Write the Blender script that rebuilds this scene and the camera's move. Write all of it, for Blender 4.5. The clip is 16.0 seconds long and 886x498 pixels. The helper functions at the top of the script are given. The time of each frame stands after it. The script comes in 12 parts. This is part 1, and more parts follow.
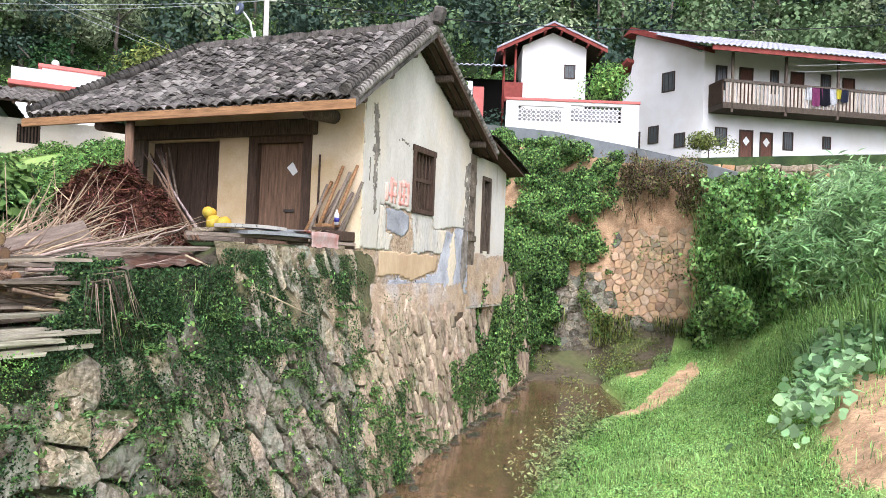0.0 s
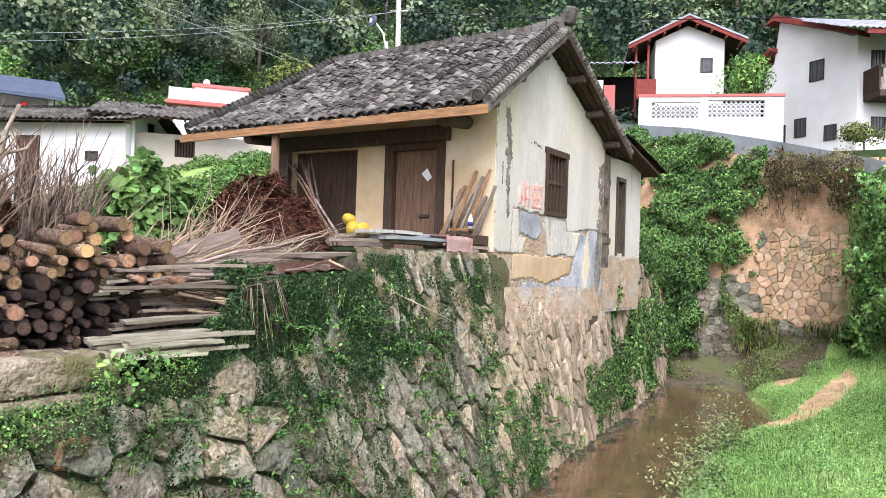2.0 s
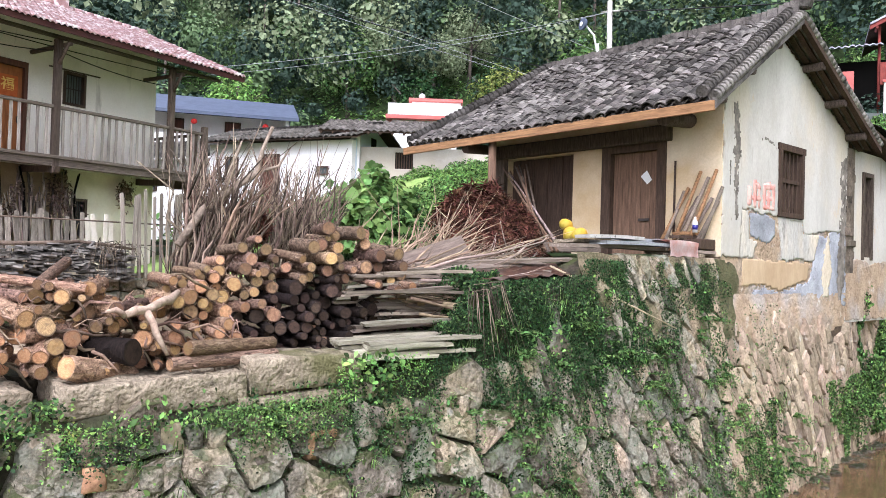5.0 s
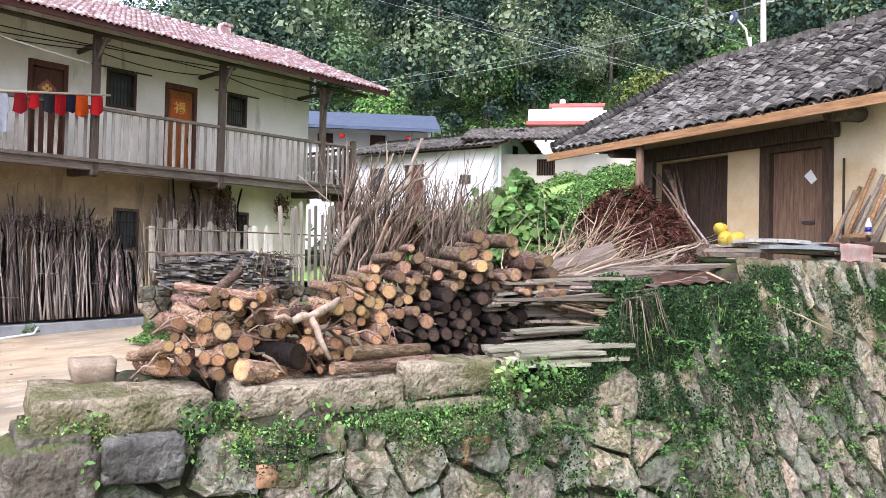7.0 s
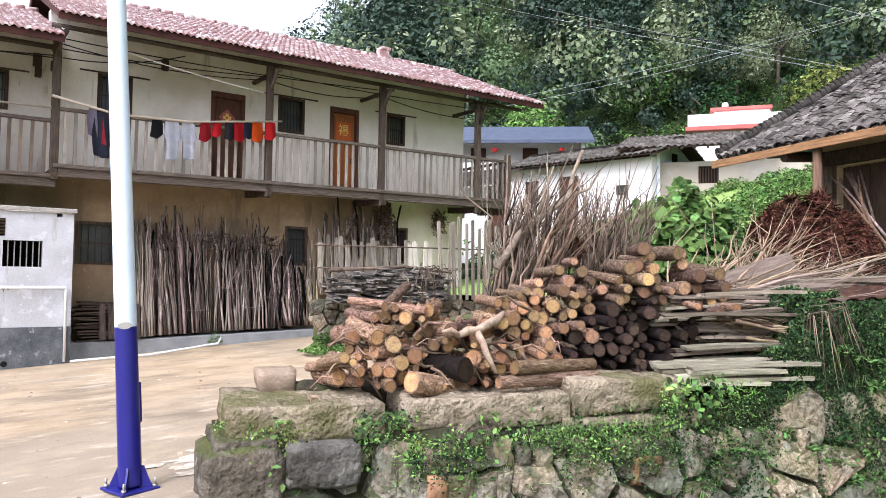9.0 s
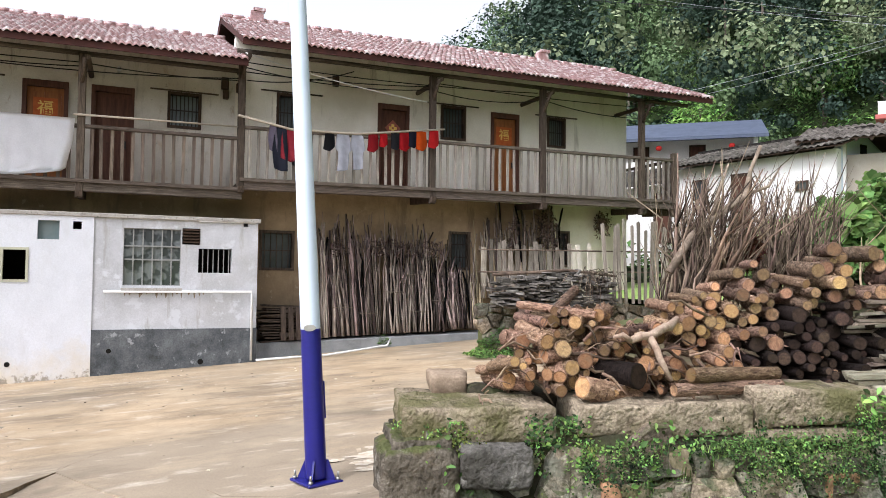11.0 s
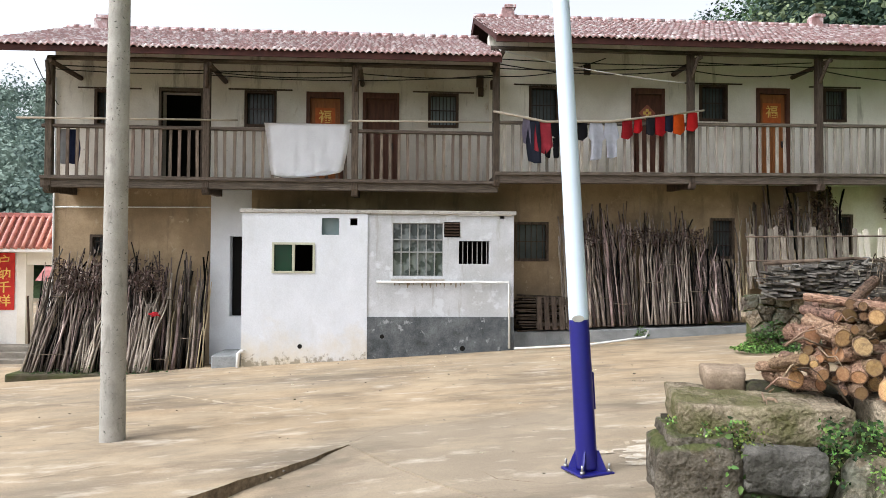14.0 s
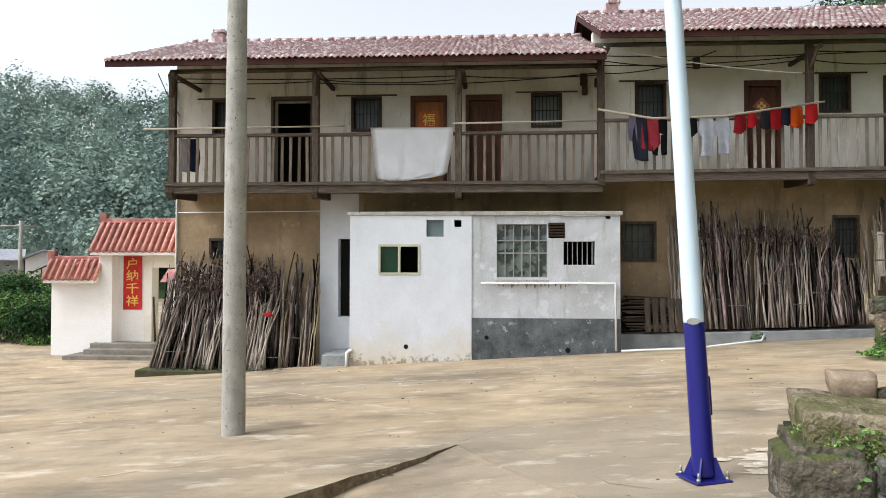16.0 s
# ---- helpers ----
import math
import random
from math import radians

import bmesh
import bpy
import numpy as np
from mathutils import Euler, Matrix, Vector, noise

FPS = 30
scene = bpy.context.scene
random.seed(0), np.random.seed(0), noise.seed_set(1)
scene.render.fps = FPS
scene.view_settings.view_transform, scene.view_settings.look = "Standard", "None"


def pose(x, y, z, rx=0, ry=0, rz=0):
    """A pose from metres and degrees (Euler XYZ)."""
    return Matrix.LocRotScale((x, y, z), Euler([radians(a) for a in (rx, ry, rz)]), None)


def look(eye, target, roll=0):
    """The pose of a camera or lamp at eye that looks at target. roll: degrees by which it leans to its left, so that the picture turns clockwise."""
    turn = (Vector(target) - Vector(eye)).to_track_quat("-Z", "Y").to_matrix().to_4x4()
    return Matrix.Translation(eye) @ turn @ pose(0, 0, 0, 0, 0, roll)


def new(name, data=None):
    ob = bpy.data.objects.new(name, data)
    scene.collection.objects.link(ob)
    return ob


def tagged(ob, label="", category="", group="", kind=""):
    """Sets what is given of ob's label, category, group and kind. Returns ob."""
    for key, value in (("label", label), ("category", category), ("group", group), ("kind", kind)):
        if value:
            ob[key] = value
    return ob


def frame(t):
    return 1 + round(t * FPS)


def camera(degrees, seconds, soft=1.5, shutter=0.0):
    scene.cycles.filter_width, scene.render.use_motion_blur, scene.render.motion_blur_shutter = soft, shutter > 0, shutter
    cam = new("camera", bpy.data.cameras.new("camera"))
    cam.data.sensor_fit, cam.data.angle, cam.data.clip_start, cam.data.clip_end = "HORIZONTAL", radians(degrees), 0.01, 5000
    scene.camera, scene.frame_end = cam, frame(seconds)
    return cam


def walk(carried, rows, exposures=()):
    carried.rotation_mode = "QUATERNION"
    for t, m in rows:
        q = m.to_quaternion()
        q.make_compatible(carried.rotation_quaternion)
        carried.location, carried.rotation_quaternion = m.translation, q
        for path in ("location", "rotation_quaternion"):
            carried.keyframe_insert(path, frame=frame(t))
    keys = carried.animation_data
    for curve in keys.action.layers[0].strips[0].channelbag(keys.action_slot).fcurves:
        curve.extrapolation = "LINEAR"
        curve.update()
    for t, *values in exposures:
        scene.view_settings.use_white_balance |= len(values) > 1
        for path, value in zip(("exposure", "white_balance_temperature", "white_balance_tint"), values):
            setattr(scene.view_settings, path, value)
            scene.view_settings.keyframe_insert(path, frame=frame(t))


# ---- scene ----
cam = camera(60.66, 16.0, 0.4)
PATH = [
    (0, (-0.440, -1.238, 1.408), (-1.780, 8.669, 1.639), 2.26),
    (0.5, (-0.448, -1.251, 1.410), (-2.036, 8.619, 1.655), 2.13),
    (1, (-0.457, -1.266, 1.414), (-2.478, 8.524, 1.659), 1.98),
    (1.5, (-0.474, -1.279, 1.413), (-2.990, 8.396, 1.644), 1.86),
    (2, (-0.490, -1.281, 1.411), (-3.493, 8.255, 1.620), 1.88),
    (2.5, (-0.507, -1.294, 1.412), (-3.996, 8.076, 1.603), 1.84),
    (3, (-0.532, -1.293, 1.409), (-4.424, 7.916, 1.599), 1.91),
    (3.5, (-0.550, -1.304, 1.409), (-4.838, 7.728, 1.606), 2.00),
    (4, (-0.570, -1.315, 1.409), (-5.253, 7.519, 1.612), 1.99),
    (6.5, (-0.665, -1.379, 1.408), (-7.228, 6.163, 1.621), 1.30),
    (7, (-0.672, -1.395, 1.408), (-7.578, 5.833, 1.652), 1.32),
    (7.5, (-0.684, -1.409, 1.410), (-7.935, 5.471, 1.699), 1.36),
    (8, (-0.692, -1.426, 1.413), (-8.266, 5.095, 1.738), 1.30),
    (8.5, (-0.707, -1.444, 1.414), (-8.587, 4.703, 1.762), 1.12),
    (9, (-0.721, -1.462, 1.416), (-8.929, 4.239, 1.790), 0.97),
    (11.5, (-0.725, -1.553, 1.421), (-10.147, 1.777, 1.785), 0.60),
    (12, (-0.736, -1.575, 1.420), (-10.346, 1.170, 1.745), 0.44),
    (12.5, (-0.751, -1.587, 1.419), (-10.506, 0.592, 1.704), 0.23),
    (13, (-0.748, -1.610, 1.421), (-10.603, 0.069, 1.685), 0.39),
    (13.5, (-0.739, -1.634, 1.425), (-10.661, -0.410, 1.679), 0.50),
    (14, (-0.735, -1.661, 1.427), (-10.706, -0.942, 1.657), 0.33),
    (14.5, (-0.732, -1.672, 1.429), (-10.727, -1.402, 1.638), 0.27),
    (15, (-0.716, -1.689, 1.433), (-10.714, -1.789, 1.648), 0.29),
    (15.5, (-0.720, -1.700, 1.432), (-10.709, -2.115, 1.661), 0.17),
    (16, (-0.715, -1.709, 1.432), (-10.693, -2.329, 1.669), 0.10),
]
walk(cam, [(t, look(eye, target, roll)) for t, eye, target, roll in PATH],
     [(0, -0.6, 5900, 18), (4, -0.62, 5850, 20), (7, -0.52, 5700, 20), (9, -0.64, 5900, 19), (11.3, -0.96, 6100, 15), (12.5, -0.96, 6150, 14), (16, -1.2, 6100, 9)])
# ---- light ----
world = bpy.data.worlds.new("sky")
scene.world = world
world.use_nodes = True
wn, wl = world.node_tree.nodes, world.node_tree.links
sky = wn.new("ShaderNodeTexSky")
sky.sky_type = "NISHITA"
sky.sun_disc = False
SUN_EL, SUN_AZ = 52.0, 157.0          # degrees: height, and turn from +y towards +x
sky.sun_elevation, sky.sun_rotation = radians(SUN_EL), radians(SUN_AZ)
sky.air_density, sky.dust_density, sky.ozone_density = 1.0, 6.0, 1.0
haze = wn.new("ShaderNodeHueSaturation")
haze.inputs["Saturation"].default_value = 0.12
# thin haze: the sky is palest low down and falls off towards the zenith
way = wn.new("ShaderNodeTexCoord")
split = wn.new("ShaderNodeSeparateXYZ")
wl.new(way.outputs["Generated"], split.inputs[0])
fall = wn.new("ShaderNodeMapRange")
fall.inputs["From Min"].default_value, fall.inputs["From Max"].default_value = 0.0, 0.8
fall.inputs["To Min"].default_value, fall.inputs["To Max"].default_value = 5.6, 3.5
wl.new(split.outputs["Z"], fall.inputs["Value"])
wl.new(fall.outputs[0], haze.inputs["Value"])
wl.new(sky.outputs[0], haze.inputs["Color"])
wl.new(haze.outputs[0], wn["Background"].inputs["Color"])
wn["Background"].inputs["Strength"].default_value = 0.15
sun_data = bpy.data.lights.new("sun", "SUN")
sun_data.energy, sun_data.angle, sun_data.color = 1.7, radians(12), (1.0, 0.98, 0.95)
sun = new("sun", sun_data)
sd = Vector((math.sin(radians(SUN_AZ)) * math.cos(radians(SUN_EL)), math.cos(radians(SUN_AZ)) * math.cos(radians(SUN_EL)), math.sin(radians(SUN_EL))))
sun.matrix_world = look(sd * 50, (0, 0, 0))
# ---- building helpers ----
OLD = pose(0, 0, 0, 0, 0, -15.447)     # frame of the old house and the creek wall: x right, y along the creek
FAR = pose(-0.44, -1.238, 0, 0, 0, 7.7)  # frame of the far white houses


def box(bm, x0, x1, y0, y1, z0, z1, m=None):
    vs = [bm.verts.new((x, y, z)) for z in (z0, z1) for y in (y0, y1) for x in (x0, x1)]
    for f in ((0, 2, 3, 1), (4, 5, 7, 6), (0, 1, 5, 4), (2, 6, 7, 3), (0, 4, 6, 2), (1, 3, 7, 5)):
        bm.faces.new([vs[i] for i in f])
    if m is not None:
        bmesh.ops.transform(bm, matrix=m, verts=vs)
    return vs


def tube(bm, points, radii, n=8, caps=True):
    """A tube through points with a radius at each; returns the rings."""
    rings, last = [], None
    pts = [Vector(p) for p in points]
    for i, p in enumerate(pts):
        d = (pts[min(i + 1, len(pts) - 1)] - pts[max(i - 1, 0)]).normalized()
        if last is None:
            side = d.orthogonal().normalized()
        else:
            side = (last - d * last.dot(d)).normalized()
        last = side
        up = d.cross(side)
        rings.append([bm.verts.new(p + radii[i] * (math.cos(a) * side + math.sin(a) * up)) for a in [2 * math.pi * k / n for k in range(n)]])
    for a, b in zip(rings, rings[1:]):
        for k in range(n):
            bm.faces.new((a[k], a[(k + 1) % n], b[(k + 1) % n], b[k])).smooth = True
    if caps:
        bm.faces.new(rings[0][::-1])
        bm.faces.new(rings[-1])
    return rings


def prism(bm, outline, axis, lo, hi):
    """A slab: the outline of (u, v) pairs in the plane across axis (0 x, 1 y, 2 z), from lo to hi."""
    def at(u, v, w):
        return {0: (w, u, v), 1: (u, w, v), 2: (u, v, w)}[axis]
    a = [bm.verts.new(at(u, v, lo)) for u, v in outline]
    b = [bm.verts.new(at(u, v, hi)) for u, v in outline]
    n = len(outline)
    bm.faces.new(a[::-1])
    bm.faces.new(b)
    for k in range(n):
        bm.faces.new((a[k], a[(k + 1) % n], b[(k + 1) % n], b[k]))
    bmesh.ops.recalc_face_normals(bm, faces=bm.faces[:])


def mesh_of(name, bm, material, bevel=0.0):
    if bevel:
        bmesh.ops.bevel(bm, geom=bm.edges[:], offset=bevel, segments=1, affect="EDGES")
    me = bpy.data.meshes.new(name)
    bm.to_mesh(me)
    bm.free()
    for mt in material if isinstance(material, (list, tuple)) else (material,):
        me.materials.append(mt)
    return me


def part(name, bm, material, parent, label="", bevel=0.0, m=None):
    ob = new(name, mesh_of(name, bm, material, bevel))
    ob.parent = parent
    if m is not None:
        ob.matrix_basis = m
    return tagged(ob, label)


def twin(ob, m, parent=None):
    """A piece that shares ob's mesh, at the pose m under the same parent."""
    o = new(ob.name.split(".")[0], ob.data)
    o.parent = parent or ob.parent
    o.matrix_basis = m
    return o


def thing(name, label, category, group="", kind="", m=None):
    ob = new(name)
    ob.empty_display_size = 0.2
    if m is not None:
        ob.matrix_basis = m
    return tagged(ob, label, category, group, kind)


def solid(name, bm, material, label, category, group="", kind="", m=None, bevel=0.0):
    """A thing of one mesh."""
    ob = new(name, mesh_of(name, bm, material, bevel))
    if m is not None:
        ob.matrix_basis = m
    return tagged(ob, label, category, group, kind)


def raw(name, verts, faces, material, smooth=False):
    """A mesh from arrays of vertices and of quads or triangles."""
    me = bpy.data.meshes.new(name)
    verts = np.asarray(verts, dtype=np.float32)
    faces = np.asarray(faces, dtype=np.int32)
    k = faces.shape[1]
    me.vertices.add(len(verts))
    me.vertices.foreach_set("co", verts.ravel())
    me.loops.add(faces.size)
    me.loops.foreach_set("vertex_index", faces.ravel())
    me.polygons.add(len(faces))
    me.polygons.foreach_set("loop_start", np.arange(0, faces.size, k, dtype=np.int32))
    if smooth:
        me.polygons.foreach_set("use_smooth", np.ones(len(faces), dtype=bool))
    me.update(calc_edges=True)
    me.materials.append(material)
    return me


def leaves(name, centers, normals, sizes, material, rng, aspect=0.45, fold=0.25, droop=0.0, fine=False, scatter=0.6):
    """Folded leaf blades about the centres, facing roughly along the normals: two triangles each, or four with a rounder outline."""
    n = len(centers)
    nrm = np.asarray(normals, float) + rng.normal(0, scatter, (n, 3))
    nrm /= np.linalg.norm(nrm, axis=1, keepdims=True) + 1e-9
    d = rng.normal(0, 1, (n, 3)) + (0, 0, -droop)
    d -= nrm * (d * nrm).sum(1, keepdims=True)
    d /= np.linalg.norm(d, axis=1, keepdims=True) + 1e-9
    w = np.cross(nrm, d)
    s = np.asarray(sizes, float)[:, None]
    c = np.asarray(centers, float)
    k = aspect * rng.uniform(0.75, 1.25, (n, 1))
    root, tip = c - d * s * 0.5, c + d * s * 0.5 - nrm * s * fold * 0.5
    i = np.arange(n)[:, None]
    if fine:
        a, b = c - d * s * 0.2, c + d * s * 0.15 - nrm * s * fold * 0.1
        up = nrm * s * fold * 0.35
        verts = np.stack([root, a + w * s * k * 0.5 + up, b + w * s * k * 0.42 + up, tip, b - w * s * k * 0.42 + up, a - w * s * k * 0.5 + up], 1).reshape(-1, 3)
        i = i * 6
        faces = np.concatenate([i + (0, 3, 2), i + (0, 2, 1), i + (0, 5, 4), i + (0, 4, 3)], 1).reshape(-1, 3)
    else:
        mid = c + d * s * 0.05 + nrm * s * fold * 0.4
        verts = np.stack([root, mid + w * s * k * 0.5, tip, mid - w * s * k * 0.5], 1).reshape(-1, 3)
        i = i * 4
        faces = np.concatenate([i + (0, 3, 2), i + (0, 2, 1)], 1).reshape(-1, 3)
    return raw(name, verts, faces, material)
# ---- materials ----
def mat(name, a, b=None, rough=0.85, scale=6.0, detail=6.0, bump=0.2, bscale=40.0, c=None, cscale=0.8, camt=0.5, per="", spread=0.15, metal=0.0, stretch=None, spec=0.12, edge=(0.35, 0.65), trans=0.0, grain=0.06, relief=0.02):
    """A mottled material: colours a and b mixed by fine noise, c by broad stains and patches; per: 'object' or 'island'
    for tone that differs piece by piece.
    """
    m = bpy.data.materials.new(name)
    m.use_nodes = True
    nt = m.node_tree
    n, l = nt.nodes, nt.links
    bsdf = n["Principled BSDF"]
    bsdf.inputs["Roughness"].default_value = rough
    bsdf.inputs["Metallic"].default_value = metal
    bsdf.inputs["Specular IOR Level"].default_value = spec
    geo = n.new("ShaderNodeNewGeometry")
    tc = n.new("ShaderNodeTexCoord")
    mp = n.new("ShaderNodeMapping")
    l.new(tc.outputs["Object"], mp.inputs["Vector"])
    if stretch:
        mp.inputs["Scale"].default_value = stretch
    if per == "object":
        oi = n.new("ShaderNodeObjectInfo")
        sc = n.new("ShaderNodeVectorMath")
        sc.operation = "SCALE"
        sc.inputs[0].default_value = (37.0, 53.0, 71.0)
        l.new(oi.outputs["Random"], sc.inputs["Scale"])
        l.new(sc.outputs[0], mp.inputs["Location"])
    n1 = n.new("ShaderNodeTexNoise")
    n1.inputs["Scale"].default_value, n1.inputs["Detail"].default_value, n1.inputs["Roughness"].default_value = scale, detail, 0.65
    l.new(mp.outputs[0], n1.inputs["Vector"])
    r1 = n.new("ShaderNodeMapRange")
    r1.inputs["From Min"].default_value, r1.inputs["From Max"].default_value = edge
    l.new(n1.outputs["Fac"], r1.inputs["Value"])
    mix = n.new("ShaderNodeMix")
    mix.data_type = "RGBA"
    mix.inputs[6].default_value, mix.inputs[7].default_value = (*a, 1), (*(b or a), 1)
    l.new(r1.outputs[0], mix.inputs[0])
    col = mix.outputs[2]
    if c:
        n2 = n.new("ShaderNodeTexNoise")
        n2.inputs["Scale"].default_value, n2.inputs["Detail"].default_value = cscale, 5.0
        l.new(mp.outputs[0], n2.inputs["Vector"])
        r2 = n.new("ShaderNodeMapRange")
        r2.inputs["From Min"].default_value, r2.inputs["From Max"].default_value, r2.inputs["To Max"].default_value = 0.48, 0.62, camt
        l.new(n2.outputs["Fac"], r2.inputs["Value"])
        mx = n.new("ShaderNodeMix")
        mx.data_type = "RGBA"
        l.new(r2.outputs[0], mx.inputs[0])
        l.new(col, mx.inputs[6])
        mx.inputs[7].default_value = (*c, 1)
        col = mx.outputs[2]
    if per:
        if per == "object":
            src = n.new("ShaderNodeObjectInfo").outputs["Random"]
        else:
            src = geo.outputs["Random Per Island"]
        r3 = n.new("ShaderNodeMapRange")
        r3.inputs["To Min"].default_value, r3.inputs["To Max"].default_value = 1 - spread * 2, 1 + spread * 2
        l.new(src, r3.inputs["Value"])
        hs = n.new("ShaderNodeHueSaturation")
        l.new(r3.outputs[0], hs.inputs["Value"])
        l.new(col, hs.inputs["Color"])
        r4 = n.new("ShaderNodeMapRange")
        r4.inputs["To Min"].default_value, r4.inputs["To Max"].default_value = 0.5 + spread * 0.06, 0.5 - spread * 0.06
        mul = n.new("ShaderNodeMath")
        mul.operation = "MULTIPLY"
        mul.inputs[1].default_value = 7.31
        fr = n.new("ShaderNodeMath")
        fr.operation = "FRACT"
        l.new(src, mul.inputs[0])
        l.new(mul.outputs[0], fr.inputs[0])
        l.new(fr.outputs[0], r4.inputs["Value"])
        l.new(r4.outputs[0], hs.inputs["Hue"])
        col = hs.outputs[0]
    if bump and grain:
        n4 = n.new("ShaderNodeTexNoise")
        n4.inputs["Scale"].default_value, n4.inputs["Detail"].default_value, n4.inputs["Roughness"].default_value = bscale * 1.3, 6.0, 0.75
        l.new(mp.outputs[0], n4.inputs["Vector"])
        r5 = n.new("ShaderNodeMapRange")
        r5.inputs["From Min"].default_value, r5.inputs["From Max"].default_value = 0.3, 0.7
        r5.inputs["To Min"].default_value, r5.inputs["To Max"].default_value = 1 - grain * 1.6, 1 + grain * 1.6
        l.new(n4.outputs["Fac"], r5.inputs["Value"])
        h5 = n.new("ShaderNodeHueSaturation")
        l.new(r5.outputs[0], h5.inputs["Value"])
        l.new(col, h5.inputs["Color"])
        col = h5.outputs[0]
    l.new(col, bsdf.inputs["Base Color"])
    if bump:
        n3 = n.new("ShaderNodeTexNoise")
        n3.inputs["Scale"].default_value, n3.inputs["Detail"].default_value = bscale * 0.7, 9.0
        l.new(mp.outputs[0], n3.inputs["Vector"])
        bp = n.new("ShaderNodeBump")
        bp.inputs["Strength"].default_value, bp.inputs["Distance"].default_value = bump, relief
        l.new(n3.outputs["Fac"], bp.inputs["Height"])
        l.new(bp.outputs[0], bsdf.inputs["Normal"])
    if trans:
        tr = n.new("ShaderNodeBsdfTranslucent")
        l.new(col, tr.inputs["Color"])
        ms = n.new("ShaderNodeMixShader")
        ms.inputs[0].default_value = trans
        l.new(bsdf.outputs[0], ms.inputs[1])
        l.new(tr.outputs[0], ms.inputs[2])
        l.new(ms.outputs[0], n["Material Output"].inputs["Surface"])
    return m


def layer(m, colour, scale, lo, hi, amount=1.0, stretch=(1, 1, 1), up=0.0, below=None, seed=0.0, detail=9.0):
    """One more coat on a material, such as moss, lichen, dirt or wear: where noise passes lo to hi; up: how much it keeps to upward faces; below: (z0, z1), splashed dirt up from z0."""
    n, l = m.node_tree.nodes, m.node_tree.links
    bsdf = n["Principled BSDF"]
    src = bsdf.inputs["Base Color"].links[0].from_socket
    mp = n.new("ShaderNodeMapping")
    mp.inputs["Location"].default_value, mp.inputs["Scale"].default_value = (seed * 3.7, seed * 5.1, seed * 2.3), stretch
    l.new(n["Mapping"].outputs[0], mp.inputs["Vector"])
    t = n.new("ShaderNodeTexNoise")
    t.inputs["Scale"].default_value, t.inputs["Detail"].default_value, t.inputs["Roughness"].default_value = scale, detail, 0.65
    l.new(mp.outputs[0], t.inputs["Vector"])
    val = t.outputs["Fac"]
    if below:
        sp = n.new("ShaderNodeSeparateXYZ")
        l.new(n["Texture Coordinate"].outputs["Object"], sp.inputs[0])
        gr = n.new("ShaderNodeMapRange")
        gr.inputs["From Min"].default_value, gr.inputs["From Max"].default_value, gr.inputs["To Min"].default_value, gr.inputs["To Max"].default_value = below[0], below[1], 0.2, -0.35
        l.new(sp.outputs["Z"], gr.inputs["Value"])
        ad = n.new("ShaderNodeMath")
        l.new(val, ad.inputs[0])
        l.new(gr.outputs[0], ad.inputs[1])
        val = ad.outputs[0]
    if up:
        sp = n.new("ShaderNodeSeparateXYZ")
        l.new(n["Geometry"].outputs["Normal"], sp.inputs[0])
        gr = n.new("ShaderNodeMapRange")
        gr.inputs["From Min"].default_value, gr.inputs["From Max"].default_value, gr.inputs["To Min"].default_value, gr.inputs["To Max"].default_value = -0.2, 0.9, -up * 0.2, up * 0.2
        l.new(sp.outputs["Z"], gr.inputs["Value"])
        ad = n.new("ShaderNodeMath")
        l.new(val, ad.inputs[0])
        l.new(gr.outputs[0], ad.inputs[1])
        val = ad.outputs[0]
    r = n.new("ShaderNodeMapRange")
    r.inputs["From Min"].default_value, r.inputs["From Max"].default_value, r.inputs["To Max"].default_value = lo, hi, amount
    l.new(val, r.inputs["Value"])
    mx = n.new("ShaderNodeMix")
    mx.data_type = "RGBA"
    l.new(r.outputs[0], mx.inputs[0])
    l.new(src, mx.inputs[6])
    mx.inputs[7].default_value = (*colour, 1)
    l.new(mx.outputs[2], bsdf.inputs["Base Color"])
    return m


MOSS, LICHEN, GRIME = (0.045, 0.058, 0.016), (0.42, 0.41, 0.37), (0.028, 0.026, 0.02)
M_CONCRETE = mat("yard_concrete", (0.45, 0.345, 0.225), (0.3, 0.225, 0.143), 0.9, 1.3, 12, 0.2, 60, grain=0.26)
layer(M_CONCRETE, (0.25, 0.215, 0.165), 0.22, 0.44, 0.6, 0.7, (1.4, 0.8, 1), seed=11)
layer(M_CONCRETE, (0.14, 0.115, 0.085), 0.6, 0.5, 0.66, 0.7, (1.8, 0.7, 1), seed=4)
layer(M_CONCRETE, (0.5, 0.4, 0.27), 0.8, 0.5, 0.68, 0.5, (1.2, 0.9, 1), detail=12)
layer(M_CONCRETE, (0.6, 0.53, 0.43), 2.2, 0.56, 0.7, 0.6, (1.5, 0.7, 1), seed=2, detail=12)
layer(M_CONCRETE, (0.08, 0.066, 0.05), 17, 0.66, 0.71, 0.7, seed=3)
layer(M_CONCRETE, (0.56, 0.49, 0.39), 13, 0.69, 0.72, 0.8, seed=7)
M_CURB = mat("slab_edge", (0.3, 0.23, 0.155), (0.12, 0.092, 0.062), 0.95, 7, 10, 0.9, 30, grain=0.18)
M_PLASTER = mat("old_white_plaster", (0.72, 0.68, 0.58), (0.62, 0.55, 0.42), 0.9, 1.2, 7, 0.15, 25, c=(0.5, 0.45, 0.36), cscale=0.9, camt=0.6)
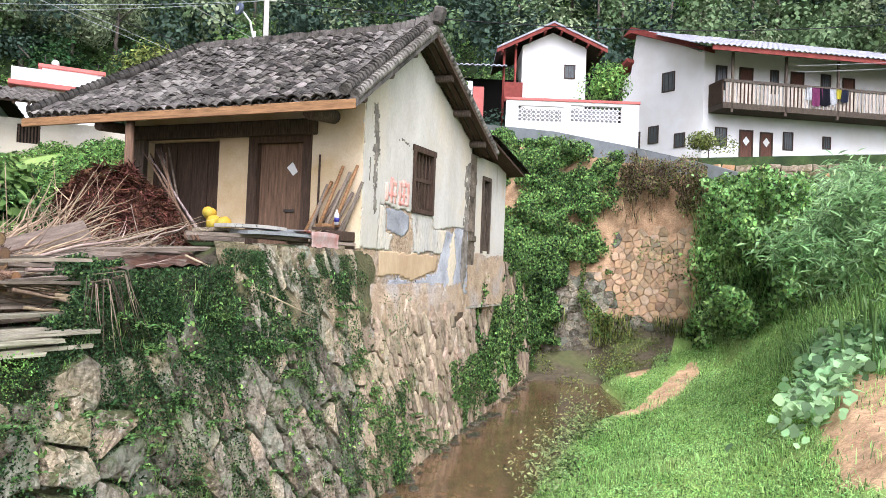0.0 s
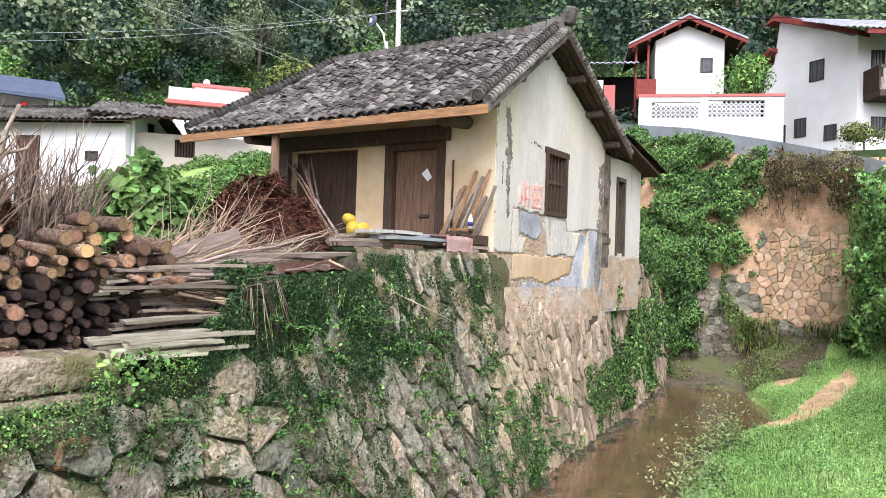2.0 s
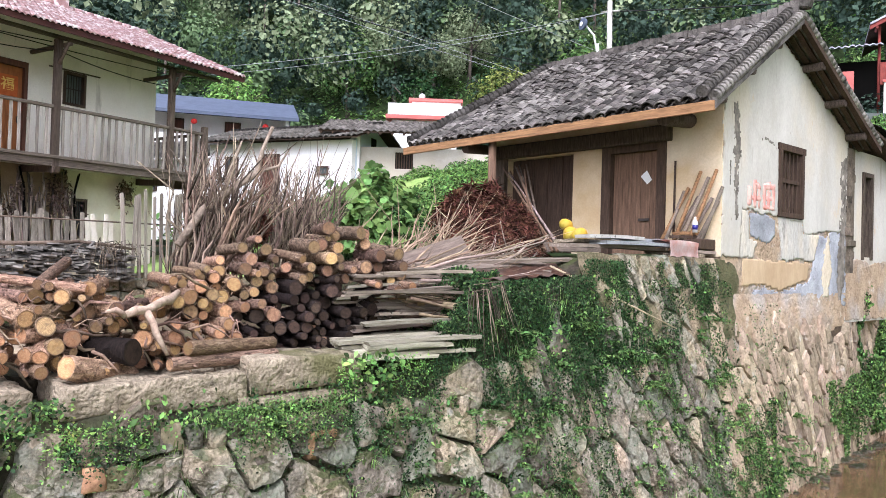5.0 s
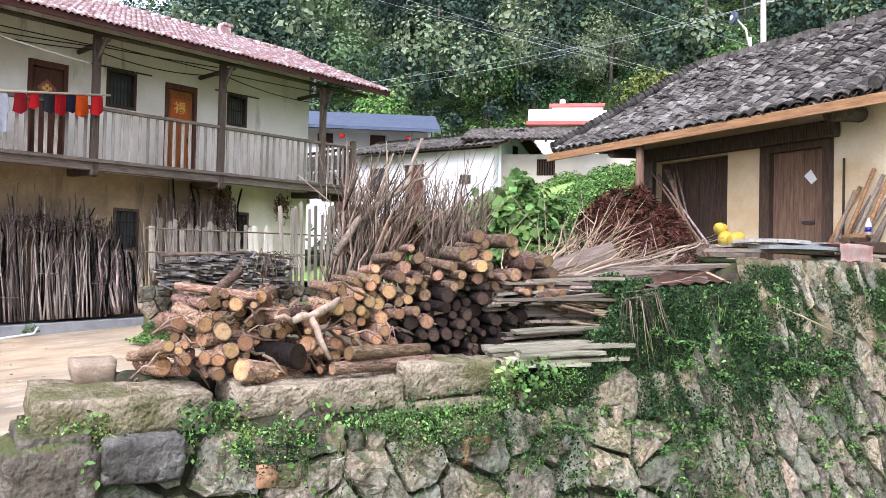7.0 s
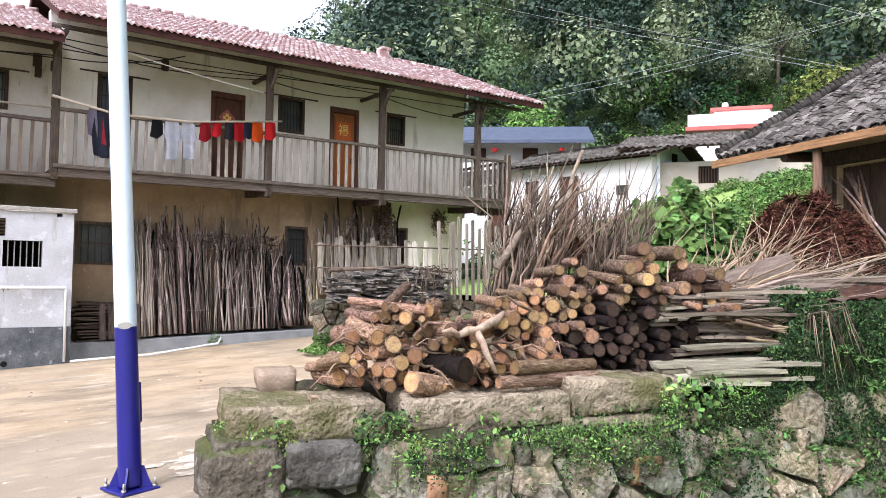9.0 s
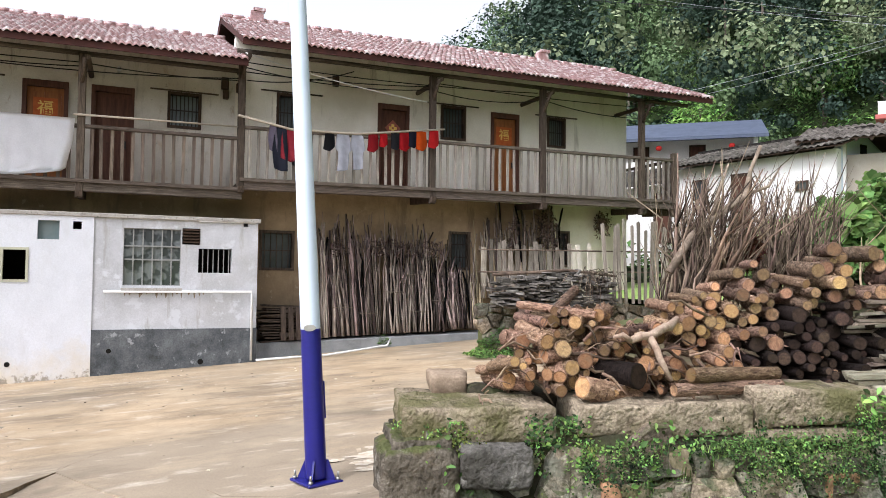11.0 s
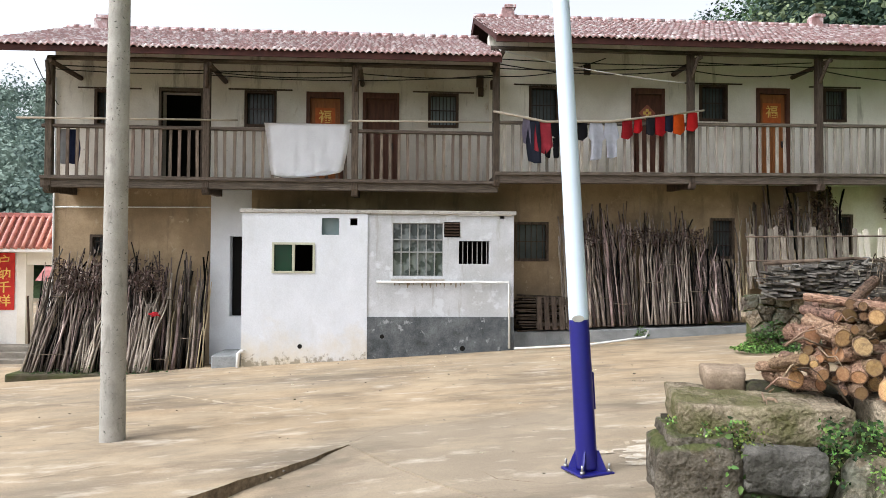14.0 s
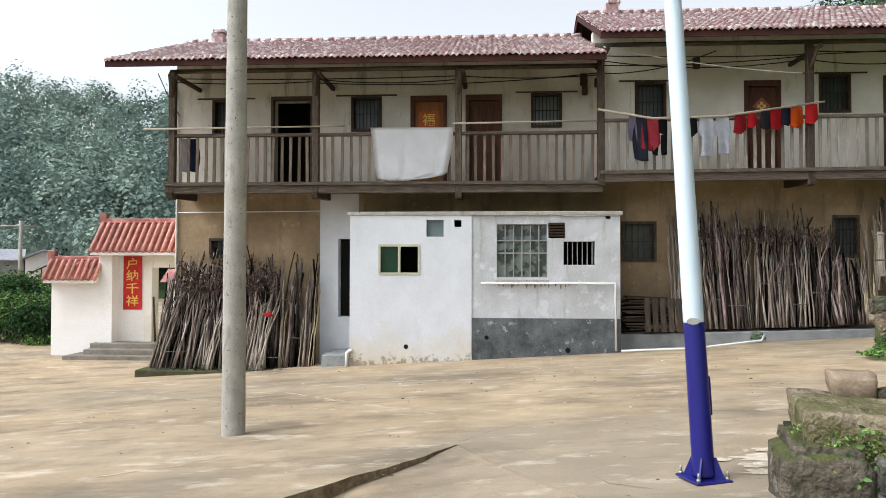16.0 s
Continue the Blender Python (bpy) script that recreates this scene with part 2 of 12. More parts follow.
M_OCHRE = mat("earth_wall", (0.4, 0.3, 0.19), (0.27, 0.2, 0.125), 0.95, 2.0, 10, 0.5, 30, c=(0.2, 0.145, 0.09), cscale=0.6, camt=0.7)
layer(M_OCHRE, (0.16, 0.12, 0.085), 1.5, 0.54, 0.66, 0.6, (1, 2.2, 0.5), seed=2)
layer(M_OCHRE, (0.5, 0.42, 0.3), 5, 0.62, 0.68, 0.5, seed=5)
M_CREAM = mat("cream_render", (0.82, 0.78, 0.7), (0.74, 0.69, 0.6), 0.9, 1.0, 9, 0.2, 30, c=(0.56, 0.5, 0.4), cscale=0.5, camt=0.55)
layer(M_CREAM, (0.3, 0.26, 0.2), 1.1, 0.6, 0.7, 0.6, (1, 3.5, 0.5), seed=3)
layer(M_CREAM, (0.2, 0.17, 0.13), 5, 0.68, 0.73, 0.6, seed=6)
# greyer twin of cream_render: the left half's shade in the colour, plus dirt
M_CREAM_SHADED = mat("dusty_cream_render", (0.68, 0.645, 0.58), (0.56, 0.52, 0.45), 0.92, 1.0, 9, 0.25, 30, c=(0.42, 0.37, 0.3), cscale=0.6, camt=0.6)
layer(M_CREAM_SHADED, (0.2, 0.17, 0.14), 1.3, 0.57, 0.68, 0.65, (1, 2.6, 0.5), seed=3)
layer(M_CREAM_SHADED, (0.36, 0.27, 0.17), 2.2, 0.6, 0.68, 0.7, (1, 1.5, 0.8), seed=8)
layer(M_CREAM_SHADED, (0.16, 0.13, 0.1), 6, 0.66, 0.72, 0.7, seed=6)
M_WHITE = mat("white_wall", (0.66, 0.68, 0.7), (0.57, 0.58, 0.6), 0.85, 1.3, 6, 0.08, 30)
M_GREY = mat("grey_render", (0.3, 0.31, 0.31), (0.2, 0.21, 0.21), 0.9, 2.5, 8, 0.2, 30, grain=0.18)
M_WOOD_OLD = mat("weathered_wood", (0.125, 0.095, 0.073), (0.04, 0.03, 0.023), 0.85, 6, 8, 0.35, 30, per="object", spread=0.12, stretch=(8, 8, 0.8), grain=0.18)
M_WOOD_LONG = mat("weathered_beam", (0.15, 0.12, 0.095), (0.045, 0.035, 0.028), 0.85, 6, 8, 0.35, 30, per="object", spread=0.12, stretch=(8, 0.5, 9), grain=0.12)
layer(M_WOOD_LONG, (0.3, 0.27, 0.23), 3.0, 0.56, 0.66, 0.6, (1, 0.3, 5), seed=3)
M_WOOD_DARK = mat("dark_wood", (0.085, 0.055, 0.038), (0.04, 0.027, 0.02), 0.8, 5, 8, 0.35, 30, stretch=(8, 8, 0.8), grain=0.18)
M_WOOD_DOOR = mat("door_wood", (0.2, 0.125, 0.08), (0.1, 0.06, 0.04), 0.75, 4, 8, 0.3, 30, stretch=(9, 9, 0.7), grain=0.18)
M_WOOD_NEW = mat("orange_timber", (0.36, 0.2, 0.095), (0.19, 0.105, 0.05), 0.75, 4, 8, 0.25, 30, stretch=(0.8, 8, 8))
layer(M_WOOD_NEW, (0.1, 0.06, 0.035), 2.4, 0.52, 0.66, 0.7, (0.5, 3, 3), seed=3)
layer(M_WOOD_NEW, (0.05, 0.035, 0.025), 5, 0.64, 0.7, 0.8, (0.6, 2, 2), seed=6)
M_TILE_GREY = mat("grey_roof_tile", (0.125, 0.112, 0.097), (0.028, 0.026, 0.023), 0.9, 7, 8, 0.8, 50, per="object", spread=0.4, c=(0.22, 0.2, 0.18), cscale=2, camt=0.5, grain=0.18)
# pale c imitates the white sky's glare on the tiles, put into their colour
M_TILE_RED = mat("red_roof_tile", (0.46, 0.27, 0.255), (0.27, 0.13, 0.12), 0.3, 9, 9, 0.25, 40, c=(0.82, 0.75, 0.74), cscale=5.0, camt=0.7, spec=1.0, stretch=(0.7, 1.5, 1))
layer(M_TILE_RED, (0.12, 0.07, 0.06), 2.2, 0.6, 0.7, 0.7, (1, 2.0, 1))
M_STONE = mat("field_stone", (0.28, 0.245, 0.19), (0.1, 0.083, 0.06), 0.95, 6, 12, 1.0, 26, per="object", spread=0.26, c=(0.36, 0.28, 0.185), cscale=1.6, camt=0.6, grain=0.38, relief=0.06)
layer(M_STONE, LICHEN, 5, 0.61, 0.67, 0.5, seed=2)
layer(M_STONE, GRIME, 2.4, 0.56, 0.68, 0.7, seed=5)
layer(M_STONE, MOSS, 3.2, 0.53, 0.62, 0.8, up=0.9, seed=8)
layer(M_STONE, (0.2, 0.215, 0.165), 1.5, 0.5, 0.6, 0.6, seed=14)
M_JOINT = mat("wall_joint", (0.07, 0.056, 0.04), (0.02, 0.018, 0.013), 0.95, 5, 10, 0.9, 30, c=(0.04, 0.055, 0.02), cscale=1.2, camt=0.8, grain=0.25)
layer(M_JOINT, (0.14, 0.11, 0.075), 2.2, 0.6, 0.7, 0.5, seed=3)
layer(M_JOINT, MOSS, 1.3, 0.45, 0.58, 0.7, seed=12)
layer(M_JOINT, GRIME, 5, 0.52, 0.62, 0.8, seed=6)
layer(M_JOINT, LICHEN, 7, 0.64, 0.69, 0.6, seed=9)
M_SOIL = mat("soil", (0.56, 0.37, 0.22), (0.34, 0.21, 0.12), 0.95, 3, 9, 0.9, 20, grain=0.3)
layer(M_SOIL, (0.18, 0.13, 0.08), 1.4, 0.54, 0.66, 0.7, seed=5)
M_GRASS_GROUND = mat("grass_ground", (0.2, 0.31, 0.08), (0.28, 0.38, 0.12), 0.95, 2.5, 8, 0.6, 25, c=(0.16, 0.14, 0.06), cscale=0.4, camt=0.5, grain=0.18)
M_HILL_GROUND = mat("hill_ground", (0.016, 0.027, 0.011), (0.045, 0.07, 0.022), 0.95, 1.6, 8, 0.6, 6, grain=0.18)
M_BLUE = mat("blue_paint", (0.011, 0.011, 0.17), (0.009, 0.009, 0.14), 0.35, 5, 4, 0.03, 30, spec=0.5)
M_POLE_WHITE = mat("white_paint", (0.64, 0.74, 0.86), (0.6, 0.7, 0.82), 0.3, 3, 4, 0.0, 30, spec=0.5)
M_CPOLE = mat("pole_concrete", (0.44, 0.42, 0.38), (0.33, 0.31, 0.275), 0.9, 5, 10, 0.3, 60, c=(0.3, 0.29, 0.26), cscale=3, camt=0.5)
layer(M_CPOLE, (0.07, 0.066, 0.055), 26, 0.62, 0.645, 0.9, seed=4)
layer(M_CPOLE, (0.2, 0.19, 0.165), 7, 0.58, 0.66, 0.5, (1, 1, 0.4), seed=9)
# near-black that paints the darkness of rooms, holes and recesses onto plain sheets
M_UNLIT = mat("dark_room", (0.012, 0.011, 0.01), None, 0.9, bump=0)
# ---- ground ----
def steps_of(v, pts):
    return np.interp(v, [p[0] for p in pts], [p[1] for p in pts])


def yard_z(x, y):
    return np.maximum(0.036 * (x + 5.94) + 0.06 * (y + 0.27), -1.15)


ROT = radians(15.447)


def to_old(x, y):
    return x * math.cos(ROT) - y * math.sin(ROT), x * math.sin(ROT) + y * math.cos(ROT)


def smooth01(v):
    v = np.clip(v, 0, 1)
    return v * v * (3 - 2 * v)


def hill_z(x, y):
    """Height of the land behind the yard, in world metres."""
    x, y = np.asarray(x, float), np.asarray(y, float)
    dx, dy = x + 0.6, y + 1.4
    r, az = np.hypot(dx, dy), np.degrees(np.arctan2(-dx, dy))
    crest = np.radians(steps_of(az, [(-60, 30), (0, 34), (40, 33), (52, 27), (60, 18.5), (66, 15.5), (73, 14.6), (79, 11.5), (95, 8), (108, 9), (115, 10.3), (125, 10.6), (180, 10), (230, 6), (285, 12)]))
    far = steps_of(az, [(-60, 120), (60, 120), (80, 170), (180, 190)])
    near = steps_of(az, [(-60, 46), (0, 48), (40, 44), (60, 50), (80, 70), (110, 90), (180, 95)])
    _, oy = to_old(x, y)
    back = steps_of(oy, [(-60, -1.0), (-8, -0.8), (1.5, 0.45), (6, 1.4), (9, 1.75), (12, 2.3), (18, 3.6), (24, 5.2), (35, 6.8), (50, 8.0)])
    yard = np.maximum(yard_z(x, np.minimum(y, 8)), -1.2)
    k = smooth01((oy - 1.0) / 6.0)
    base = yard * (1 - k) + back * k
    t = np.clip((r - near) / (far - near), 0, 1.6)
    top = far * np.tan(crest)
    return base + (top - base) * np.clip(t, 0, 1) ** 1.15 * 0.93 - np.clip(t - 1, 0, 1) * 20
def terrain():
    az = np.radians(np.linspace(-75, 285, 217))
    rr = np.concatenate([np.linspace(9, 40, 45), np.geomspace(41, 420, 45)])
    A, R = np.meshgrid(az, rr, indexing="ij")
    X, Y = -0.6 - np.sin(A) * R, -1.4 + np.cos(A) * R
    Z = hill_z(X, Y)
    ox, oy = to_old(X, Y)
    # the creek's valley is cut by its own bank mesh; keep the land under the yard slab and out of the creek
    edge = steps_of(oy, [(-20, -5.6), (7.6, -5.9), (13, -7.2), (24, -8.2), (25, 60)])
    Z = np.where(ox > edge, np.minimum(Z, -2.6), Z)
    yard = ((oy < 6.5) & (X > -26) & (Y > -40)) | ((X > -63) & (X < -11) & (Y > -63) & (Y < -9.5))
    Z = np.where(yard, np.minimum(Z, yard_z(X, Y) - 0.25), Z)
    n, m = A.shape
    idx = np.arange(n * m).reshape(n, m)
    faces = np.stack([idx[:-1, :-1], idx[1:, :-1], idx[1:, 1:], idx[:-1, 1:]], -1).reshape(-1, 4)
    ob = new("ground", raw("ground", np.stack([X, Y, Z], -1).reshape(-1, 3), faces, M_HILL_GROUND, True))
    tagged(ob, "green hillside ground rising behind the village", "ground", kind="structure")


terrain()


def yard():
    """The concrete yard: an upper slab with a raised edge, and the lower ramp beside it."""
    def sheet(bm, outline, drop, thick):
        top = [bm.verts.new((x, y, float(yard_z(x, y)) - d)) for (x, y), d in zip(outline, drop)]
        low = [bm.verts.new((v.co.x, v.co.y, v.co.z - thick)) for v in top]
        bm.faces.new(top)
        for k in range(len(top)):
            f = bm.faces.new((top[k - 1], low[k - 1], low[k], top[k]))
            f.material_index = 1 if 1 <= k < 14 else 0
    bm = bmesh.new()
    edge = [(-7.55, -2.0), (-7.3, -2.17), (-7.1, -2.26), (-6.9, -2.42), (-6.72, -2.54), (-6.5, -2.76), (-6.35, -2.84), (-6.15, -2.98), (-5.95, -3.13), (-5.75, -3.22), (-5.5, -3.47), (-5.25, -3.62), (-5.0, -3.85), (-3.6, -4.9)]
    sheet(bm, edge + [(-3.0, -12), (-12, -12), (-12, 9), (-5.3, 4.0), (-5.45, 0.4), (-5.0, -0.2), (-4.75, -0.75), (-5.45, -0.98), (-5.8, -1.22), (-6.6, -1.62)], [0] * 24, 0.35)
    for x0, x1, y0, y1 in ((-60, -12, -60, 12), (-12, 20, -60, -12)):
        g = {}
        nx, ny = round((x1 - x0) / 1.5), round((y1 - y0) / 1.5)
        for i in range(nx + 1):
            for j in range(ny + 1):
                x, y = x0 + (x1 - x0) * i / nx, y0 + (y1 - y0) * j / ny
                g[i, j] = bm.verts.new((x, y, float(yard_z(x, y))))
        for i in range(nx):
            for j in range(ny):
                bm.faces.new((g[i, j], g[i + 1, j], g[i + 1, j + 1], g[i, j + 1]))
    solid("pavement", bm, [M_CONCRETE, M_CURB], "worn pale brown concrete yard with a broken raised edge", "yard", kind="structure")
    bm = bmesh.new()
    grid = {}
    for i in range(77):
        for j in range(83):
            x, y = -7.9 + 0.15 * i, -12 + 0.15 * j
            d = (x + 7.6) * 0.43 - (y + 2.0) * 0.9
            drop = 0.005 + 0.075 * max(0.0, d) + 0.14 * float(smooth01((x + 5.5) / 1.2)) + 0.012 * noise.noise((x * 1.3, y * 1.3, 4)) * min(1.0, max(0.0, d))
            grid[i, j] = bm.verts.new((x, y, float(yard_z(x, y)) - drop))
    for i in range(76):
        for j in range(82):
            bm.faces.new((grid[i, j], grid[i + 1, j], grid[i + 1, j + 1], grid[i, j + 1])).smooth = True
    solid("ramp", bm, [M_CONCRETE, M_CURB], "lower worn concrete ramp between two slabs", "ramp", kind="structure")

    # worn joints and cracks: thin ragged strips on the slab
    rng = random.Random(2)
    def streak(name, pts, w, material, label, gaps=0.0):
        bm = bmesh.new()
        P = [Vector(p) for p in pts]
        for a, b in zip(P, P[1:]):
            n = max(1, round((b - a).length / 0.12))
            side = Vector((-(b - a).y, (b - a).x)).normalized()
            row = []
            for k in range(n + 1):
                q = a.lerp(b, k / n) + side * rng.gauss(0, w * 0.25)
                hw = w * rng.uniform(0.08, 0.5)
                row.append([q - side * hw, q + side * hw])
            for k in range(n):
                if rng.random() < gaps:
                    continue
                bm.faces.new([bm.verts.new((p.x, p.y, float(yard_z(p.x, p.y)) + 0.004)) for p in (row[k][0], row[k + 1][0], row[k + 1][1], row[k][1])])
        bmesh.ops.remove_doubles(bm, verts=bm.verts[:], dist=0.0005)
        solid(name, bm, material, label, "yard mark", kind="structure")
    pale = mat("worn_cement", (0.52, 0.44, 0.33), (0.36, 0.28, 0.19), 0.9, 6, 9, 0.4, 60)
    for pts, w, g in (([(-14.06, -8.96), (-12.18, -6.6), (-10.88, -4.78), (-9.18, -2.34)], 0.05, 0.3), ([(-12.19, -4.82), (-10.92, -3.75), (-10.05, -2.96), (-9.37, -2.32)], 0.07, 0.15), ([(-6.83, -4.99), (-7.07, -4.58), (-7.23, -4.27), (-7.38, -4.05)], 0.05, 0.1), ([(-14.5, -3.4), (-14.2, -2.2), (-14.3, -1.2)], 0.09, 0.4), ([(-13.0, -3.0), (-12.6, -1.8), (-12.8, -0.9)], 0.08, 0.4), ([(-6.95, 0.25), (-6.5, 0.35), (-6.1, 0.2)], 0.16, 0.1), ([(-14.9, -0.6), (-13.6, -0.2), (-12.9, 0.6)], 0.1, 0.3)):
        streak("worn_joint", pts, w, pale, "pale worn joint line in the concrete yard", g + 0.2)
    for pts in ([(-9.37, -2.32), (-9.07, -1.85), (-8.9, -1.2)], [(-7.53, -2.0), (-7.75, -1.92), (-8.12, -1.7), (-8.39, -1.4), (-8.6, -0.6)], [(-6.2, -0.98), (-5.95, -0.9), (-5.7, -0.55)]):
        streak("crack", pts, 0.014, M_CURB, "dark crack in the concrete yard")
    # spilt lime by the corner of the creek wall
    for k, (cx, cy, r) in enumerate(((-6.55, 0.3, 0.17), (-6.3, 0.2, 0.12), (-6.1, 0.16, 0.1), (-6.78, 0.48, 0.13), (-6.5, 0.02, 0.08))):
        bm = bmesh.new()
        ring = []
        for i in range(26):
            a = i / 26 * 2 * math.pi
            q = r * (1 + 0.7 * noise.noise((math.cos(a) * 2.2, math.sin(a) * 2.2, k)) + rng.uniform(-0.25, 0.25))
            x, y = cx + math.cos(a) * q * 0.7, cy + math.sin(a) * q
            ring.append(bm.verts.new((x, y, float(yard_z(x, y)) + 0.004 + 0.001 * k)))
        bm.faces.new(ring)
        solid("lime_stain", bm, mat("spilt_lime", (0.62, 0.57, 0.48), (0.42, 0.34, 0.24), 0.95, 14, 9, 0.3, 50), "pale spilt lime on the concrete", "yard mark", kind="structure")
    # leaf scraps, chips and grit lying about
    bm = bmesh.new()
    for k in range(240):
        x, y = rng.uniform(-16, -5.6), rng.uniform(-7, 3.5)
        if 0.3 * x + y > -0.4 + 0.5 * rng.random() and x > -9:
            continue
        s = rng.uniform(0.004, 0.011) * (1.4 if x < -9 else 1.0)
        vs = box(bm, -s, s * rng.uniform(0.5, 2.2), -s * 0.7, s * 0.7, 0, s * rng.uniform(0.2, 0.9), Matrix.Translation((x, y, float(yard_z(x, y)) + 0.001)) @ Matrix.Rotation(rng.uniform(0, 6), 4, "Z"))
        for v in vs:
            v.co += Vector((rng.uniform(-s, s), rng.uniform(-s, s), 0)) * 0.35
    solid("grit", bm, mat("yard_grit", (0.5, 0.44, 0.35), (0.16, 0.125, 0.085), 0.95, 3, 5, 0.3, per="island", spread=0.4), "chips, leaf scraps and grit lying on the yard", "debris", kind="stuff")


yard()


def bank_z(x, y):
    """The creek bed and its right bank, in the frame OLD."""
    right = steps_of(y, [(-3, -1.9), (8.9, -2.95), (12.3, -3.2), (15.7, -2.7), (19, -3.9), (22, -4.6), (30, -5)])
    d = x - right
    bed = steps_of(y, [(-3, -1.85), (18, -1.8), (20, -1.62), (22.5, -0.4), (30, 0)])
    rise = steps_of(d, [(-9, 0), (-0.2, 0), (0.2, 0.3), (1.0, 0.45), (2.6, 0.8), (3.8, 1.7), (6, 2.5), (9, 3.2), (16, 4.2)])
    return bed + rise * (1 + 0.35 * smooth01((np.asarray(y) - 10) / 6))


def bare_soil(p):
    """1 where the bank is bare orange soil, else 0: a worn track to the water, a small bar and a broken face by the yard."""
    w = np.array([0.45 * noise.noise((q[0] * 2.2, q[1] * 2.2, 7)) + 0.3 * noise.noise((q[0] * 6, q[1] * 6, 7)) for q in p])
    x, y = p[:, 0], p[:, 1]
    a = ((x + 2.05 - 0.12 * (y - 16.2)) / 0.4) ** 2 + ((y - 16.2) / 2.7) ** 2
    b = ((x + 2.5) / 0.45) ** 2 + ((y - 14.2) / 0.7) ** 2
    c = ((x - 1.35) / 0.85) ** 2 + ((y - 8.0) / 2.9) ** 2
    d = ((x + 3.1) / 0.35) ** 2 + ((y - 19.4) / 1.0) ** 2
    return (np.minimum(np.minimum(a, b), np.minimum(c, d)) < 1 + w).astype(float)


def creek():
    ys = np.linspace(-3, 24, 210)
    xs = np.concatenate([np.linspace(-7.5, -3.2, 26), np.linspace(-3.1, 2.6, 90), np.linspace(2.8, 14, 28)])
    X, Y = np.meshgrid(xs, ys, indexing="ij")
    Z = bank_z(X, Y)
    for i in range(X.shape[0]):
        for j in range(X.shape[1]):
            Z[i, j] += 0.07 * noise.noise((X[i, j] * 0.9, Y[i, j] * 0.9, 0)) + 0.03 * noise.noise((X[i, j] * 3, Y[i, j] * 3, 5))
    Z = np.where(Y > 17.5, np.minimum(Z, 2.2 - (Y - 17.5) * 0.3), Z)
    n, m = X.shape
    idx = np.arange(n * m).reshape(n, m)
    faces = np.stack([idx[:-1, :-1], idx[1:, :-1], idx[1:, 1:], idx[:-1, 1:]], -1).reshape(-1, 4)
    P = np.stack([X, Y, Z], -1).reshape(-1, 3)
    soil = bare_soil(P)
    P[:, 2] += soil * np.array([0.05 * noise.noise((p[0] * 4, p[1] * 4, 2)) + 0.03 * noise.noise((p[0] * 11, p[1] * 11, 2)) for p in P])
    me = raw("creek_bank", P, faces, M_GRASS_GROUND, True)
    me.materials.append(M_SOIL)
    me.polygons.foreach_set("material_index", (soil[faces].mean(1) > 0.5).astype(np.int32))
    ob = new("creek_bank", me)
    ob.matrix_basis = OLD
    tagged(ob, "grassy creek bank with bare orange soil", "bank", kind="structure")


creek()


def gravel_bar():
    """Dark gravel and silt where the creek comes out at the foot of the cliff."""
    xs, ys = np.linspace(-7.6, -2.4, 40), np.linspace(19.2, 22.6, 40)
    X, Y = np.meshgrid(xs, ys, indexing="ij")
    Z = bank_z(X, Y)
    for i in range(40):
        for j in range(40):
            e = max(abs(i - 19.5), abs(j - 19.5)) / 19.5
            Z[i, j] += 0.07 * noise.noise((X[i, j] * 0.9, Y[i, j] * 0.9, 0)) + 0.06 + 0.05 * noise.noise((X[i, j] * 2.5, Y[i, j] * 2.5, 3)) - 0.2 * max(0, e - 0.75)
    idx = np.arange(1600).reshape(40, 40)
    faces = np.stack([idx[:-1, :-1], idx[1:, :-1], idx[1:, 1:], idx[:-1, 1:]], -1).reshape(-1, 4)
    ob = new("gravel_bar", raw("gravel_bar", np.stack([X, Y, Z], -1).reshape(-1, 3), faces, mat("creek_gravel", (0.13, 0.105, 0.068), (0.06, 0.048, 0.032), 0.9, 6, 10, 0.9, 20, c=(0.1, 0.12, 0.04), cscale=0.8, camt=0.6), True))
    ob.matrix_basis = OLD
    tagged(ob, "dark gravel and silt at the foot of the cliff", "gravel", kind="structure")


gravel_bar()
bm = bmesh.new()
vs = [bm.verts.new(p) for p in ((-8, -3, -1.65), (-0.5, -3, -1.65), (-0.5, 24, -1.65), (-8, 24, -1.65))]
bm.faces.new(vs)
M_WATER = mat("creek_water", (0.15, 0.092, 0.046), (0.085, 0.054, 0.028), 0.06, 1.5, 8, 0.25, 6, spec=0.4, grain=0.2)
layer(M_WATER, (0.05, 0.034, 0.02), 3.5, 0.52, 0.62, 0.7, (1, 0.5, 1), seed=3)
solid("water", bm, M_WATER, "shallow brown still creek water", "water", kind="structure", m=OLD)
# ---- the long two-storey farmhouse (world axes) ----
XW, XB = -17.75, -16.5
M_BOARD = mat("red_fascia", (0.085, 0.034, 0.028), (0.045, 0.02, 0.018), 0.7, 3, 6, 0.2, 30)
M_DOOR_ORANGE = mat("varnished_door", (0.33, 0.13, 0.045), (0.22, 0.08, 0.03), 0.45, 3, 7, 0.15, 30, stretch=(6, 6, 0.7))
M_DOOR_BROWN = mat("brown_door", (0.13, 0.06, 0.04), (0.075, 0.035, 0.025), 0.6, 3, 7, 0.2, 30, stretch=(6, 6, 0.7))
M_GOLD = mat("gold_paper", (0.8, 0.55, 0.16), (0.7, 0.45, 0.1), 0.4, 20, 3, 0.05)
M_ORANGE_PAPER = mat("orange_paper", (0.5, 0.13, 0.035), (0.4, 0.09, 0.025), 0.6, 8, 4, 0.05)
M_RED_PAPER = mat("red_paper", (0.55, 0.04, 0.03), (0.45, 0.03, 0.025), 0.6, 8, 4, 0.05)
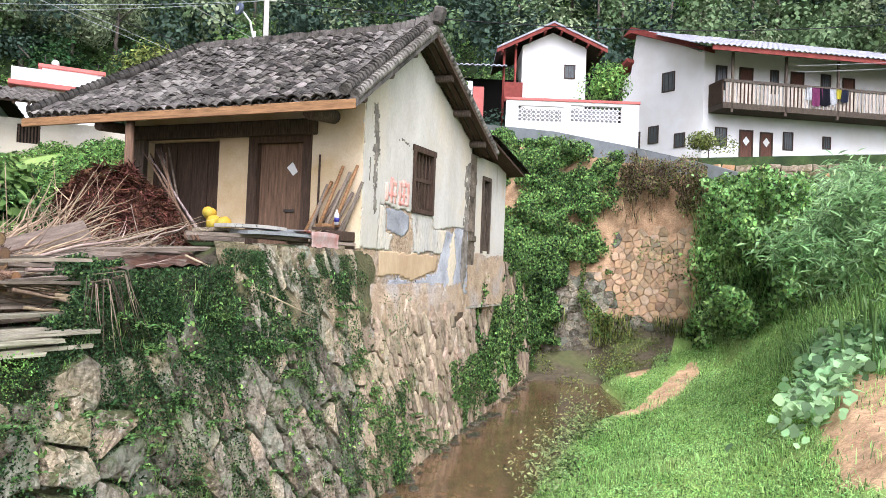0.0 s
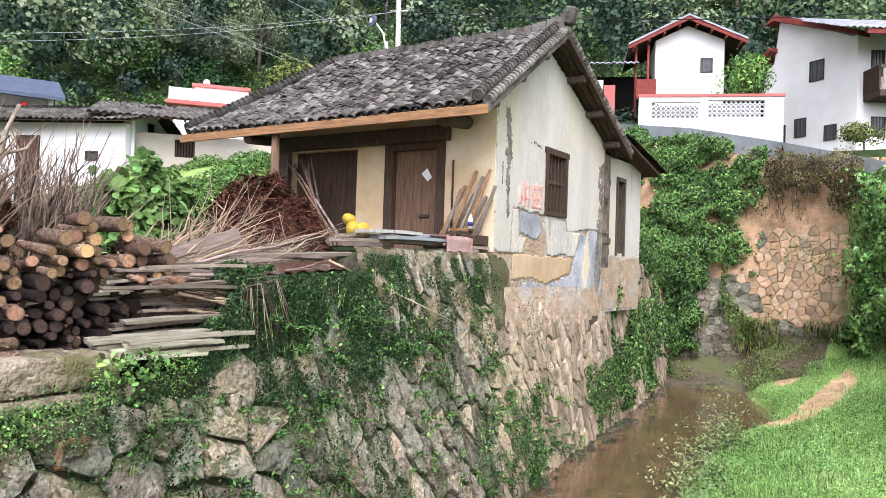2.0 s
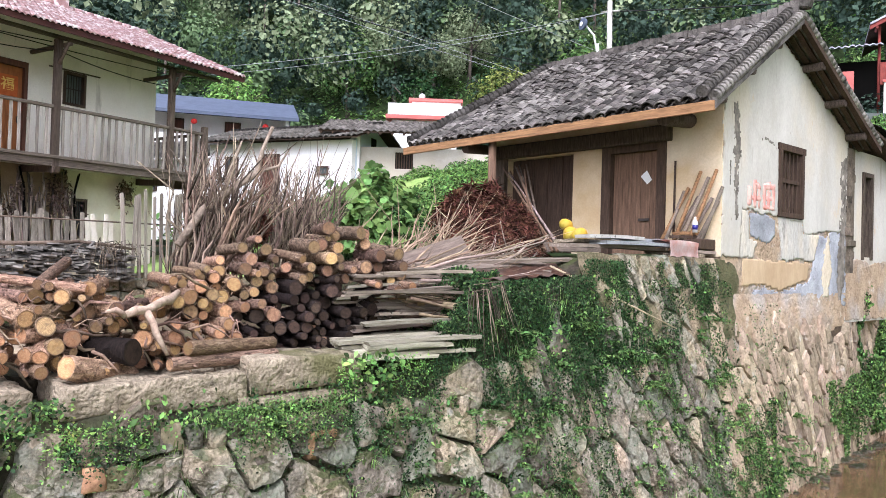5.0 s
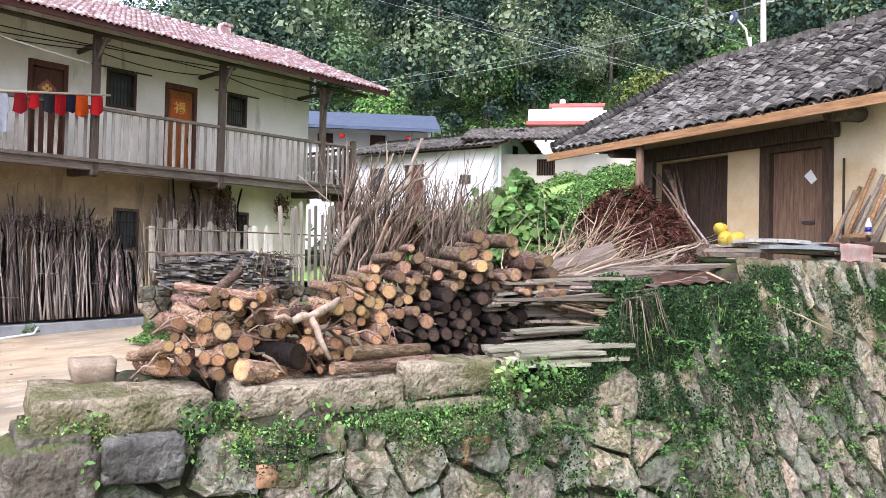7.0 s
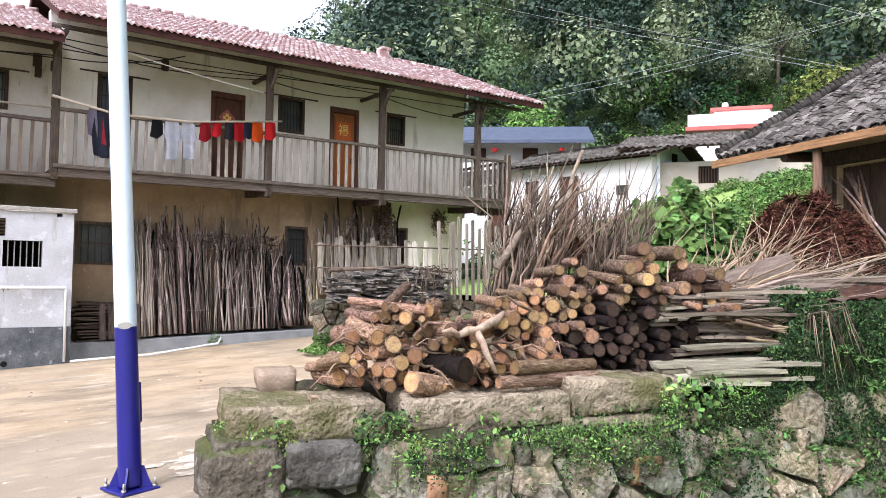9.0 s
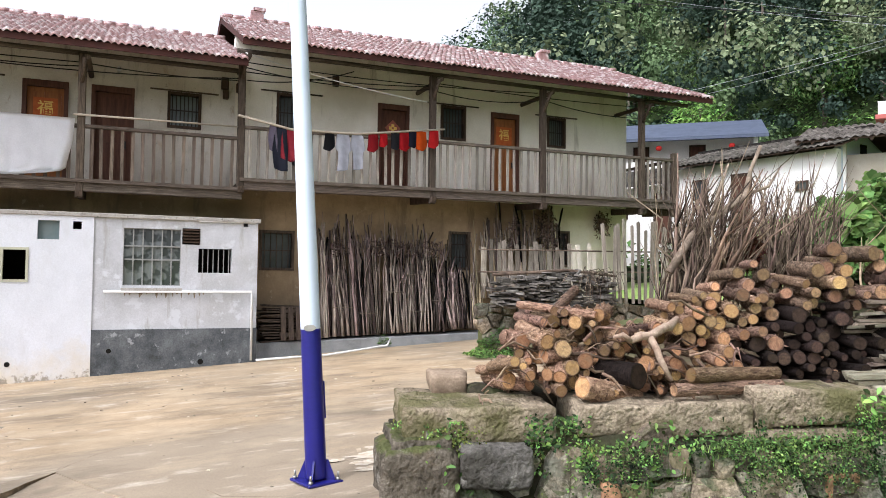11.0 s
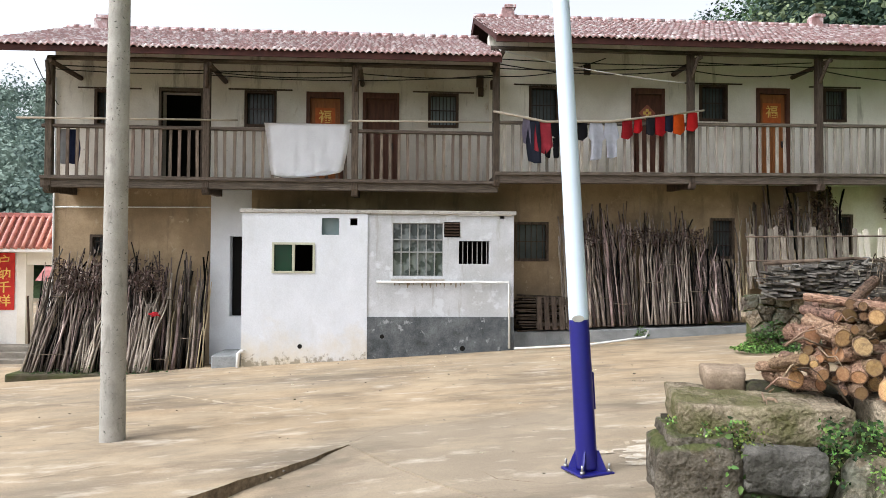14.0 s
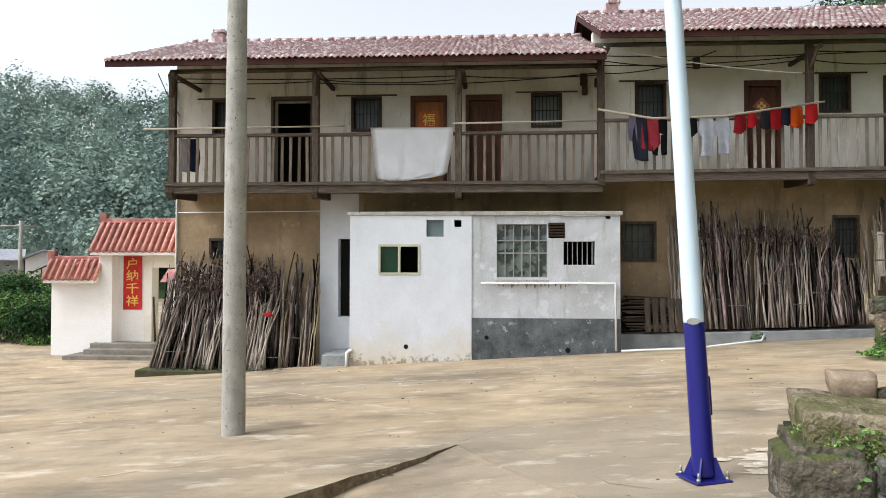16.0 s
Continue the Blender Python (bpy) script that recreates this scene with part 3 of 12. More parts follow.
M_SLAT_GREY = mat("grey_slat", (0.34, 0.3, 0.255), (0.17, 0.145, 0.12), 0.85, 5, 8, 0.4, 30, per="object", spread=0.16, stretch=(8, 8, 0.7), grain=0.16)
M_SLAT = mat("balcony_slat", (0.2, 0.155, 0.12), (0.085, 0.065, 0.05), 0.85, 5, 8, 0.3, 30, per="object", spread=0.14, stretch=(8, 8, 0.7), grain=0.16)
M_PANE = mat("dusty_pane", (0.05, 0.06, 0.06), (0.09, 0.1, 0.1), 0.25, 1.5, 4, 0.0, spec=0.5)
M_BAR = mat("window_bar", (0.055, 0.045, 0.04), (0.03, 0.026, 0.024), 0.7, 6, 5, 0.1)
M_STICK = mat("dry_stick", (0.27, 0.215, 0.185), (0.05, 0.038, 0.033), 0.9, 3, 8, 0.5, 30, per="object", spread=0.62, stretch=(6, 6, 0.8), grain=0.16)
M_STICK_I = mat("dry_twig", (0.2, 0.155, 0.115), (0.08, 0.06, 0.046), 0.9, 3, 6, 0.3, 30, per="island", spread=0.35, stretch=(6, 6, 0.8), grain=0.16)
M_BAMBOO = mat("dry_bamboo", (0.46, 0.38, 0.24), (0.33, 0.27, 0.17), 0.6, 3, 6, 0.2, 30, per="object", spread=0.16, stretch=(5, 5, 0.7))
M_PIPE = mat("white_pipe", (0.75, 0.75, 0.73), (0.65, 0.65, 0.62), 0.45, 4, 3, 0.0)
M_CABLE = mat("cable", (0.02, 0.02, 0.02), None, 0.6, bump=0)
M_BAMBOO_POLE = mat("washing_pole", (0.42, 0.37, 0.29), (0.3, 0.26, 0.2), 0.6, 3, 6, 0.1, 30)


def pierced(bm, u0, u1, v0, v1, w0, w1, holes, axis=0):
    """A wall from w0 to w1 across axis, in the plane (u, v), with rectangular holes (u0, u1, v0, v1) through it."""
    us = sorted({u0, u1, *[h for q in holes for h in q[:2]]})
    vs = sorted({v0, v1, *[h for q in holes for h in q[2:]]})
    us, vs = [u for u in us if u0 <= u <= u1], [v for v in vs if v0 <= v <= v1]
    def at(u, v, w):
        return {0: (w, u, v), 1: (u, w, v), 2: (u, v, w)}[axis]
    def full(i, j):
        if not (0 <= i < len(us) - 1 and 0 <= j < len(vs) - 1):
            return False
        u, v = (us[i] + us[i + 1]) / 2, (vs[j] + vs[j + 1]) / 2
        return not any(a < u < b and c < v < d for a, b, c, d in holes)
    cache = {}
    def vert(i, j, w):
        key = (i, j, w)
        if key not in cache:
            cache[key] = bm.verts.new(at(us[i], vs[j], w))
        return cache[key]
    for i in range(len(us) - 1):
        for j in range(len(vs) - 1):
            if not full(i, j):
                continue
            c = ((i, j), (i + 1, j), (i + 1, j + 1), (i, j + 1))
            bm.faces.new([vert(a, b, w0) for a, b in c])
            bm.faces.new([vert(a, b, w1) for a, b in c][::-1])
            for k, (di, dj) in enumerate(((0, -1), (1, 0), (0, 1), (-1, 0))):
                if not full(i + di, j + dj):
                    p, q = c[k], c[(k + 1) % 4]
                    bm.faces.new((vert(*p, w0), vert(*p, w1), vert(*q, w1), vert(*q, w0)))
    bmesh.ops.recalc_face_normals(bm, faces=bm.faces[:])


def wavy_roof(name, y0, y1, xe, ze, xr, zr, pitch, course, material, parent, thick=0.03, sag=0.0, seed=0, rise=0.045):
    """Rows of barrel tiles down a slope from the ridge (xr, zr) to the eave (xe, ze), as real relief."""
    cols = max(2, round((y1 - y0) / pitch))
    prof = [(0.0, 0.0), (0.18, 0.55), (0.36, 1.0), (0.54, 1.0), (0.72, 0.55), (0.9, 0.0)]
    ys, hs, cid = [], [], []
    for c in range(cols):
        for f, h in prof:
            ys.append(y0 + (c + f) * (y1 - y0) / cols)
            hs.append(h * rise)
            cid.append(c)
    ys, hs, cid = np.array(ys), np.array(hs), np.array(cid)
    length = math.hypot(xe - xr, ze - zr)
    n = max(2, round(length / course))
    rng = np.random.default_rng(seed)
    jit = rng.normal(0, 0.006, (n, cols))
    rows = []
    nx, nz = -(ze - zr) / length, (xe - xr) / length
    if nz < 0:
        nx, nz = -nx, -nz
    for i in range(n):
        for s, lift in ((i / n, 0.0), ((i + 1) / n + 0.004, 0.03)):
            x, z = xr + (xe - xr) * s, zr + (ze - zr) * s - sag * math.sin(math.pi * s)
            o = hs + lift + jit[i][cid]
            rows.append(np.stack([x + nx * o, ys, z + nz * o], -1))
    rows.append(rows[-1] - np.array([nx, 0, nz]) * (thick + 0.02))
    V = np.concatenate(rows)
    m = len(ys)
    idx = np.arange(len(rows) * m).reshape(len(rows), m)
    faces = np.stack([idx[:-1, :-1], idx[:-1, 1:], idx[1:, 1:], idx[1:, :-1]], -1).reshape(-1, 4)
    ob = new(name, raw(name, V, faces, material))
    ob.parent = parent
    return ob


def text_mesh(body, size, material, name="character", depth=0.003):
    cu = bpy.data.curves.new(name, "FONT")
    cu.body, cu.size, cu.extrude, cu.offset = body, size, depth, size * 0.012
    cu.align_x, cu.align_y = "CENTER", "CENTER"
    tmp = new(name, cu)
    bpy.context.view_layer.update()
    me = bpy.data.meshes.new_from_object(tmp.evaluated_get(bpy.context.evaluated_depsgraph_get()))
    bpy.data.objects.remove(tmp)
    me.materials.clear()
    me.materials.append(material)
    return me


FACE_X = Matrix(((0, 0, 1, 0), (1, 0, 0, 0), (0, 1, 0, 0), (0, 0, 0, 1)))  # text that faces +x, reading along +y


def barred_window(parent, y0, y1, z0, z1, bars=5, pane=M_PANE, frame_mat=M_WOOD_DARK, x=XW, bar_mat=M_BAR, cross=1):
    w = new("window")
    w.parent = parent
    bm = bmesh.new()
    t = 0.06
    box(bm, x - 0.1, x + 0.03, y0, y0 + t, z0, z1)
    box(bm, x - 0.1, x + 0.03, y1 - t, y1, z0, z1)
    box(bm, x - 0.1, x + 0.03, y0 + t, y1 - t, z0, z0 + t)
    box(bm, x - 0.1, x + 0.03, y0 + t, y1 - t, z1 - t, z1)
    part("window_frame", bm, frame_mat, w)
    bm = bmesh.new()
    box(bm, x - 0.16, x - 0.14, y0, y1, z0, z1)
    part("pane", bm, pane, w)
    first = None
    for k in range(bars):
        y = y0 + t + (y1 - y0 - 2 * t) * (k + 0.5) / bars
        if first is None:
            bm = bmesh.new()
            tube(bm, [(0, 0, z0 + t), (0, 0, z1 - t)], [0.011, 0.011], 6)
            first = part("bar", bm, bar_mat, w, m=Matrix.Translation((x - 0.04, y, 0)))
        else:
            twin(first, Matrix.Translation((x - 0.04, y, 0)))
    for k in range(cross):
        z = z0 + (z1 - z0) * (k + 1) / (cross + 1)
        bm = bmesh.new()
        box(bm, x - 0.03, x - 0.015, y0 + t, y1 - t, z - 0.012, z + 0.012)
        part("cross_bar", bm, bar_mat, w)
    return w


def panel_door(parent, y0, y1, z0, z1, leaf, x=XW, poster=""):
    d = new("door")
    d.parent = parent
    bm = bmesh.new()
    t = 0.08
    box(bm, x - 0.12, x + 0.04, y0, y0 + t, z0, z1)
    box(bm, x - 0.12, x + 0.04, y1 - t, y1, z0, z1)
    box(bm, x - 0.12, x + 0.04, y0 + t, y1 - t, z1 - 0.13, z1)
    part("door_frame", bm, M_DOOR_BROWN, d)
    bm = bmesh.new()
    box(bm, x - 0.1, x - 0.06, y0 + t, y1 - t, z0, z1 - 0.13)
    w = y1 - y0 - 2 * t
    for a, b, c, e in ((0.08, 0.46, 0.06, 0.42), (0.54, 0.92, 0.06, 0.42), (0.08, 0.46, 0.48, 0.58), (0.54, 0.92, 0.48, 0.58), (0.08, 0.46, 0.64, 0.95), (0.54, 0.92, 0.64, 0.95)):
        h = z1 - 0.13 - z0
        box(bm, x - 0.062, x - 0.045, y0 + t + a * w, y0 + t + b * w, z0 + c * h, z0 + e * h)
    part("door_leaf", bm, leaf, d)
    bm = bmesh.new()
    box(bm, x - 0.05, x - 0.02, y1 - t - 0.1, y1 - t - 0.06, z0 + 0.85, z0 + 1.0)
    part("handle", bm, M_BAR, d)
    yc, zc = (y0 + y1) / 2, z1 - 0.56
    if poster == "fu":
        bm = bmesh.new()
        box(bm, x - 0.045, x - 0.041, yc - 0.22, yc + 0.22, zc - 0.24, zc + 0.22)
        part("poster", bm, M_ORANGE_PAPER, d, "orange red paper square")
        ob = new("character", FU)
        ob.parent = d
        ob.matrix_basis = Matrix.Translation((x - 0.036, yc, zc)) @ FACE_X
        tagged(ob, "gold paper luck character")
    elif poster == "diamond":
        bm = bmesh.new()
        prism(bm, [(yc, zc - 0.2), (yc + 0.2, zc), (yc, zc + 0.2), (yc - 0.2, zc)], 0, x - 0.045, x - 0.038)
        part("poster", bm, mat("faded_paper", (0.36, 0.13, 0.09), (0.26, 0.09, 0.06), 0.8, 6, 5, 0.05), d, "faded red diamond paper")
        bm = bmesh.new()
        for dy, dz in ((0.06, 0), (-0.06, 0), (0, 0.06), (0, -0.06)):
            box(bm, x - 0.037, x - 0.033, yc + dy - 0.035, yc + dy + 0.035, zc + dz - 0.035, zc + dz + 0.035)
        part("emblem", bm, M_GOLD, d, "gold emblem")
    return d


FU = text_mesh("\u798f", 0.3, M_GOLD)
LOWER_HOLES = [(1.19, 1.97, 1.56, 2.45), (5.75, 6.33, 1.64, 2.58), (8.8, 9.2, 1.76, 2.7), (-8.15, -7.55, 1.62, 2.08), (-5.15, -4.8, 0.3, 2.07)]
WINDOWS = [(-8.1, -7.45, 4.45, 5.27), (-4.87, -4.17, 4.5, 5.31), (-0.79, -0.1, 4.56, 5.34), (1.51, 2.2, 4.68, 5.56), (5.5, 6.18, 4.83, 5.68), (8.5, 9.06, 4.87, 5.66)]
DOORS = [(-6.66, -5.81, 3.2, 5.25, "open"), (-3.51, -2.68, 3.2, 5.31, "fu"), (-2.26, -1.44, 3.2, 5.32, "plain"), (3.89, 4.68, 3.4, 5.56, "diamond"), (6.87, 7.67, 3.4, 5.63, "fu")]
POSTS = [-8.5, -5.39, -2.37, 0.58, 4.79, 7.65, 10.55]


def farmhouse():
    h = thing("farmhouse", "long two-storey earth farmhouse with timber balcony and red tile roof", "house")
    bm = bmesh.new()
    pierced(bm, -8.95, 0.6, 3.13, 6.3, XW - 0.35, XW, [q for q in WINDOWS + [d[:4] for d in DOORS] if q[1] < 0.6])
    part("upper_wall", bm, M_CREAM_SHADED, h, "dusty stained cream upper wall with shade in its colour")
    bm = bmesh.new()
    pierced(bm, 0.6, 11.0, 3.35, 6.75, XW - 0.35, XW, [q for q in WINDOWS + [d[:4] for d in DOORS] if q[1] > 0.6])
    part("upper_wall", bm, M_CREAM, h, "stained cream rendered upper wall")
    bm = bmesh.new()
    pierced(bm, -8.95, -5.57, -1.2, 3.13, XW - 0.35, XW, LOWER_HOLES)
    part("lower_wall", bm, M_OCHRE, h, "ochre rammed earth lower wall")
    bm = bmesh.new()
    pierced(bm, -4.69, 0.6, -1.2, 3.13, XW - 0.35, XW, LOWER_HOLES)
    part("lower_wall", bm, M_OCHRE, h, "ochre rammed earth lower wall")
    bm = bmesh.new()
    pierced(bm, 0.6, 8.62, -1.2, 3.35, XW - 0.35, XW, LOWER_HOLES)
    part("lower_wall", bm, M_OCHRE, h, "ochre rammed earth lower wall")
    bm = bmesh.new()
    pierced(bm, -5.57, -4.69, -1.2, 3.13, XW - 0.35, XW + 0.012, LOWER_HOLES)
    part("lower_wall", bm, M_WHITE, h, "white plastered strip of wall")
    bm = bmesh.new()
    pierced(bm, 8.62, 11.0, -1.2, 3.35, XW - 0.35, XW + 0.01, LOWER_HOLES)
    part("lower_wall", bm, M_PLASTER, h, "white plastered end of the lower wall")
    for y0, y1, dz in ((-8.95, -8.6, -0.45), (10.65, 11.0, 0.0)):
        bm = bmesh.new()
        prism(bm, [(XW - 0.35, -1.2), (XW - 0.35, 6.75 + dz), (-20.2, 7.65 + dz), (-22.7, 6.5 + dz), (-22.7, -1.2)], 1, y0, y1)
        part("end_wall", bm, M_CREAM, h)
    bm = bmesh.new()
    box(bm, -22.7, -22.4, -8.6, 10.65, -1.2, 6.0)
    part("back_wall", bm, M_OCHRE, h)
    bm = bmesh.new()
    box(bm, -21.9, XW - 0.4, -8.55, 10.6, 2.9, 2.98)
    part("inner_floor", bm, M_UNLIT, h)
    for y0, y1, ze, zr, seed in ((-9.72, 0.62, 5.72, 7.32, 1), (0.5, 12.35, 6.15, 7.9, 2)):
        wavy_roof("roof_tiles", y0, y1, -15.9, ze, -20.2, zr, 0.125, 0.3, M_TILE_RED, h, seed=seed, rise=0.034)
        wavy_roof("roof_tiles", y0, y1, -24.4, ze, -20.2, zr, 0.3, 0.6, M_TILE_RED, h, seed=seed + 5, rise=0.04)
        bm = bmesh.new()
        prism(bm, [(-15.98, ze - 0.05), (-20.2, zr - 0.07), (-24.3, ze - 0.05), (-24.3, ze - 0.02), (-20.2, zr - 0.035), (-15.98, ze - 0.02)], 1, y0 + 0.03, y1 - 0.03)
        part("roof_boarding", bm, M_WOOD_DARK, h)
        bm = bmesh.new()
        box(bm, -15.97, -15.93, y0, y1, ze - 0.13, ze - 0.01)
        part("fascia", bm, M_BOARD, h, "dark red eave board")
        for y in (y0 + 0.02, y1 - 0.06):
            bm = bmesh.new()
            prism(bm, [(-15.95, ze - 0.12), (-20.2, zr - 0.14), (-24.3, ze - 0.12), (-24.3, ze + 0.05), (-20.2, zr + 0.05), (-15.95, ze + 0.05)], 1, y, y + 0.04)
            part("barge_board", bm, M_BOARD, h)
        bm = bmesh.new()
        n = round((y1 - y0) / 0.28)
        for k in range(n):
            y = y0 + (k + 0.5) * (y1 - y0) / n
            tube(bm, [(-20.2, y - 0.14, zr + 0.04), (-20.2, y + 0.15, zr + 0.05)], [0.07, 0.08], 8)
        part("ridge_tiles", bm, M_TILE_RED, h)
        for y in (y0 + 0.9, y1 - 2.6) if seed == 2 else (y0 + 0.85,):
            bm = bmesh.new()
            box(bm, -20.32, -20.08, y - 0.16, y + 0.16, zr + 0.0, zr + 0.26)
            box(bm, -20.36, -20.04, y - 0.1, y + 0.2, zr + 0.26, zr + 0.34)
            part("chimney", bm, M_TILE_RED, h)
    # rafters under the eave
    bm = bmesh.new()
    for y0, y1, ze, zr in ((-9.6, 0.5, 5.72, 7.32), (0.7, 12.2, 6.15, 7.9)):
        n = round((y1 - y0) / 0.55)
        s = (zr - ze) / (20.2 - 15.9)
        for k in range(n + 1):
            y = y0 + k * (y1 - y0) / n
            prism(bm, [(-16.0, ze - 0.12), (-17.8, ze - 0.12 + 1.8 * s), (-17.8, ze - 0.06 + 1.8 * s), (-16.0, ze - 0.06)], 1, y, y + 0.06)
    tagged(part("rafters", bm, M_WOOD_DARK, h), kind="stuff")
    for a, b in zip(POSTS, POSTS[1:] + [12.1]):
        ze = 5.72 if a < 0.5 else 6.15
        bm = bmesh.new()
        tube(bm, [(XB - 0.1, a - 0.1, ze - 0.08), (XB - 0.1, b, ze - 0.08)], [0.05, 0.05], 8)
        part("eave_purlin", bm, M_WOOD_LONG, h)
    for y0, y1, ze, zr in ((-9.65, 0.5, 5.72, 7.32), (0.7, 12.25, 6.15, 7.9)):
        for x in (-18.9, -20.2):
            z = ze + (zr - ze) * (x + 15.9) / (-4.3) - 0.13
            bm = bmesh.new()
            tube(bm, [(x, y0, z), (x, y1, z)], [0.075, 0.075], 8)
            part("purlin", bm, M_WOOD_DARK, h)
    # balcony
    for i, y in enumerate(POSTS + [11.58]):
        left = y < 0.5
        zb, zt = (2.86 if left else 3.1), (5.6 if left else 6.0)
        if y > 11:
            zt = 4.75
        bm = bmesh.new()
        box(bm, XB - 0.07, XB + 0.07, y - 0.07, y + 0.07, zb, zt)
        part("post", bm, M_WOOD_OLD, h, bevel=0.012)
        bm = bmesh.new()
        prism(bm, [(XW, zb + 0.08), (XB + 0.12, zb + 0.02), (XB + 0.16, zb + 0.14), (XW, zb + 0.24)], 1, y - 0.06, y + 0.06)
        part("bracket", bm, M_WOOD_OLD, h)
        if y < 11:
            bm = bmesh.new()
            tube(bm, [(XW, y + 0.1, zt - 0.1), (XB + 0.3, y + 0.1, zt - 0.12)], [0.055, 0.05], 8)
            tube(bm, [(XB + 0.05, y, zt - 0.55), (XB + 0.3, y + 0.05, zt - 0.12)], [0.04, 0.04], 6)
            part("tie_beam", bm, M_WOOD_OLD, h)
    for y0, y1, zf, zr in ((-8.65, 0.62, 3.22, 4.26), (0.56, 11.6, 3.42, 4.5)):
        bm = bmesh.new()
        dz = 0.0 if y1 < 1 else 0.1
        prism(bm, [(y0, zf - 0.24), (y1, zf - 0.24 + dz), (y1, zf + dz), (y0, zf)], 0, XB - 0.06, XB + 0.06)
        part("balcony_beam", bm, M_WOOD_LONG, h, bevel=0.01)
        bm = bmesh.new()
        prism(bm, [(y0, zf - 0.07), (y1, zf - 0.07 + dz), (y1, zf + 0.0 + dz), (y0, zf + 0.0)], 0, XB + 0.062, XB + 0.1)
        part("balcony_ledge", bm, M_WOOD_LONG, h)
        n = 9
        for k in range(n):
            bm = bmesh.new()
            x0 = XW + 0.012 + (XB - 0.065 - XW - 0.012) * k / n
            prism(bm, [(y0, zf - 0.1), (y1, zf - 0.1 + dz), (y1, zf - 0.06 + dz), (y0, zf - 0.06)], 0, x0, x0 + (XB - XW) / n - 0.015)
            part("floor_board", bm, M_WOOD_OLD, h)
        bm = bmesh.new()
        prism(bm, [(y0, zr - 0.07), (y1, zr - 0.07 + dz), (y1, zr + dz), (y0, zr)], 0, XB - 0.045, XB + 0.045)
        part("top_rail", bm, M_WOOD_LONG, h, bevel=0.01)
        stops = [p for p in POSTS + [11.58] if y0 - 0.2 <= p <= y1 + 0.2]
        first = None
        rng = random.Random(7)
        for a, b in zip(stops, stops[1:]):
            m = round((b - a) / 0.185)
            for k in range(1, m):
                y = a + (b - a) * k / m + rng.uniform(-0.015, 0.015)
                z = zf + dz * (y - y0) / (y1 - y0)
                mtx = Matrix.Translation((XB + rng.uniform(-0.008, 0.008), y, z)) @ Matrix.Rotation(rng.uniform(-0.015, 0.015), 4, "X")
                if first is None:
                    bm = bmesh.new()
                    box(bm, -0.012, 0.012, -0.031, 0.031, 0.0, zr - zf - 0.07)
                    first = part("slat", bm, M_SLAT if y < 0.6 else M_SLAT_GREY, h, m=mtx)
                else:
                    twin(first, mtx)
    # side return of the balcony
    bm = bmesh.new()
    box(bm, -20.6, XB - 0.07, 11.5, 11.62, 3.28, 3.52)
    box(bm, -20.6, XB - 0.07, 11.53, 11.6, 4.53, 4.6)
    part("side_rail", bm, M_WOOD_OLD, h)
    bm = bmesh.new()
    box(bm, -20.6, XW, 11.01, 11.5, 3.4, 3.45)
    part("side_floor", bm, M_WOOD_OLD, h)
    bm = bmesh.new()
    box(bm, -0.055, 0.055, -0.014, 0.014, 3.52, 4.53)
    first = part("side_slat", bm, M_SLAT, h, m=Matrix.Translation((-16.8, 11.56, 0)))
    for k in range(1, 14):
        twin(first, Matrix.Translation((-16.8 - 0.26 * k, 11.56, 0)))
    for w in WINDOWS:
        pane = mat("green_pane", (0.1, 0.13, 0.12), (0.16, 0.18, 0.16), 0.3, 1.5, 4, 0.0, spec=0.5) if w[0] in (-0.79, 8.5) else M_PANE
        barred_window(h, *w, bars=7, pane=pane, cross=1)
        bm = bmesh.new()
        box(bm, XW + 0.002, XW + 0.03, w[0] - 0.35, w[1] + 0.35, w[3] + 0.01, w[3] + 0.04)
        part("lintel", bm, M_WOOD_OLD, h)
    for y0, y1, z0, z1, style in DOORS:
        if style == "open":
            bm = bmesh.new()
            box(bm, XW - 0.1, XW + 0.04, y0 - 0.06, y0, z0, z1)
            box(bm, XW - 0.1, XW + 0.04, y1, y1 + 0.06, z0, z1)
            box(bm, XW - 0.1, XW + 0.04, y0 - 0.06, y1 + 0.06, z1, z1 + 0.08)
            part("door_frame", bm, M_WOOD_OLD, h)
            bm = bmesh.new()
            box(bm, XW - 0.9, XW - 0.4, y1 - 0.1, y1 - 0.06, z0, z1)
            part("door_leaf", bm, M_WOOD_DARK, h, "dark door leaf standing open")
        else:
            panel_door(h, y0, y1, z0, z1, M_DOOR_ORANGE if style == "fu" else M_DOOR_BROWN, poster=style)
    # one black sheet imitates the unlit rooms behind doors and windows
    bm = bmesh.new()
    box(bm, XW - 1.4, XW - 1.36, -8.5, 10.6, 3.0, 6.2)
    part("partition", bm, M_UNLIT, h, "black sheet standing in for unlit rooms behind the openings")
    barred_window(h, *LOWER_HOLES[0], bars=5, frame_mat=M_WOOD_OLD, bar_mat=M_WOOD_OLD, cross=1)
    for q in LOWER_HOLES[1:4]:
        barred_window(h, *q, bars=6, cross=2, frame_mat=M_WOOD_OLD)
    # black sheet for the unlit space past the small doorway
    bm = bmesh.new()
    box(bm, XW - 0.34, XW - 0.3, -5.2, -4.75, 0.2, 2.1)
    part("dark_opening", bm, M_UNLIT, h)
    # meters and switch boxes on the wall
    for y, z, s in ((0.38, 5.62, 0.13), (0.4, 5.38, 0.1), (2.85, 5.95, 0.12), (-7.6, 5.75, 0.15), (0.68, 5.55, 0.1)):
        bm = bmesh.new()
        box(bm, XW + 0.002, XW + 0.1, y - s * 0.6, y + s * 0.6, z - s, z + s)
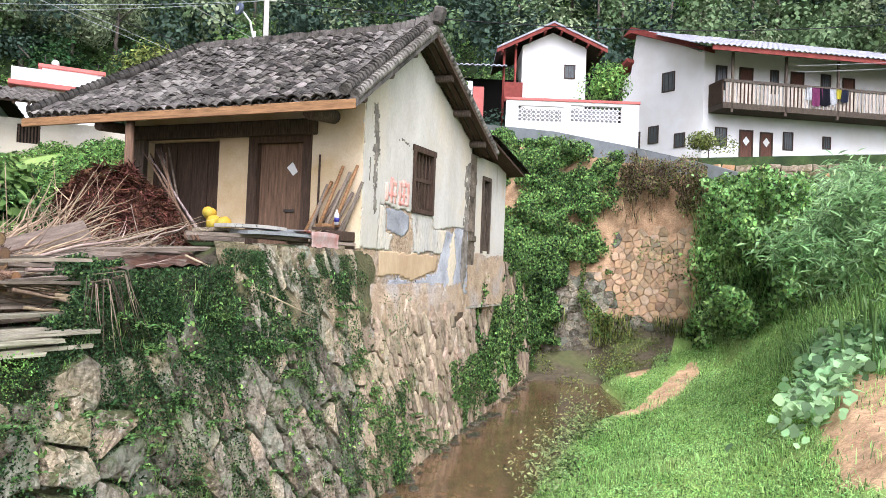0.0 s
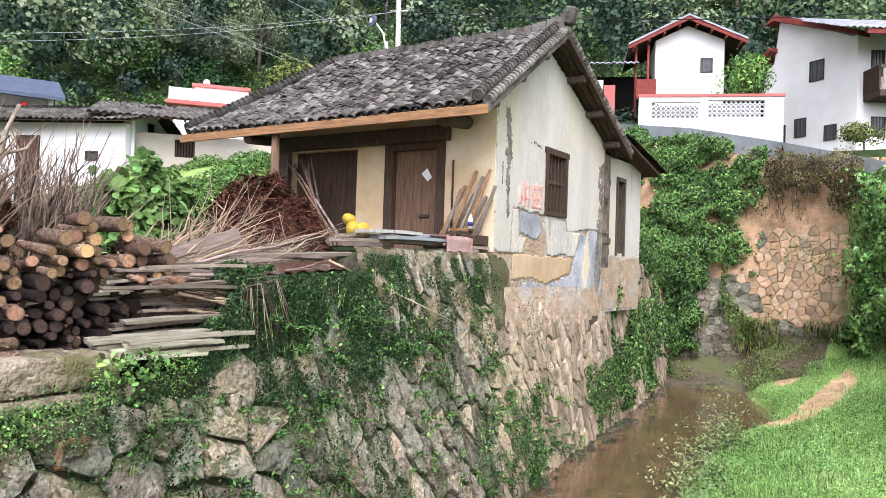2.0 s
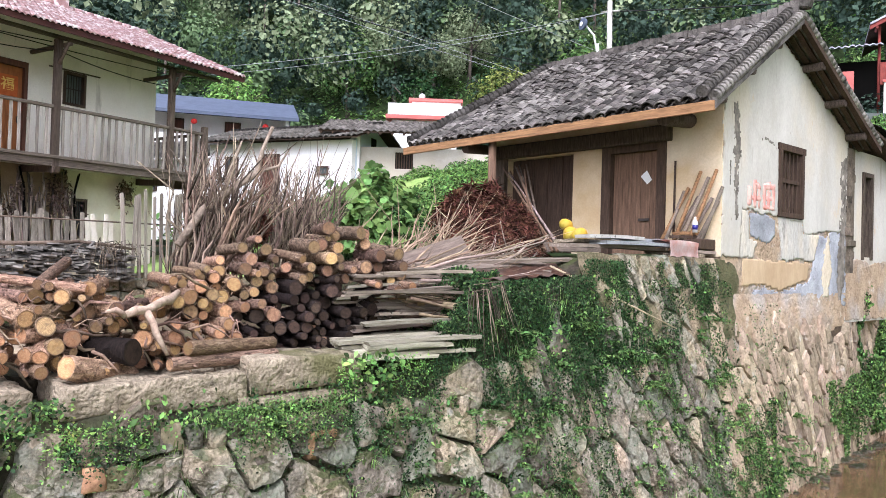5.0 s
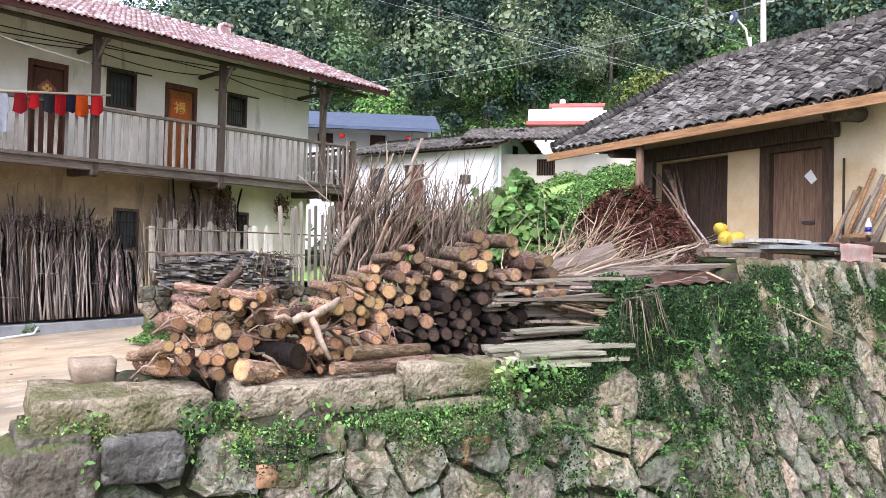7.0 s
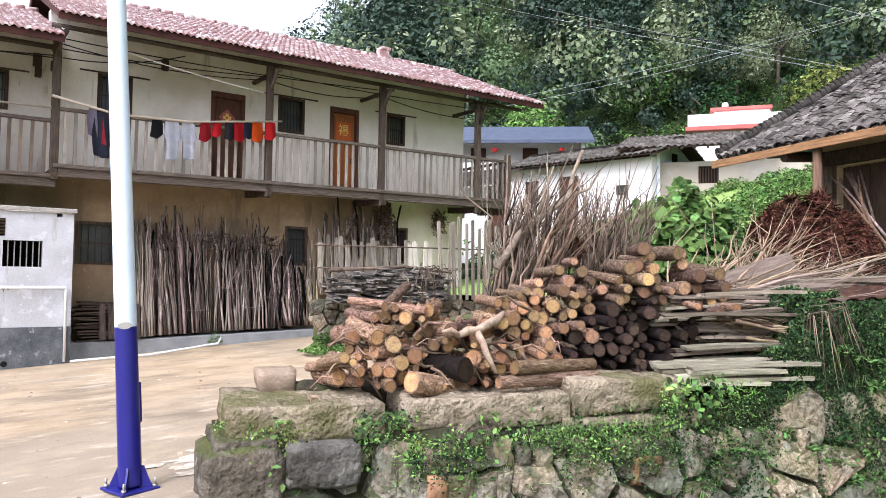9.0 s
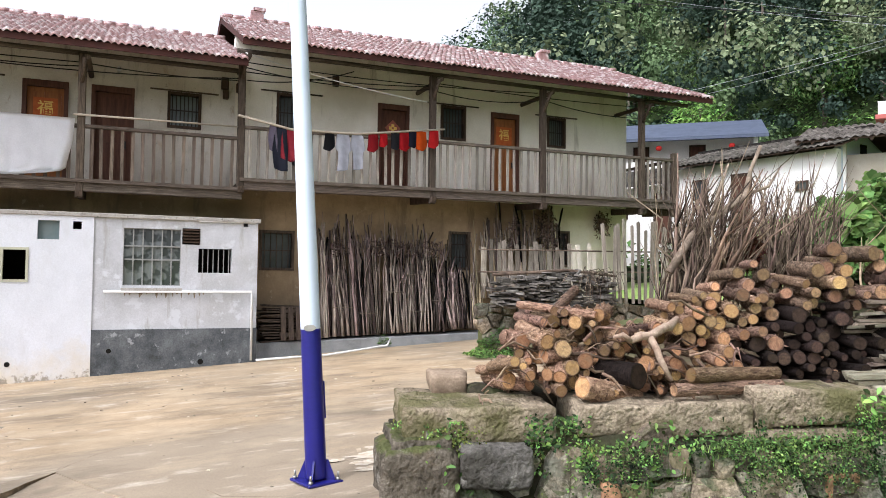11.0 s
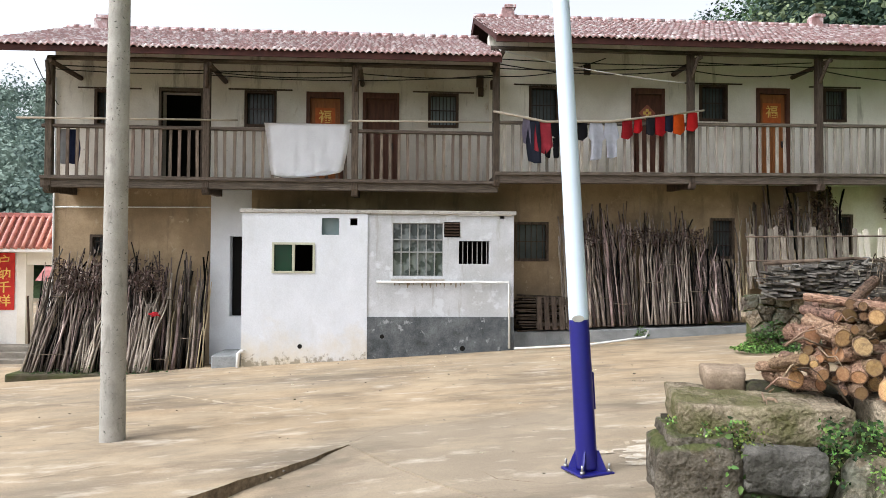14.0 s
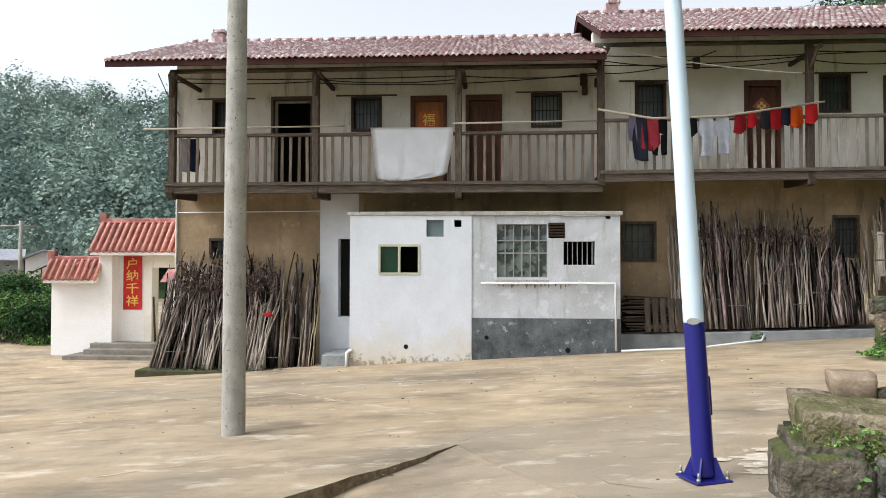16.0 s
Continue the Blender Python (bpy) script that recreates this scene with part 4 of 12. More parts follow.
        part("meter_box", bm, M_WOOD_DARK, h, bevel=0.01)
    bm = bmesh.new()
    tube(bm, [(XW + 0.03, -8.95, 2.67), (XW + 0.035, -7.2, 2.685), (XW + 0.03, -5.58, 2.7)], [0.014] * 3, 6)
    part("conduit", bm, M_PIPE, h, "pale conduit under the balcony")
    bm = bmesh.new()
    tube(bm, [(XW + 0.04, -8.91, -0.7), (XW + 0.04, -8.91, 5.5)], [0.024] * 2, 8)
    part("downpipe", bm, M_PIPE, h, "white downpipe at the corner")
    bm = bmesh.new()
    tube(bm, [(XW, -1.75, 5.62), (XW + 0.35, -1.75, 5.66)], [0.012, 0.012], 6)
    tube(bm, [(XW + 0.35, -1.75, 5.66), (XW + 0.35, -1.75, 5.58)], [0.03, 0.045], 8)
    part("bulb", bm, M_PIPE, h, "small white bulb on a bracket")
    return h


FARM = farmhouse()


def sagging(p, q, sag, n=14):
    p, q = Vector(p), Vector(q)
    return [p.lerp(q, k / n) - Vector((0, 0, 4 * sag * (k / n) * (1 - k / n))) for k in range(n + 1)]


def cable(name, p, q, sag, r, label, mtl=None):
    bm = bmesh.new()
    tube(bm, sagging(p, q, sag), [r] * 15, 5)
    return solid(name, bm, mtl or M_CABLE, label, "cable")


for i, (a, b, z0, z1, s) in enumerate(((-8.6, -5.3, 5.42, 5.4, 0.05), (-5.4, -2.3, 5.45, 5.42, 0.08), (-2.4, 0.6, 5.5, 5.48, 0.06), (0.6, 4.8, 5.75, 5.72, 0.16), (0.6, 4.8, 5.66, 5.8, 0.06), (4.8, 7.65, 5.75, 5.78, 0.14), (7.65, 10.5, 5.8, 5.6, 0.1), (4.8, 10.5, 5.9, 5.9, 0.05), (-8.6, -2.3, 5.52, 5.5, 0.04), (-5.4, 0.6, 5.36, 5.5, 0.12), (0.7, 7.6, 5.86, 5.95, 0.09), (0.7, 3.0, 5.5, 5.95, 0.12))):
    cable("wire", (XB - 0.12 - 0.05 * (i % 3), a, z0), (XB - 0.12 - 0.05 * (i % 3), b, z1), s, 0.012, "black wire strung along the balcony posts")
cable("wire", (XB + 0.1, 0.62, 5.98), (XB - 0.1, 4.7, 5.42), 0.08, 0.012, "pale sagging wire between the balcony posts", M_PIPE)
cable("wire", (XB + 0.3, -8.7, 5.5), (XW + 0.05, -8.85, 4.9), 0.05, 0.01, "black wire looping down at the house corner")


def cloth(name, outline, y, z, material, label, category, x=XB + 0.16, group="laundry on the pole", seed=0, depth=0.03, thick=0.012):
    """A hanging garment: the outline (y, z), filled on a grid, with vertical folds and a thin body."""
    rng = random.Random(seed)
    ph, fr = rng.uniform(0, 6), rng.uniform(14, 22)
    lo = [min(p[i] for p in outline) for i in (0, 1)]
    hi = [max(p[i] for p in outline) for i in (0, 1)]
    def inside(u, v):
        c = False
        for (x1, y1), (x2, y2) in zip(outline, outline[1:] + outline[:1]):
            if (y1 > v) != (y2 > v) and u < (x2 - x1) * (v - y1) / (y2 - y1) + x1:
                c = not c
        return c
    bm = bmesh.new()
    nu, nv = 14, 18
    grid = {}
    def vert(i, j):
        if (i, j) not in grid:
            u, v = lo[0] + (hi[0] - lo[0]) * i / nu, lo[1] + (hi[1] - lo[1]) * j / nv
            f = (1 - j / nv) * 0.8 + 0.2
            grid[i, j] = bm.verts.new((depth * f * math.sin(fr * u + ph + 2 * v), u + 0.02 * math.sin(5 * v + ph) * f, v))
        return grid[i, j]
    def spans(v):
        xs = []
        for (x1, y1), (x2, y2) in zip(outline, outline[1:] + outline[:1]):
            if (y1 > v) != (y2 > v):
                xs.append((x2 - x1) * (v - y1) / (y2 - y1) + x1)
        return sorted(xs)
    rows = []
    for j in range(nv + 1):
        v = lo[1] + (hi[1] - lo[1]) * (0.01 + 0.98 * j / nv)
        f = (1 - j / nv) * 0.8 + 0.2
        xs = spans(v)
        legs = list(zip(xs[::2], xs[1::2]))
        rows.append([[bm.verts.new((depth * f * math.sin(fr * u + ph + 2 * v), u + 0.02 * math.sin(5 * v + ph) * f, v)) for u in [a + (b - a) * i / nu for i in range(nu + 1)]] for a, b in legs])
    for p, q in zip(rows, rows[1:]):
        for k in range(max(len(p), len(q))):
            a, b = p[min(k, len(p) - 1)], q[min(k, len(q) - 1)]
            for i in range(nu):
                h = nu // 2
                if len(p) != len(q) and ((k == 0 and i >= h) or (k == 1 and i < h)):
                    continue
                bm.faces.new((a[i], a[i + 1], b[i + 1], b[i])).smooth = True
    bmesh.ops.solidify(bm, geom=bm.faces[:], thickness=thick)
    return solid(name, bm, material, label, category, group=group, m=Matrix.Translation((x, y, z)))


def dye(name, c):
    return mat(name, c, tuple(v * 0.75 for v in c), 0.9, 5, 5, 0.2, 90)


def laundry():
    bm = bmesh.new()
    tube(bm, [(XB + 0.16, 0.5, 4.67), (XB + 0.16, 1.6, 4.47), (XB + 0.16, 3.0, 4.5), (XB + 0.16, 5.02, 4.78)], [0.026, 0.028, 0.026, 0.02], 8)
    solid("washing_pole", bm, M_BAMBOO_POLE, "pale bamboo washing pole tied to the balcony posts", "pole")
    shirt = [(-0.13, 0.0), (-0.05, 0.02), (0.05, 0.02), (0.13, 0.0), (0.19, -0.35), (0.13, -0.37), (0.12, -0.8), (-0.12, -0.82), (-0.12, -0.37), (-0.18, -0.34)]
    coat = [(-0.11, 0), (0.11, 0), (0.17, -0.5), (0.14, -0.92), (-0.13, -0.9), (-0.16, -0.45)]
    pants = [(-0.13, 0), (0.13, 0), (0.15, -0.75), (0.03, -0.76), (0.0, -0.3), (-0.04, -0.76), (-0.15, -0.74)]
    brief = [(-0.1, 0), (0.1, 0), (0.12, -0.3), (0.02, -0.4), (-0.12, -0.36)]
    rows = [("blouse", coat, 1.2, 0.6, (0.25, 0.22, 0.3), "small patterned grey blouse on the pole", "shirt"),
            ("coat", coat, 1.36, 1.0, (0.035, 0.04, 0.06), "long dark navy coat on the pole", "coat"),
            ("top", brief, 1.56, 1.7, (0.45, 0.05, 0.07), "pinkish red knitted top on the pole", "shirt"),
            ("trousers", pants, 1.76, 1.0, (0.012, 0.012, 0.014), "black trousers on the washing pole", "trousers"),
            ("shorts", brief, 2.38, 1.0, (0.012, 0.012, 0.014), "black shorts on the washing pole", "shorts"),
            ("shirt", shirt, 2.68, 1.0, (0.62, 0.64, 0.72), "white long-sleeved shirt on the pole", "shirt"),
            ("shirt", shirt, 3.0, 0.95, (0.62, 0.64, 0.72), "white long-sleeved shirt on the pole", "shirt"),
            ("underwear", brief, 3.34, 1.05, (0.3, 0.015, 0.02), "dark red underpants on the pole", "underwear"),
            ("underwear", brief, 3.58, 0.8, (0.5, 0.015, 0.02), "small red underpants on the pole", "underwear"),
            ("sock", brief, 3.85, 1.0, (0.03, 0.03, 0.035), "black and white sock on the pole", "sock"),
            ("underwear", brief, 4.06, 1.1, (0.42, 0.015, 0.02), "red underpants on the washing pole", "underwear"),
            ("underwear", brief, 4.26, 0.95, (0.02, 0.022, 0.04), "navy underpants on the washing pole", "underwear"),
            ("underwear", brief, 4.46, 1.15, (0.62, 0.09, 0.01), "orange printed underpants on the pole", "underwear"),
            ("underwear", brief, 4.76, 1.05, (0.52, 0.02, 0.02), "bright red underpants on the pole", "underwear")]
    for i, (nm, out, y, s, c, label, cat) in enumerate(rows):
        z = float(np.interp(y, [0.5, 1.6, 3.0, 5.02], [4.67, 4.47, 4.5, 4.78])) - 0.01
        cloth(nm, [(u * s, v * s) for u, v in out], y, z, dye(nm + "_cloth", c), label, cat, seed=i)
    sheet = [(-0.87, 0), (0.88, 0), (0.84, -0.5), (0.76, -1.0), (0.4, -1.08), (-0.3, -1.15), (-0.7, -1.12), (-0.8, -0.5)]
    cloth("bed_sheet", sheet, -3.35, 4.36, mat("sheet_cotton", (0.86, 0.87, 0.9), (0.8, 0.81, 0.84), 0.9, 3, 4, 0.1), "white bed sheet hung over the balcony rail", "sheet", x=XB + 0.1, group="laundry on the rail", seed=40, depth=0.035)
    for y0, y1, z in ((-9.1, -4.75, 4.36), (-2.5, 0.5, 4.42)):
        bm = bmesh.new()
        tube(bm, [(XB + 0.1, y0, z), (XB + 0.1, y1, z + 0.03)], [0.022, 0.018], 8)
        solid("washing_pole", bm, M_BAMBOO_POLE, "thin bamboo washing pole along the balcony rail", "pole")
    for y, c, nm in ((-8.3, (0.5, 0.5, 0.52), "shirt"), (-8.12, (0.03, 0.04, 0.09), "jacket")):
        cloth(nm, [(u * 0.8, v * 0.8) for u, v in coat], y, 4.2, dye("hung_" + nm, c), "garment hung inside the balcony rail", nm, x=XB - 0.2, group="laundry on the rail", seed=50)


laundry()


def lean_to():
    X0 = -16.4
    LIME = mat("white_limewash", (0.68, 0.7, 0.74), (0.6, 0.62, 0.65), 0.88, 1.2, 8, 0.15, 30, grain=0.05)
    layer(LIME, (0.5, 0.5, 0.49), 1.2, 0.56, 0.7, 0.4, (1, 1.5, 0.6), seed=3)
    layer(LIME, (0.6, 0.51, 0.35), 1.3, 0.34, 0.78, 0.8, below=(-0.6, 0.55), seed=5)
    layer(LIME, (0.2, 0.165, 0.11), 9, 0.6, 0.7, 0.7, below=(-0.6, 0.15), seed=6)
    layer(LIME, (0.2, 0.18, 0.15), 5, 0.73, 0.76, 0.6, seed=9)
    LIME_GREY = mat("grey_limewash", (0.56, 0.57, 0.59), (0.44, 0.45, 0.46), 0.9, 1.4, 9, 0.2, 30, c=(0.42, 0.42, 0.41), cscale=0.9, camt=0.55, grain=0.08)
    layer(LIME_GREY, (0.3, 0.28, 0.24), 1.8, 0.58, 0.68, 0.5, (1, 3.5, 0.45), seed=2)
    layer(LIME_GREY, (0.62, 0.64, 0.66), 3, 0.57, 0.63, 0.7, seed=8)
    layer(LIME_GREY, (0.12, 0.11, 0.09), 9, 0.7, 0.73, 0.7, seed=4)
    RENDER = mat("dark_grey_render", (0.15, 0.16, 0.165), (0.06, 0.066, 0.07), 0.92, 2.2, 10, 0.4, 30, grain=0.2)
    layer(RENDER, (0.38, 0.39, 0.4), 4, 0.6, 0.66, 0.7, seed=3)
    layer(RENDER, (0.05, 0.05, 0.045), 2, 0.55, 0.68, 0.6, seed=5)
    s = thing("lean_to", "white plastered flat-roofed lean-to with a grey rendered base", "shed")
    holes = [(-4.03, -3.16, 1.27, 1.9), (-3.03, -2.67, 2.06, 2.41), (-2.45, -2.3, 2.26, 2.41)]
    holes2 = [(-1.57, -0.53, 1.22, 2.32), (-0.51, -0.17, 2.03, 2.35), (-0.2, 0.44, 1.48, 1.96), (0.66, 0.75, 2.42, 2.49)]
    bm = bmesh.new()
    pierced(bm, -4.63, -2.09, -1.0, 2.5, X0 - 0.2, X0 + 0.025, holes)
    part("front_wall", bm, LIME, s, "clean white wall")
    bm = bmesh.new()
    pierced(bm, -2.09, 0.95, 0.38, 2.5, X0 - 0.2, X0, holes2)
    part("front_wall", bm, LIME_GREY, s, "greyish stained plaster wall")
    bm = bmesh.new()
    box(bm, X0 - 0.2, X0 + 0.03, -2.085, 0.955, -1.0, 0.38)
    part("base", bm, RENDER, s, "dark grey cement base")
    bm = bmesh.new()
    box(bm, XW, X0 - 0.2, -4.63, -4.45, -1.0, 2.5)
    part("side_wall", bm, M_WHITE, s)
    bm = bmesh.new()
    box(bm, XW, X0 - 0.2, 0.77, 0.95, -1.0, 2.5)
    part("side_wall", bm, M_WHITE, s)
    bm = bmesh.new()
    box(bm, XW, X0 + 0.05, -4.68, 1.0, 2.5, 2.58)
    part("roof_slab", bm, M_CPOLE, s, bevel=0.01)
    # black backing: the shed's inside darkness is in its colour
    bm = bmesh.new()
    box(bm, XW + 0.02, XW + 0.05, -4.4, 0.7, -0.9, 2.45)
    part("inner_wall", bm, M_UNLIT, s)
    M_GREEN = mat("green_glass", (0.012, 0.05, 0.025), (0.02, 0.04, 0.025), 0.15, 2, 3, 0, spec=0.5)
    M_ALU = mat("window_aluminium", (0.5, 0.5, 0.38), (0.42, 0.42, 0.32), 0.5, 3, 3, 0.05)
    M_STEEL = mat("grey_steel_frame", (0.3, 0.31, 0.3), (0.2, 0.2, 0.19), 0.6, 5, 5, 0.1)
    w = new("window")
    w.parent = s
    bm = bmesh.new()
    y0, y1, z0, z1, t = -4.03, -3.16, 1.27, 1.9, 0.045
    box(bm, X0 - 0.05, X0 + 0.04, y0, y1, z0, z0 + t)
    box(bm, X0 - 0.05, X0 + 0.04, y0, y1, z1 - t, z1)
    box(bm, X0 - 0.05, X0 + 0.04, y0, y0 + t, z0 + t, z1 - t)
    box(bm, X0 - 0.05, X0 + 0.04, y1 - t, y1, z0 + t, z1 - t)
    box(bm, X0 - 0.05, X0 + 0.04, -3.62, -3.57, z0 + t, z1 - t)
    part("window_frame", bm, M_ALU, w)
    bm = bmesh.new()
    box(bm, X0 - 0.03, X0 - 0.02, y0 + t, -3.62, z0 + t, z1 - t)
    part("pane", bm, M_GREEN, w, "green tinted glass")
    bm = bmesh.new()
    prism(bm, [(-3.03, 2.06), (-2.67, 2.06), (-2.67, 2.41), (-3.03, 2.41)], 0, X0 - 0.08, X0 - 0.06)
    part("vent_pane", bm, mat("vent_glass", (0.1, 0.15, 0.15), (0.16, 0.2, 0.2), 0.3, 2, 3, 0), s)
    # old steel casement with many lights
    w = new("window")
    w.parent = s
    bm = bmesh.new()
    box(bm, X0 - 0.1, X0 - 0.09, -1.57, -0.53, 1.22, 2.32)
    part("pane", bm, mat("old_glass", (0.06, 0.07, 0.07), (0.19, 0.21, 0.21), 0.12, 3.5, 2, 0, edge=(0.45, 0.55), spec=0.6), w, "dusty reflecting panes")
    for k in range(7):
        y = -1.57 + 1.04 * k / 6
        bm = bmesh.new()
        box(bm, X0 - 0.09, X0 - 0.03, y - 0.012, y + 0.012, 1.22, 2.32)
        part("mullion", bm, M_STEEL, w)
    for z in (1.22, 1.72, 1.98, 2.32):
        bm = bmesh.new()
        box(bm, X0 - 0.085, X0 - 0.025, -1.57, -0.53, z - 0.014, z + 0.014)
        part("transom", bm, M_STEEL, w)
    bm = bmesh.new()
    box(bm, X0 - 0.14, X0 - 0.12, -0.51, -0.17, 2.03, 2.35)
    part("dark_opening", bm, M_UNLIT, s)
    for k in range(5):
        bm = bmesh.new()
        box(bm, X0 - 0.06, X0 + 0.02, -0.5, -0.18, 2.07 + k * 0.06, 2.085 + k * 0.06, Matrix.Translation((X0, 0, 2.07 + k * 0.06)) @ Matrix.Rotation(0.5, 4, "Y") @ Matrix.Translation((-X0, 0, -2.07 - k * 0.06)))
        part("louvre", bm, M_WOOD_DARK, s)
    for k in range(6):
        bm = bmesh.new()
        box(bm, X0 - 0.06, X0 - 0.04, -0.123 + k * 0.1, -0.105 + k * 0.1, 1.48, 1.96)
        part("bar", bm, M_STEEL, s, "grey iron window bar")
    bm = bmesh.new()
    tube(bm, [(X0 + 0.06, -1.9, 1.1), (X0 + 0.06, 0.84, 1.11), (X0 + 0.06, 0.845, 1.05), (X0 + 0.06, 0.85, -0.27)], [0.025] * 4, 8)
    part("drain_pipe", bm, M_PIPE, s, "white plastic drain pipe")
    rng = random.Random(4)
    for k in range(15):
        y = -1.5 + 0.1 * k + rng.uniform(-0.05, 0.05)
        w, l = rng.uniform(0.012, 0.03), rng.uniform(0.03, 0.14)
        bm = bmesh.new()
        prism(bm, [(y - w, 1.09), (y + w, 1.09), (y + w * 0.6, 1.09 - l * 0.6), (y, 1.09 - l), (y - w * 0.7, 1.09 - l * 0.5)], 0, X0 + 0.001, X0 + 0.005)
        part("rust_stain", bm, mat("rust_streak", (0.16, 0.11, 0.07), (0.3, 0.26, 0.2), 0.95, 8, 8, 0.2, 30), s, "dark rusty streak under the pipe")
    bm = bmesh.new()
    tube(bm, [(X0 + 0.06, -4.68, -0.72), (X0 + 0.06, -4.68, -0.36), (X0 + 0.06, -4.62, -0.31), (X0 + 0.1, -4.55, -0.31)], [0.04, 0.04, 0.04, 0.035], 8)
    part("stub_pipe", bm, M_PIPE, s, "short white pipe stub at the corner")
    # black discs stand for the darkness in the drain holes
    for y, z, r in ((-3.45, -0.22, 0.05), (-1.78, -0.02, 0.05), (-0.12, -0.27, 0.06)):
        bm = bmesh.new()
        tube(bm, [(X0 + 0.02, y, z), (X0 + 0.034, y, z)], [r, r * 0.9], 10)
        part("drain_hole", bm, M_UNLIT, s)
    bm = bmesh.new()
    box(bm, X0, X0 + 0.08, -1.6, -0.5, 1.12, 1.17)
    part("sill", bm, M_CPOLE, s)
    bm = bmesh.new()
    tube(bm, [(X0 + 0.03, -0.2, 2.5), (X0 + 0.03, 0.9, 2.5), (X0 + 0.03, 0.9, 2.53)], [0.014] * 3, 6)
    part("pipe", bm, M_PIPE, s)
    return s


lean_to()


def plinths():
    bm = bmesh.new()
    vs = box(bm, XW, -17.05, 1.02, 8.6, -1.0, 0.06)
    for v in vs:
        if v.co.z > 0:
            v.co.z = 0.0 + (v.co.y - 1) * 0.03
    solid("plinth", bm, M_GREY, "low grey cement ledge along the farmhouse wall", "ledge", kind="structure", bevel=0.02)
    bm = bmesh.new()
    box(bm, XW, -16.3, -9.2, -5.3, -1.3, -0.75)
    solid("plinth", bm, mat("mossy_cement", (0.1, 0.088, 0.06), (0.04, 0.036, 0.02), 0.95, 3, 8, 0.6, 30, c=(0.07, 0.09, 0.025), cscale=1.5, camt=0.6), "mossy low cement ledge under the firewood", "ledge", kind="structure", bevel=0.03)
    bm = bmesh.new()
    box(bm, XW, -16.5, -5.25, -4.7, -1.3, -0.42)
    solid("plinth", bm, M_GREY, "small grey cement step beside the lean-to", "step", kind="structure", bevel=0.02)


plinths()


def stick_mesh(rng, length, r, crook=0.04, n=5, mtl=None, name="stick"):
    bm = bmesh.new()
    pts, k = [], 5
    for i in range(k + 1):
        f = i / k
        pts.append((rng.uniform(-crook, crook) * f, rng.uniform(-crook, crook) * f, length * f))
    tube(bm, pts, [r * (1 - 0.45 * i / k) for i in range(k + 1)], n)
    if rng.random() < 0.4:
        i = rng.randint(2, 4)
        p = Vector(pts[i])
        tube(bm, [p, p + Vector((rng.uniform(-0.1, 0.1), rng.uniform(-0.15, 0.15), rng.uniform(0.25, 0.45)))], [r * 0.6, r * 0.25], 4)
    return mesh_of(name, bm, mtl or M_STICK)


RS = random.Random(11)
STICKS = [stick_mesh(RS, RS.uniform(1.9, 2.5), RS.choice((0.012, 0.018, 0.024, 0.03, 0.038)), 0.045) for _ in range(22)]
BRUSH = [stick_mesh(RS, RS.uniform(1.9, 2.5), RS.choice((0.01, 0.014, 0.018, 0.024, 0.03)), 0.09) for _ in range(16)]
CANES = [stick_mesh(RS, RS.uniform(1.2, 1.9), RS.uniform(0.012, 0.02), 0.03, mtl=M_BAMBOO) for _ in range(6)]

M_STICK_PALE = mat("pale_peeled_stick", (0.38, 0.325, 0.27), (0.17, 0.14, 0.115), 0.9, 3, 8, 0.5, 30, per="object", spread=0.25, stretch=(6, 6, 0.8), grain=0.16)
PALE = [stick_mesh(RS, RS.uniform(1.4, 1.9), RS.uniform(0.016, 0.028), 0.05, mtl=M_STICK_PALE) for _ in range(6)]


def stick_stack(label, y0, y1, z0, n, lean, seed, fan=0.0, meshes=None, scale=(0.9, 1.12), x_foot=-17.12, rows=0.35, bundles=0):
    st = thing("firewood_stack", label, "firewood")
    rng = random.Random(seed)
    if bundles:
        per = n // bundles
        for b in range(bundles):
            yb = y0 + (y1 - y0) * (b + 0.5) / bundles
            kind = rng.choice((STICKS, STICKS, STICKS, BRUSH, BRUSH))
            long, tip = rng.uniform(*scale), rng.gauss(0, lean * 0.7)
            for k in range(per):
                o = rng.uniform(-1, 1) * 0.5 * (y1 - y0) / bundles
                x = x_foot + rng.uniform(-rows, 0.05)
                m = Matrix.Translation((x, yb + o * 0.9, z0 + (yb - 1) * 0.03)) @ Matrix.Rotation(math.atan2(XW + 0.12 + rng.uniform(0, 0.2) - x, 2.2), 4, "Y") @ Matrix.Rotation(tip - o * 0.35 + rng.gauss(0, 0.018), 4, "X") @ Matrix.Rotation(rng.uniform(0, 6.28), 4, "Z") @ Matrix.Diagonal((1, 1, long * rng.uniform(0.86, 1.08), 1))
                q = new("stick", rng.choice(kind))
                q.parent = st
                q.matrix_basis = m
        return st
    for k in range(n):
        f = (k + rng.random()) / n
        y = y0 + (y1 - y0) * f
        x = x_foot + rng.uniform(-rows, 0.05)
        sc = rng.uniform(*scale)
        tilt = math.atan2(XW + 0.12 + rng.uniform(0, 0.2) - x, 2.2)
        side = -(fan * (f - 0.5) * 2) + rng.gauss(0, lean)
        m = Matrix.Translation((x, y, z0 + (y - 1) * 0.03 * (z0 > -0.3))) @ Matrix.Rotation(tilt, 4, "Y") @ Matrix.Rotation(side, 4, "X") @ Matrix.Rotation(rng.uniform(0, 6.28), 4, "Z") @ Matrix.Diagonal((1, 1, sc, 1))
        o = new("stick", rng.choice(meshes or STICKS))
        o.parent = st
        o.matrix_basis = m
    return st


stick_stack("tall bundle of dark brown firewood sticks leaning on the wall", 2.55, 5.42, 0.06, 220, 0.05, 1, scale=(0.92, 1.1), bundles=11)
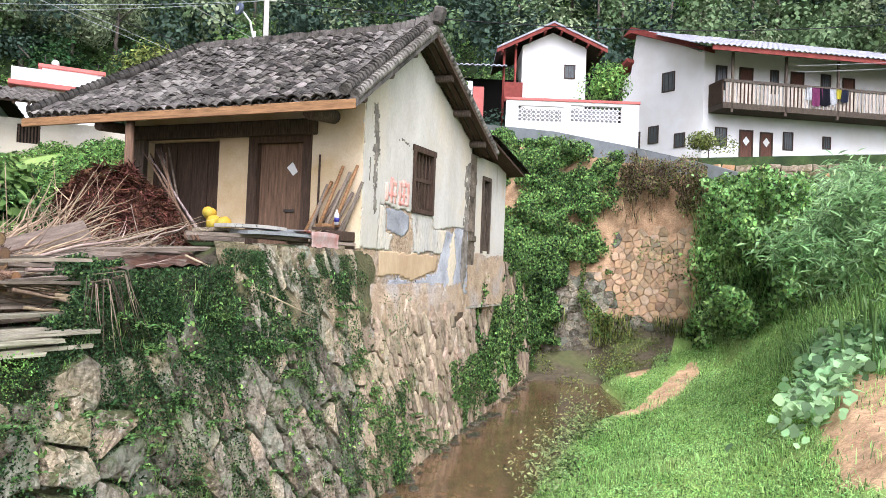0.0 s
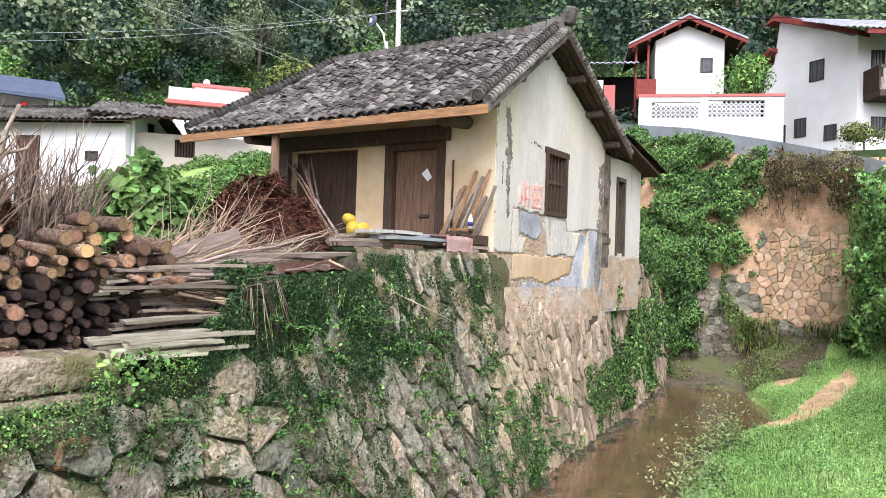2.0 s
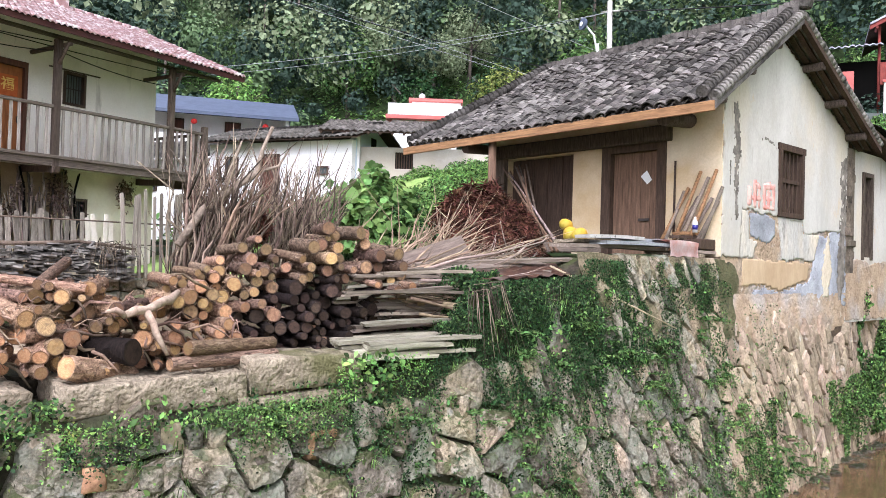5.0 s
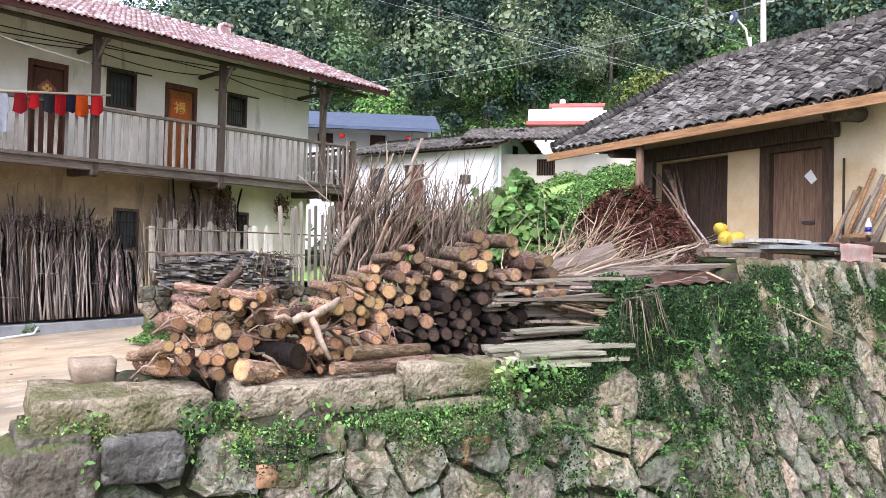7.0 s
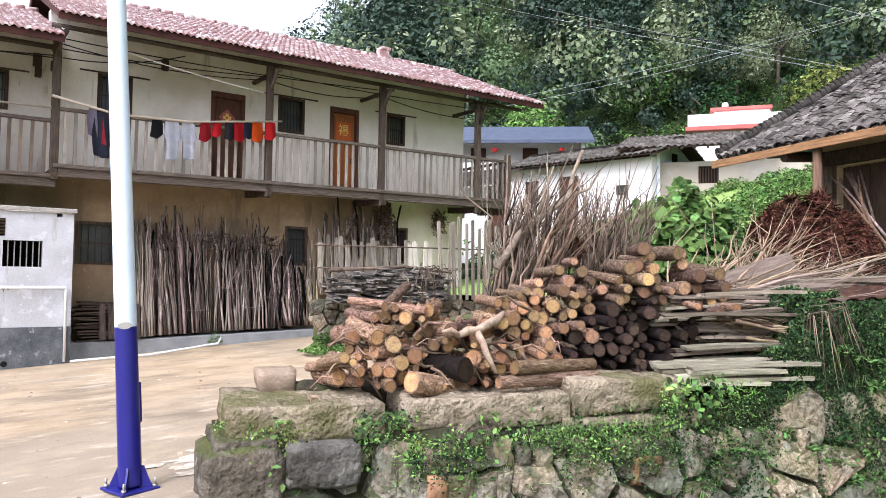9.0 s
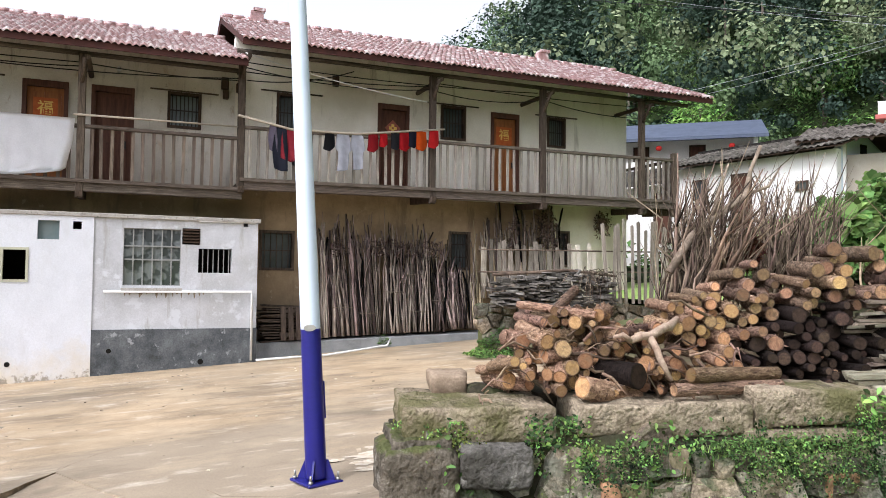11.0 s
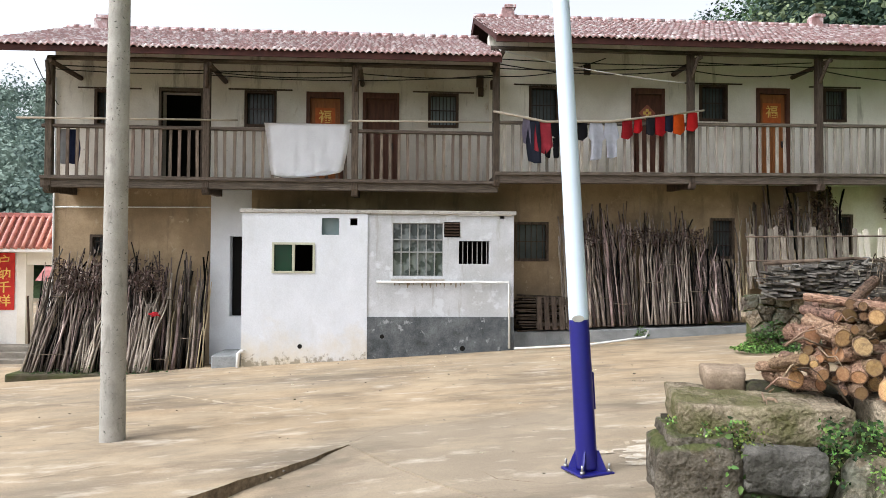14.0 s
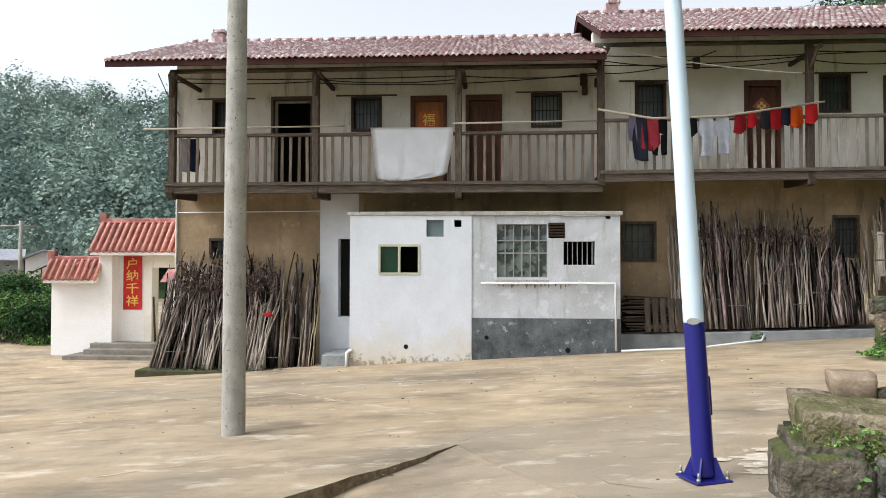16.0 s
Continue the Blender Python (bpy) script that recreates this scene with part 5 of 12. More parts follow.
M_TWIG_TIE = mat("grey_withe", (0.22, 0.175, 0.13), (0.12, 0.095, 0.07), 0.9, 6, 6, 0.3, 30)


def cords(rows):
    for y0, y1, x, z in rows:
        bm = bmesh.new()
        tube(bm, [(x - 0.05, y0, z + 0.008), (x, y0 + (y1 - y0) * 0.3, z), (x + 0.01, y0 + (y1 - y0) * 0.7, z + 0.004), (x - 0.05, y1, z)], [0.009] * 4, 5)
        solid("withe", bm, M_TWIG_TIE, "pale twisted withe tied round the firewood", "tie", group="ties on the firewood")


cords(((2.7, 3.2, -17.08, 0.75), (3.3, 3.8, -17.06, 0.62), (3.95, 4.4, -17.08, 1.1), (4.5, 5.0, -17.06, 0.66), (5.0, 5.4, -17.07, 0.9), (4.5, 4.85, -17.2, 1.5)))
stick_stack("loose shorter sticks leaning against the bundle", 5.35, 6.15, 0.1, 55, 0.1, 2, scale=(0.5, 0.72), x_foot=-17.05)
stick_stack("short pale split sticks", 6.1, 6.42, 0.12, 16, 0.05, 3, meshes=CANES, scale=(0.55, 0.75), x_foot=-17.0)
stick_stack("thin cane sticks upright behind the fence", 6.35, 8.75, 0.8, 110, 0.08, 4, scale=(0.75, 1.05), meshes=STICKS[:3] + CANES + PALE)
stick_stack("fan-shaped stack of dark brush and sticks leaning on the wall", -9.05, -6.5, -0.75, 300, 0.07, 5, fan=-0.12, meshes=BRUSH, scale=(0.85, 1.16), x_foot=-16.55, rows=0.6)
stick_stack("pale canes and poles leaning at the end of the stack", -6.6, -5.5, -0.75, 60, 0.05, 6, meshes=STICKS + CANES[:2], scale=(0.85, 1.1), x_foot=-16.8)
stick_stack("bundle of pale peeled sticks leaning on the dark brush", -7.0, -6.45, -0.75, 30, 0.1, 7, meshes=PALE, scale=(0.8, 1.05), x_foot=-16.42, rows=0.1)
stick_stack("a few pale split sticks before the brush", -7.85, -7.6, -0.75, 9, 0.06, 8, meshes=PALE, scale=(0.6, 0.75), x_foot=-16.4, rows=0.08)
stick_stack("pale straight poles at the edge of the firewood", 2.2, 2.6, 0.05, 22, 0.03, 9, meshes=PALE, scale=(1.2, 1.45), x_foot=-17.05, rows=0.2)
stick_stack("pale weathered sticks among the dark firewood", 4.05, 5.1, 0.08, 14, 0.06, 10, meshes=PALE, scale=(1.05, 1.4), x_foot=-17.02, rows=0.1)
cords([(y0, y1, -16.47 - (z + 0.75) * 0.47, z) for y0, y1, z in ((-8.85, -8.2, -0.4), (-8.75, -8.3, 0.75), (-8.15, -7.7, 0.5), (-7.0, -6.5, 0.25), (-7.0, -6.6, -0.5), (-6.5, -6.1, -0.5), (-6.45, -6.0, 0.7), (-5.95, -5.55, -0.1))])
M_DRY_BUNCH = mat("dry_brown_leaf", (0.2, 0.14, 0.1), (0.08, 0.055, 0.042), 0.9, 4, 5, 0.0, per="island", spread=0.4)
dry = np.random.default_rng(27)
for y, z, sy, sz in ((8.35, 2.85, 0.28, 0.34), (10.05, 2.92, 0.2, 0.28)):
    c = dry.normal(0, 0.5, (420, 3)) * (0.1, sy, sz) + (-17.5, y, z)
    c[:, 0] = np.maximum(c[:, 0], XW + 0.03)
    tagged(new("dry_bunch", leaves("dry_bunch", c, np.tile((1.0, 0, 0.2), (420, 1)), dry.uniform(0.05, 0.14, 420), M_DRY_BUNCH, dry, 0.35, 0.3, 1.0)), "bunch of dry brown bean stalks hung on the wall", "dry plants", kind="stuff")
bm = bmesh.new()
rag = random.Random(3)
for k in range(5):
    y, z = -6.5 + rag.uniform(-0.07, 0.07), 0.4 + rag.uniform(-0.03, 0.03)
    tube(bm, [(-16.86, y - 0.07, z + rag.uniform(-0.03, 0.03)), (-16.83, y, z + 0.01), (-16.87, y + 0.07, z + rag.uniform(-0.05, 0.02))], [0.012, 0.028, 0.01], 6)
solid("rag", bm, mat("red_rag", (0.5, 0.03, 0.04), (0.32, 0.02, 0.03), 0.9, 8, 5, 0.3), "small red rag tied round the sticks", "rag")
# ---- the creek wall and the old house over it (frame OLD) ----
def face_x(y, z):
    """The creek wall's face: its x at y along the creek and height z."""
    top = steps_of(y, [(-2, -5.35), (0, -5.05), (3, -5.05), (5, -5.3), (8, -5.36), (12.2, -5.36), (15, -5.9), (24, -7.4)])
    ztop = steps_of(y, [(-2, 0.6), (2.5, 0.6), (3.5, 1.2), (5.0, 1.6), (14.5, 1.6), (24, 1.6)])
    low = steps_of(y, [(-2, -4.75), (0, -4.55), (3, -4.5), (7.6, -4.72), (10.2, -5.08), (14.3, -5.55), (23.5, -6.9)])
    return top + (low - top) * (ztop - z) / (ztop + 1.7)


def top_z(y):
    return steps_of(y, [(-2, 0.42), (2.5, 0.45), (3.0, 0.7), (3.35, 1.18), (4.85, 1.24), (5.0, 1.52), (7.9, 1.52), (8.1, 0.9), (12.4, 0.9), (12.8, 0.6), (14.6, 0.6), (16, 1.2), (24, 1.6)])


def creek_wall_core():
    bm = bmesh.new()
    ys = np.linspace(-1.35, 24, 150)
    grid = []
    for y in ys:
        zt = float(top_z(y))
        col = []
        for z in np.linspace(-2.2, zt, 16):
            b = 0.05 * noise.noise((y * 1.7, z * 1.7, 3.0)) + 0.03 * noise.noise((y * 6, z * 6, 9.0))
            col.append(bm.verts.new((float(face_x(y, z)) - 0.05 + b, y, z)))
        col.append(bm.verts.new((float(np.interp(y, [-1.35, -0.9, -0.6, 2.2, 2.8, 7.9, 8.0, 12.8, 16, 24], [-5.7, -5.75, -6.7, -6.9, -9.2, -9.2, -5.9, -5.9, -7.2, -9.0])), y, zt + (0.1 if -0.8 < y < 4.9 else 0.0))))
        grid.append(col)
    for a, b in zip(grid, grid[1:]):
        for k in range(len(a) - 1):
            bm.faces.new((a[k], b[k], b[k + 1], a[k + 1])).smooth = True
    bm.faces.new(grid[0][::-1] + [bm.verts.new((-5.7, -1.35, -2.2))])
    back = [bm.verts.new((c[-1].co.x, c[-1].co.y, -1.2)) for c in grid[:24]]
    for k in range(23):
        bm.faces.new((grid[k][-1], grid[k + 1][-1], back[k + 1], back[k]))
    bmesh.ops.recalc_face_normals(bm, faces=bm.faces[:])
    return solid("retaining_wall", bm, M_JOINT, "old mossy stone retaining wall above the creek", "retaining wall", kind="structure", m=OLD)


WALL = creek_wall_core()


def cells(points, u0, u1, v0, v1, inside):
    """Voronoi cells of the points, clipped to the box, for those points that inside() admits."""
    pts = np.asarray(points)
    out = []
    for i, p in enumerate(pts):
        if not inside(*p):
            continue
        poly = [(u0, v0), (u1, v0), (u1, v1), (u0, v1)]
        d = np.hypot(*(pts - p).T)
        for j in np.argsort(d)[1:18]:
            q = pts[j]
            mx, my, nx, ny = (p[0] + q[0]) / 2, (p[1] + q[1]) / 2, q[0] - p[0], q[1] - p[1]
            nxt = []
            for a, b in zip(poly, poly[1:] + poly[:1]):
                da, db = (a[0] - mx) * nx + (a[1] - my) * ny, (b[0] - mx) * nx + (b[1] - my) * ny
                if da <= 0:
                    nxt.append(a)
                if (da < 0 < db) or (db < 0 < da):
                    t = da / (da - db)
                    nxt.append((a[0] + (b[0] - a[0]) * t, a[1] + (b[1] - a[1]) * t))
            poly = nxt
            if len(poly) < 3:
                break
        if len(poly) >= 3:
            out.append((p, poly))
    return out


def stone_into(bm, centre, poly, place, bulge, gap, rng):
    """A domed stone on a cell of a wall; place(u, v, h) gives its point at height h over the face."""
    c = centre
    dense = []
    for a, b in zip(poly, poly[1:] + poly[:1]):
        if math.hypot(a[0] - b[0], a[1] - b[1]) < 0.02:
            continue
        dense.append(a)
        n = int(math.hypot(a[0] - b[0], a[1] - b[1]) / 0.075)
        for k in range(1, n):
            dense.append((a[0] + (b[0] - a[0]) * k / n + rng.uniform(-0.012, 0.012), a[1] + (b[1] - a[1]) * k / n + rng.uniform(-0.012, 0.012)))
    if len(dense) < 3:
        return
    def ring(f, h):
        r = []
        for a in dense:
            k = max(0.1, 1 - gap / max(0.03, math.hypot(a[0] - c[0], a[1] - c[1]))) * f
            u, v = c[0] + (a[0] - c[0]) * k, c[1] + (a[1] - c[1]) * k
            n = noise.noise((u * 5, v * 5, 7)) * 0.5 + noise.noise((u * 13, v * 13, 2)) * 0.4 + noise.noise((u * 30, v * 30, 4)) * 0.25
            r.append(bm.verts.new(place(u, v, h + (n * bulge if h > 0 else 0))))
        return r
    tilt = rng.uniform(0.6, 1.25)
    rings = [ring(1.0, -0.09), ring(1.0, bulge * 0.25), ring(0.93, bulge * 0.85 * tilt), ring(0.7, bulge * 1.0 * tilt), ring(0.4, bulge * 1.05 * tilt), ring(0.15, bulge * 1.0 * tilt)]
    n = len(dense)
    for a, b in zip(rings, rings[1:]):
        for k in range(n):
            bm.faces.new((a[k], a[(k + 1) % n], b[(k + 1) % n], b[k]))
    bm.faces.new(rings[-1])


def creek_stones():
    rng = random.Random(5)
    pts = []
    y = -1.4
    while y < 23:
        if y < 3:
            dy, dz = 0.42, 0.33
        elif y < 7.6:
            dy, dz = 0.27, 0.44
        elif y < 12.6:
            dy, dz = 0.19, 0.38
        else:
            dy, dz = 0.4, 0.35
        z = -1.95 + rng.uniform(0, 0.2)
        while z < 1.1:
            pts.append((y + rng.uniform(-0.42, 0.42) * dy, z + rng.uniform(-0.4, 0.4) * dz))
            z += dz
        y += dy
    more = random.Random(6)
    pts += [(4.7 + 0.27 * i + more.uniform(-0.1, 0.1), 1.12 + 0.3 * j + more.uniform(-0.1, 0.1)) for i in range(13) for j in range(2)]
    def inside(u, v):
        top = 0.38 if u < 2.8 else 0.7 if u < 4.5 else 1.45 if 4.9 < u < 7.7 else 0.72 if u < 8.0 else 0.62 if u < 12.4 else 0.5 if u < 14.5 else 1.2
        return -1.9 < v < top and u > -1.25
    def place(u, v, h):
        # stones lean over with the wall's courses
        return (float(face_x(u, v)) + h + (0.012 if u > 7.6 else 0.0), u, v)
    near, far = [], []
    found = cells(pts, -1.5, 23.2, -2.1, 1.6, lambda u, v: inside(u, v) and u < 3.4)
    # past the logs the stones are long and stand on end, leaning a little
    lean, tall = 0.28, 0.5
    slim = [(u + lean * v, tall * v) for u, v in pts if u > 2.6]
    back = lambda q: (q[0] - lean * q[1] / tall, q[1] / tall)
    found += [(back(c), [back(q) for q in poly]) for c, poly in cells(slim, 1.5, 24, -1.05, 0.8, lambda a, b: inside(*back((a, b))) and back((a, b))[0] >= 3.4)]
    for c, poly in found:
        (near if c[0] < 9.6 else far).append((c, poly))
    for c, poly in near[:300]:
        bm = bmesh.new()
        stone_into(bm, c, poly, place, rng.uniform(0.05, 0.11) if c[0] < 3 else rng.uniform(0.03, 0.085) if c[0] < 7.4 else rng.uniform(0.025, 0.06), rng.uniform(0.014, 0.034) if c[0] < 7.4 else rng.uniform(0.007, 0.02), rng)
        if bm.faces:
            part("stone", bm, M_STONE if c[0] < 7.4 else M_STONE_WARM, WALL)
    bm = bmesh.new()
    for c, poly in near[300:] + far:
        stone_into(bm, c, poly, place, rng.uniform(0.02, 0.055), rng.uniform(0.006, 0.018), rng)
    tagged(part("stones", bm, M_STONE_I, WALL), kind="stuff")


M_STONE_I = mat("field_stone_mixed", (0.4, 0.31, 0.215), (0.23, 0.175, 0.12), 0.95, 5, 11, 0.9, 24, per="island", spread=0.2, c=(0.36, 0.29, 0.21), cscale=2.5, camt=0.6, grain=0.22)
layer(M_STONE_I, GRIME, 2.4, 0.56, 0.67, 0.7, seed=5)
layer(M_STONE_I, LICHEN, 4, 0.6, 0.66, 0.5, seed=2)
M_STONE_WARM = mat("ochre_field_stone", (0.4, 0.31, 0.215), (0.23, 0.175, 0.12), 0.95, 5, 11, 0.9, 24, per="object", spread=0.16, c=(0.36, 0.29, 0.21), cscale=2.5, camt=0.6, grain=0.22)
layer(M_STONE_WARM, GRIME, 2.4, 0.57, 0.68, 0.6, seed=5)
layer(M_STONE_WARM, MOSS, 1.3, 0.52, 0.64, 0.6, seed=9)
layer(M_STONE_WARM, LICHEN, 4, 0.6, 0.66, 0.5, seed=2)
M_SLAB = mat("granite_slab", (0.38, 0.315, 0.225), (0.18, 0.145, 0.1), 0.95, 8, 12, 1.0, 40, grain=0.24, relief=0.05)
layer(M_SLAB, (0.1, 0.1, 0.035), 1.6, 0.5, 0.62, 0.8, seed=1)
layer(M_SLAB, GRIME, 3, 0.57, 0.66, 0.6, seed=5)
M_CORNER = mat("dark_corner_stone", (0.15, 0.13, 0.1), (0.05, 0.043, 0.033), 0.95, 6, 12, 1.0, 34, grain=0.24, relief=0.05)
layer(M_CORNER, (0.075, 0.09, 0.025), 2.6, 0.52, 0.62, 0.8, up=0.7, seed=1)
layer(M_CORNER, (0.2, 0.14, 0.085), 1.7, 0.55, 0.64, 0.5, seed=7)
layer(M_CORNER, (0.3, 0.28, 0.24), 4, 0.6, 0.66, 0.6, seed=4)

M_GREY_STONE = mat("squared_grey_stone", (0.17, 0.16, 0.14), (0.07, 0.066, 0.058), 0.95, 5, 12, 0.9, 40, grain=0.24, relief=0.04)
layer(M_GREY_STONE, GRIME, 2.6, 0.54, 0.66, 0.7, seed=3)
layer(M_GREY_STONE, (0.36, 0.35, 0.31), 4, 0.6, 0.66, 0.6, seed=6)


def rock(bm, x0, x1, y0, y1, z0, z1, seed, rough=0.05, wave=0.8, bevel=0.09):
    """A rough-hewn block: a box cut up, rounded and made uneven."""
    b = bmesh.new()
    box(b, x0, x1, y0, y1, z0, z1)
    bmesh.ops.bevel(b, geom=b.edges[:], offset=min(x1 - x0, y1 - y0, z1 - z0) * bevel, segments=1, affect="EDGES")
    for lim in (0.5, 0.25, 0.12, 0.075):
        bmesh.ops.subdivide_edges(b, edges=[e for e in b.edges if e.calc_length() > lim], cuts=1, use_grid_fill=True)
    bmesh.ops.triangulate(b, faces=[f for f in b.faces if len(f.verts) > 4])
    sv = Vector((seed, seed * 1.7, seed * 0.6))
    for v in b.verts:
        p = v.co.copy()
        for k, w in ((3.0, wave), (8.0, 0.4), (20.0, 0.25)):
            v.co += Vector((noise.noise(p * k + sv), noise.noise(p * k + sv * 2 + Vector((9, 0, 0))), noise.noise(p * k - sv))) * rough * w
    for f in b.faces:
        f.smooth = True
    me = bpy.data.meshes.new("tmp")
    b.to_mesh(me)
    b.free()
    bm.from_mesh(me)
    bpy.data.meshes.remove(me)


def coping():
    for i, (x0, x1, y0, y1, z0, z1, lab) in enumerate((
            (-5.75, -5.08, -1.3, -0.3, 0.37, 0.6, "long mossy granite coping slab"),
            (-5.6, -5.03, -0.16, 1.02, 0.41, 0.62, "long mossy granite coping slab"),
            (-5.55, -5.0, 1.04, 1.95, 0.47, 0.71, "pale granite coping slab under the log pile"),
            (-5.5, -4.97, 0.95, 2.2, 0.37, 0.45, "flat stone slab on the wall top"))):
        bm = bmesh.new()
        rock(bm, x0, x1, y0, y1, z0, z1, i * 7.3, 0.045, 0.4, 0.06)
        part("coping_slab", bm, M_SLAB, WALL, lab)
    for i, (x0, x1, y0, y1, z0, z1) in enumerate(((-5.6, -4.9, -1.44, -0.96, -0.3, 0.37), (-5.5, -4.88, -0.95, -0.5, 0.13, 0.385), (-5.7, -4.98, -1.38, -0.98, 0.34, 0.43))):
        bm = bmesh.new()
        rock(bm, x0, x1, y0, y1, z0, z1, 40 + i * 3.1, 0.05 if i != 1 else 0.03, 0.8 if i != 1 else 0.3, 0.08)
        part("corner_block", bm, (M_CORNER, M_GREY_STONE, M_CORNER)[i], WALL, ("dark mossy corner block", "squared grey stone under the coping", "thin dark stone bedded on the corner block")[i])


creek_stones()
coping()

M_STONE_DARK = mat("dark_old_brick", (0.16, 0.13, 0.095), (0.06, 0.048, 0.036), 0.95, 5, 10, 0.9, 26, per="island", spread=0.3, grain=0.25)
GX, FY, BY, LX = -5.36, 8.0, 12.2, -9.7
RIDGE_Y, RIDGE_Z, EAVE_Y, EAVE_Z, BACK_Y, BACK_Z = 9.55, 5.13, 7.15, 3.52, 12.6, 3.62
RX0, RX1 = -11.12, -4.98
TAPER = 1.2      # the ridge is this much shorter than the eave at its far end
M_EARTH_LOW = mat("eroded_earth", (0.44, 0.33, 0.22), (0.28, 0.205, 0.135), 0.95, 4, 11, 1.0, 25, relief=0.04, c=(0.36, 0.34, 0.32), cscale=1.3, camt=0.6, grain=0.16)
M_CEMENT = mat("grey_cement_patch", (0.32, 0.325, 0.34), (0.2, 0.205, 0.215), 0.9, 2.5, 9, 0.3, 30, c=(0.52, 0.53, 0.55), cscale=1.2, camt=0.6, grain=0.16)
M_PLASTER2 = mat("lime_plaster", (0.5, 0.48, 0.42), (0.41, 0.38, 0.32), 0.9, 1.4, 8, 0.15, 25, c=(0.5, 0.43, 0.31), cscale=0.9, camt=0.7, stretch=(1, 1, 0.6))
layer(M_PLASTER2, (0.38, 0.36, 0.31), 1.1, 0.53, 0.7, 0.7, (1, 1.4, 0.7), seed=2)
layer(M_PLASTER2, (0.26, 0.24, 0.2), 2.4, 0.6, 0.7, 0.6, (1, 2.0, 0.6), seed=11)
layer(M_PLASTER2, (0.14, 0.12, 0.09), 7, 0.66, 0.72, 0.7, seed=5)
layer(M_PLASTER2, (0.5, 0.38, 0.24), 2.2, 0.62, 0.68, 0.7, seed=7)
M_PLASTER_DIRTY = mat("stained_plaster", (0.5, 0.47, 0.4), (0.34, 0.33, 0.3), 0.9, 2.2, 9, 0.2, 25, c=(0.6, 0.5, 0.34), cscale=1.2, camt=0.7, stretch=(1, 1, 0.35), grain=0.16)
layer(M_PLASTER_DIRTY, (0.14, 0.12, 0.1), 5, 0.6, 0.68, 0.7, seed=5)
layer(M_EARTH_LOW, (0.2, 0.15, 0.1), 6, 0.56, 0.66, 0.7, seed=3)
layer(M_EARTH_LOW, (0.6, 0.55, 0.47), 3, 0.6, 0.66, 0.6, seed=6)
layer(M_CEMENT, (0.14, 0.135, 0.13), 4, 0.6, 0.68, 0.7, seed=4)
M_FRONT = mat("cream_front_plaster", (0.62, 0.5, 0.33), (0.5, 0.37, 0.21), 0.92, 1.3, 8, 0.15, 25, c=(0.68, 0.6, 0.46), cscale=0.8, camt=0.7)
M_RED_OLD = mat("faded_red_paint", (0.62, 0.27, 0.22), (0.66, 0.52, 0.44), 0.9, 4, 8, 0.05, edge=(0.4, 0.62))
M_STAIN = mat("black_mould", (0.09, 0.08, 0.065), (0.26, 0.23, 0.19), 0.95, 6, 9, 0.3, 30)


def ragged(outline, rng, step=0.13, amp=0.035):
    """An outline with its edges broken up, coarsely and finely."""
    out = []
    step = min(step, 0.05)
    for a, b in zip(outline, outline[1:] + outline[:1]):
        n = max(1, round(math.hypot(b[0] - a[0], b[1] - a[1]) / step))
        for k in range(n):
            t = k / n
            u, v = a[0] + (b[0] - a[0]) * t, a[1] + (b[1] - a[1]) * t
            j = amp * (k > 0)
            out.append((u + j * (1.3 * noise.noise((u * 7, v * 7, amp * 90)) + rng.uniform(-0.45, 0.45)), v + j * (1.3 * noise.noise((u * 7, v * 7, 5 + amp * 90)) + rng.uniform(-0.45, 0.45))))
    return out


def tile_mesh(name, w, l, t, material, arc=2.2):
    bm = bmesh.new()
    n = 6
    rows = []
    for yy in (0.0, l):
        k = 1.0 if yy == 0 else 0.9
        up, lo = [], []
        for i in range(n + 1):
            a = -arc / 2 + arc * i / n
            r = w * 0.5 / math.sin(arc / 2) * k
            up.append(bm.verts.new((r * math.sin(a), yy, r * math.cos(a) - r * math.cos(arc / 2))))
            lo.append(bm.verts.new(((r - t) * math.sin(a), yy, (r - t) * math.cos(a) - r * math.cos(arc / 2))))
        rows.append((up, lo))
    (u0, l0), (u1, l1) = rows
    for i in range(n):
        bm.faces.new((u0[i], u0[i + 1], u1[i + 1], u1[i])).smooth = True
        bm.faces.new((u0[i + 1], u0[i], l0[i], l0[i + 1]))
        bm.faces.new((l0[i + 1], l0[i], l1[i], l1[i + 1])).smooth = True
    for i in (0, n):
        bm.faces.new((u0[i], u1[i], l1[i], l0[i]))
    bmesh.ops.recalc_face_normals(bm, faces=bm.faces[:])
    return mesh_of(name, bm, material)


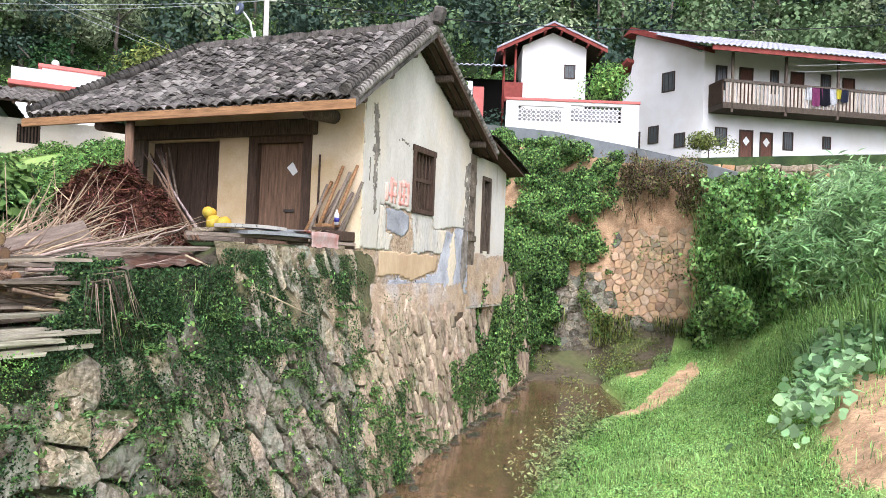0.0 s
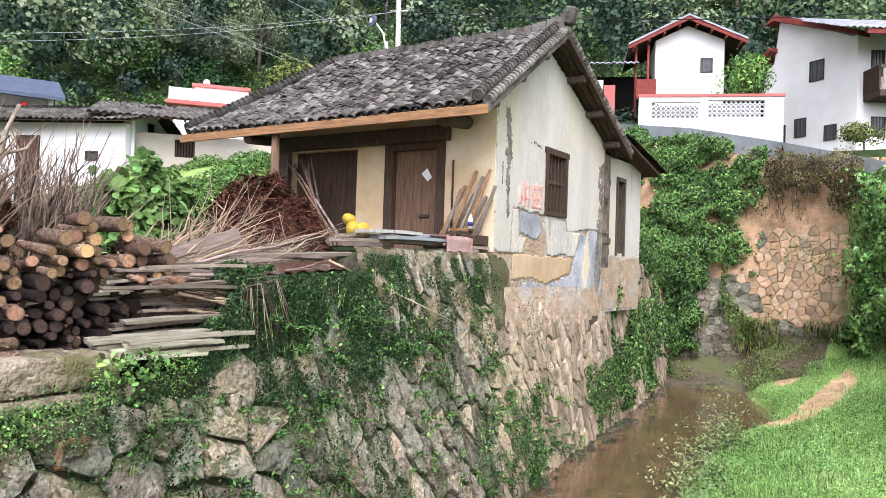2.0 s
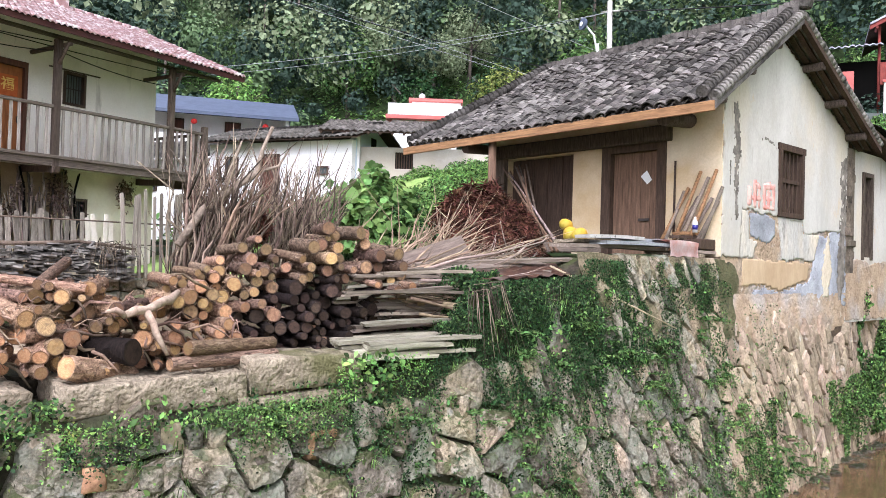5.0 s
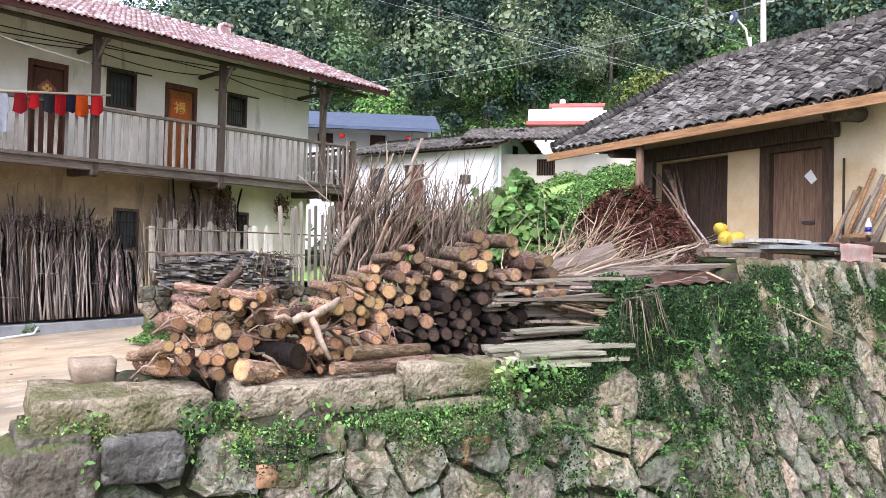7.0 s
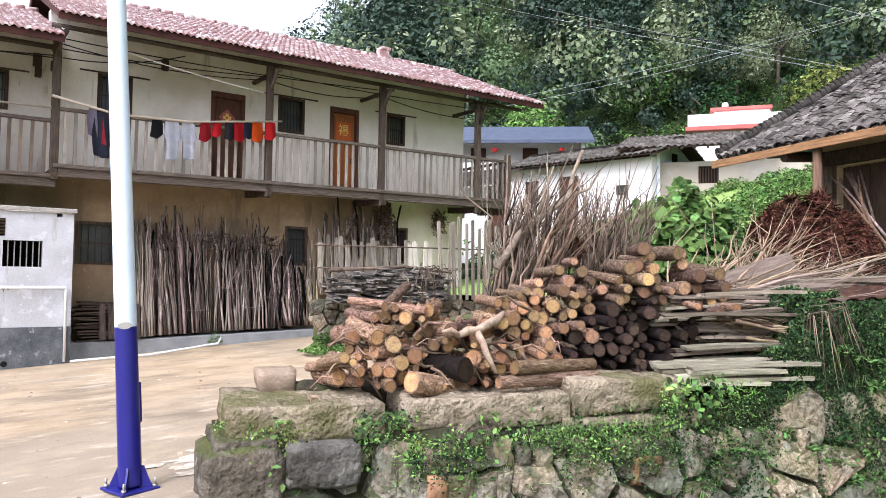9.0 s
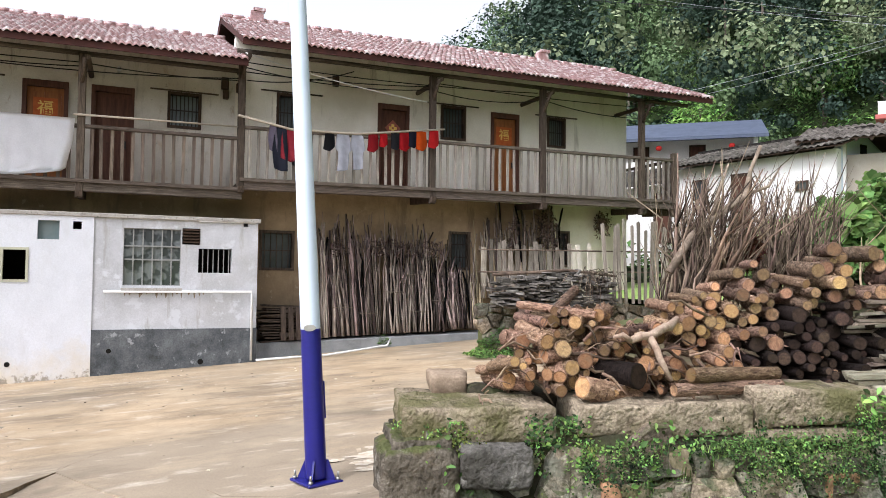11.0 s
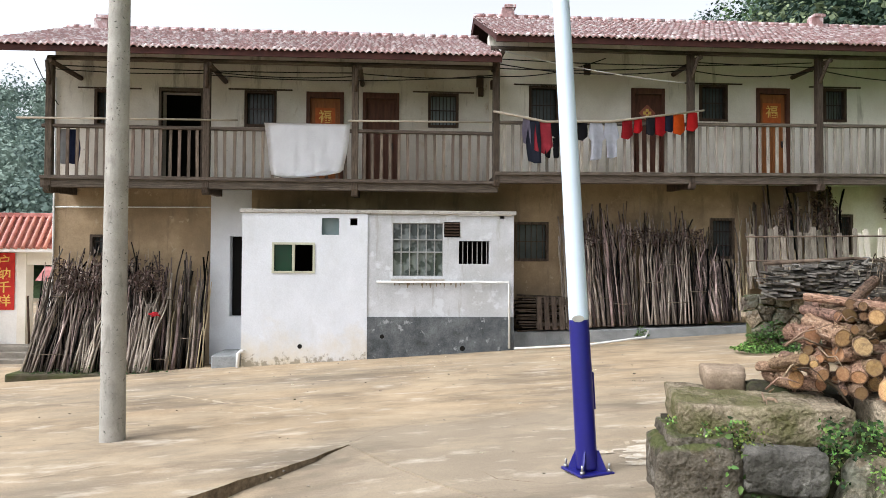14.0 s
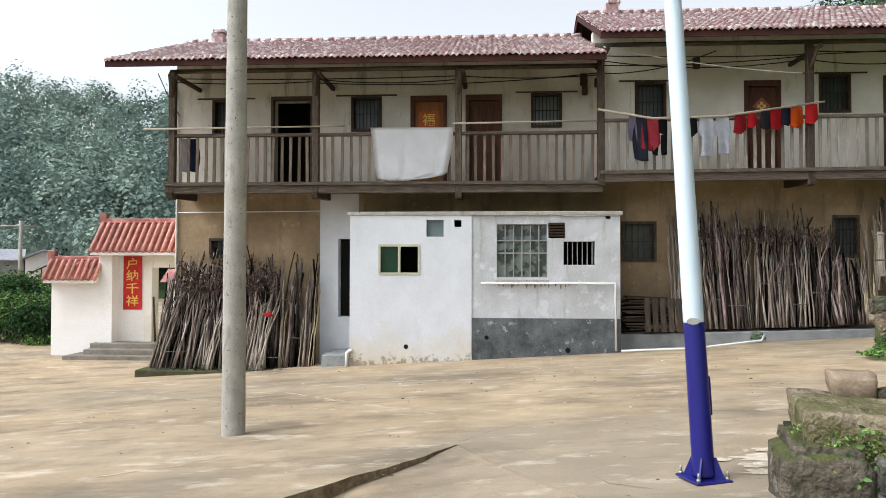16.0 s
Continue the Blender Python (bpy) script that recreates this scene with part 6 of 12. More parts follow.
def old_house():
    rng = random.Random(21)
    h = thing("old_house", "small abandoned earth and plaster house with mossy grey tile roof", "house", m=OLD)
    win = (9.62, 10.45, 2.26, 3.33)
    # gable wall core: below the eaves with the window through it, and the triangle above
    bm = bmesh.new()
    pierced(bm, FY, BY, 0.55, 3.6, GX - 0.32, GX, [win])
    prism(bm, [(FY, 3.6), (BY, 3.6), (BY, 3.78), (RIDGE_Y, RIDGE_Z - 0.16), (FY, 3.95)], 0, GX - 0.32, GX)
    part("gable_wall", bm, M_EARTH_LOW, h, "ochre earth gable wall showing under the broken plaster")
    def skin(name, outline, d, material, label="", amp=0.03, step=0.03, off=0.002, hole=None):
        """A coat of plaster on the gable, filled on a fine grid, so that its edge crumbles unevenly."""
        d, off = d * 0.55, off * 0.55
        y0, y1 = min(p[0] for p in outline), max(p[0] for p in outline)
        z0, z1 = min(p[1] for p in outline), max(p[1] for p in outline)
        c = min(step, 0.03)
        ny, nz = int((y1 - y0) / c) + 3, int((z1 - z0) / c) + 3
        def inside(y, z):
            if hole and hole[0] < y < hole[1] and hole[2] < z < hole[3]:
                return False
            y += amp * (1.6 * noise.noise((y * 4, z * 4, d * 900)) + 1.0 * noise.noise((y * 13, z * 13, 3)))
            z += amp * (1.6 * noise.noise((y * 4, z * 4, 7 + d * 900)) + 1.0 * noise.noise((y * 13, z * 13, 9)))
            r = False
            for (a, b_), (e, f) in zip(outline, outline[1:] + outline[:1]):
                if (b_ > z) != (f > z) and y < (e - a) * (z - b_) / (f - b_) + a:
                    r = not r
            return r
        full = {(i, j) for i in range(ny) for j in range(nz) if inside(y0 + (i - 0.5) * c, z0 + (j - 0.5) * c)}
        b = bmesh.new()
        vs = {}
        def at(i, j, x):
            if (i, j, x) not in vs:
                q = random.Random(i * 7919 + j)
                vs[i, j, x] = b.verts.new((GX + x + (0.0 if x != d else 0.003 * noise.noise((i * 0.3, j * 0.3, 1))), y0 + (i - 1) * c + q.uniform(-0.3, 0.3) * c, z0 + (j - 1) * c + q.uniform(-0.3, 0.3) * c))
            return vs[i, j, x]
        for i, j in full:
            b.faces.new((at(i, j, d), at(i + 1, j, d), at(i + 1, j + 1, d), at(i, j + 1, d))).smooth = True
            for di, dj, p, q in ((-1, 0, (i, j), (i, j + 1)), (1, 0, (i + 1, j + 1), (i + 1, j)), (0, -1, (i + 1, j), (i, j)), (0, 1, (i, j + 1), (i + 1, j + 1))):
                if (i + di, j + dj) not in full:
                    b.faces.new((at(*p, d), at(*q, d), at(*q, off), at(*p, off)))
        return part(name, b, material, h, label)
    # coats of plaster, cut round the window
    skin("plaster_coat", [(FY, 1.62), (8.52, 1.62), (8.54, 2.3), (9.6, 2.26), (10.5, 2.22), (10.55, 2.02), (11.2, 2.1), (12.2, 2.15), (12.2, 3.76), (RIDGE_Y, RIDGE_Z - 0.18), (FY, 3.93)], 0.03, M_PLASTER2, "white lime plaster with rain stains", 0.02, hole=win)
    skin("dirty_plaster", [(9.78, 1.62), (10.9, 1.62), (11.1, 2.04), (10.47, 2.04), (10.47, 2.24), (9.62, 2.24), (9.72, 2.0)], 0.026, M_PLASTER_DIRTY, "grey stained lower plaster", 0.02)
    skin("dirty_plaster", [(8.52, 1.62), (8.9, 1.62), (9.0, 1.86), (8.78, 1.9), (8.74, 2.28), (8.52, 2.28)], 0.026, M_PLASTER_DIRTY, "", 0.012)
    skin("cement_patch", [(8.78, 2.24), (9.2, 2.28), (9.55, 2.2), (9.6, 1.98), (9.42, 1.86), (9.05, 1.88), (8.82, 1.95)], 0.014, M_CEMENT, "grey cement patch in a broken hole", 0.025)
    skin("cement_patch", [(8.85, 0.72), (8.9, 1.12), (9.25, 1.2), (9.7, 1.12), (10.2, 1.2), (10.75, 1.28), (10.9, 1.58), (11.05, 1.98), (11.6, 2.12), (12.2, 2.1), (12.2, 0.92), (11.6, 0.85), (10.9, 0.9), (10.3, 0.84), (9.7, 0.86), (9.3, 0.74)], 0.022, M_CEMENT, "bluish grey cement rendering over the earth wall", 0.035)
    skin("ochre_coat", [(8.6, 1.22), (8.95, 1.24), (9.3, 1.24), (9.75, 1.16), (10.2, 1.24), (10.66, 1.32), (10.8, 1.6), (8.6, 1.6)], 0.016, mat("ochre_wash", (0.5, 0.38, 0.24), (0.38, 0.27, 0.16), 0.9, 2, 8, 0.2, 30, stretch=(1, 1, 0.4)), "ochre washed band", 0.012)
    skin("stain", [(8.28, 3.72), (8.4, 3.78), (8.46, 3.2), (8.43, 2.6), (8.46, 2.2), (8.36, 2.1), (8.32, 2.7), (8.3, 3.2)], 0.033, M_STAIN, "dark mouldy crack streak", 0.03, 0.07, 0.0305)
    skin("crack", [(8.2, 2.95), (8.215, 2.6), (8.19, 2.62), (8.18, 2.9)], 0.033, M_STAIN, "", 0.008, 0.05, 0.0305)
    skin("crack", [(9.05, 3.32), (9.2, 3.36), (9.42, 3.34), (9.5, 3.28), (9.42, 3.31), (9.2, 3.33)], 0.033, M_STAIN, "", 0.006, 0.05, 0.0305)
    # faded red writing that cannot be read: plain bars
    for y0, y1, z0, z1 in ((8.68, 8.8, 2.36, 2.62), (8.84, 9.06, 2.6, 2.68), (8.86, 8.94, 2.34, 2.74), (9.0, 9.06, 2.34, 2.6), (8.7, 9.1, 2.44, 2.5), (9.14, 9.22, 2.34, 2.7), (9.2, 9.5, 2.62, 2.7), (9.28, 9.36, 2.32, 2.74), (9.43, 9.52, 2.34, 2.7), (9.2, 9.5, 2.46, 2.52), (9.16, 9.5, 2.33, 2.38)):
        skin("painted_bar", [(y0, z0), (y1, z0), (y1, z1), (y0, z1)], 0.034, M_RED_OLD, "faded red painted stroke", 0.006, 0.06, 0.0308)
    # plaster round the front corner
    bm = bmesh.new()
    prism(bm, ragged([(GX - 0.33, 1.62), (GX + 0.012, 1.62), (GX + 0.012, 3.9), (GX - 0.33, 3.9)], rng, 0.05, 0.012), 1, FY - 0.02, FY - 0.003)
    part("corner_coat", bm, M_FRONT, h, "cream plaster at the corner")
    # rain stains down the far edge of the gable
    skin("stain", [(11.95, 3.3), (12.15, 3.5), (12.18, 2.2), (12.15, 1.2), (11.9, 0.95), (11.75, 1.3), (11.95, 2.1)], 0.033, M_STAIN, "dark rain stain", 0.06, 0.07, 0.0305)
    skin("stain", [(11.2, 1.6), (11.45, 2.1), (11.6, 1.5), (11.5, 1.05), (11.3, 1.0)], 0.029, M_PLASTER_DIRTY, "", 0.05, 0.07, 0.0265)
    # front wall
    bm = bmesh.new()
    pierced(bm, LX, GX - 0.322, 1.2, 3.95, FY, FY + 0.25, [(-9.3, -7.88, 1.2, 3.22), (-7.3, -6.2, 1.2, 3.28)], 1)
    part("front_wall", bm, M_FRONT, h, "cream and ochre plastered front wall")
    bm = bmesh.new()
    box(bm, LX, LX + 0.3, FY + 0.25, BY, 1.2, 3.9)
    part("side_wall", bm, M_FRONT, h)
    bm = bmesh.new()
    box(bm, LX + 0.3, GX - 0.32, BY - 0.25, BY, 1.0, 3.7)
    part("back_wall", bm, M_EARTH_LOW, h)
    # black sheet gives the old house its unlit inside
    bm = bmesh.new()
    box(bm, LX + 0.3, GX - 0.33, 9.3, 9.34, 1.2, 3.8)
    part("inner_wall", bm, M_UNLIT, h)
    # doors
    d = new("door")
    d.parent = h
    bm = bmesh.new()
    for x0, x1, z0, z1 in ((-7.3, -7.14, 1.5, 3.28), (-6.34, -6.2, 1.5, 3.28), (-7.14, -6.34, 3.14, 3.28)):
        box(bm, x0, x1, FY - 0.04, FY + 0.14, z0, z1)
    part("door_frame", bm, M_WOOD_DARK, d)
    for k in range(5):
        bm = bmesh.new()
        w = 0.8 / 5
        box(bm, -7.14 + k * w + 0.003, -7.14 + (k + 1) * w - 0.003, FY + 0.06, FY + 0.1, 1.5, 3.14)
        part("plank", bm, M_WOOD_DOOR, d)
    bm = bmesh.new()
    box(bm, -6.68, -6.5, FY + 0.035, FY + 0.06, 2.12, 2.16)
    part("latch", bm, M_BAR, d, "rusty iron latch")
    bm = bmesh.new()
    prism(bm, [(-6.66, 2.78), (-6.56, 2.86), (-6.47, 2.72), (-6.55, 2.66)], 1, FY + 0.05, FY + 0.058)
    part("paper", bm, M_PIPE, d, "torn white paper scrap")
    d = new("plank_wall")
    d.parent = h
    for k in range(9):
        w = 1.42 / 9
        bm = bmesh.new()
        box(bm, -9.3 + k * w + 0.004, -9.3 + (k + 1) * w - 0.004, FY + 0.12 + 0.015 * (k % 2), FY + 0.17, 1.5, 3.22)
        part("plank", bm, M_WOOD_DARK, d)
    bm = bmesh.new()
    box(bm, -9.55, -6.1, FY - 0.16, FY - 0.01, 3.24, 3.46)
    part("beam", bm, M_WOOD_OLD, h, "long weathered lintel beam", bevel=0.015)
    bm = bmesh.new()
    box(bm, -9.6, -9.3, FY - 0.1, FY - 0.012, 1.5, 3.24)
    part("pillar", bm, M_WOOD_OLD, h)
    bm = bmesh.new()
    tube(bm, [(-8.93, 7.25, 1.5), (-8.95, 7.25, 3.45)], [0.07, 0.065], 8)
    part("post", bm, M_WOOD_DOOR, h, "brown timber post under the eave")
    bm = bmesh.new()
    tube(bm, [(-5.85, 8.1, 3.5), (-5.82, 7.3, 3.42)], [0.1, 0.1], 12)
    part("log_bracket", bm, M_WOOD_OLD, h, "round log end under the eave")
    bm = bmesh.new()
    tube(bm, [(-9.55, 8.1, 3.42), (-9.55, 7.2, 3.36)], [0.08, 0.08], 10)
    part("log_bracket", bm, M_WOOD_DARK, h)
    # window with upright wooden bars
    w = new("window")
    w.parent = h
    bm = bmesh.new()
    y0, y1, z0, z1 = win
    for a, b, c, e in ((y0, y1, z0, z0 + 0.07), (y0 - 0.04, y1 + 0.04, z1 - 0.08, z1 + 0.02), (y0, y0 + 0.08, z0 + 0.07, z1 - 0.08), (y1 - 0.08, y1, z0 + 0.07, z1 - 0.08)):
        box(bm, GX - 0.1, GX + 0.045, a, b, c, e)
    part("window_frame", bm, M_WOOD_DARK, w)
    bm = bmesh.new()
    box(bm, GX - 0.05, GX, y0 + 0.08, y1 - 0.08, 2.78, 2.84)
    part("rail", bm, M_WOOD_DARK, w)
    for k in range(5):
        bm = bmesh.new()
        y = y0 + 0.15 + k * 0.135
        box(bm, GX - 0.045, GX - 0.01, y - 0.022, y + 0.022, z0 + 0.07, z1 - 0.08)
        part("bar", bm, M_WOOD_DARK, w)
    bm = bmesh.new()
    box(bm, GX - 0.3, GX - 0.28, y0 - 0.1, y1 + 0.1, z0 - 0.1, z1 + 0.1)
    part("dark_room", bm, M_UNLIT, w)
    # roof timbers
    s = (RIDGE_Z - EAVE_Z) / (RIDGE_Y - EAVE_Y)
    sb = (RIDGE_Z - BACK_Z) / (BACK_Y - RIDGE_Y)
    for k, y in enumerate((7.45, 8.2, 8.95, 9.55, 10.4, 11.25, 12.1)):
        z = EAVE_Z + (y - EAVE_Y) * s if y <= RIDGE_Y else BACK_Z + (BACK_Y - y) * sb
        bm = bmesh.new()
        tube(bm, [(RX0 + 0.15 + TAPER * min(1, (y - EAVE_Y) / (RIDGE_Y - EAVE_Y)), y, z - 0.12), (RX1 - 0.06, y, z - 0.12)], [0.07, 0.065], 8)
        part("purlin", bm, M_WOOD_OLD, h, "weathered purlin end under the verge")
    for ya, za in ((EAVE_Y, EAVE_Z), (BACK_Y, BACK_Z)):
        bm = bmesh.new()
        prism(bm, [(ya, za - 0.05), (RIDGE_Y, RIDGE_Z - 0.05), (RIDGE_Y, RIDGE_Z - 0.02), (ya, za - 0.02)], 0, -0.04, 0.04)
        b0 = RX0 + TAPER + 0.06
        first = part("batten", bm, M_WOOD_DARK, h, m=Matrix.Translation((b0, 0, 0)))
        for k in range(1, 38):
            twin(first, Matrix.Translation((b0 + k * (RX1 - 0.06 - b0) / 37, 0, 0)))
    bm = bmesh.new()
    prism(bm, [(EAVE_Y + 0.02, EAVE_Z - 0.015), (RIDGE_Y, RIDGE_Z - 0.015), (BACK_Y, BACK_Z - 0.015), (BACK_Y, BACK_Z), (RIDGE_Y, RIDGE_Z), (EAVE_Y + 0.02, EAVE_Z)], 0, RX0 + 0.02, RX1 - 0.02)
    for v in bm.verts:
        if v.co.x < -9 and v.co.y > EAVE_Y + 0.1:
            v.co.x += TAPER
    part("under_tiles", bm, M_TILE_GREY, h)
    bm = bmesh.new()
    prism(bm, [(RX0, EAVE_Z - 0.14), (RX1 - 0.02, EAVE_Z - 0.13), (RX1 - 0.02, EAVE_Z + 0.0), (RX0, EAVE_Z - 0.01)], 1, EAVE_Y - 0.04, EAVE_Y)
    part("eave_board", bm, M_WOOD_NEW, h, "orange new timber eave board", bevel=0.006)
    # tiles
    tiles = [tile_mesh("tile", 0.2, 0.17, 0.014, M_TILE_GREY, a) for a in (2.1, 2.4, 1.9)]
    trough = tile_mesh("tile", 0.2, 0.17, 0.014, M_TILE_GREY, 2.1)
    ang = math.atan2(RIDGE_Z - EAVE_Z, RIDGE_Y - EAVE_Y)
    cols, courses = 30, 44
    pitch = (RX1 - 0.32 - RX0 - 0.1) / cols
    joined_v, joined_f, base = [], [], 0
    made = 0
    for c in range(cols):
        wob = rng.uniform(-0.012, 0.012)
        for under in (1, 0):
            for r in range(courses):
                f = (r + rng.uniform(-0.25, 0.25)) / courses
                sag = -0.05 * math.sin(math.pi * f) - 0.05 * math.sin(math.pi * (c + 0.5) / cols) * (1 - f)
                y, z = EAVE_Y - 0.03 + (RIDGE_Y - EAVE_Y) * f, EAVE_Z + (RIDGE_Z - EAVE_Z) * f + sag
                x = RX0 + 0.2 + (c + (0.5 if under else 0.0)) * pitch + wob + rng.uniform(-0.01, 0.01)
                if x < RX0 + 0.12 + TAPER * f:
                    continue
                # troughs lie hollow up, covers hump up and ride on the course below
                m = Matrix.Translation((x, y, z + (0.055 if under else 0.04 + rng.uniform(0, 0.018)))) @ Matrix.Rotation(ang - 0.07 + rng.gauss(0, 0.07), 4, "X") @ Matrix.Rotation(rng.gauss(0, 0.14), 4, "Z") @ Matrix.Rotation(math.pi if under else rng.gauss(0, 0.1), 4, "Y")
                me = trough if under else tiles[rng.randrange(3)]
                if not under and c >= 19 and made < 300:
                    o = new("tile", me)
                    o.parent = h
                    o.matrix_basis = m
                    made += 1
                else:
                    for v in me.vertices:
                        joined_v.append(m @ v.co)
                    for p in me.polygons:
                        joined_f.append([base + i for i in p.vertices])
                    base += len(me.vertices)
    me = bpy.data.meshes.new("tiles")
    me.from_pydata(joined_v, [], joined_f)
    me.materials.append(mat("grey_tile_mixed", (0.125, 0.112, 0.097), (0.028, 0.026, 0.023), 0.9, 7, 8, 0.7, 50, per="island", spread=0.3, c=(0.22, 0.2, 0.18), cscale=2, camt=0.5))
    ob = new("tiles", me)
    ob.parent = h
    tagged(ob, kind="stuff")
    # back slope, ridge and verge
    o = wavy_roof("back_tiles", 0, RX1 - RX0 - TAPER, BACK_Y + 0.1 - RIDGE_Y, BACK_Z - RIDGE_Z, 0, 0, 0.21, 0.13, M_TILE_GREY, h, rise=0.05)
    o.matrix_basis = Matrix.Translation((RX0 + TAPER, RIDGE_Y, RIDGE_Z + 0.03)) @ Matrix(((0, 1, 0, 0), (1, 0, 0, 0), (0, 0, 1, 0), (0, 0, 0, 1)))
    bm = bmesh.new()
    n = 60
    for k in range(n):
        x = RX0 + TAPER + 0.05 + (RX1 - RX0 - TAPER - 0.1) * k / n
        lift = 0.14 * max(0, (k - 50) / 10) ** 2
        box(bm, x, x + 0.075, RIDGE_Y - 0.09, RIDGE_Y + 0.09, RIDGE_Z + 0.0, RIDGE_Z + 0.17 + lift + rng.uniform(-0.012, 0.012), Matrix.Translation((x, 0, RIDGE_Z)) @ Matrix.Rotation(rng.gauss(0.12, 0.05), 4, "Y") @ Matrix.Translation((-x, 0, -RIDGE_Z)))
    tagged(part("ridge_tiles", bm, M_TILE_GREY, h, "row of grey tiles set on edge along the ridge"), kind="stuff")
    bm = bmesh.new()
    box(bm, RX1 - 0.14, RX1 + 0.05, RIDGE_Y - 0.08, RIDGE_Y + 0.08, RIDGE_Z + 0.1, RIDGE_Z + 0.38, Matrix.Translation((RX1, RIDGE_Y, RIDGE_Z)) @ Matrix.Rotation(0.25, 4, "Y") @ Matrix.Translation((-RX1, -RIDGE_Y, -RIDGE_Z)))
    part("ridge_end", bm, M_TILE_GREY, h, "upturned ridge end", bevel=0.03)
    for side, (ya, za, yb, zb) in enumerate(((EAVE_Y - 0.02, EAVE_Z, RIDGE_Y, RIDGE_Z), (BACK_Y + 0.06, BACK_Z, RIDGE_Y, RIDGE_Z))):
        for j, (dx, dz, r) in enumerate(((-0.2, 0.13, 0.085), (-0.04, 0.05, 0.075))):
            bm = bmesh.new()
            n = 32
            for k in range(n):
                a, b = k / n, (k + 1.25) / n
                tube(bm, [(RX1 + dx + rng.uniform(-0.006, 0.006), ya + (yb - ya) * a, za + (zb - za) * a + dz), (RX1 + dx, ya + (yb - ya) * b, za + (zb - za) * b + dz - 0.02)], [r, r * 0.86], 8)
            tagged(part("verge_tiles", bm, M_TILE_GREY, h, "raised double row of tiles along the roof's edge"), kind="stuff")
        bm = bmesh.new()
        prism(bm, [(ya, za - 0.1), (yb, zb - 0.1), (yb, zb + 0.03), (ya, za + 0.03)], 0, RX1 - 0.06, RX1)
        part("barge_board", bm, M_TILE_GREY if side == 0 else M_WOOD_DARK, h)
    # raised row of tiles along the tapered far edge
    bm = bmesh.new()
    for k in range(34):
        a, b = k / 34, (k + 1.3) / 34
        tube(bm, [(RX0 + 0.14 + TAPER * a + rng.uniform(-0.015, 0.015), EAVE_Y - 0.03 + (RIDGE_Y - EAVE_Y) * a, EAVE_Z + (RIDGE_Z - EAVE_Z) * a + 0.1), (RX0 + 0.14 + TAPER * b, EAVE_Y + (RIDGE_Y - EAVE_Y) * b, EAVE_Z + (RIDGE_Z - EAVE_Z) * b + 0.08)], [0.1, 0.085], 8)
    tagged(part("verge_tiles", bm, M_TILE_GREY, h, "raised row of dark tiles along the roof's far edge"), kind="stuff")
    # lean-to annex behind
    bm = bmesh.new()
    pierced(bm, BY, 14.35, 0.62, 3.6, GX - 0.3, GX + 0.0, [(12.9, 13.35, 1.75, 3.2)])
    part("annex_wall", bm, M_PLASTER2, h, "white plastered annex wall")
    bm = bmesh.new()
    prism(bm, ragged([(BY + 0.02, 0.66), (14.3, 0.66), (14.3, 1.7), (13.3, 1.62), (12.8, 1.7), (BY + 0.02, 1.6)], rng), 0, GX + 0.002, GX + 0.02)
    part("ochre_coat", bm, M_EARTH_LOW, h)
    bm = bmesh.new()
    box(bm, GX - 0.04, GX + 0.022, BY - 0.04, BY + 0.3, 1.45, 3.6)
    for k in range(11):
        z = 1.5 + 0.19 * k
        box(bm, GX - 0.05, GX + 0.03 + rng.uniform(-0.03, 0.03), BY - 0.02 + rng.uniform(-0.07, 0.05), BY + 0.3 + rng.uniform(-0.14, 0.08), z + rng.uniform(0, 0.03), z + rng.uniform(0.14, 0.17))
    tagged(part("bricks", bm, M_STONE_DARK, h, "rough dark bricks at the joint of house and annex", bevel=0.012), kind="stuff")
    bm = bmesh.new()
    box(bm, GX - 0.12, GX + 0.03, 12.88, 12.96, 1.7, 3.25)
    box(bm, GX - 0.12, GX + 0.03, 13.29, 13.37, 1.7, 3.25)
    box(bm, GX - 0.12, GX + 0.03, 12.96, 13.29, 3.17, 3.25)
    part("door_frame", bm, M_WOOD_OLD, h)
    bm = bmesh.new()
    box(bm, GX - 0.2, GX - 0.16, 12.96, 13.29, 1.75, 3.2)
    part("door_leaf", bm, M_WOOD_DARK, h)
    bm = bmesh.new()
    box(bm, -7.9, GX - 0.3, 14.1, 14.35, 0.5, 3.3)
    part("annex_back", bm, M_PLASTER2, h)
    bm = bmesh.new()
    prism(bm, [(BY + 0.25, 3.87), (14.6, 3.43), (14.6, 3.47), (BY + 0.25, 3.92)], 0, -8.0, -5.02)
    part("annex_roof", bm, M_WOOD_DARK, h)
    o = wavy_roof("annex_tiles", 0, 3.05, 2.4, -0.42, 0, 0, 0.2, 0.13, M_TILE_GREY, h, rise=0.05)
    o.matrix_basis = Matrix.Translation((-8.0, BY + 0.3, 3.96)) @ Matrix(((0, 1, 0, 0), (1, 0, 0, 0), (0, 0, 1, 0), (0, 0, 0, 1)))
    # earth and mortar face in which the stones under the gable and the annex are bedded
    bm = bmesh.new()
    vs = {}
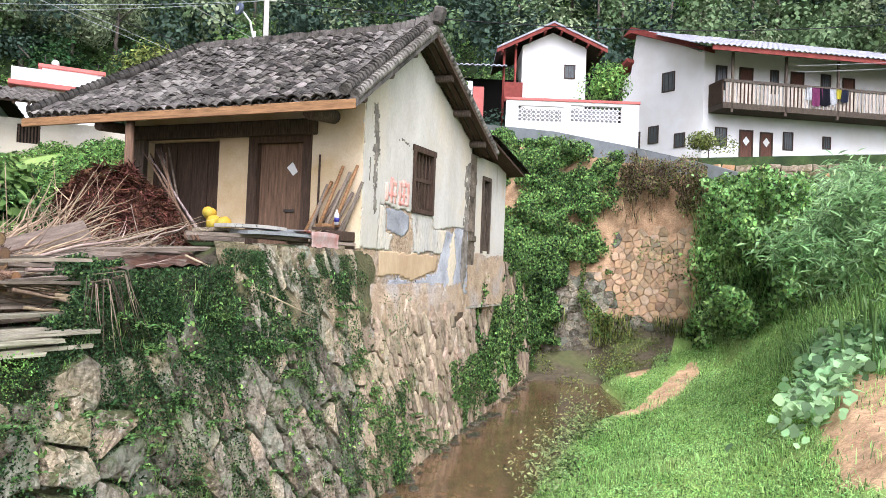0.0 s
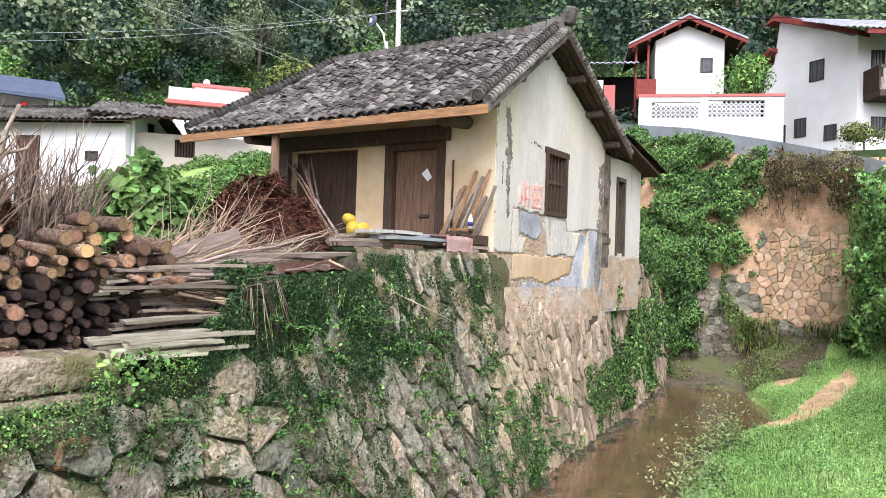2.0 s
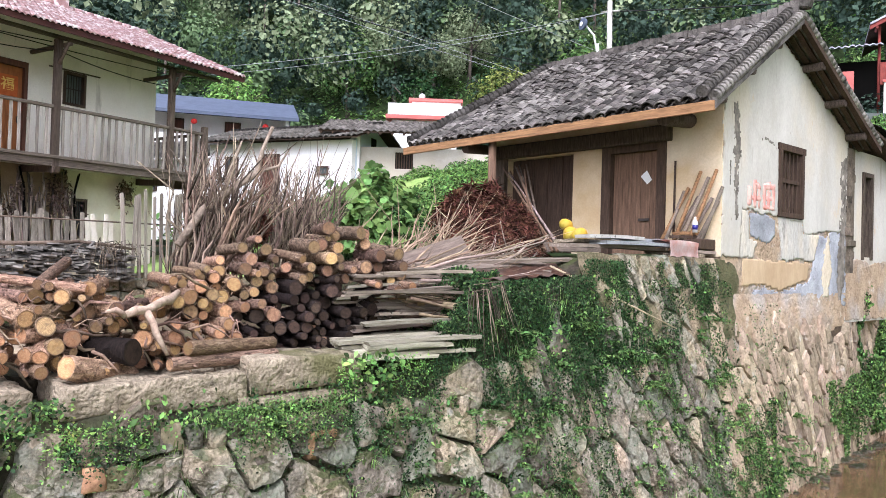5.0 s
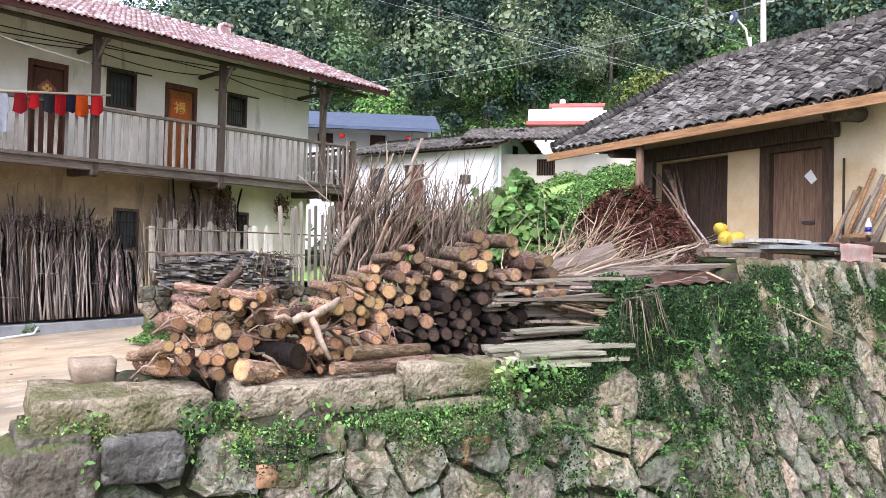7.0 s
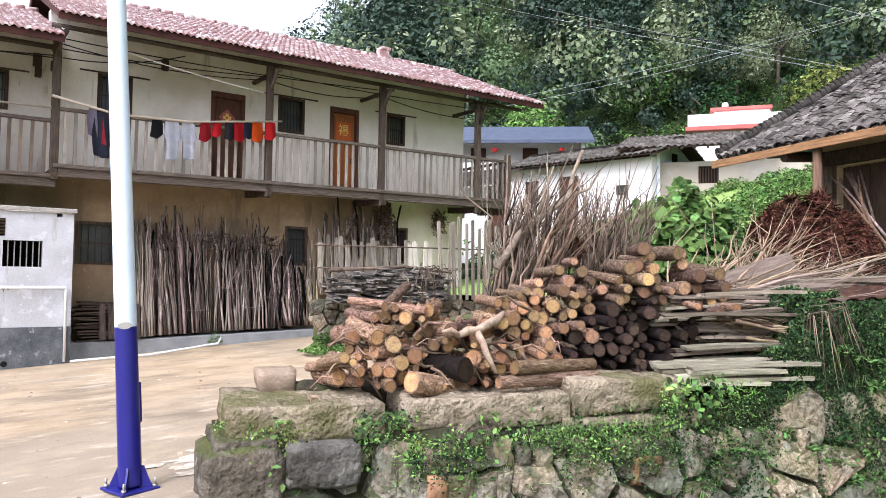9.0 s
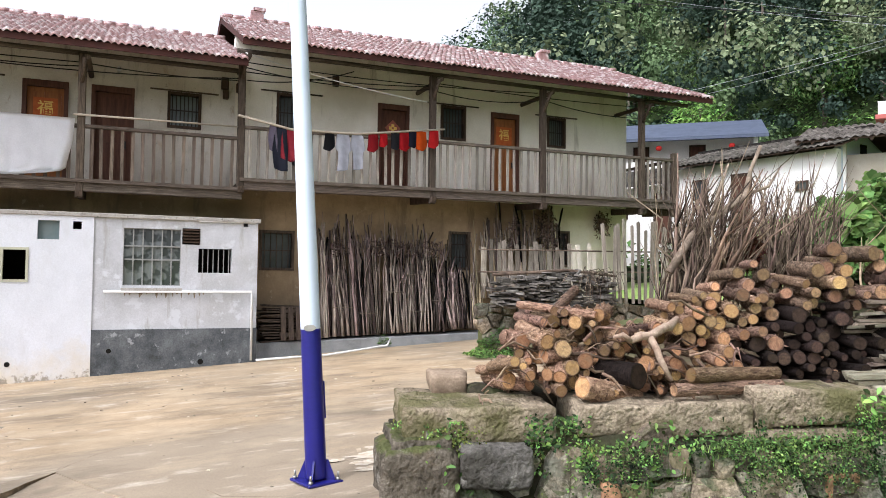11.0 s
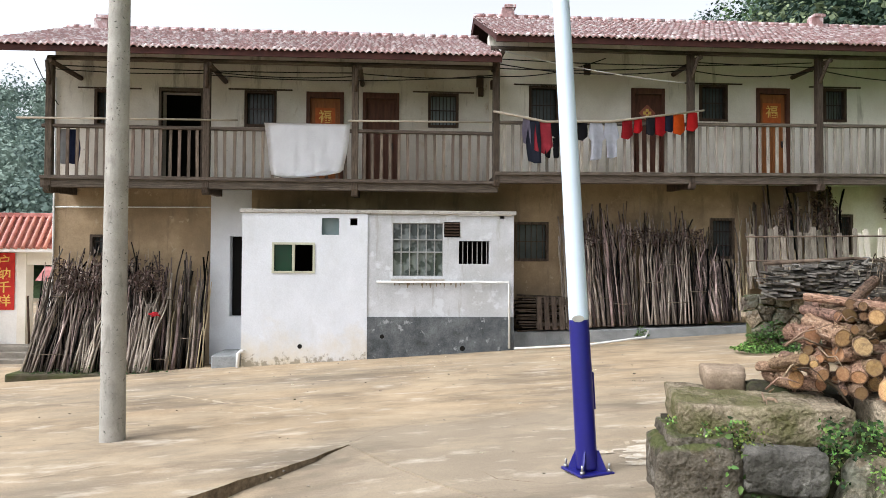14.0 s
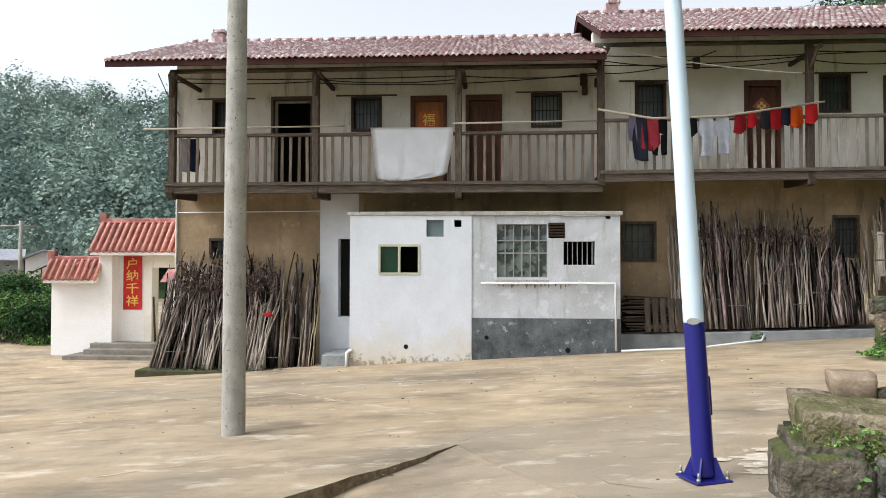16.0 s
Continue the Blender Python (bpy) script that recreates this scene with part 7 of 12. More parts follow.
    for i, y in enumerate(np.linspace(7.7, 14.5, 110)):
        for j, z in enumerate(np.linspace(-1.9, 1.12, 50)):
            k = float(smooth01((z - 0.35) / 0.6)) * float(smooth01((y - 7.7) / 0.6))
            x = float(face_x(y, z)) * (1 - k) + max(float(face_x(y, z)), GX + 0.012) * k
            if z > 0.8:
                x = x * (1 - (z - 0.8) / 0.32) + (GX + 0.012) * (z - 0.8) / 0.32
            b = 0.025 * noise.noise((y * 3, z * 3, 1)) + 0.018 * noise.noise((y * 10, z * 10, 1)) + 0.01 * noise.noise((y * 24, z * 24, 1))
            x -= 0.035 * (1 - float(smooth01((z - 0.3) / 0.4)))
            vs[i, j] = bm.verts.new((x + b * (1 - max(0, z - 0.8) * 2.5), y, z))
    for i in range(109):
        for j in range(49):
            f = bm.faces.new((vs[i, j], vs[i + 1, j], vs[i + 1, j + 1], vs[i, j + 1]))
            f.smooth = True
            f.material_index = int(vs[i, j].co.z + 0.35 * noise.noise(vs[i, j].co * 1.6) < 0.5)
    part("mortar_face", bm, [M_EARTH_LOW, mat("dark_earth_mortar", (0.13, 0.095, 0.062), (0.05, 0.038, 0.026), 0.97, 6, 10, 0.9, 30, grain=0.25)], h, "ochre earth mortar round the stones of the base")
    # rough cemented face under the porch and gable
    GRIT = mat("gritty_earth_face", (0.34, 0.26, 0.17), (0.15, 0.12, 0.08), 0.97, 12, 12, 1.0, 45, grain=0.28, relief=0.04)
    layer(GRIT, (0.075, 0.08, 0.035), 1.1, 0.42, 0.56, 0.85, seed=3)
    layer(GRIT, GRIME, 4, 0.54, 0.64, 0.7, seed=5)
    layer(GRIT, LICHEN, 3, 0.63, 0.69, 0.5, seed=8)
    bm = bmesh.new()
    vs = {}
    for i, y in enumerate(np.linspace(4.95, 8.6, 50)):
        for j, z in enumerate(np.linspace(0.55, 1.58, 16)):
            zz = z - 0.12 * max(0, noise.noise((y * 1.5, 0, 4))) if j == 15 else z
            b = 0.09 * noise.noise((y * 2.2, z * 2.2, 1)) + 0.03 * noise.noise((y * 9, z * 9, 1))
            fade = min(1, (8.6 - y) / 0.5, (y - 4.9) / 0.15 + 0.2)
            vs[i, j] = bm.verts.new((float(face_x(y, z)) + 0.02 + b * 1.0 - 0.1 * (1 - fade), y, zz))
    for i in range(49):
        for j in range(15):
            bm.faces.new((vs[i, j], vs[i + 1, j], vs[i + 1, j + 1], vs[i, j + 1])).smooth = True
    part("rough_face", bm, GRIT, h, "gritty eroded earth and rubble face")
    return h


OLD_HOUSE = old_house()
# ---- poles in the yard ----
def street_lamp():
    lean = Matrix.Translation((-5.95, -0.27, 0.012)) @ Matrix.Rotation(radians(3.1), 4, "X") @ Matrix.Rotation(radians(-1.0), 4, "Y")
    s = thing("lamp_post", "slightly leaning steel lamp post painted blue below and white above", "lamp post")
    bm = bmesh.new()
    tube(bm, [(0, 0, 0.02), (0, 0, 0.03), (0, 0, 0.5), (0, 0, 1.04), (0, 0, 1.05)], [0.074, 0.074, 0.072, 0.069, 0.069], 24)
    part("lower_shaft", bm, M_BLUE, s, "blue painted lower shaft", m=lean)
    bm = bmesh.new()
    tube(bm, [(0, 0, 1.05), (0, 0, 1.06), (0, 0, 3.0), (0, 0, 6.48), (0, 0, 6.5)], [0.069, 0.069, 0.06, 0.042, 0.042], 24)
    part("upper_shaft", bm, M_POLE_WHITE, s, "white painted upper shaft", m=lean)
    bm = bmesh.new()
    box(bm, -0.135, 0.135, -0.135, 0.135, 0.0, 0.018)
    part("base_plate", bm, M_BLUE, s, m=Matrix.Translation((-5.95, -0.27, 0.005)) @ Matrix.Rotation(0.3, 4, "Z"), bevel=0.004)
    for k in range(4):
        bm = bmesh.new()
        prism(bm, [(0.062, 0.012), (0.13, 0.012), (0.13, 0.03), (0.08, 0.15), (0.062, 0.15)], 1, -0.006, 0.006)
        part("gusset", bm, M_BLUE, s, m=Matrix.Translation((-5.95, -0.27, 0.01)) @ Matrix.Rotation(0.3 + math.pi / 4 + k * math.pi / 2, 4, "Z"))
        bm = bmesh.new()
        tube(bm, [(0.108, 0.108, 0.012), (0.108, 0.108, 0.032)], [0.016, 0.016], 6)
        tube(bm, [(0.108, 0.108, 0.032), (0.108, 0.108, 0.07)], [0.008, 0.008], 8)
        part("bolt", bm, M_BOLT, s, "galvanised anchor bolt", m=Matrix.Translation((-5.95, -0.27, 0.01)) @ Matrix.Rotation(0.3 + k * math.pi / 2, 4, "Z"))
    bm = bmesh.new()
    tube(bm, [(0.062, 0.0, 0), (0.0725, 0.0, 0)], [0.042, 0.042], 20)
    part("label_plate", bm, M_BOLT, s, "oval pale metal plate", m=lean @ Matrix.Translation((0, 0, 1.06)) @ Matrix.Rotation(-0.3, 4, "Z") @ Matrix.Diagonal((1, 1, 0.55, 1)))
    bm = bmesh.new()
    box(bm, -0.02, 0.02, 0.066, 0.084, 0.42, 0.68)
    part("hatch", bm, M_BLUE, s, m=lean @ Matrix.Rotation(0.2, 4, "Z"), bevel=0.004)
    return s


M_BOLT = mat("galvanised_steel", (0.5, 0.5, 0.48), (0.38, 0.37, 0.34), 0.4, 8, 5, 0.1, metal=0.8)
street_lamp()
bm = bmesh.new()
tube(bm, [(-8.62, -4.42, -0.6), (-8.62, -4.42, -0.59), (-8.62, -4.42, 1.5), (-8.62, -4.4, 8.98), (-8.62, -4.4, 9.0)], [0.125, 0.125, 0.117, 0.08, 0.08], 28)
solid("utility_pole", bm, M_CPOLE, "weathered grey concrete utility pole standing in the yard", "pole")
bm = bmesh.new()
tube(bm, [(-8.62, -4.42, -0.45), (-8.62, -4.42, -0.385)], [0.3, 0.2], 14)
solid("pole_footing", bm, M_CONCRETE, "rough cement collar round the pole foot", "footing", kind="structure")

# ---- log piles on the wall top (frame OLD) ----
M_BARK_PALE = mat("peeled_bark", (0.43, 0.285, 0.185), (0.14, 0.082, 0.053), 0.92, 2.2, 10, 0.9, 9, per="object", spread=0.2, stretch=(1, 0.35, 1), grain=0.34)
layer(M_BARK_PALE, (0.09, 0.055, 0.04), 2.5, 0.54, 0.62, 0.8, (1, 1.6, 1), seed=2)
layer(M_BARK_PALE, (0.6, 0.47, 0.34), 2.0, 0.6, 0.66, 0.6, (1, 0.4, 1), seed=4)
M_BARK_BROWN = mat("brown_bark", (0.26, 0.17, 0.12), (0.09, 0.058, 0.042), 0.95, 2.2, 10, 0.9, 9, per="object", spread=0.26, stretch=(1, 0.35, 1), grain=0.34)
layer(M_BARK_BROWN, (0.04, 0.028, 0.022), 2.2, 0.53, 0.62, 0.8, (1, 1.2, 1), seed=2)
layer(M_BARK_BROWN, (0.36, 0.29, 0.22), 3, 0.6, 0.66, 0.6, (1, 0.5, 1), seed=4)
M_BARK_DARK = mat("dark_wet_bark", (0.045, 0.03, 0.026), (0.01, 0.008, 0.007), 0.85, 2.2, 10, 0.9, 9, per="object", spread=0.25, grain=0.24)


def end_grain(name, pale, dark, rim, spread):
    """Sawn log ends: rings round the pith, a dark rim under the bark, stains and cracks."""
    m = mat(name, pale, dark, 0.9, 2.5, 9, 0.4, 12, per="object", spread=spread, grain=0.2)
    n, l = m.node_tree.nodes, m.node_tree.links
    bsdf = n["Principled BSDF"]
    src = bsdf.inputs["Base Color"].links[0].from_socket
    mp = n.new("ShaderNodeMapping")
    mp.inputs["Scale"].default_value = (1, 0, 1)
    l.new(n["Texture Coordinate"].outputs["Object"], mp.inputs["Vector"])
    wv = n.new("ShaderNodeTexWave")
    wv.wave_type, wv.rings_direction = "RINGS", "SPHERICAL"
    wv.inputs["Scale"].default_value, wv.inputs["Distortion"].default_value, wv.inputs["Detail"].default_value = 2.6, 2.0, 3.0
    l.new(mp.outputs[0], wv.inputs["Vector"])
    ln = n.new("ShaderNodeVectorMath")
    ln.operation = "LENGTH"
    l.new(mp.outputs[0], ln.inputs[0])
    for val, lo, hi, amount, colour in ((wv.outputs["Fac"], 0.35, 0.9, 0.45, dark), (ln.outputs["Value"], 0.76, 0.92, 0.9, rim)):
        r = n.new("ShaderNodeMapRange")
        r.inputs["From Min"].default_value, r.inputs["From Max"].default_value, r.inputs["To Max"].default_value = lo, hi, amount
        l.new(val, r.inputs["Value"])
        mx = n.new("ShaderNodeMix")
        mx.data_type = "RGBA"
        l.new(r.outputs[0], mx.inputs[0])
        l.new(src, mx.inputs[6])
        mx.inputs[7].default_value = (*colour, 1)
        src = mx.outputs[2]
    l.new(src, bsdf.inputs["Base Color"])
    return m


M_CUT = layer(end_grain("cut_wood", (0.52, 0.325, 0.16), (0.32, 0.175, 0.08), (0.12, 0.065, 0.038), 0.34), (0.2, 0.13, 0.08), 1.2, 0.52, 0.66, 0.6)
M_CUT_OLD = layer(end_grain("old_cut_wood", (0.34, 0.21, 0.115), (0.18, 0.105, 0.06), (0.06, 0.038, 0.028), 0.34), (0.1, 0.075, 0.05), 1.2, 0.5, 0.64, 0.7)
M_CUT_DARK = end_grain("grey_cut_wood", (0.075, 0.047, 0.034), (0.028, 0.019, 0.015), (0.02, 0.015, 0.012), 0.3)


def log_mesh(rng, r, length, bark, cut, knots=2, shag=30):
    """A log along -y from its cut face at the origin: wavy bark, a rim and a slightly proud cut end."""
    bm = bmesh.new()
    n = 14
    ph = rng.uniform(0, 6)
    ell = rng.uniform(0.88, 1.1)
    bend = rng.uniform(-0.06, 0.06)
    rings = []
    for i, (yy, k) in enumerate(((0.0, 0.93), (0.012, 1.0), (0.25, 1.02), (0.5, 0.99), (0.75, 1.0), (0.988, 0.97), (1.0, 0.9))):
        ring = []
        for a in range(n):
            t = 2 * math.pi * a / n
            q = r * k * (1 + 0.05 * math.sin(2 * t + ph) + 0.035 * math.sin(5 * t + 3 * yy * 4 + ph) + rng.uniform(-0.045, 0.045) * (0.02 < yy < 0.98))
            ring.append(bm.verts.new((q * math.cos(t) * ell + bend * math.sin(math.pi * yy), yy * length, q * math.sin(t))))
        rings.append(ring)
    for a, b in zip(rings, rings[1:]):
        for k in range(n):
            bm.faces.new((a[k], b[k], b[(k + 1) % n], a[(k + 1) % n])).smooth = True
    for ring, flip in ((rings[0], False), (rings[-1], True)):
        c = bm.verts.new(sum((v.co for v in ring), Vector()) / n)
        for k in range(n):
            f = (c, ring[(k + 1) % n], ring[k])
            bm.faces.new(f if flip else f[::-1]).material_index = 1
    for _ in range(knots):
        t, yy = rng.uniform(0, 6.28), rng.uniform(0.15, 0.85) * length
        p = Vector((r * 0.8 * math.cos(t), yy, r * 0.8 * math.sin(t)))
        tube(bm, [p, p * 1.0 + Vector((math.cos(t), 0.3, math.sin(t))) * r * rng.uniform(0.4, 0.9)], [r * 0.22, r * 0.12], 5)
    bmesh.ops.recalc_face_normals(bm, faces=bm.faces[:])
    # loose bark: thin slivers lifting off, the more the rougher the log
    for _ in range(shag):
        t, yy = rng.uniform(0, 6.28), rng.uniform(0.0, 0.95) * length
        l, w = length * rng.uniform(0.03, 0.1), r * rng.uniform(0.05, 0.16)
        d = Vector((math.cos(t), 0, math.sin(t)))
        e = Vector((-math.sin(t), 0, math.cos(t)))
        a = d * r * 1.0 + Vector((0, yy, 0))
        tip = d * r * rng.uniform(1.1, 1.5) + Vector((0, yy + l * rng.choice((-1, 1)), 0)) + e * r * rng.uniform(-0.3, 0.3)
        bm.faces.new([bm.verts.new(p) for p in (a - e * w, a + e * w, tip)])
    return mesh_of("log", bm, [bark, cut])


RL = random.Random(31)
LOGS = {
    "pale": [log_mesh(RL, 1.0, 1.0 / 0.075, M_BARK_PALE, M_CUT, 4, 90) for _ in range(8)],
    "brown": [log_mesh(RL, 1.0, 1.0 / 0.075, M_BARK_BROWN, M_CUT_OLD, 2, 36) for _ in range(8)],
    "dark": [log_mesh(RL, 1.0, 1.0 / 0.06, M_BARK_DARK, M_CUT_DARK) for _ in range(5)],
}


def put_log(parent, kind, x, y, z, r, yaw, pitch, length, rng):
    """A log whose cut end is at (x, y, z) and whose body runs away along -x, turned by yaw and pitch."""
    o = new("log", rng.choice(LOGS[kind]))
    o.parent = parent
    unit = 1.0 / 0.075 if kind != "dark" else 1.0 / 0.06
    o.matrix_basis = Matrix.Translation((x, y, z)) @ Matrix.Rotation(math.pi / 2 + yaw, 4, "Z") @ Matrix.Rotation(pitch, 4, "X") @ Matrix.Rotation(rng.uniform(0, 6.28), 4, "Y") @ Matrix.Diagonal((r, length / unit, r, 1))
    return o


def pile(label, outline, radii, kinds, front, slope, yaw, seed, length, jitter=0.12, floor=0.6, mess=0.1):
    """Logs packed by dropping circles into the outline of the pile's face, bottom first."""
    rng = random.Random(seed)
    p = thing("log_pile", label, "firewood", m=OLD)
    ys = [q[0] for q in outline]
    def height(y):
        return float(np.interp(y, ys, [q[1] for q in outline]))
    placed = []
    tries = 0
    while tries < 5000:
        tries += 1
        r = rng.uniform(*radii)
        thin = rng.random() < 0.7
        y = rng.uniform(ys[0] + r, ys[-1] - r)
        if 1.2 < y < 2.8 and len(placed) < 130 and thin:
            r *= 0.6
        z = floor + r
        for _ in range(80):
            hit = None
            for (py, pz, pr) in placed:
                if (py - y) ** 2 + (pz - z) ** 2 < (pr + r) ** 2 * 0.93:
                    hit = (py, pz, pr)
                    break
            if not hit:
                break
            z = hit[1] + math.sqrt(max(0.0, (hit[2] + r) ** 2 - (hit[0] - y) ** 2)) * 0.97 + 0.001
        if z + r < height(y) + 0.03:
            placed.append((y, z, r))
            kind = kinds(y, z, rng)
            x = front - slope * (z - floor) + rng.uniform(-jitter, jitter)
            put_log(p, kind, x, y, z, r, max(-0.5, min(0.55, rng.gauss(yaw, mess))), rng.gauss(0, mess * 0.4), length * rng.uniform(0.85, 1.15), rng)
        if len(placed) > 260:
            break
    return p, rng


def wood():
    def kinds_b(y, z, rng):
        if z < 1.26 - 0.5 * abs(y - 2.0) ** 2 and 1.1 < y < 3.0 and rng.random() < 0.92:
            return "dark"
        if y < 1.25 and rng.random() < 0.8:
            return "pale"
        return "brown" if rng.random() < 0.85 else "pale"
    pile("large stack of cut logs with orange and dark ends", [(0.45, 1.05), (0.65, 1.22), (1.0, 1.34), (1.3, 1.47), (1.6, 1.66), (1.9, 1.75), (2.2, 1.72), (2.6, 1.68), (2.9, 1.45), (3.1, 1.15), (3.3, 0.9)], (0.025, 0.062), kinds_b, -5.42, 0.35, -0.16, 3, 0.46, floor=0.62, mess=0.17, jitter=0.15)
    p, rng = pile("loose heap of pale pine logs with fresh orange ends", [(-0.6, 0.8), (-0.42, 1.06), (-0.2, 1.2), (0.05, 1.24), (0.3, 1.1), (0.52, 1.05)], (0.026, 0.066), lambda y, z, rng: "pale" if rng.random() < 0.7 else "brown", -5.38, 0.3, -0.05, 4, 0.4, floor=0.64, jitter=0.2, mess=0.3)
    # logs thrown across the heap
    for x, y, z, r, yaw, pitch, l, kind in ((-5.12, -0.12, 0.72, 0.075, -1.0, -0.2, 0.6, "pale"), (-5.35, 0.05, 1.18, 0.03, 0.9, 0.1, 0.6, "pale"), (-5.35, -0.1, 1.13, 0.05, -0.5, 0.05, 0.6, "pale"), (-5.3, 0.22, 1.05, 0.05, -0.6, 0.0, 0.7, "brown"), (-5.35, -0.3, 1.02, 0.055, -0.8, 0.0, 0.5, "pale"), (-5.35, -0.32, 0.9, 0.05, -1.0, 0.0, 0.45, "pale"), (-5.5, -0.2, 1.2, 0.04, -0.6, 0.3, 0.5, "brown"), (-5.33, -0.3, 0.78, 0.05, -0.9, 0.0, 0.45, "pale"), (-5.1, 0.62, 0.8, 0.05, -1.25, -0.03, 0.8, "pale"), (-5.1, 0.5, 0.7, 0.045, -1.35, 0.0, 0.9, "brown"), (-5.2, 0.3, 0.78, 0.09, 0.5, 0.0, 0.5, "dark")):
        put_log(p, kind, x, y, z, r, yaw, pitch, l, rng)
    # a forked pale branch lying over the heap
    bm = bmesh.new()
    tube(bm, [(-5.18, -0.05, 1.06), (-5.2, 0.06, 1.1), (-5.22, 0.15, 1.1), (-5.3, 0.35, 1.17), (-5.42, 0.48, 1.16), (-5.5, 0.6, 1.23)], [0.03, 0.037, 0.042, 0.036, 0.036, 0.03], 9)
    tube(bm, [(-5.2, 0.14, 1.09), (-5.15, 0.18, 1.0), (-5.13, 0.2, 0.92), (-5.08, 0.27, 0.74)], [0.034, 0.028, 0.03, 0.018], 8)
    tube(bm, [(-5.18, -0.05, 1.06), (-5.17, -0.13, 1.11), (-5.16, -0.22, 1.1)], [0.032, 0.024, 0.012], 8)
    for v in bm.verts:
        v.co = Vector((v.co.x, 0.2 + (v.co.y + 0.1) * 0.72, 0.76 + (v.co.z - 0.74) * 0.8))
        v.co += Vector((noise.noise(v.co * 14), noise.noise(v.co * 14 + Vector((5, 0, 0))), noise.noise(v.co * 14 + Vector((0, 5, 0))))) * 0.012
    solid("branch", bm, mat("bare_branch", (0.46, 0.36, 0.27), (0.26, 0.18, 0.13), 0.9, 14, 9, 0.6, 40, grain=0.18), "pale forked branch lying on the log heap", "branch", m=OLD)
    # thin branches and bark scraps lying over the heap
    g = random.Random(44)
    bm = bmesh.new()
    for k in range(44):
        y = g.uniform(-0.8, 1.2)
        z = float(np.interp(y, [-0.85, -0.6, -0.2, 0.3, 0.6, 1.2], [0.75, 0.98, 1.12, 1.05, 1.05, 1.3])) * g.uniform(0.72, 1.02)
        x = -5.28 - 0.33 * (z - 0.64) + g.uniform(-0.04, 0.08)
        a, l = g.gauss(0.9, 0.9), g.uniform(0.12, 0.4)
        d = Vector((math.cos(a) * 0.5, math.sin(a), g.gauss(0, 0.4)))
        p = Vector((x, y, z))
        r = g.uniform(0.004, 0.014)
        tube(bm, [p, p + d * l * 0.4 + Vector((0, 0, g.uniform(-0.03, 0.05))), p + d * l * 0.7, p + d * l + Vector((0, 0, g.uniform(-0.08, 0.03)))], [r, r * 0.9, r * 0.7, r * 0.4], 5)
    solid("branches", bm, mat("heap_branch", (0.3, 0.21, 0.15), (0.12, 0.078, 0.055), 0.95, 9, 8, 0.5, 40, per="island", spread=0.35, grain=0.2), "thin crooked branches strewn over the log heap", "branches", kind="stuff", m=OLD)
    bm = bmesh.new()
    rock(bm, -6.25, -5.92, -1.02, -0.74, 0.55, 0.71, 70.0, 0.04)
    solid("stone_block", bm, mat("pale_split_stone", (0.36, 0.28, 0.2), (0.2, 0.15, 0.105), 0.95, 5, 9, 0.7, 30, grain=0.15), "pale split stone block at the end of the log heap", "stone", m=OLD)
    bm = bmesh.new()
    rock(bm, -6.3, -5.8, -1.25, -0.75, 0.42, 0.56, 75.0, 0.04)
    solid("stone_block", bm, M_SLAB, "flat grey stone under the block", "stone", m=OLD)
    for i, (x0, x1, y0, y1, z0, z1) in enumerate(((-6.4, -5.7, -0.75, 0.2, 0.35, 0.6), (-6.9, -5.6, 0.2, 3.2, 0.4, 0.62))):
        bm = bmesh.new()
        rock(bm, x0, x1, y0, y1, z0, z1, 90.0 + i, 0.06)
        part("footing", bm, M_JOINT, WALL)


wood()


def small_course():
    """Uneven small stones wedged in a course under the coping."""
    rng = random.Random(77)
    for row, (zc, y, y1) in enumerate(((0.24, -0.35, 3.0), (0.05, -0.1, 2.6))):
        while y < y1:
            w = rng.uniform(0.12, 0.27)
            h = rng.uniform(0.12, 0.2)
            if rng.random() < 0.8:
                z = zc + rng.uniform(-0.03, 0.03)
                x = float(face_x(y + w / 2, z))
                bm = bmesh.new()
                rock(bm, x - 0.12, x + rng.uniform(0.05, 0.1), y + 0.01, y + w - 0.01, z - h / 2, z + h / 2, 200.0 + row * 50 + y * 7, 0.05)
                part("small_stone", bm, rng.choice((M_STONE, M_STONE, M_STONE_WARM, M_SLAB, M_RUSTY_STONE)), WALL, m=Matrix.Identity(4))
            y += w


M_RUSTY_STONE = mat("rusty_field_stone", (0.42, 0.25, 0.13), (0.22, 0.135, 0.075), 0.95, 5, 11, 0.8, 26, per="object", spread=0.2, grain=0.22)
layer(M_RUSTY_STONE, GRIME, 2.6, 0.56, 0.67, 0.7, seed=3)
small_course()

# ---- boards and junk between the logs and the house ----
M_BOARD_GREEN = mat("mossy_board", (0.4, 0.37, 0.28), (0.2, 0.18, 0.125), 0.9, 5, 10, 0.6, 30, per="object", spread=0.18, stretch=(8, 0.8, 8), grain=0.16)
M_BOARD_GREY = mat("grey_board", (0.26, 0.21, 0.165), (0.14, 0.11, 0.085), 0.9, 5, 8, 0.4, 30, per="object", spread=0.2, stretch=(8, 0.8, 8), grain=0.16)
M_RUST = mat("rusty_sheet", (0.16, 0.085, 0.055), (0.08, 0.045, 0.035), 0.8, 6, 8, 0.3, 40, c=(0.28, 0.24, 0.2), cscale=2, camt=0.5, grain=0.16)
M_COIR = mat("coir_fibre", (0.27, 0.12, 0.08), (0.06, 0.027, 0.02), 0.95, 8, 6, 0.5, 40, per="island", spread=0.4, grain=0.16)
M_PUMPKIN = mat("pumpkin_skin", (0.56, 0.33, 0.035), (0.4, 0.25, 0.03), 0.5, 5, 6, 0.1, 30, c=(0.3, 0.3, 0.05), cscale=4, camt=0.5)


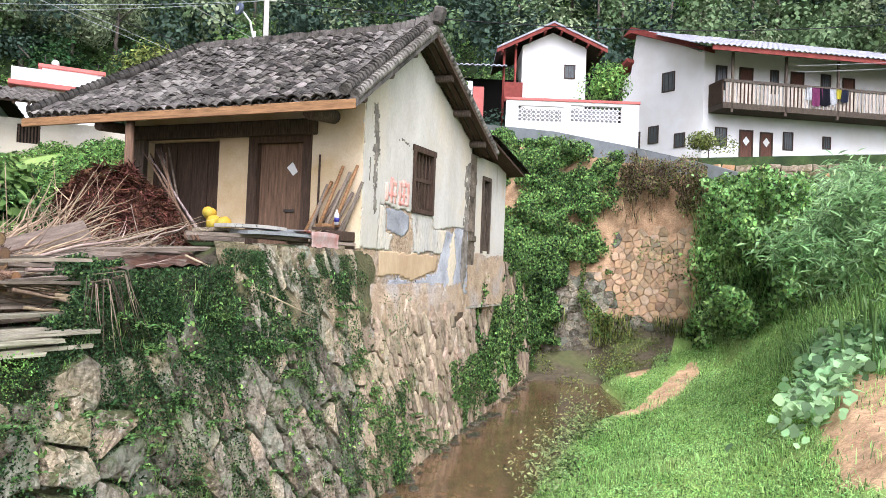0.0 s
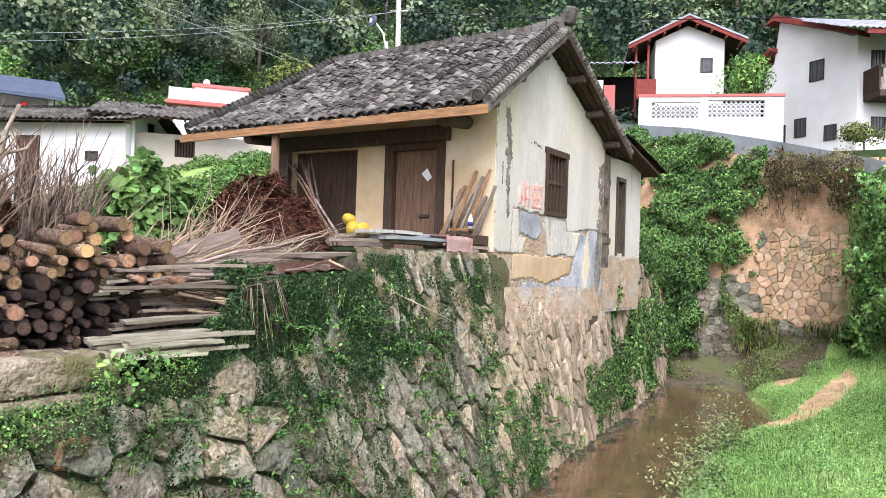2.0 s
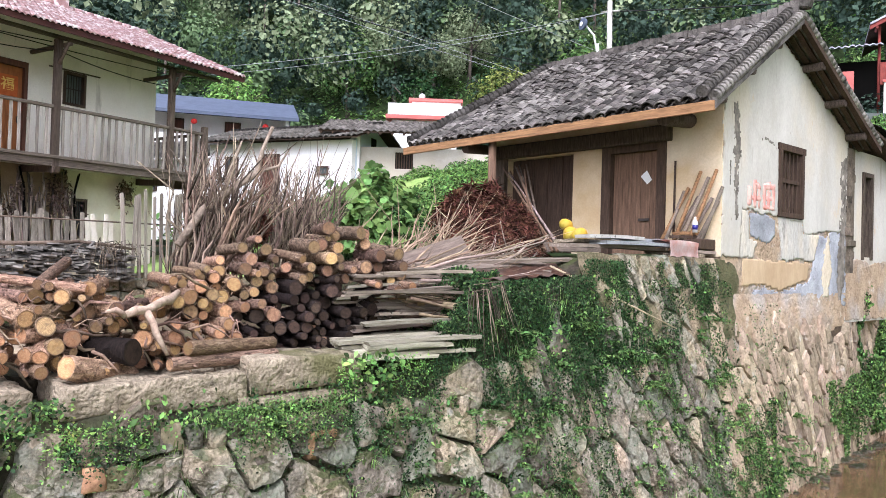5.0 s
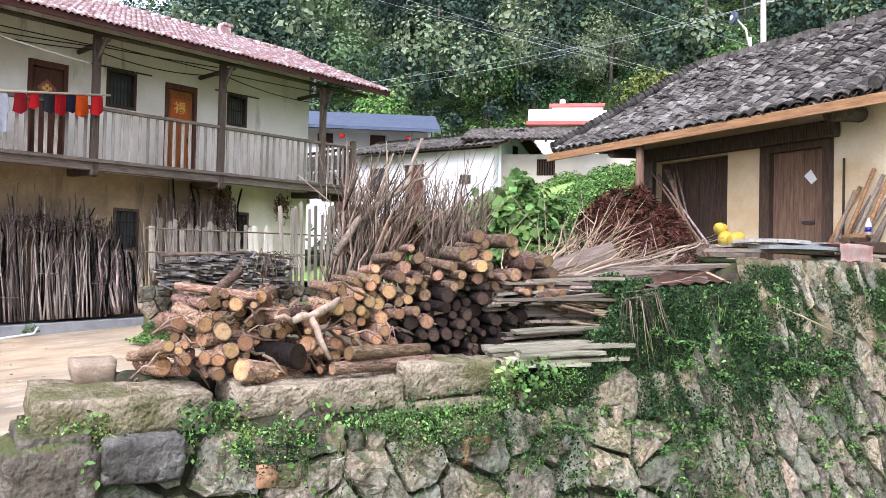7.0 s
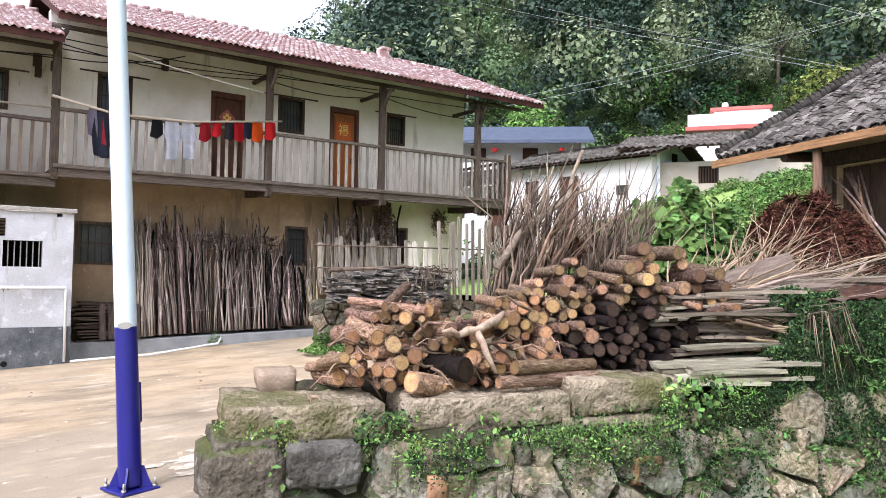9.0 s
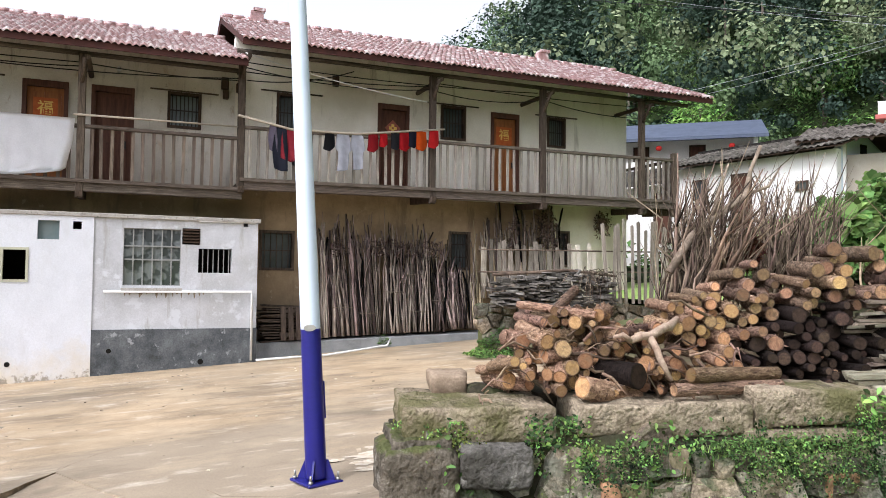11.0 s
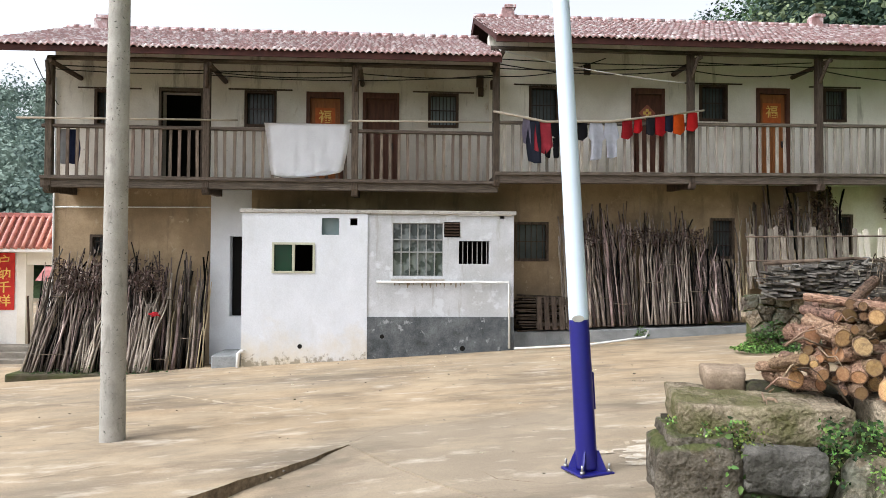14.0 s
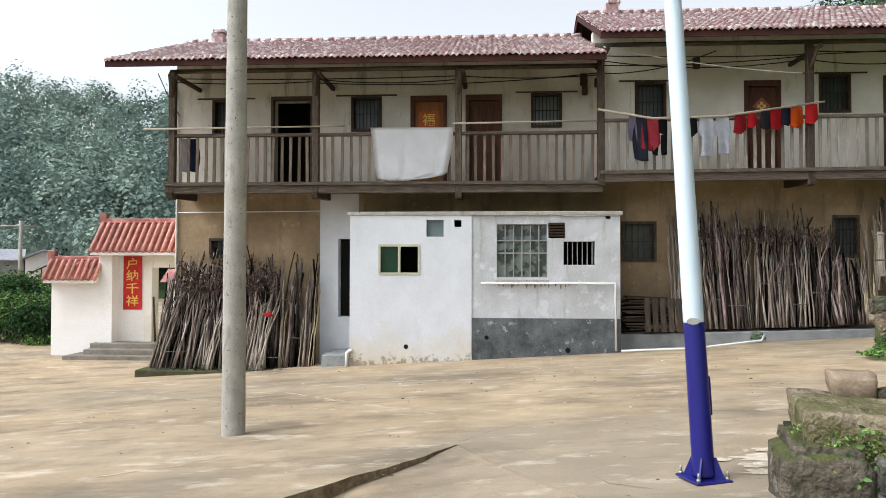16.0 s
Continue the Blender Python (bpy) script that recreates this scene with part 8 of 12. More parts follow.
def board(label, a, b, w, t, material, roll=0.0, name="board", seed=0):
    """A plank from a to b, with a slight bend and rough ends."""
    rng = random.Random(seed)
    a, b = Vector(a), Vector(b)
    d = b - a
    l = d.length
    bm = bmesh.new()
    n = 6
    rows = []
    for i in range(n + 1):
        y = l * i / n
        e = 0.012 if i in (0, n) else 0.0
        bow = 0.012 * math.sin(math.pi * i / n) * rng.uniform(0.5, 1)
        j = [rng.uniform(-e, e) for _ in range(4)]
        rows.append([bm.verts.new(p) for p in ((-w / 2, y + j[0], -t / 2 + bow), (w / 2, y + j[1], -t / 2 + bow), (w / 2, y + j[2], t / 2 + bow), (-w / 2, y + j[3], t / 2 + bow))])
    for p, q in zip(rows, rows[1:]):
        for k in range(4):
            bm.faces.new((p[k], p[(k + 1) % 4], q[(k + 1) % 4], q[k]))
    bm.faces.new(rows[0][::-1])
    bm.faces.new(rows[-1])
    bmesh.ops.recalc_face_normals(bm, faces=bm.faces[:])
    m = OLD @ Matrix.Translation(a) @ d.to_track_quat("Y", "Z").to_matrix().to_4x4() @ Matrix.Rotation(roll, 4, "Y")
    return solid(name, bm, material, label, "board", group="boards by the log pile", m=m)


def junk():
    rng = random.Random(77)
    lab = "weathered mossy board stacked on the wall top"
    for i in range(15):
        z = 0.62 + 0.035 * (i // 3) + 0.0
        x = -5.0 - 0.13 * (i % 3) - rng.uniform(0, 0.05)
        y1 = 3.2 - rng.uniform(0, 0.45) - (0.35 if i < 3 else 0)
        board(lab, (x - 0.12, 1.95 + rng.uniform(-0.1, 0.15), z + rng.uniform(0, 0.01)), (x + 0.04, y1, z + rng.uniform(0.02, 0.05)), rng.uniform(0.08, 0.15), 0.03, M_BOARD_GREEN, rng.gauss(0, 0.06), seed=i)
    for i in range(14):
        z = 0.95 + 0.03 * i
        x = -5.35 - rng.uniform(0, 0.5)
        board("grey split board in a loose stack", (x, 2.55 + rng.uniform(-0.2, 0.3), z), (x + rng.uniform(-0.1, 0.2), 3.45 + rng.uniform(-0.2, 0.35), z + rng.uniform(-0.03, 0.05)), rng.uniform(0.06, 0.14), 0.028, M_BOARD_GREY, rng.gauss(0, 0.1), seed=40 + i)
    for i in range(16):
        z = 0.7 + 0.032 * i
        x = -5.15 - rng.uniform(0, 0.35) - 0.012 * i
        board("grey split board in a loose stack", (x - 0.1, 2.3 + rng.uniform(-0.25, 0.2), z), (x + rng.uniform(-0.08, 0.12), 3.3 + rng.uniform(-0.25, 0.3) , z + rng.uniform(-0.02, 0.06)), rng.uniform(0.05, 0.12), 0.026, M_BOARD_GREY if i % 3 else M_BOARD_GREEN, rng.gauss(0, 0.15), seed=140 + i)
    for i in range(10):
        board("rough dark plank lying in the junk heap", (-5.9 - rng.uniform(-0.35, 0.6), 3.3 + rng.uniform(-0.3, 0.4), 0.85 + 0.06 * i), (-5.6 - rng.uniform(-0.2, 0.5), 4.9 + rng.uniform(-0.4, 0.4), 1.05 + 0.05 * i), rng.uniform(0.08, 0.16), 0.035, M_BOARD_GREY, rng.gauss(0, 0.15), seed=60 + i)
    board("broad thick grey plank resting on the logs", (-6.1, 3.05, 1.28), (-6.15, 4.1, 1.56), 0.34, 0.06, M_BOARD_GREY, 1.15, "broad_plank", 5)
    # rusty corrugated sheet
    bm = bmesh.new()
    g = {}
    for i in range(25):
        for j in range(6):
            g[i, j] = bm.verts.new((0.55 * j / 5, 1.6 * i / 24, 0.016 * math.sin(i * 1.9) + 0.02 * math.sin(j * 0.9)))
    for i in range(24):
        for j in range(5):
            bm.faces.new((g[i, j], g[i + 1, j], g[i + 1, j + 1], g[i, j + 1])).smooth = True
    bmesh.ops.solidify(bm, geom=bm.faces[:], thickness=0.004)
    solid("metal_sheet", bm, M_RUST, "rusty corrugated sheet lying on boards", "sheet", m=OLD @ Matrix.Translation((-5.85, 3.4, 1.34)) @ Matrix.Rotation(0.06, 4, "X") @ Matrix.Rotation(0.12, 4, "Y"))
    # slabs and boards on the porch edge
    for i, (x, y0, y1, z, w, mt) in enumerate(((-5.7, 5.1, 6.9, 1.66, 0.3, M_BOARD_GREY), (-5.55, 5.6, 7.2, 1.71, 0.26, M_GREY), (-5.9, 5.4, 7.1, 1.72, 0.3, M_SLAB), (-5.62, 5.4, 6.4, 1.77, 0.22, M_CPOLE), (-5.75, 6.3, 7.5, 1.77, 0.25, M_GREY), (-5.55, 7.2, 8.0, 1.65, 0.2, M_BOARD_GREY), (-5.6, 6.8, 7.7, 1.62, 0.3, M_SLAB), (-5.75, 7.5, 8.1, 1.86, 0.16, M_WOOD_DARK), (-5.75, 7.55, 8.05, 1.91, 0.12, M_WOOD_NEW))):
        board("slab or board laid on the porch edge", (x, y0, z), (x + 0.05, y1, z + 0.01), w, 0.04, mt, rng.gauss(0, 0.05), "porch_board", 90 + i)
    bm = bmesh.new()
    box(bm, -5.75, -5.42, 7.6, 8.05, 1.7, 1.84)
    solid("crate", bm, M_WOOD_DARK, "dark wooden crate on the porch edge", "crate", m=OLD, bevel=0.012)
    # crumpled plastic sheet hanging over the edge
    bm = bmesh.new()
    g = {}
    for i in range(17):
        for j in range(9):
            y, u = 6.75 + 0.65 * i / 16, j / 8
            g[i, j] = bm.verts.new((-5.75 + 0.42 * min(1, u * 1.6) + 0.02 * noise.noise((y * 9, u * 5, 0)), y, 1.79 - max(0, u - 0.6) * 0.5 + 0.035 * noise.noise((y * 7, u * 6, 3))))
    for i in range(16):
        for j in range(8):
            bm.faces.new((g[i, j], g[i + 1, j], g[i + 1, j + 1], g[i, j + 1])).smooth = True
    bmesh.ops.solidify(bm, geom=bm.faces[:], thickness=0.004)
    solid("plastic_sheet", bm, mat("pink_plastic", (0.55, 0.3, 0.24), (0.6, 0.5, 0.46), 0.5, 5, 4, 0.2), "crumpled pinkish plastic sheet on the porch edge", "sheet", m=OLD)
    # poles leaning beside the door
    for i in range(9):
        bm = bmesh.new()
        x = -6.02 + 0.075 * i
        tube(bm, [(x - 0.18, 7.72 + 0.03 * (i % 3), 1.6), (x + 0.1 + rng.uniform(-0.05, 0.1), 7.97 - 0.03 * (i % 2), 2.45 + rng.uniform(-0.1, 0.35))], [0.028, 0.024], 8)
        solid("pole", bm, M_BOARD_GREY if i % 3 else M_WOOD_NEW, "short timber pole leaning beside the door", "pole", group="poles by the door", m=OLD)
    bm = bmesh.new()
    tube(bm, [(-6.05, 7.97, 1.6), (-6.05, 7.98, 2.95)], [0.018, 0.015], 6)
    solid("pole", bm, M_WOOD_DARK, "thin dark rod standing beside the door", "pole", group="poles by the door", m=OLD)
    for i in range(13):
        bm = bmesh.new()
        f = i / 12
        p0 = Vector((-7.35 - 0.5 * f + rng.uniform(-0.06, 0.06), 7.05 + 0.12 * (i % 3), 1.64))
        p1 = Vector((-9.2 + 0.55 * f + rng.uniform(-0.1, 0.1), 7.72 + 0.03 * (i % 4), 3.1 - 0.25 * rng.random()))
        tube(bm, [p0, p0.lerp(p1, 0.5) + Vector((0, 0, rng.uniform(-0.03, 0.04))), p1], [0.022, 0.018, 0.012], 7)
        solid("pole", bm, (M_WOOD_DOOR, M_STICK, M_STICK_I)[i % 3], "brown stick leaning over the coir heap", "pole", group="sticks on the porch", m=OLD)
    # pumpkins
    def pumpkin(x, y, z, r, tilt):
        p = thing("pumpkin", "ripe yellow pumpkin on the porch edge", "pumpkin", group="pumpkins", m=OLD @ Matrix.Translation((x, y, z)) @ Matrix.Rotation(tilt, 4, "Y"))
        bm = bmesh.new()
        bmesh.ops.create_uvsphere(bm, u_segments=30, v_segments=16, radius=r)
        for v in bm.verts:
            a = math.atan2(v.co.y, v.co.x)
            k = 1 + 0.05 * math.cos(10 * a)
            long = 1.0 + 0.12 * (v.co.z / r)
            v.co = Vector((v.co.x * k * long, v.co.y * k * long, v.co.z * 0.9))
        for f in bm.faces:
            f.smooth = True
        part("fruit", bm, M_PUMPKIN, p)
        bm = bmesh.new()
        tube(bm, [(0, 0, r * 0.82), (0.01, 0, r * 1.05)], [0.015, 0.01], 6)
        part("stalk", bm, M_WOOD_OLD, p)
    board("thick plank on the porch edge under the pumpkins", (-7.75, 7.25, 1.7), (-6.9, 7.3, 1.71), 0.34, 0.14, M_BOARD_GREY, 0.0, "porch_board", 120)
    pumpkin(-7.32, 7.3, 1.88, 0.13, 0.9)
    pumpkin(-7.1, 7.22, 1.87, 0.12, -0.7)
    pumpkin(-7.45, 7.33, 2.04, 0.1, 0.4)
    # bottle
    b = thing("bottle", "clear plastic bottle with a blue label on the crate", "bottle", m=OLD @ Matrix.Translation((-5.62, 7.8, 1.93)))
    bm = bmesh.new()
    tube(bm, [(0, 0, 0), (0, 0, 0.14), (0, 0, 0.18), (0, 0, 0.21)], [0.035, 0.035, 0.016, 0.014], 12)
    part("body", bm, M_PIPE, b)
    bm = bmesh.new()
    tube(bm, [(0, 0, 0.04), (0, 0, 0.1)], [0.0365, 0.0365], 12)
    part("label", bm, M_BLUE, b, "blue paper label")
    # heap of reddish coir and dead fronds: many fibres
    g = np.random.default_rng(8)
    n = 11000
    u = g.random((n, 2))
    ang, rad = u[:, 0] * 2 * np.pi, np.sqrt(u[:, 1])
    cx, cy = -8.65 + np.cos(ang) * rad * 1.05, 6.75 + np.sin(ang) * rad * 0.92
    h = 1.55 + 0.86 * (1 - rad ** 2) ** 0.8 * (1 + 0.24 * np.sin(ang * 3 + 1) + 0.16 * np.sin(ang * 7 + rad * 6))
    c = np.stack([cx, cy, h - g.random(n) * 0.12 + 0.06 * np.sin(ang * 5) * rad], -1)
    me = leaves("coir_heap", c, np.stack([np.cos(ang) * rad, np.sin(ang) * rad, np.ones(n)], -1), g.uniform(0.14, 0.4, n), M_COIR, g, 0.045, 0.12)
    ob = new("coir_heap", me)
    ob.matrix_basis = OLD
    tagged(ob, "heap of reddish brown dry coir and fronds", "heap", kind="stuff")
    bm = bmesh.new()
    bmesh.ops.create_icosphere(bm, subdivisions=4, radius=1.0)
    for v in bm.verts:
        v.co = Vector((v.co.x * 0.84, v.co.y * 0.74, max(v.co.z, 0) * 0.62)) * (1 + 0.12 * noise.noise(v.co * 4))
    solid("heap_core", bm, M_COIR, "packed dark core of the coir heap", "heap", kind="stuff", m=OLD @ Matrix.Translation((-8.65, 6.75, 1.5)))
    # terrace earth in front of the house and behind the logs
    bm = bmesh.new()
    g2 = {}
    for i in range(40):
        for j in range(30):
            x, y = -12.5 + 6.6 * i / 39, 1.2 + 6.8 * j / 29
            z = float(np.interp(y, [1.2, 2.4, 4, 5.2, 8], [0.62, 0.95, 1.2, 1.5, 1.5])) + 0.08 * noise.noise((x * 1.5, y * 1.5, 0))
            z -= max(0.0, (-9.5 - x)) * 0.1
            g2[i, j] = bm.verts.new((x, y, z))
    for i in range(39):
        for j in range(29):
            bm.faces.new((g2[i, j], g2[i + 1, j], g2[i + 1, j + 1], g2[i, j + 1])).smooth = True
    solid("terrace_ground", bm, M_SOIL_DARK, "trodden dark earth terrace behind the logs", "ground", kind="structure", m=OLD)


M_SOIL_DARK = mat("dark_soil", (0.15, 0.11, 0.07), (0.08, 0.065, 0.04), 0.95, 4, 9, 0.6, 20, c=(0.07, 0.1, 0.03), cscale=0.9, camt=0.7, grain=0.16)
junk()


def twigs(name, label, n, base, spread, tip, length, r, seed, material, m=OLD, curve=0.25, category="brushwood"):
    """A bundle of bent branches as one uncountable thing."""
    rng = random.Random(seed)
    bm = bmesh.new()
    for k in range(n):
        p = Vector((base[0] + rng.uniform(-1, 1) * spread[0], base[1] + rng.uniform(-1, 1) * spread[1], base[2] + rng.uniform(-1, 1) * spread[2]))
        d = Vector((tip[0] + rng.gauss(0, 0.16), tip[1] + rng.gauss(0, 0.16), tip[2] + rng.gauss(0, 0.1))).normalized()
        l = length * rng.uniform(0.6, 1.15)
        side = Vector((rng.gauss(0, 1), rng.gauss(0, 1), rng.gauss(0, 0.3))) * curve * l * 0.3
        pts = [p + d * l * f + side * f * f + Vector((rng.gauss(0, 0.012), rng.gauss(0, 0.012), 0)) for f in (0, 0.25, 0.5, 0.75, 1.0)]
        pts[2] += side * 0.35
        pts[3] -= side * 0.2
        rr = r * rng.uniform(0.3, 1.0) ** 1.4 * 1.5
        tube(bm, pts, [rr, rr * 0.85, rr * 0.7, rr * 0.5, rr * 0.25], 5)
        for _ in range(rng.randint(0, 3)):
            i = rng.randint(1, 3)
            q = pts[i]
            e = (d + Vector((rng.gauss(0, 0.4), rng.gauss(0, 0.4), rng.gauss(0, 0.2)))).normalized()
            tube(bm, [q, q + e * l * 0.2, q + e * l * 0.38 + Vector((0, 0, 0.04))], [rr * 0.5, rr * 0.35, rr * 0.15], 4)
    return solid(name, bm, material, label, category, kind="stuff", m=m)


M_TWIG = mat("grey_brown_branch", (0.25, 0.19, 0.14), (0.07, 0.05, 0.037), 0.9, 4, 8, 0.5, 30, per="island", spread=0.4, grain=0.16)
twigs("brushwood", "tall fan of bent grey branches behind the logs", 130, (-6.9, 1.45, 1.1), (0.3, 0.2, 0.15), (-0.05, 0.2, 0.92), 1.25, 0.013, 1, M_TWIG, curve=0.5)
twigs("brushwood", "tall fan of bent grey branches behind the logs", 26, (-6.8, 1.5, 1.15), (0.25, 0.18, 0.1), (0.0, 0.4, 0.8), 1.15, 0.022, 12, M_TWIG_WARM := mat("brown_branch", (0.26, 0.19, 0.125), (0.1, 0.07, 0.047), 0.9, 4, 8, 0.5, 30, per="island", spread=0.3, grain=0.16), curve=0.4)
twigs("brushwood", "thinner dry branches leaning behind the logs", 90, (-7.1, 2.45, 1.3), (0.35, 0.3, 0.2), (-0.05, 0.16, 0.95), 1.1, 0.011, 2, M_TWIG, curve=0.5)
twigs("brushwood", "upright dry twigs beside the squash vine", 90, (-7.9, 3.05, 1.2), (0.3, 0.25, 0.2), (0.0, 0.1, 1.0), 1.2, 0.011, 3, M_TWIG, curve=0.6)
bm = bmesh.new()
tube(bm, [(-6.75, 1.2, 1.5), (-6.75, 1.42, 1.83), (-6.77, 1.62, 1.99), (-6.78, 1.95, 2.22), (-6.82, 2.02, 2.45), (-6.8, 2.1, 2.68)], [0.036, 0.038, 0.032, 0.034, 0.022, 0.016], 9)
tube(bm, [(-6.77, 1.62, 1.99), (-6.75, 1.66, 2.2), (-6.8, 1.8, 2.5)], [0.022, 0.017, 0.008], 7)
tube(bm, [(-6.78, 1.95, 2.22), (-6.75, 2.15, 2.3), (-6.78, 2.3, 2.5)], [0.02, 0.014, 0.006], 7)
for v in bm.verts:
    v.co += Vector((noise.noise(v.co * 11), noise.noise(v.co * 11 + Vector((4, 0, 0))), 0)) * 0.014
solid("branch", bm, mat("grey_mottled_branch", (0.33, 0.265, 0.2), (0.13, 0.1, 0.075), 0.9, 9, 9, 0.5, 40, grain=0.2), "thick pale bent branch standing in the brushwood", "branch", m=OLD)
twigs("canes", "pale dry canes thrown across the boards", 20, (-6.3, 3.1, 1.25), (0.3, 0.25, 0.1), (-0.25, 0.85, 0.3), 1.8, 0.01, 5, M_BAMBOO_I := mat("dry_cane", (0.4, 0.3, 0.2), (0.24, 0.17, 0.11), 0.7, 4, 6, 0.2, 30, per="island", spread=0.2), curve=0.1, category="canes")
twigs("canes", "pale dry canes thrown across the boards", 30, (-6.0, 3.3, 1.25), (0.4, 0.4, 0.1), (-0.1, 0.95, 0.15), 1.7, 0.01, 6, M_BAMBOO_I, curve=0.15, category="canes")
twigs("sticks", "loose sticks and laths strewn over the junk heap", 46, (-5.9, 2.75, 1.1), (0.4, 0.45, 0.22), (0.12, 0.9, 0.05), 1.35, 0.016, 8, M_TWIG_PALE := mat("pale_lath", (0.36, 0.29, 0.23), (0.2, 0.155, 0.12), 0.9, 4, 7, 0.4, 30, per="island", spread=0.35, grain=0.14), curve=0.25, category="sticks")
twigs("sticks", "loose sticks and laths strewn over the junk heap", 30, (-6.4, 4.3, 1.35), (0.5, 0.4, 0.12), (-0.3, 0.9, 0.12), 1.3, 0.014, 9, M_TWIG_PALE, curve=0.3, category="sticks")
gc = np.random.default_rng(18)
dc = gc.normal(0, 1, (1500, 3))
dc /= np.linalg.norm(dc, axis=1, keepdims=True)
place_coir = leaves("coir_heap", np.array((-7.0, 2.02, 1.72)) + dc * gc.uniform(0.5, 1.0, (1500, 1)) * (0.22, 0.18, 0.2), dc, gc.uniform(0.06, 0.2, 1500), M_COIR, gc, 0.06, 0.15)
ob = new("coir_heap", place_coir)
ob.matrix_basis = OLD
tagged(ob, "wad of reddish coir caught in the brushwood", "heap", kind="stuff")
twigs("sticks", "dark broken sticks and laths in the junk heap", 60, (-6.1, 3.2, 1.15), (0.45, 0.5, 0.2), (-0.2, 0.85, 0.18), 1.2, 0.014, 31, M_TWIG_WARM, curve=0.25, category="sticks")
twigs("sticks", "dark broken sticks and laths in the junk heap", 50, (-6.4, 4.4, 1.4), (0.6, 0.6, 0.12), (-0.5, 0.7, 0.15), 1.0, 0.013, 32, M_TWIG_WARM, curve=0.3, category="sticks")
twigs("canes", "long thin canes lying up against the coir heap", 48, (-6.6, 3.7, 1.35), (0.35, 0.5, 0.1), (-0.62, 0.72, 0.26), 2.1, 0.011, 33, M_BAMBOO_I, curve=0.14, category="canes")
twigs("sticks", "short sticks fallen across the boards", 40, (-5.45, 2.9, 1.0), (0.2, 0.3, 0.15), (0.1, 0.9, -0.1), 0.75, 0.013, 34, M_TWIG_WARM, curve=0.2, category="sticks")
bm = bmesh.new()
tube(bm, [(-5.4, 4.6, 1.42), (-5.05, 5.6, 1.0), (-4.95, 6.3, 0.75)], [0.012, 0.011, 0.008], 6)
solid("cane", bm, M_BAMBOO, "thin bamboo cane hanging over the wall face", "cane", m=OLD)


# ---- picket fence, stacked slates and low wall by the yard (world axes) ----
def garden():
    w = thing("garden_wall", "low rough stone wall under the picket fence", "wall", kind="structure")
    rng = random.Random(9)
    pts = [(4.3 + 0.3 * i + rng.uniform(-0.1, 0.1), 0.0 + 0.22 * j + rng.uniform(-0.07, 0.07)) for i in range(18) for j in range(6)]
    for c, poly in cells(pts, 4.2, 9.4, -0.1, 1.0, lambda u, v: 4.3 < u < 9.3 and 0.0 < v < 0.95):
        bm = bmesh.new()
        stone_into(bm, c, poly, lambda u, v, h: (-12.9 + h, u, v), rng.uniform(0.03, 0.06), 0.015, rng)
        if bm.faces:
            part("stone", bm, M_STONE, w)
    bm = bmesh.new()
    box(bm, -13.6, -12.97, 4.6, 9.4, -0.2, 0.85)
    part("core", bm, M_SOIL_DARK, w)
    f = thing("picket_fence", "grey bamboo and batten picket fence, leaning and uneven", "fence")
    first = None
    y = 4.45
    while y < 8.75:
        tall = y > 6.92
        hgt = rng.uniform(1.42, 1.66) if tall else rng.uniform(0.66, 0.86)
        m = Matrix.Translation((-13.05 + (0.25 if tall else 0), y, 0.98 if tall else 1.3)) @ Matrix.Rotation(rng.gauss(0.02, 0.035), 4, "X") @ Matrix.Rotation(rng.gauss(0, 0.02), 4, "Y") @ Matrix.Diagonal((1, rng.uniform(0.75, 1.15), hgt, 1))
        if first is None:
            bm = bmesh.new()
            prism(bm, [(-0.04, 0), (0.04, 0), (0.04, 0.98), (0.01, 1.0), (-0.04, 0.985)], 0, -0.009, 0.009)
            white = mesh_of("picket", bm.copy(), M_PLASTER)
            first = part("picket", bm, M_PICKET, f, m=m)
        else:
            o = twin(first, m)
            if 6.28 < y < 6.85:
                o.data = white
        y += rng.uniform(0.125, 0.15) if not tall else rng.uniform(0.13, 0.17)
    for z in (1.55, 1.95):
        bm = bmesh.new()
        tube(bm, [(-12.98, 4.3, z), (-12.99, 6.5, z + 0.03), (-12.76, 9.2, z + 0.05)], [0.013, 0.014, 0.013], 7)
        part("rail", bm, M_TWIG, f)
    bm = bmesh.new()
    tube(bm, [(-12.6, 4.4, 1.5), (-12.7, 6.0, 1.6), (-12.6, 7.0, 1.5)], [0.03, 0.03, 0.02], 7)
    solid("branch", bm, M_TWIG, "bent branch lying along the fence", "branch")
    # slates stacked on edge
    s = thing("slate_stack", "stack of thin dark slates on the low wall", "slates")
    bm = bmesh.new()
    prism(bm, [(-0.13, -0.09), (0.03, -0.12), (0.13, -0.05), (0.11, 0.09), (-0.08, 0.11)], 2, 0, 0.026)
    base = mesh_of("slate", bm, M_SLATE)
    n = 0
    for z in range(16):
        for i in range(17):
            if n >= 270 or rng.random() < 0.08:
                continue
            yy = 4.5 + 0.15 * i + rng.uniform(-0.04, 0.04)
            if z > 16 - abs(i - 9) * 0.5:
                continue
            o = new("slate", base)
            o.parent = s
            o.matrix_basis = Matrix.Translation((-12.68 + rng.uniform(-0.1, 0.1), yy, 0.93 + 0.04 * z)) @ Matrix.Rotation(rng.uniform(0, 6.28), 4, "Z") @ Matrix.Rotation(rng.gauss(0, 0.2), 4, "X") @ Matrix.Diagonal((rng.uniform(0.6, 1.15), rng.uniform(0.6, 1.15), rng.uniform(0.7, 1.5), 1))
            n += 1
    # dry vine hanging over the end of the slates
    bm = bmesh.new()
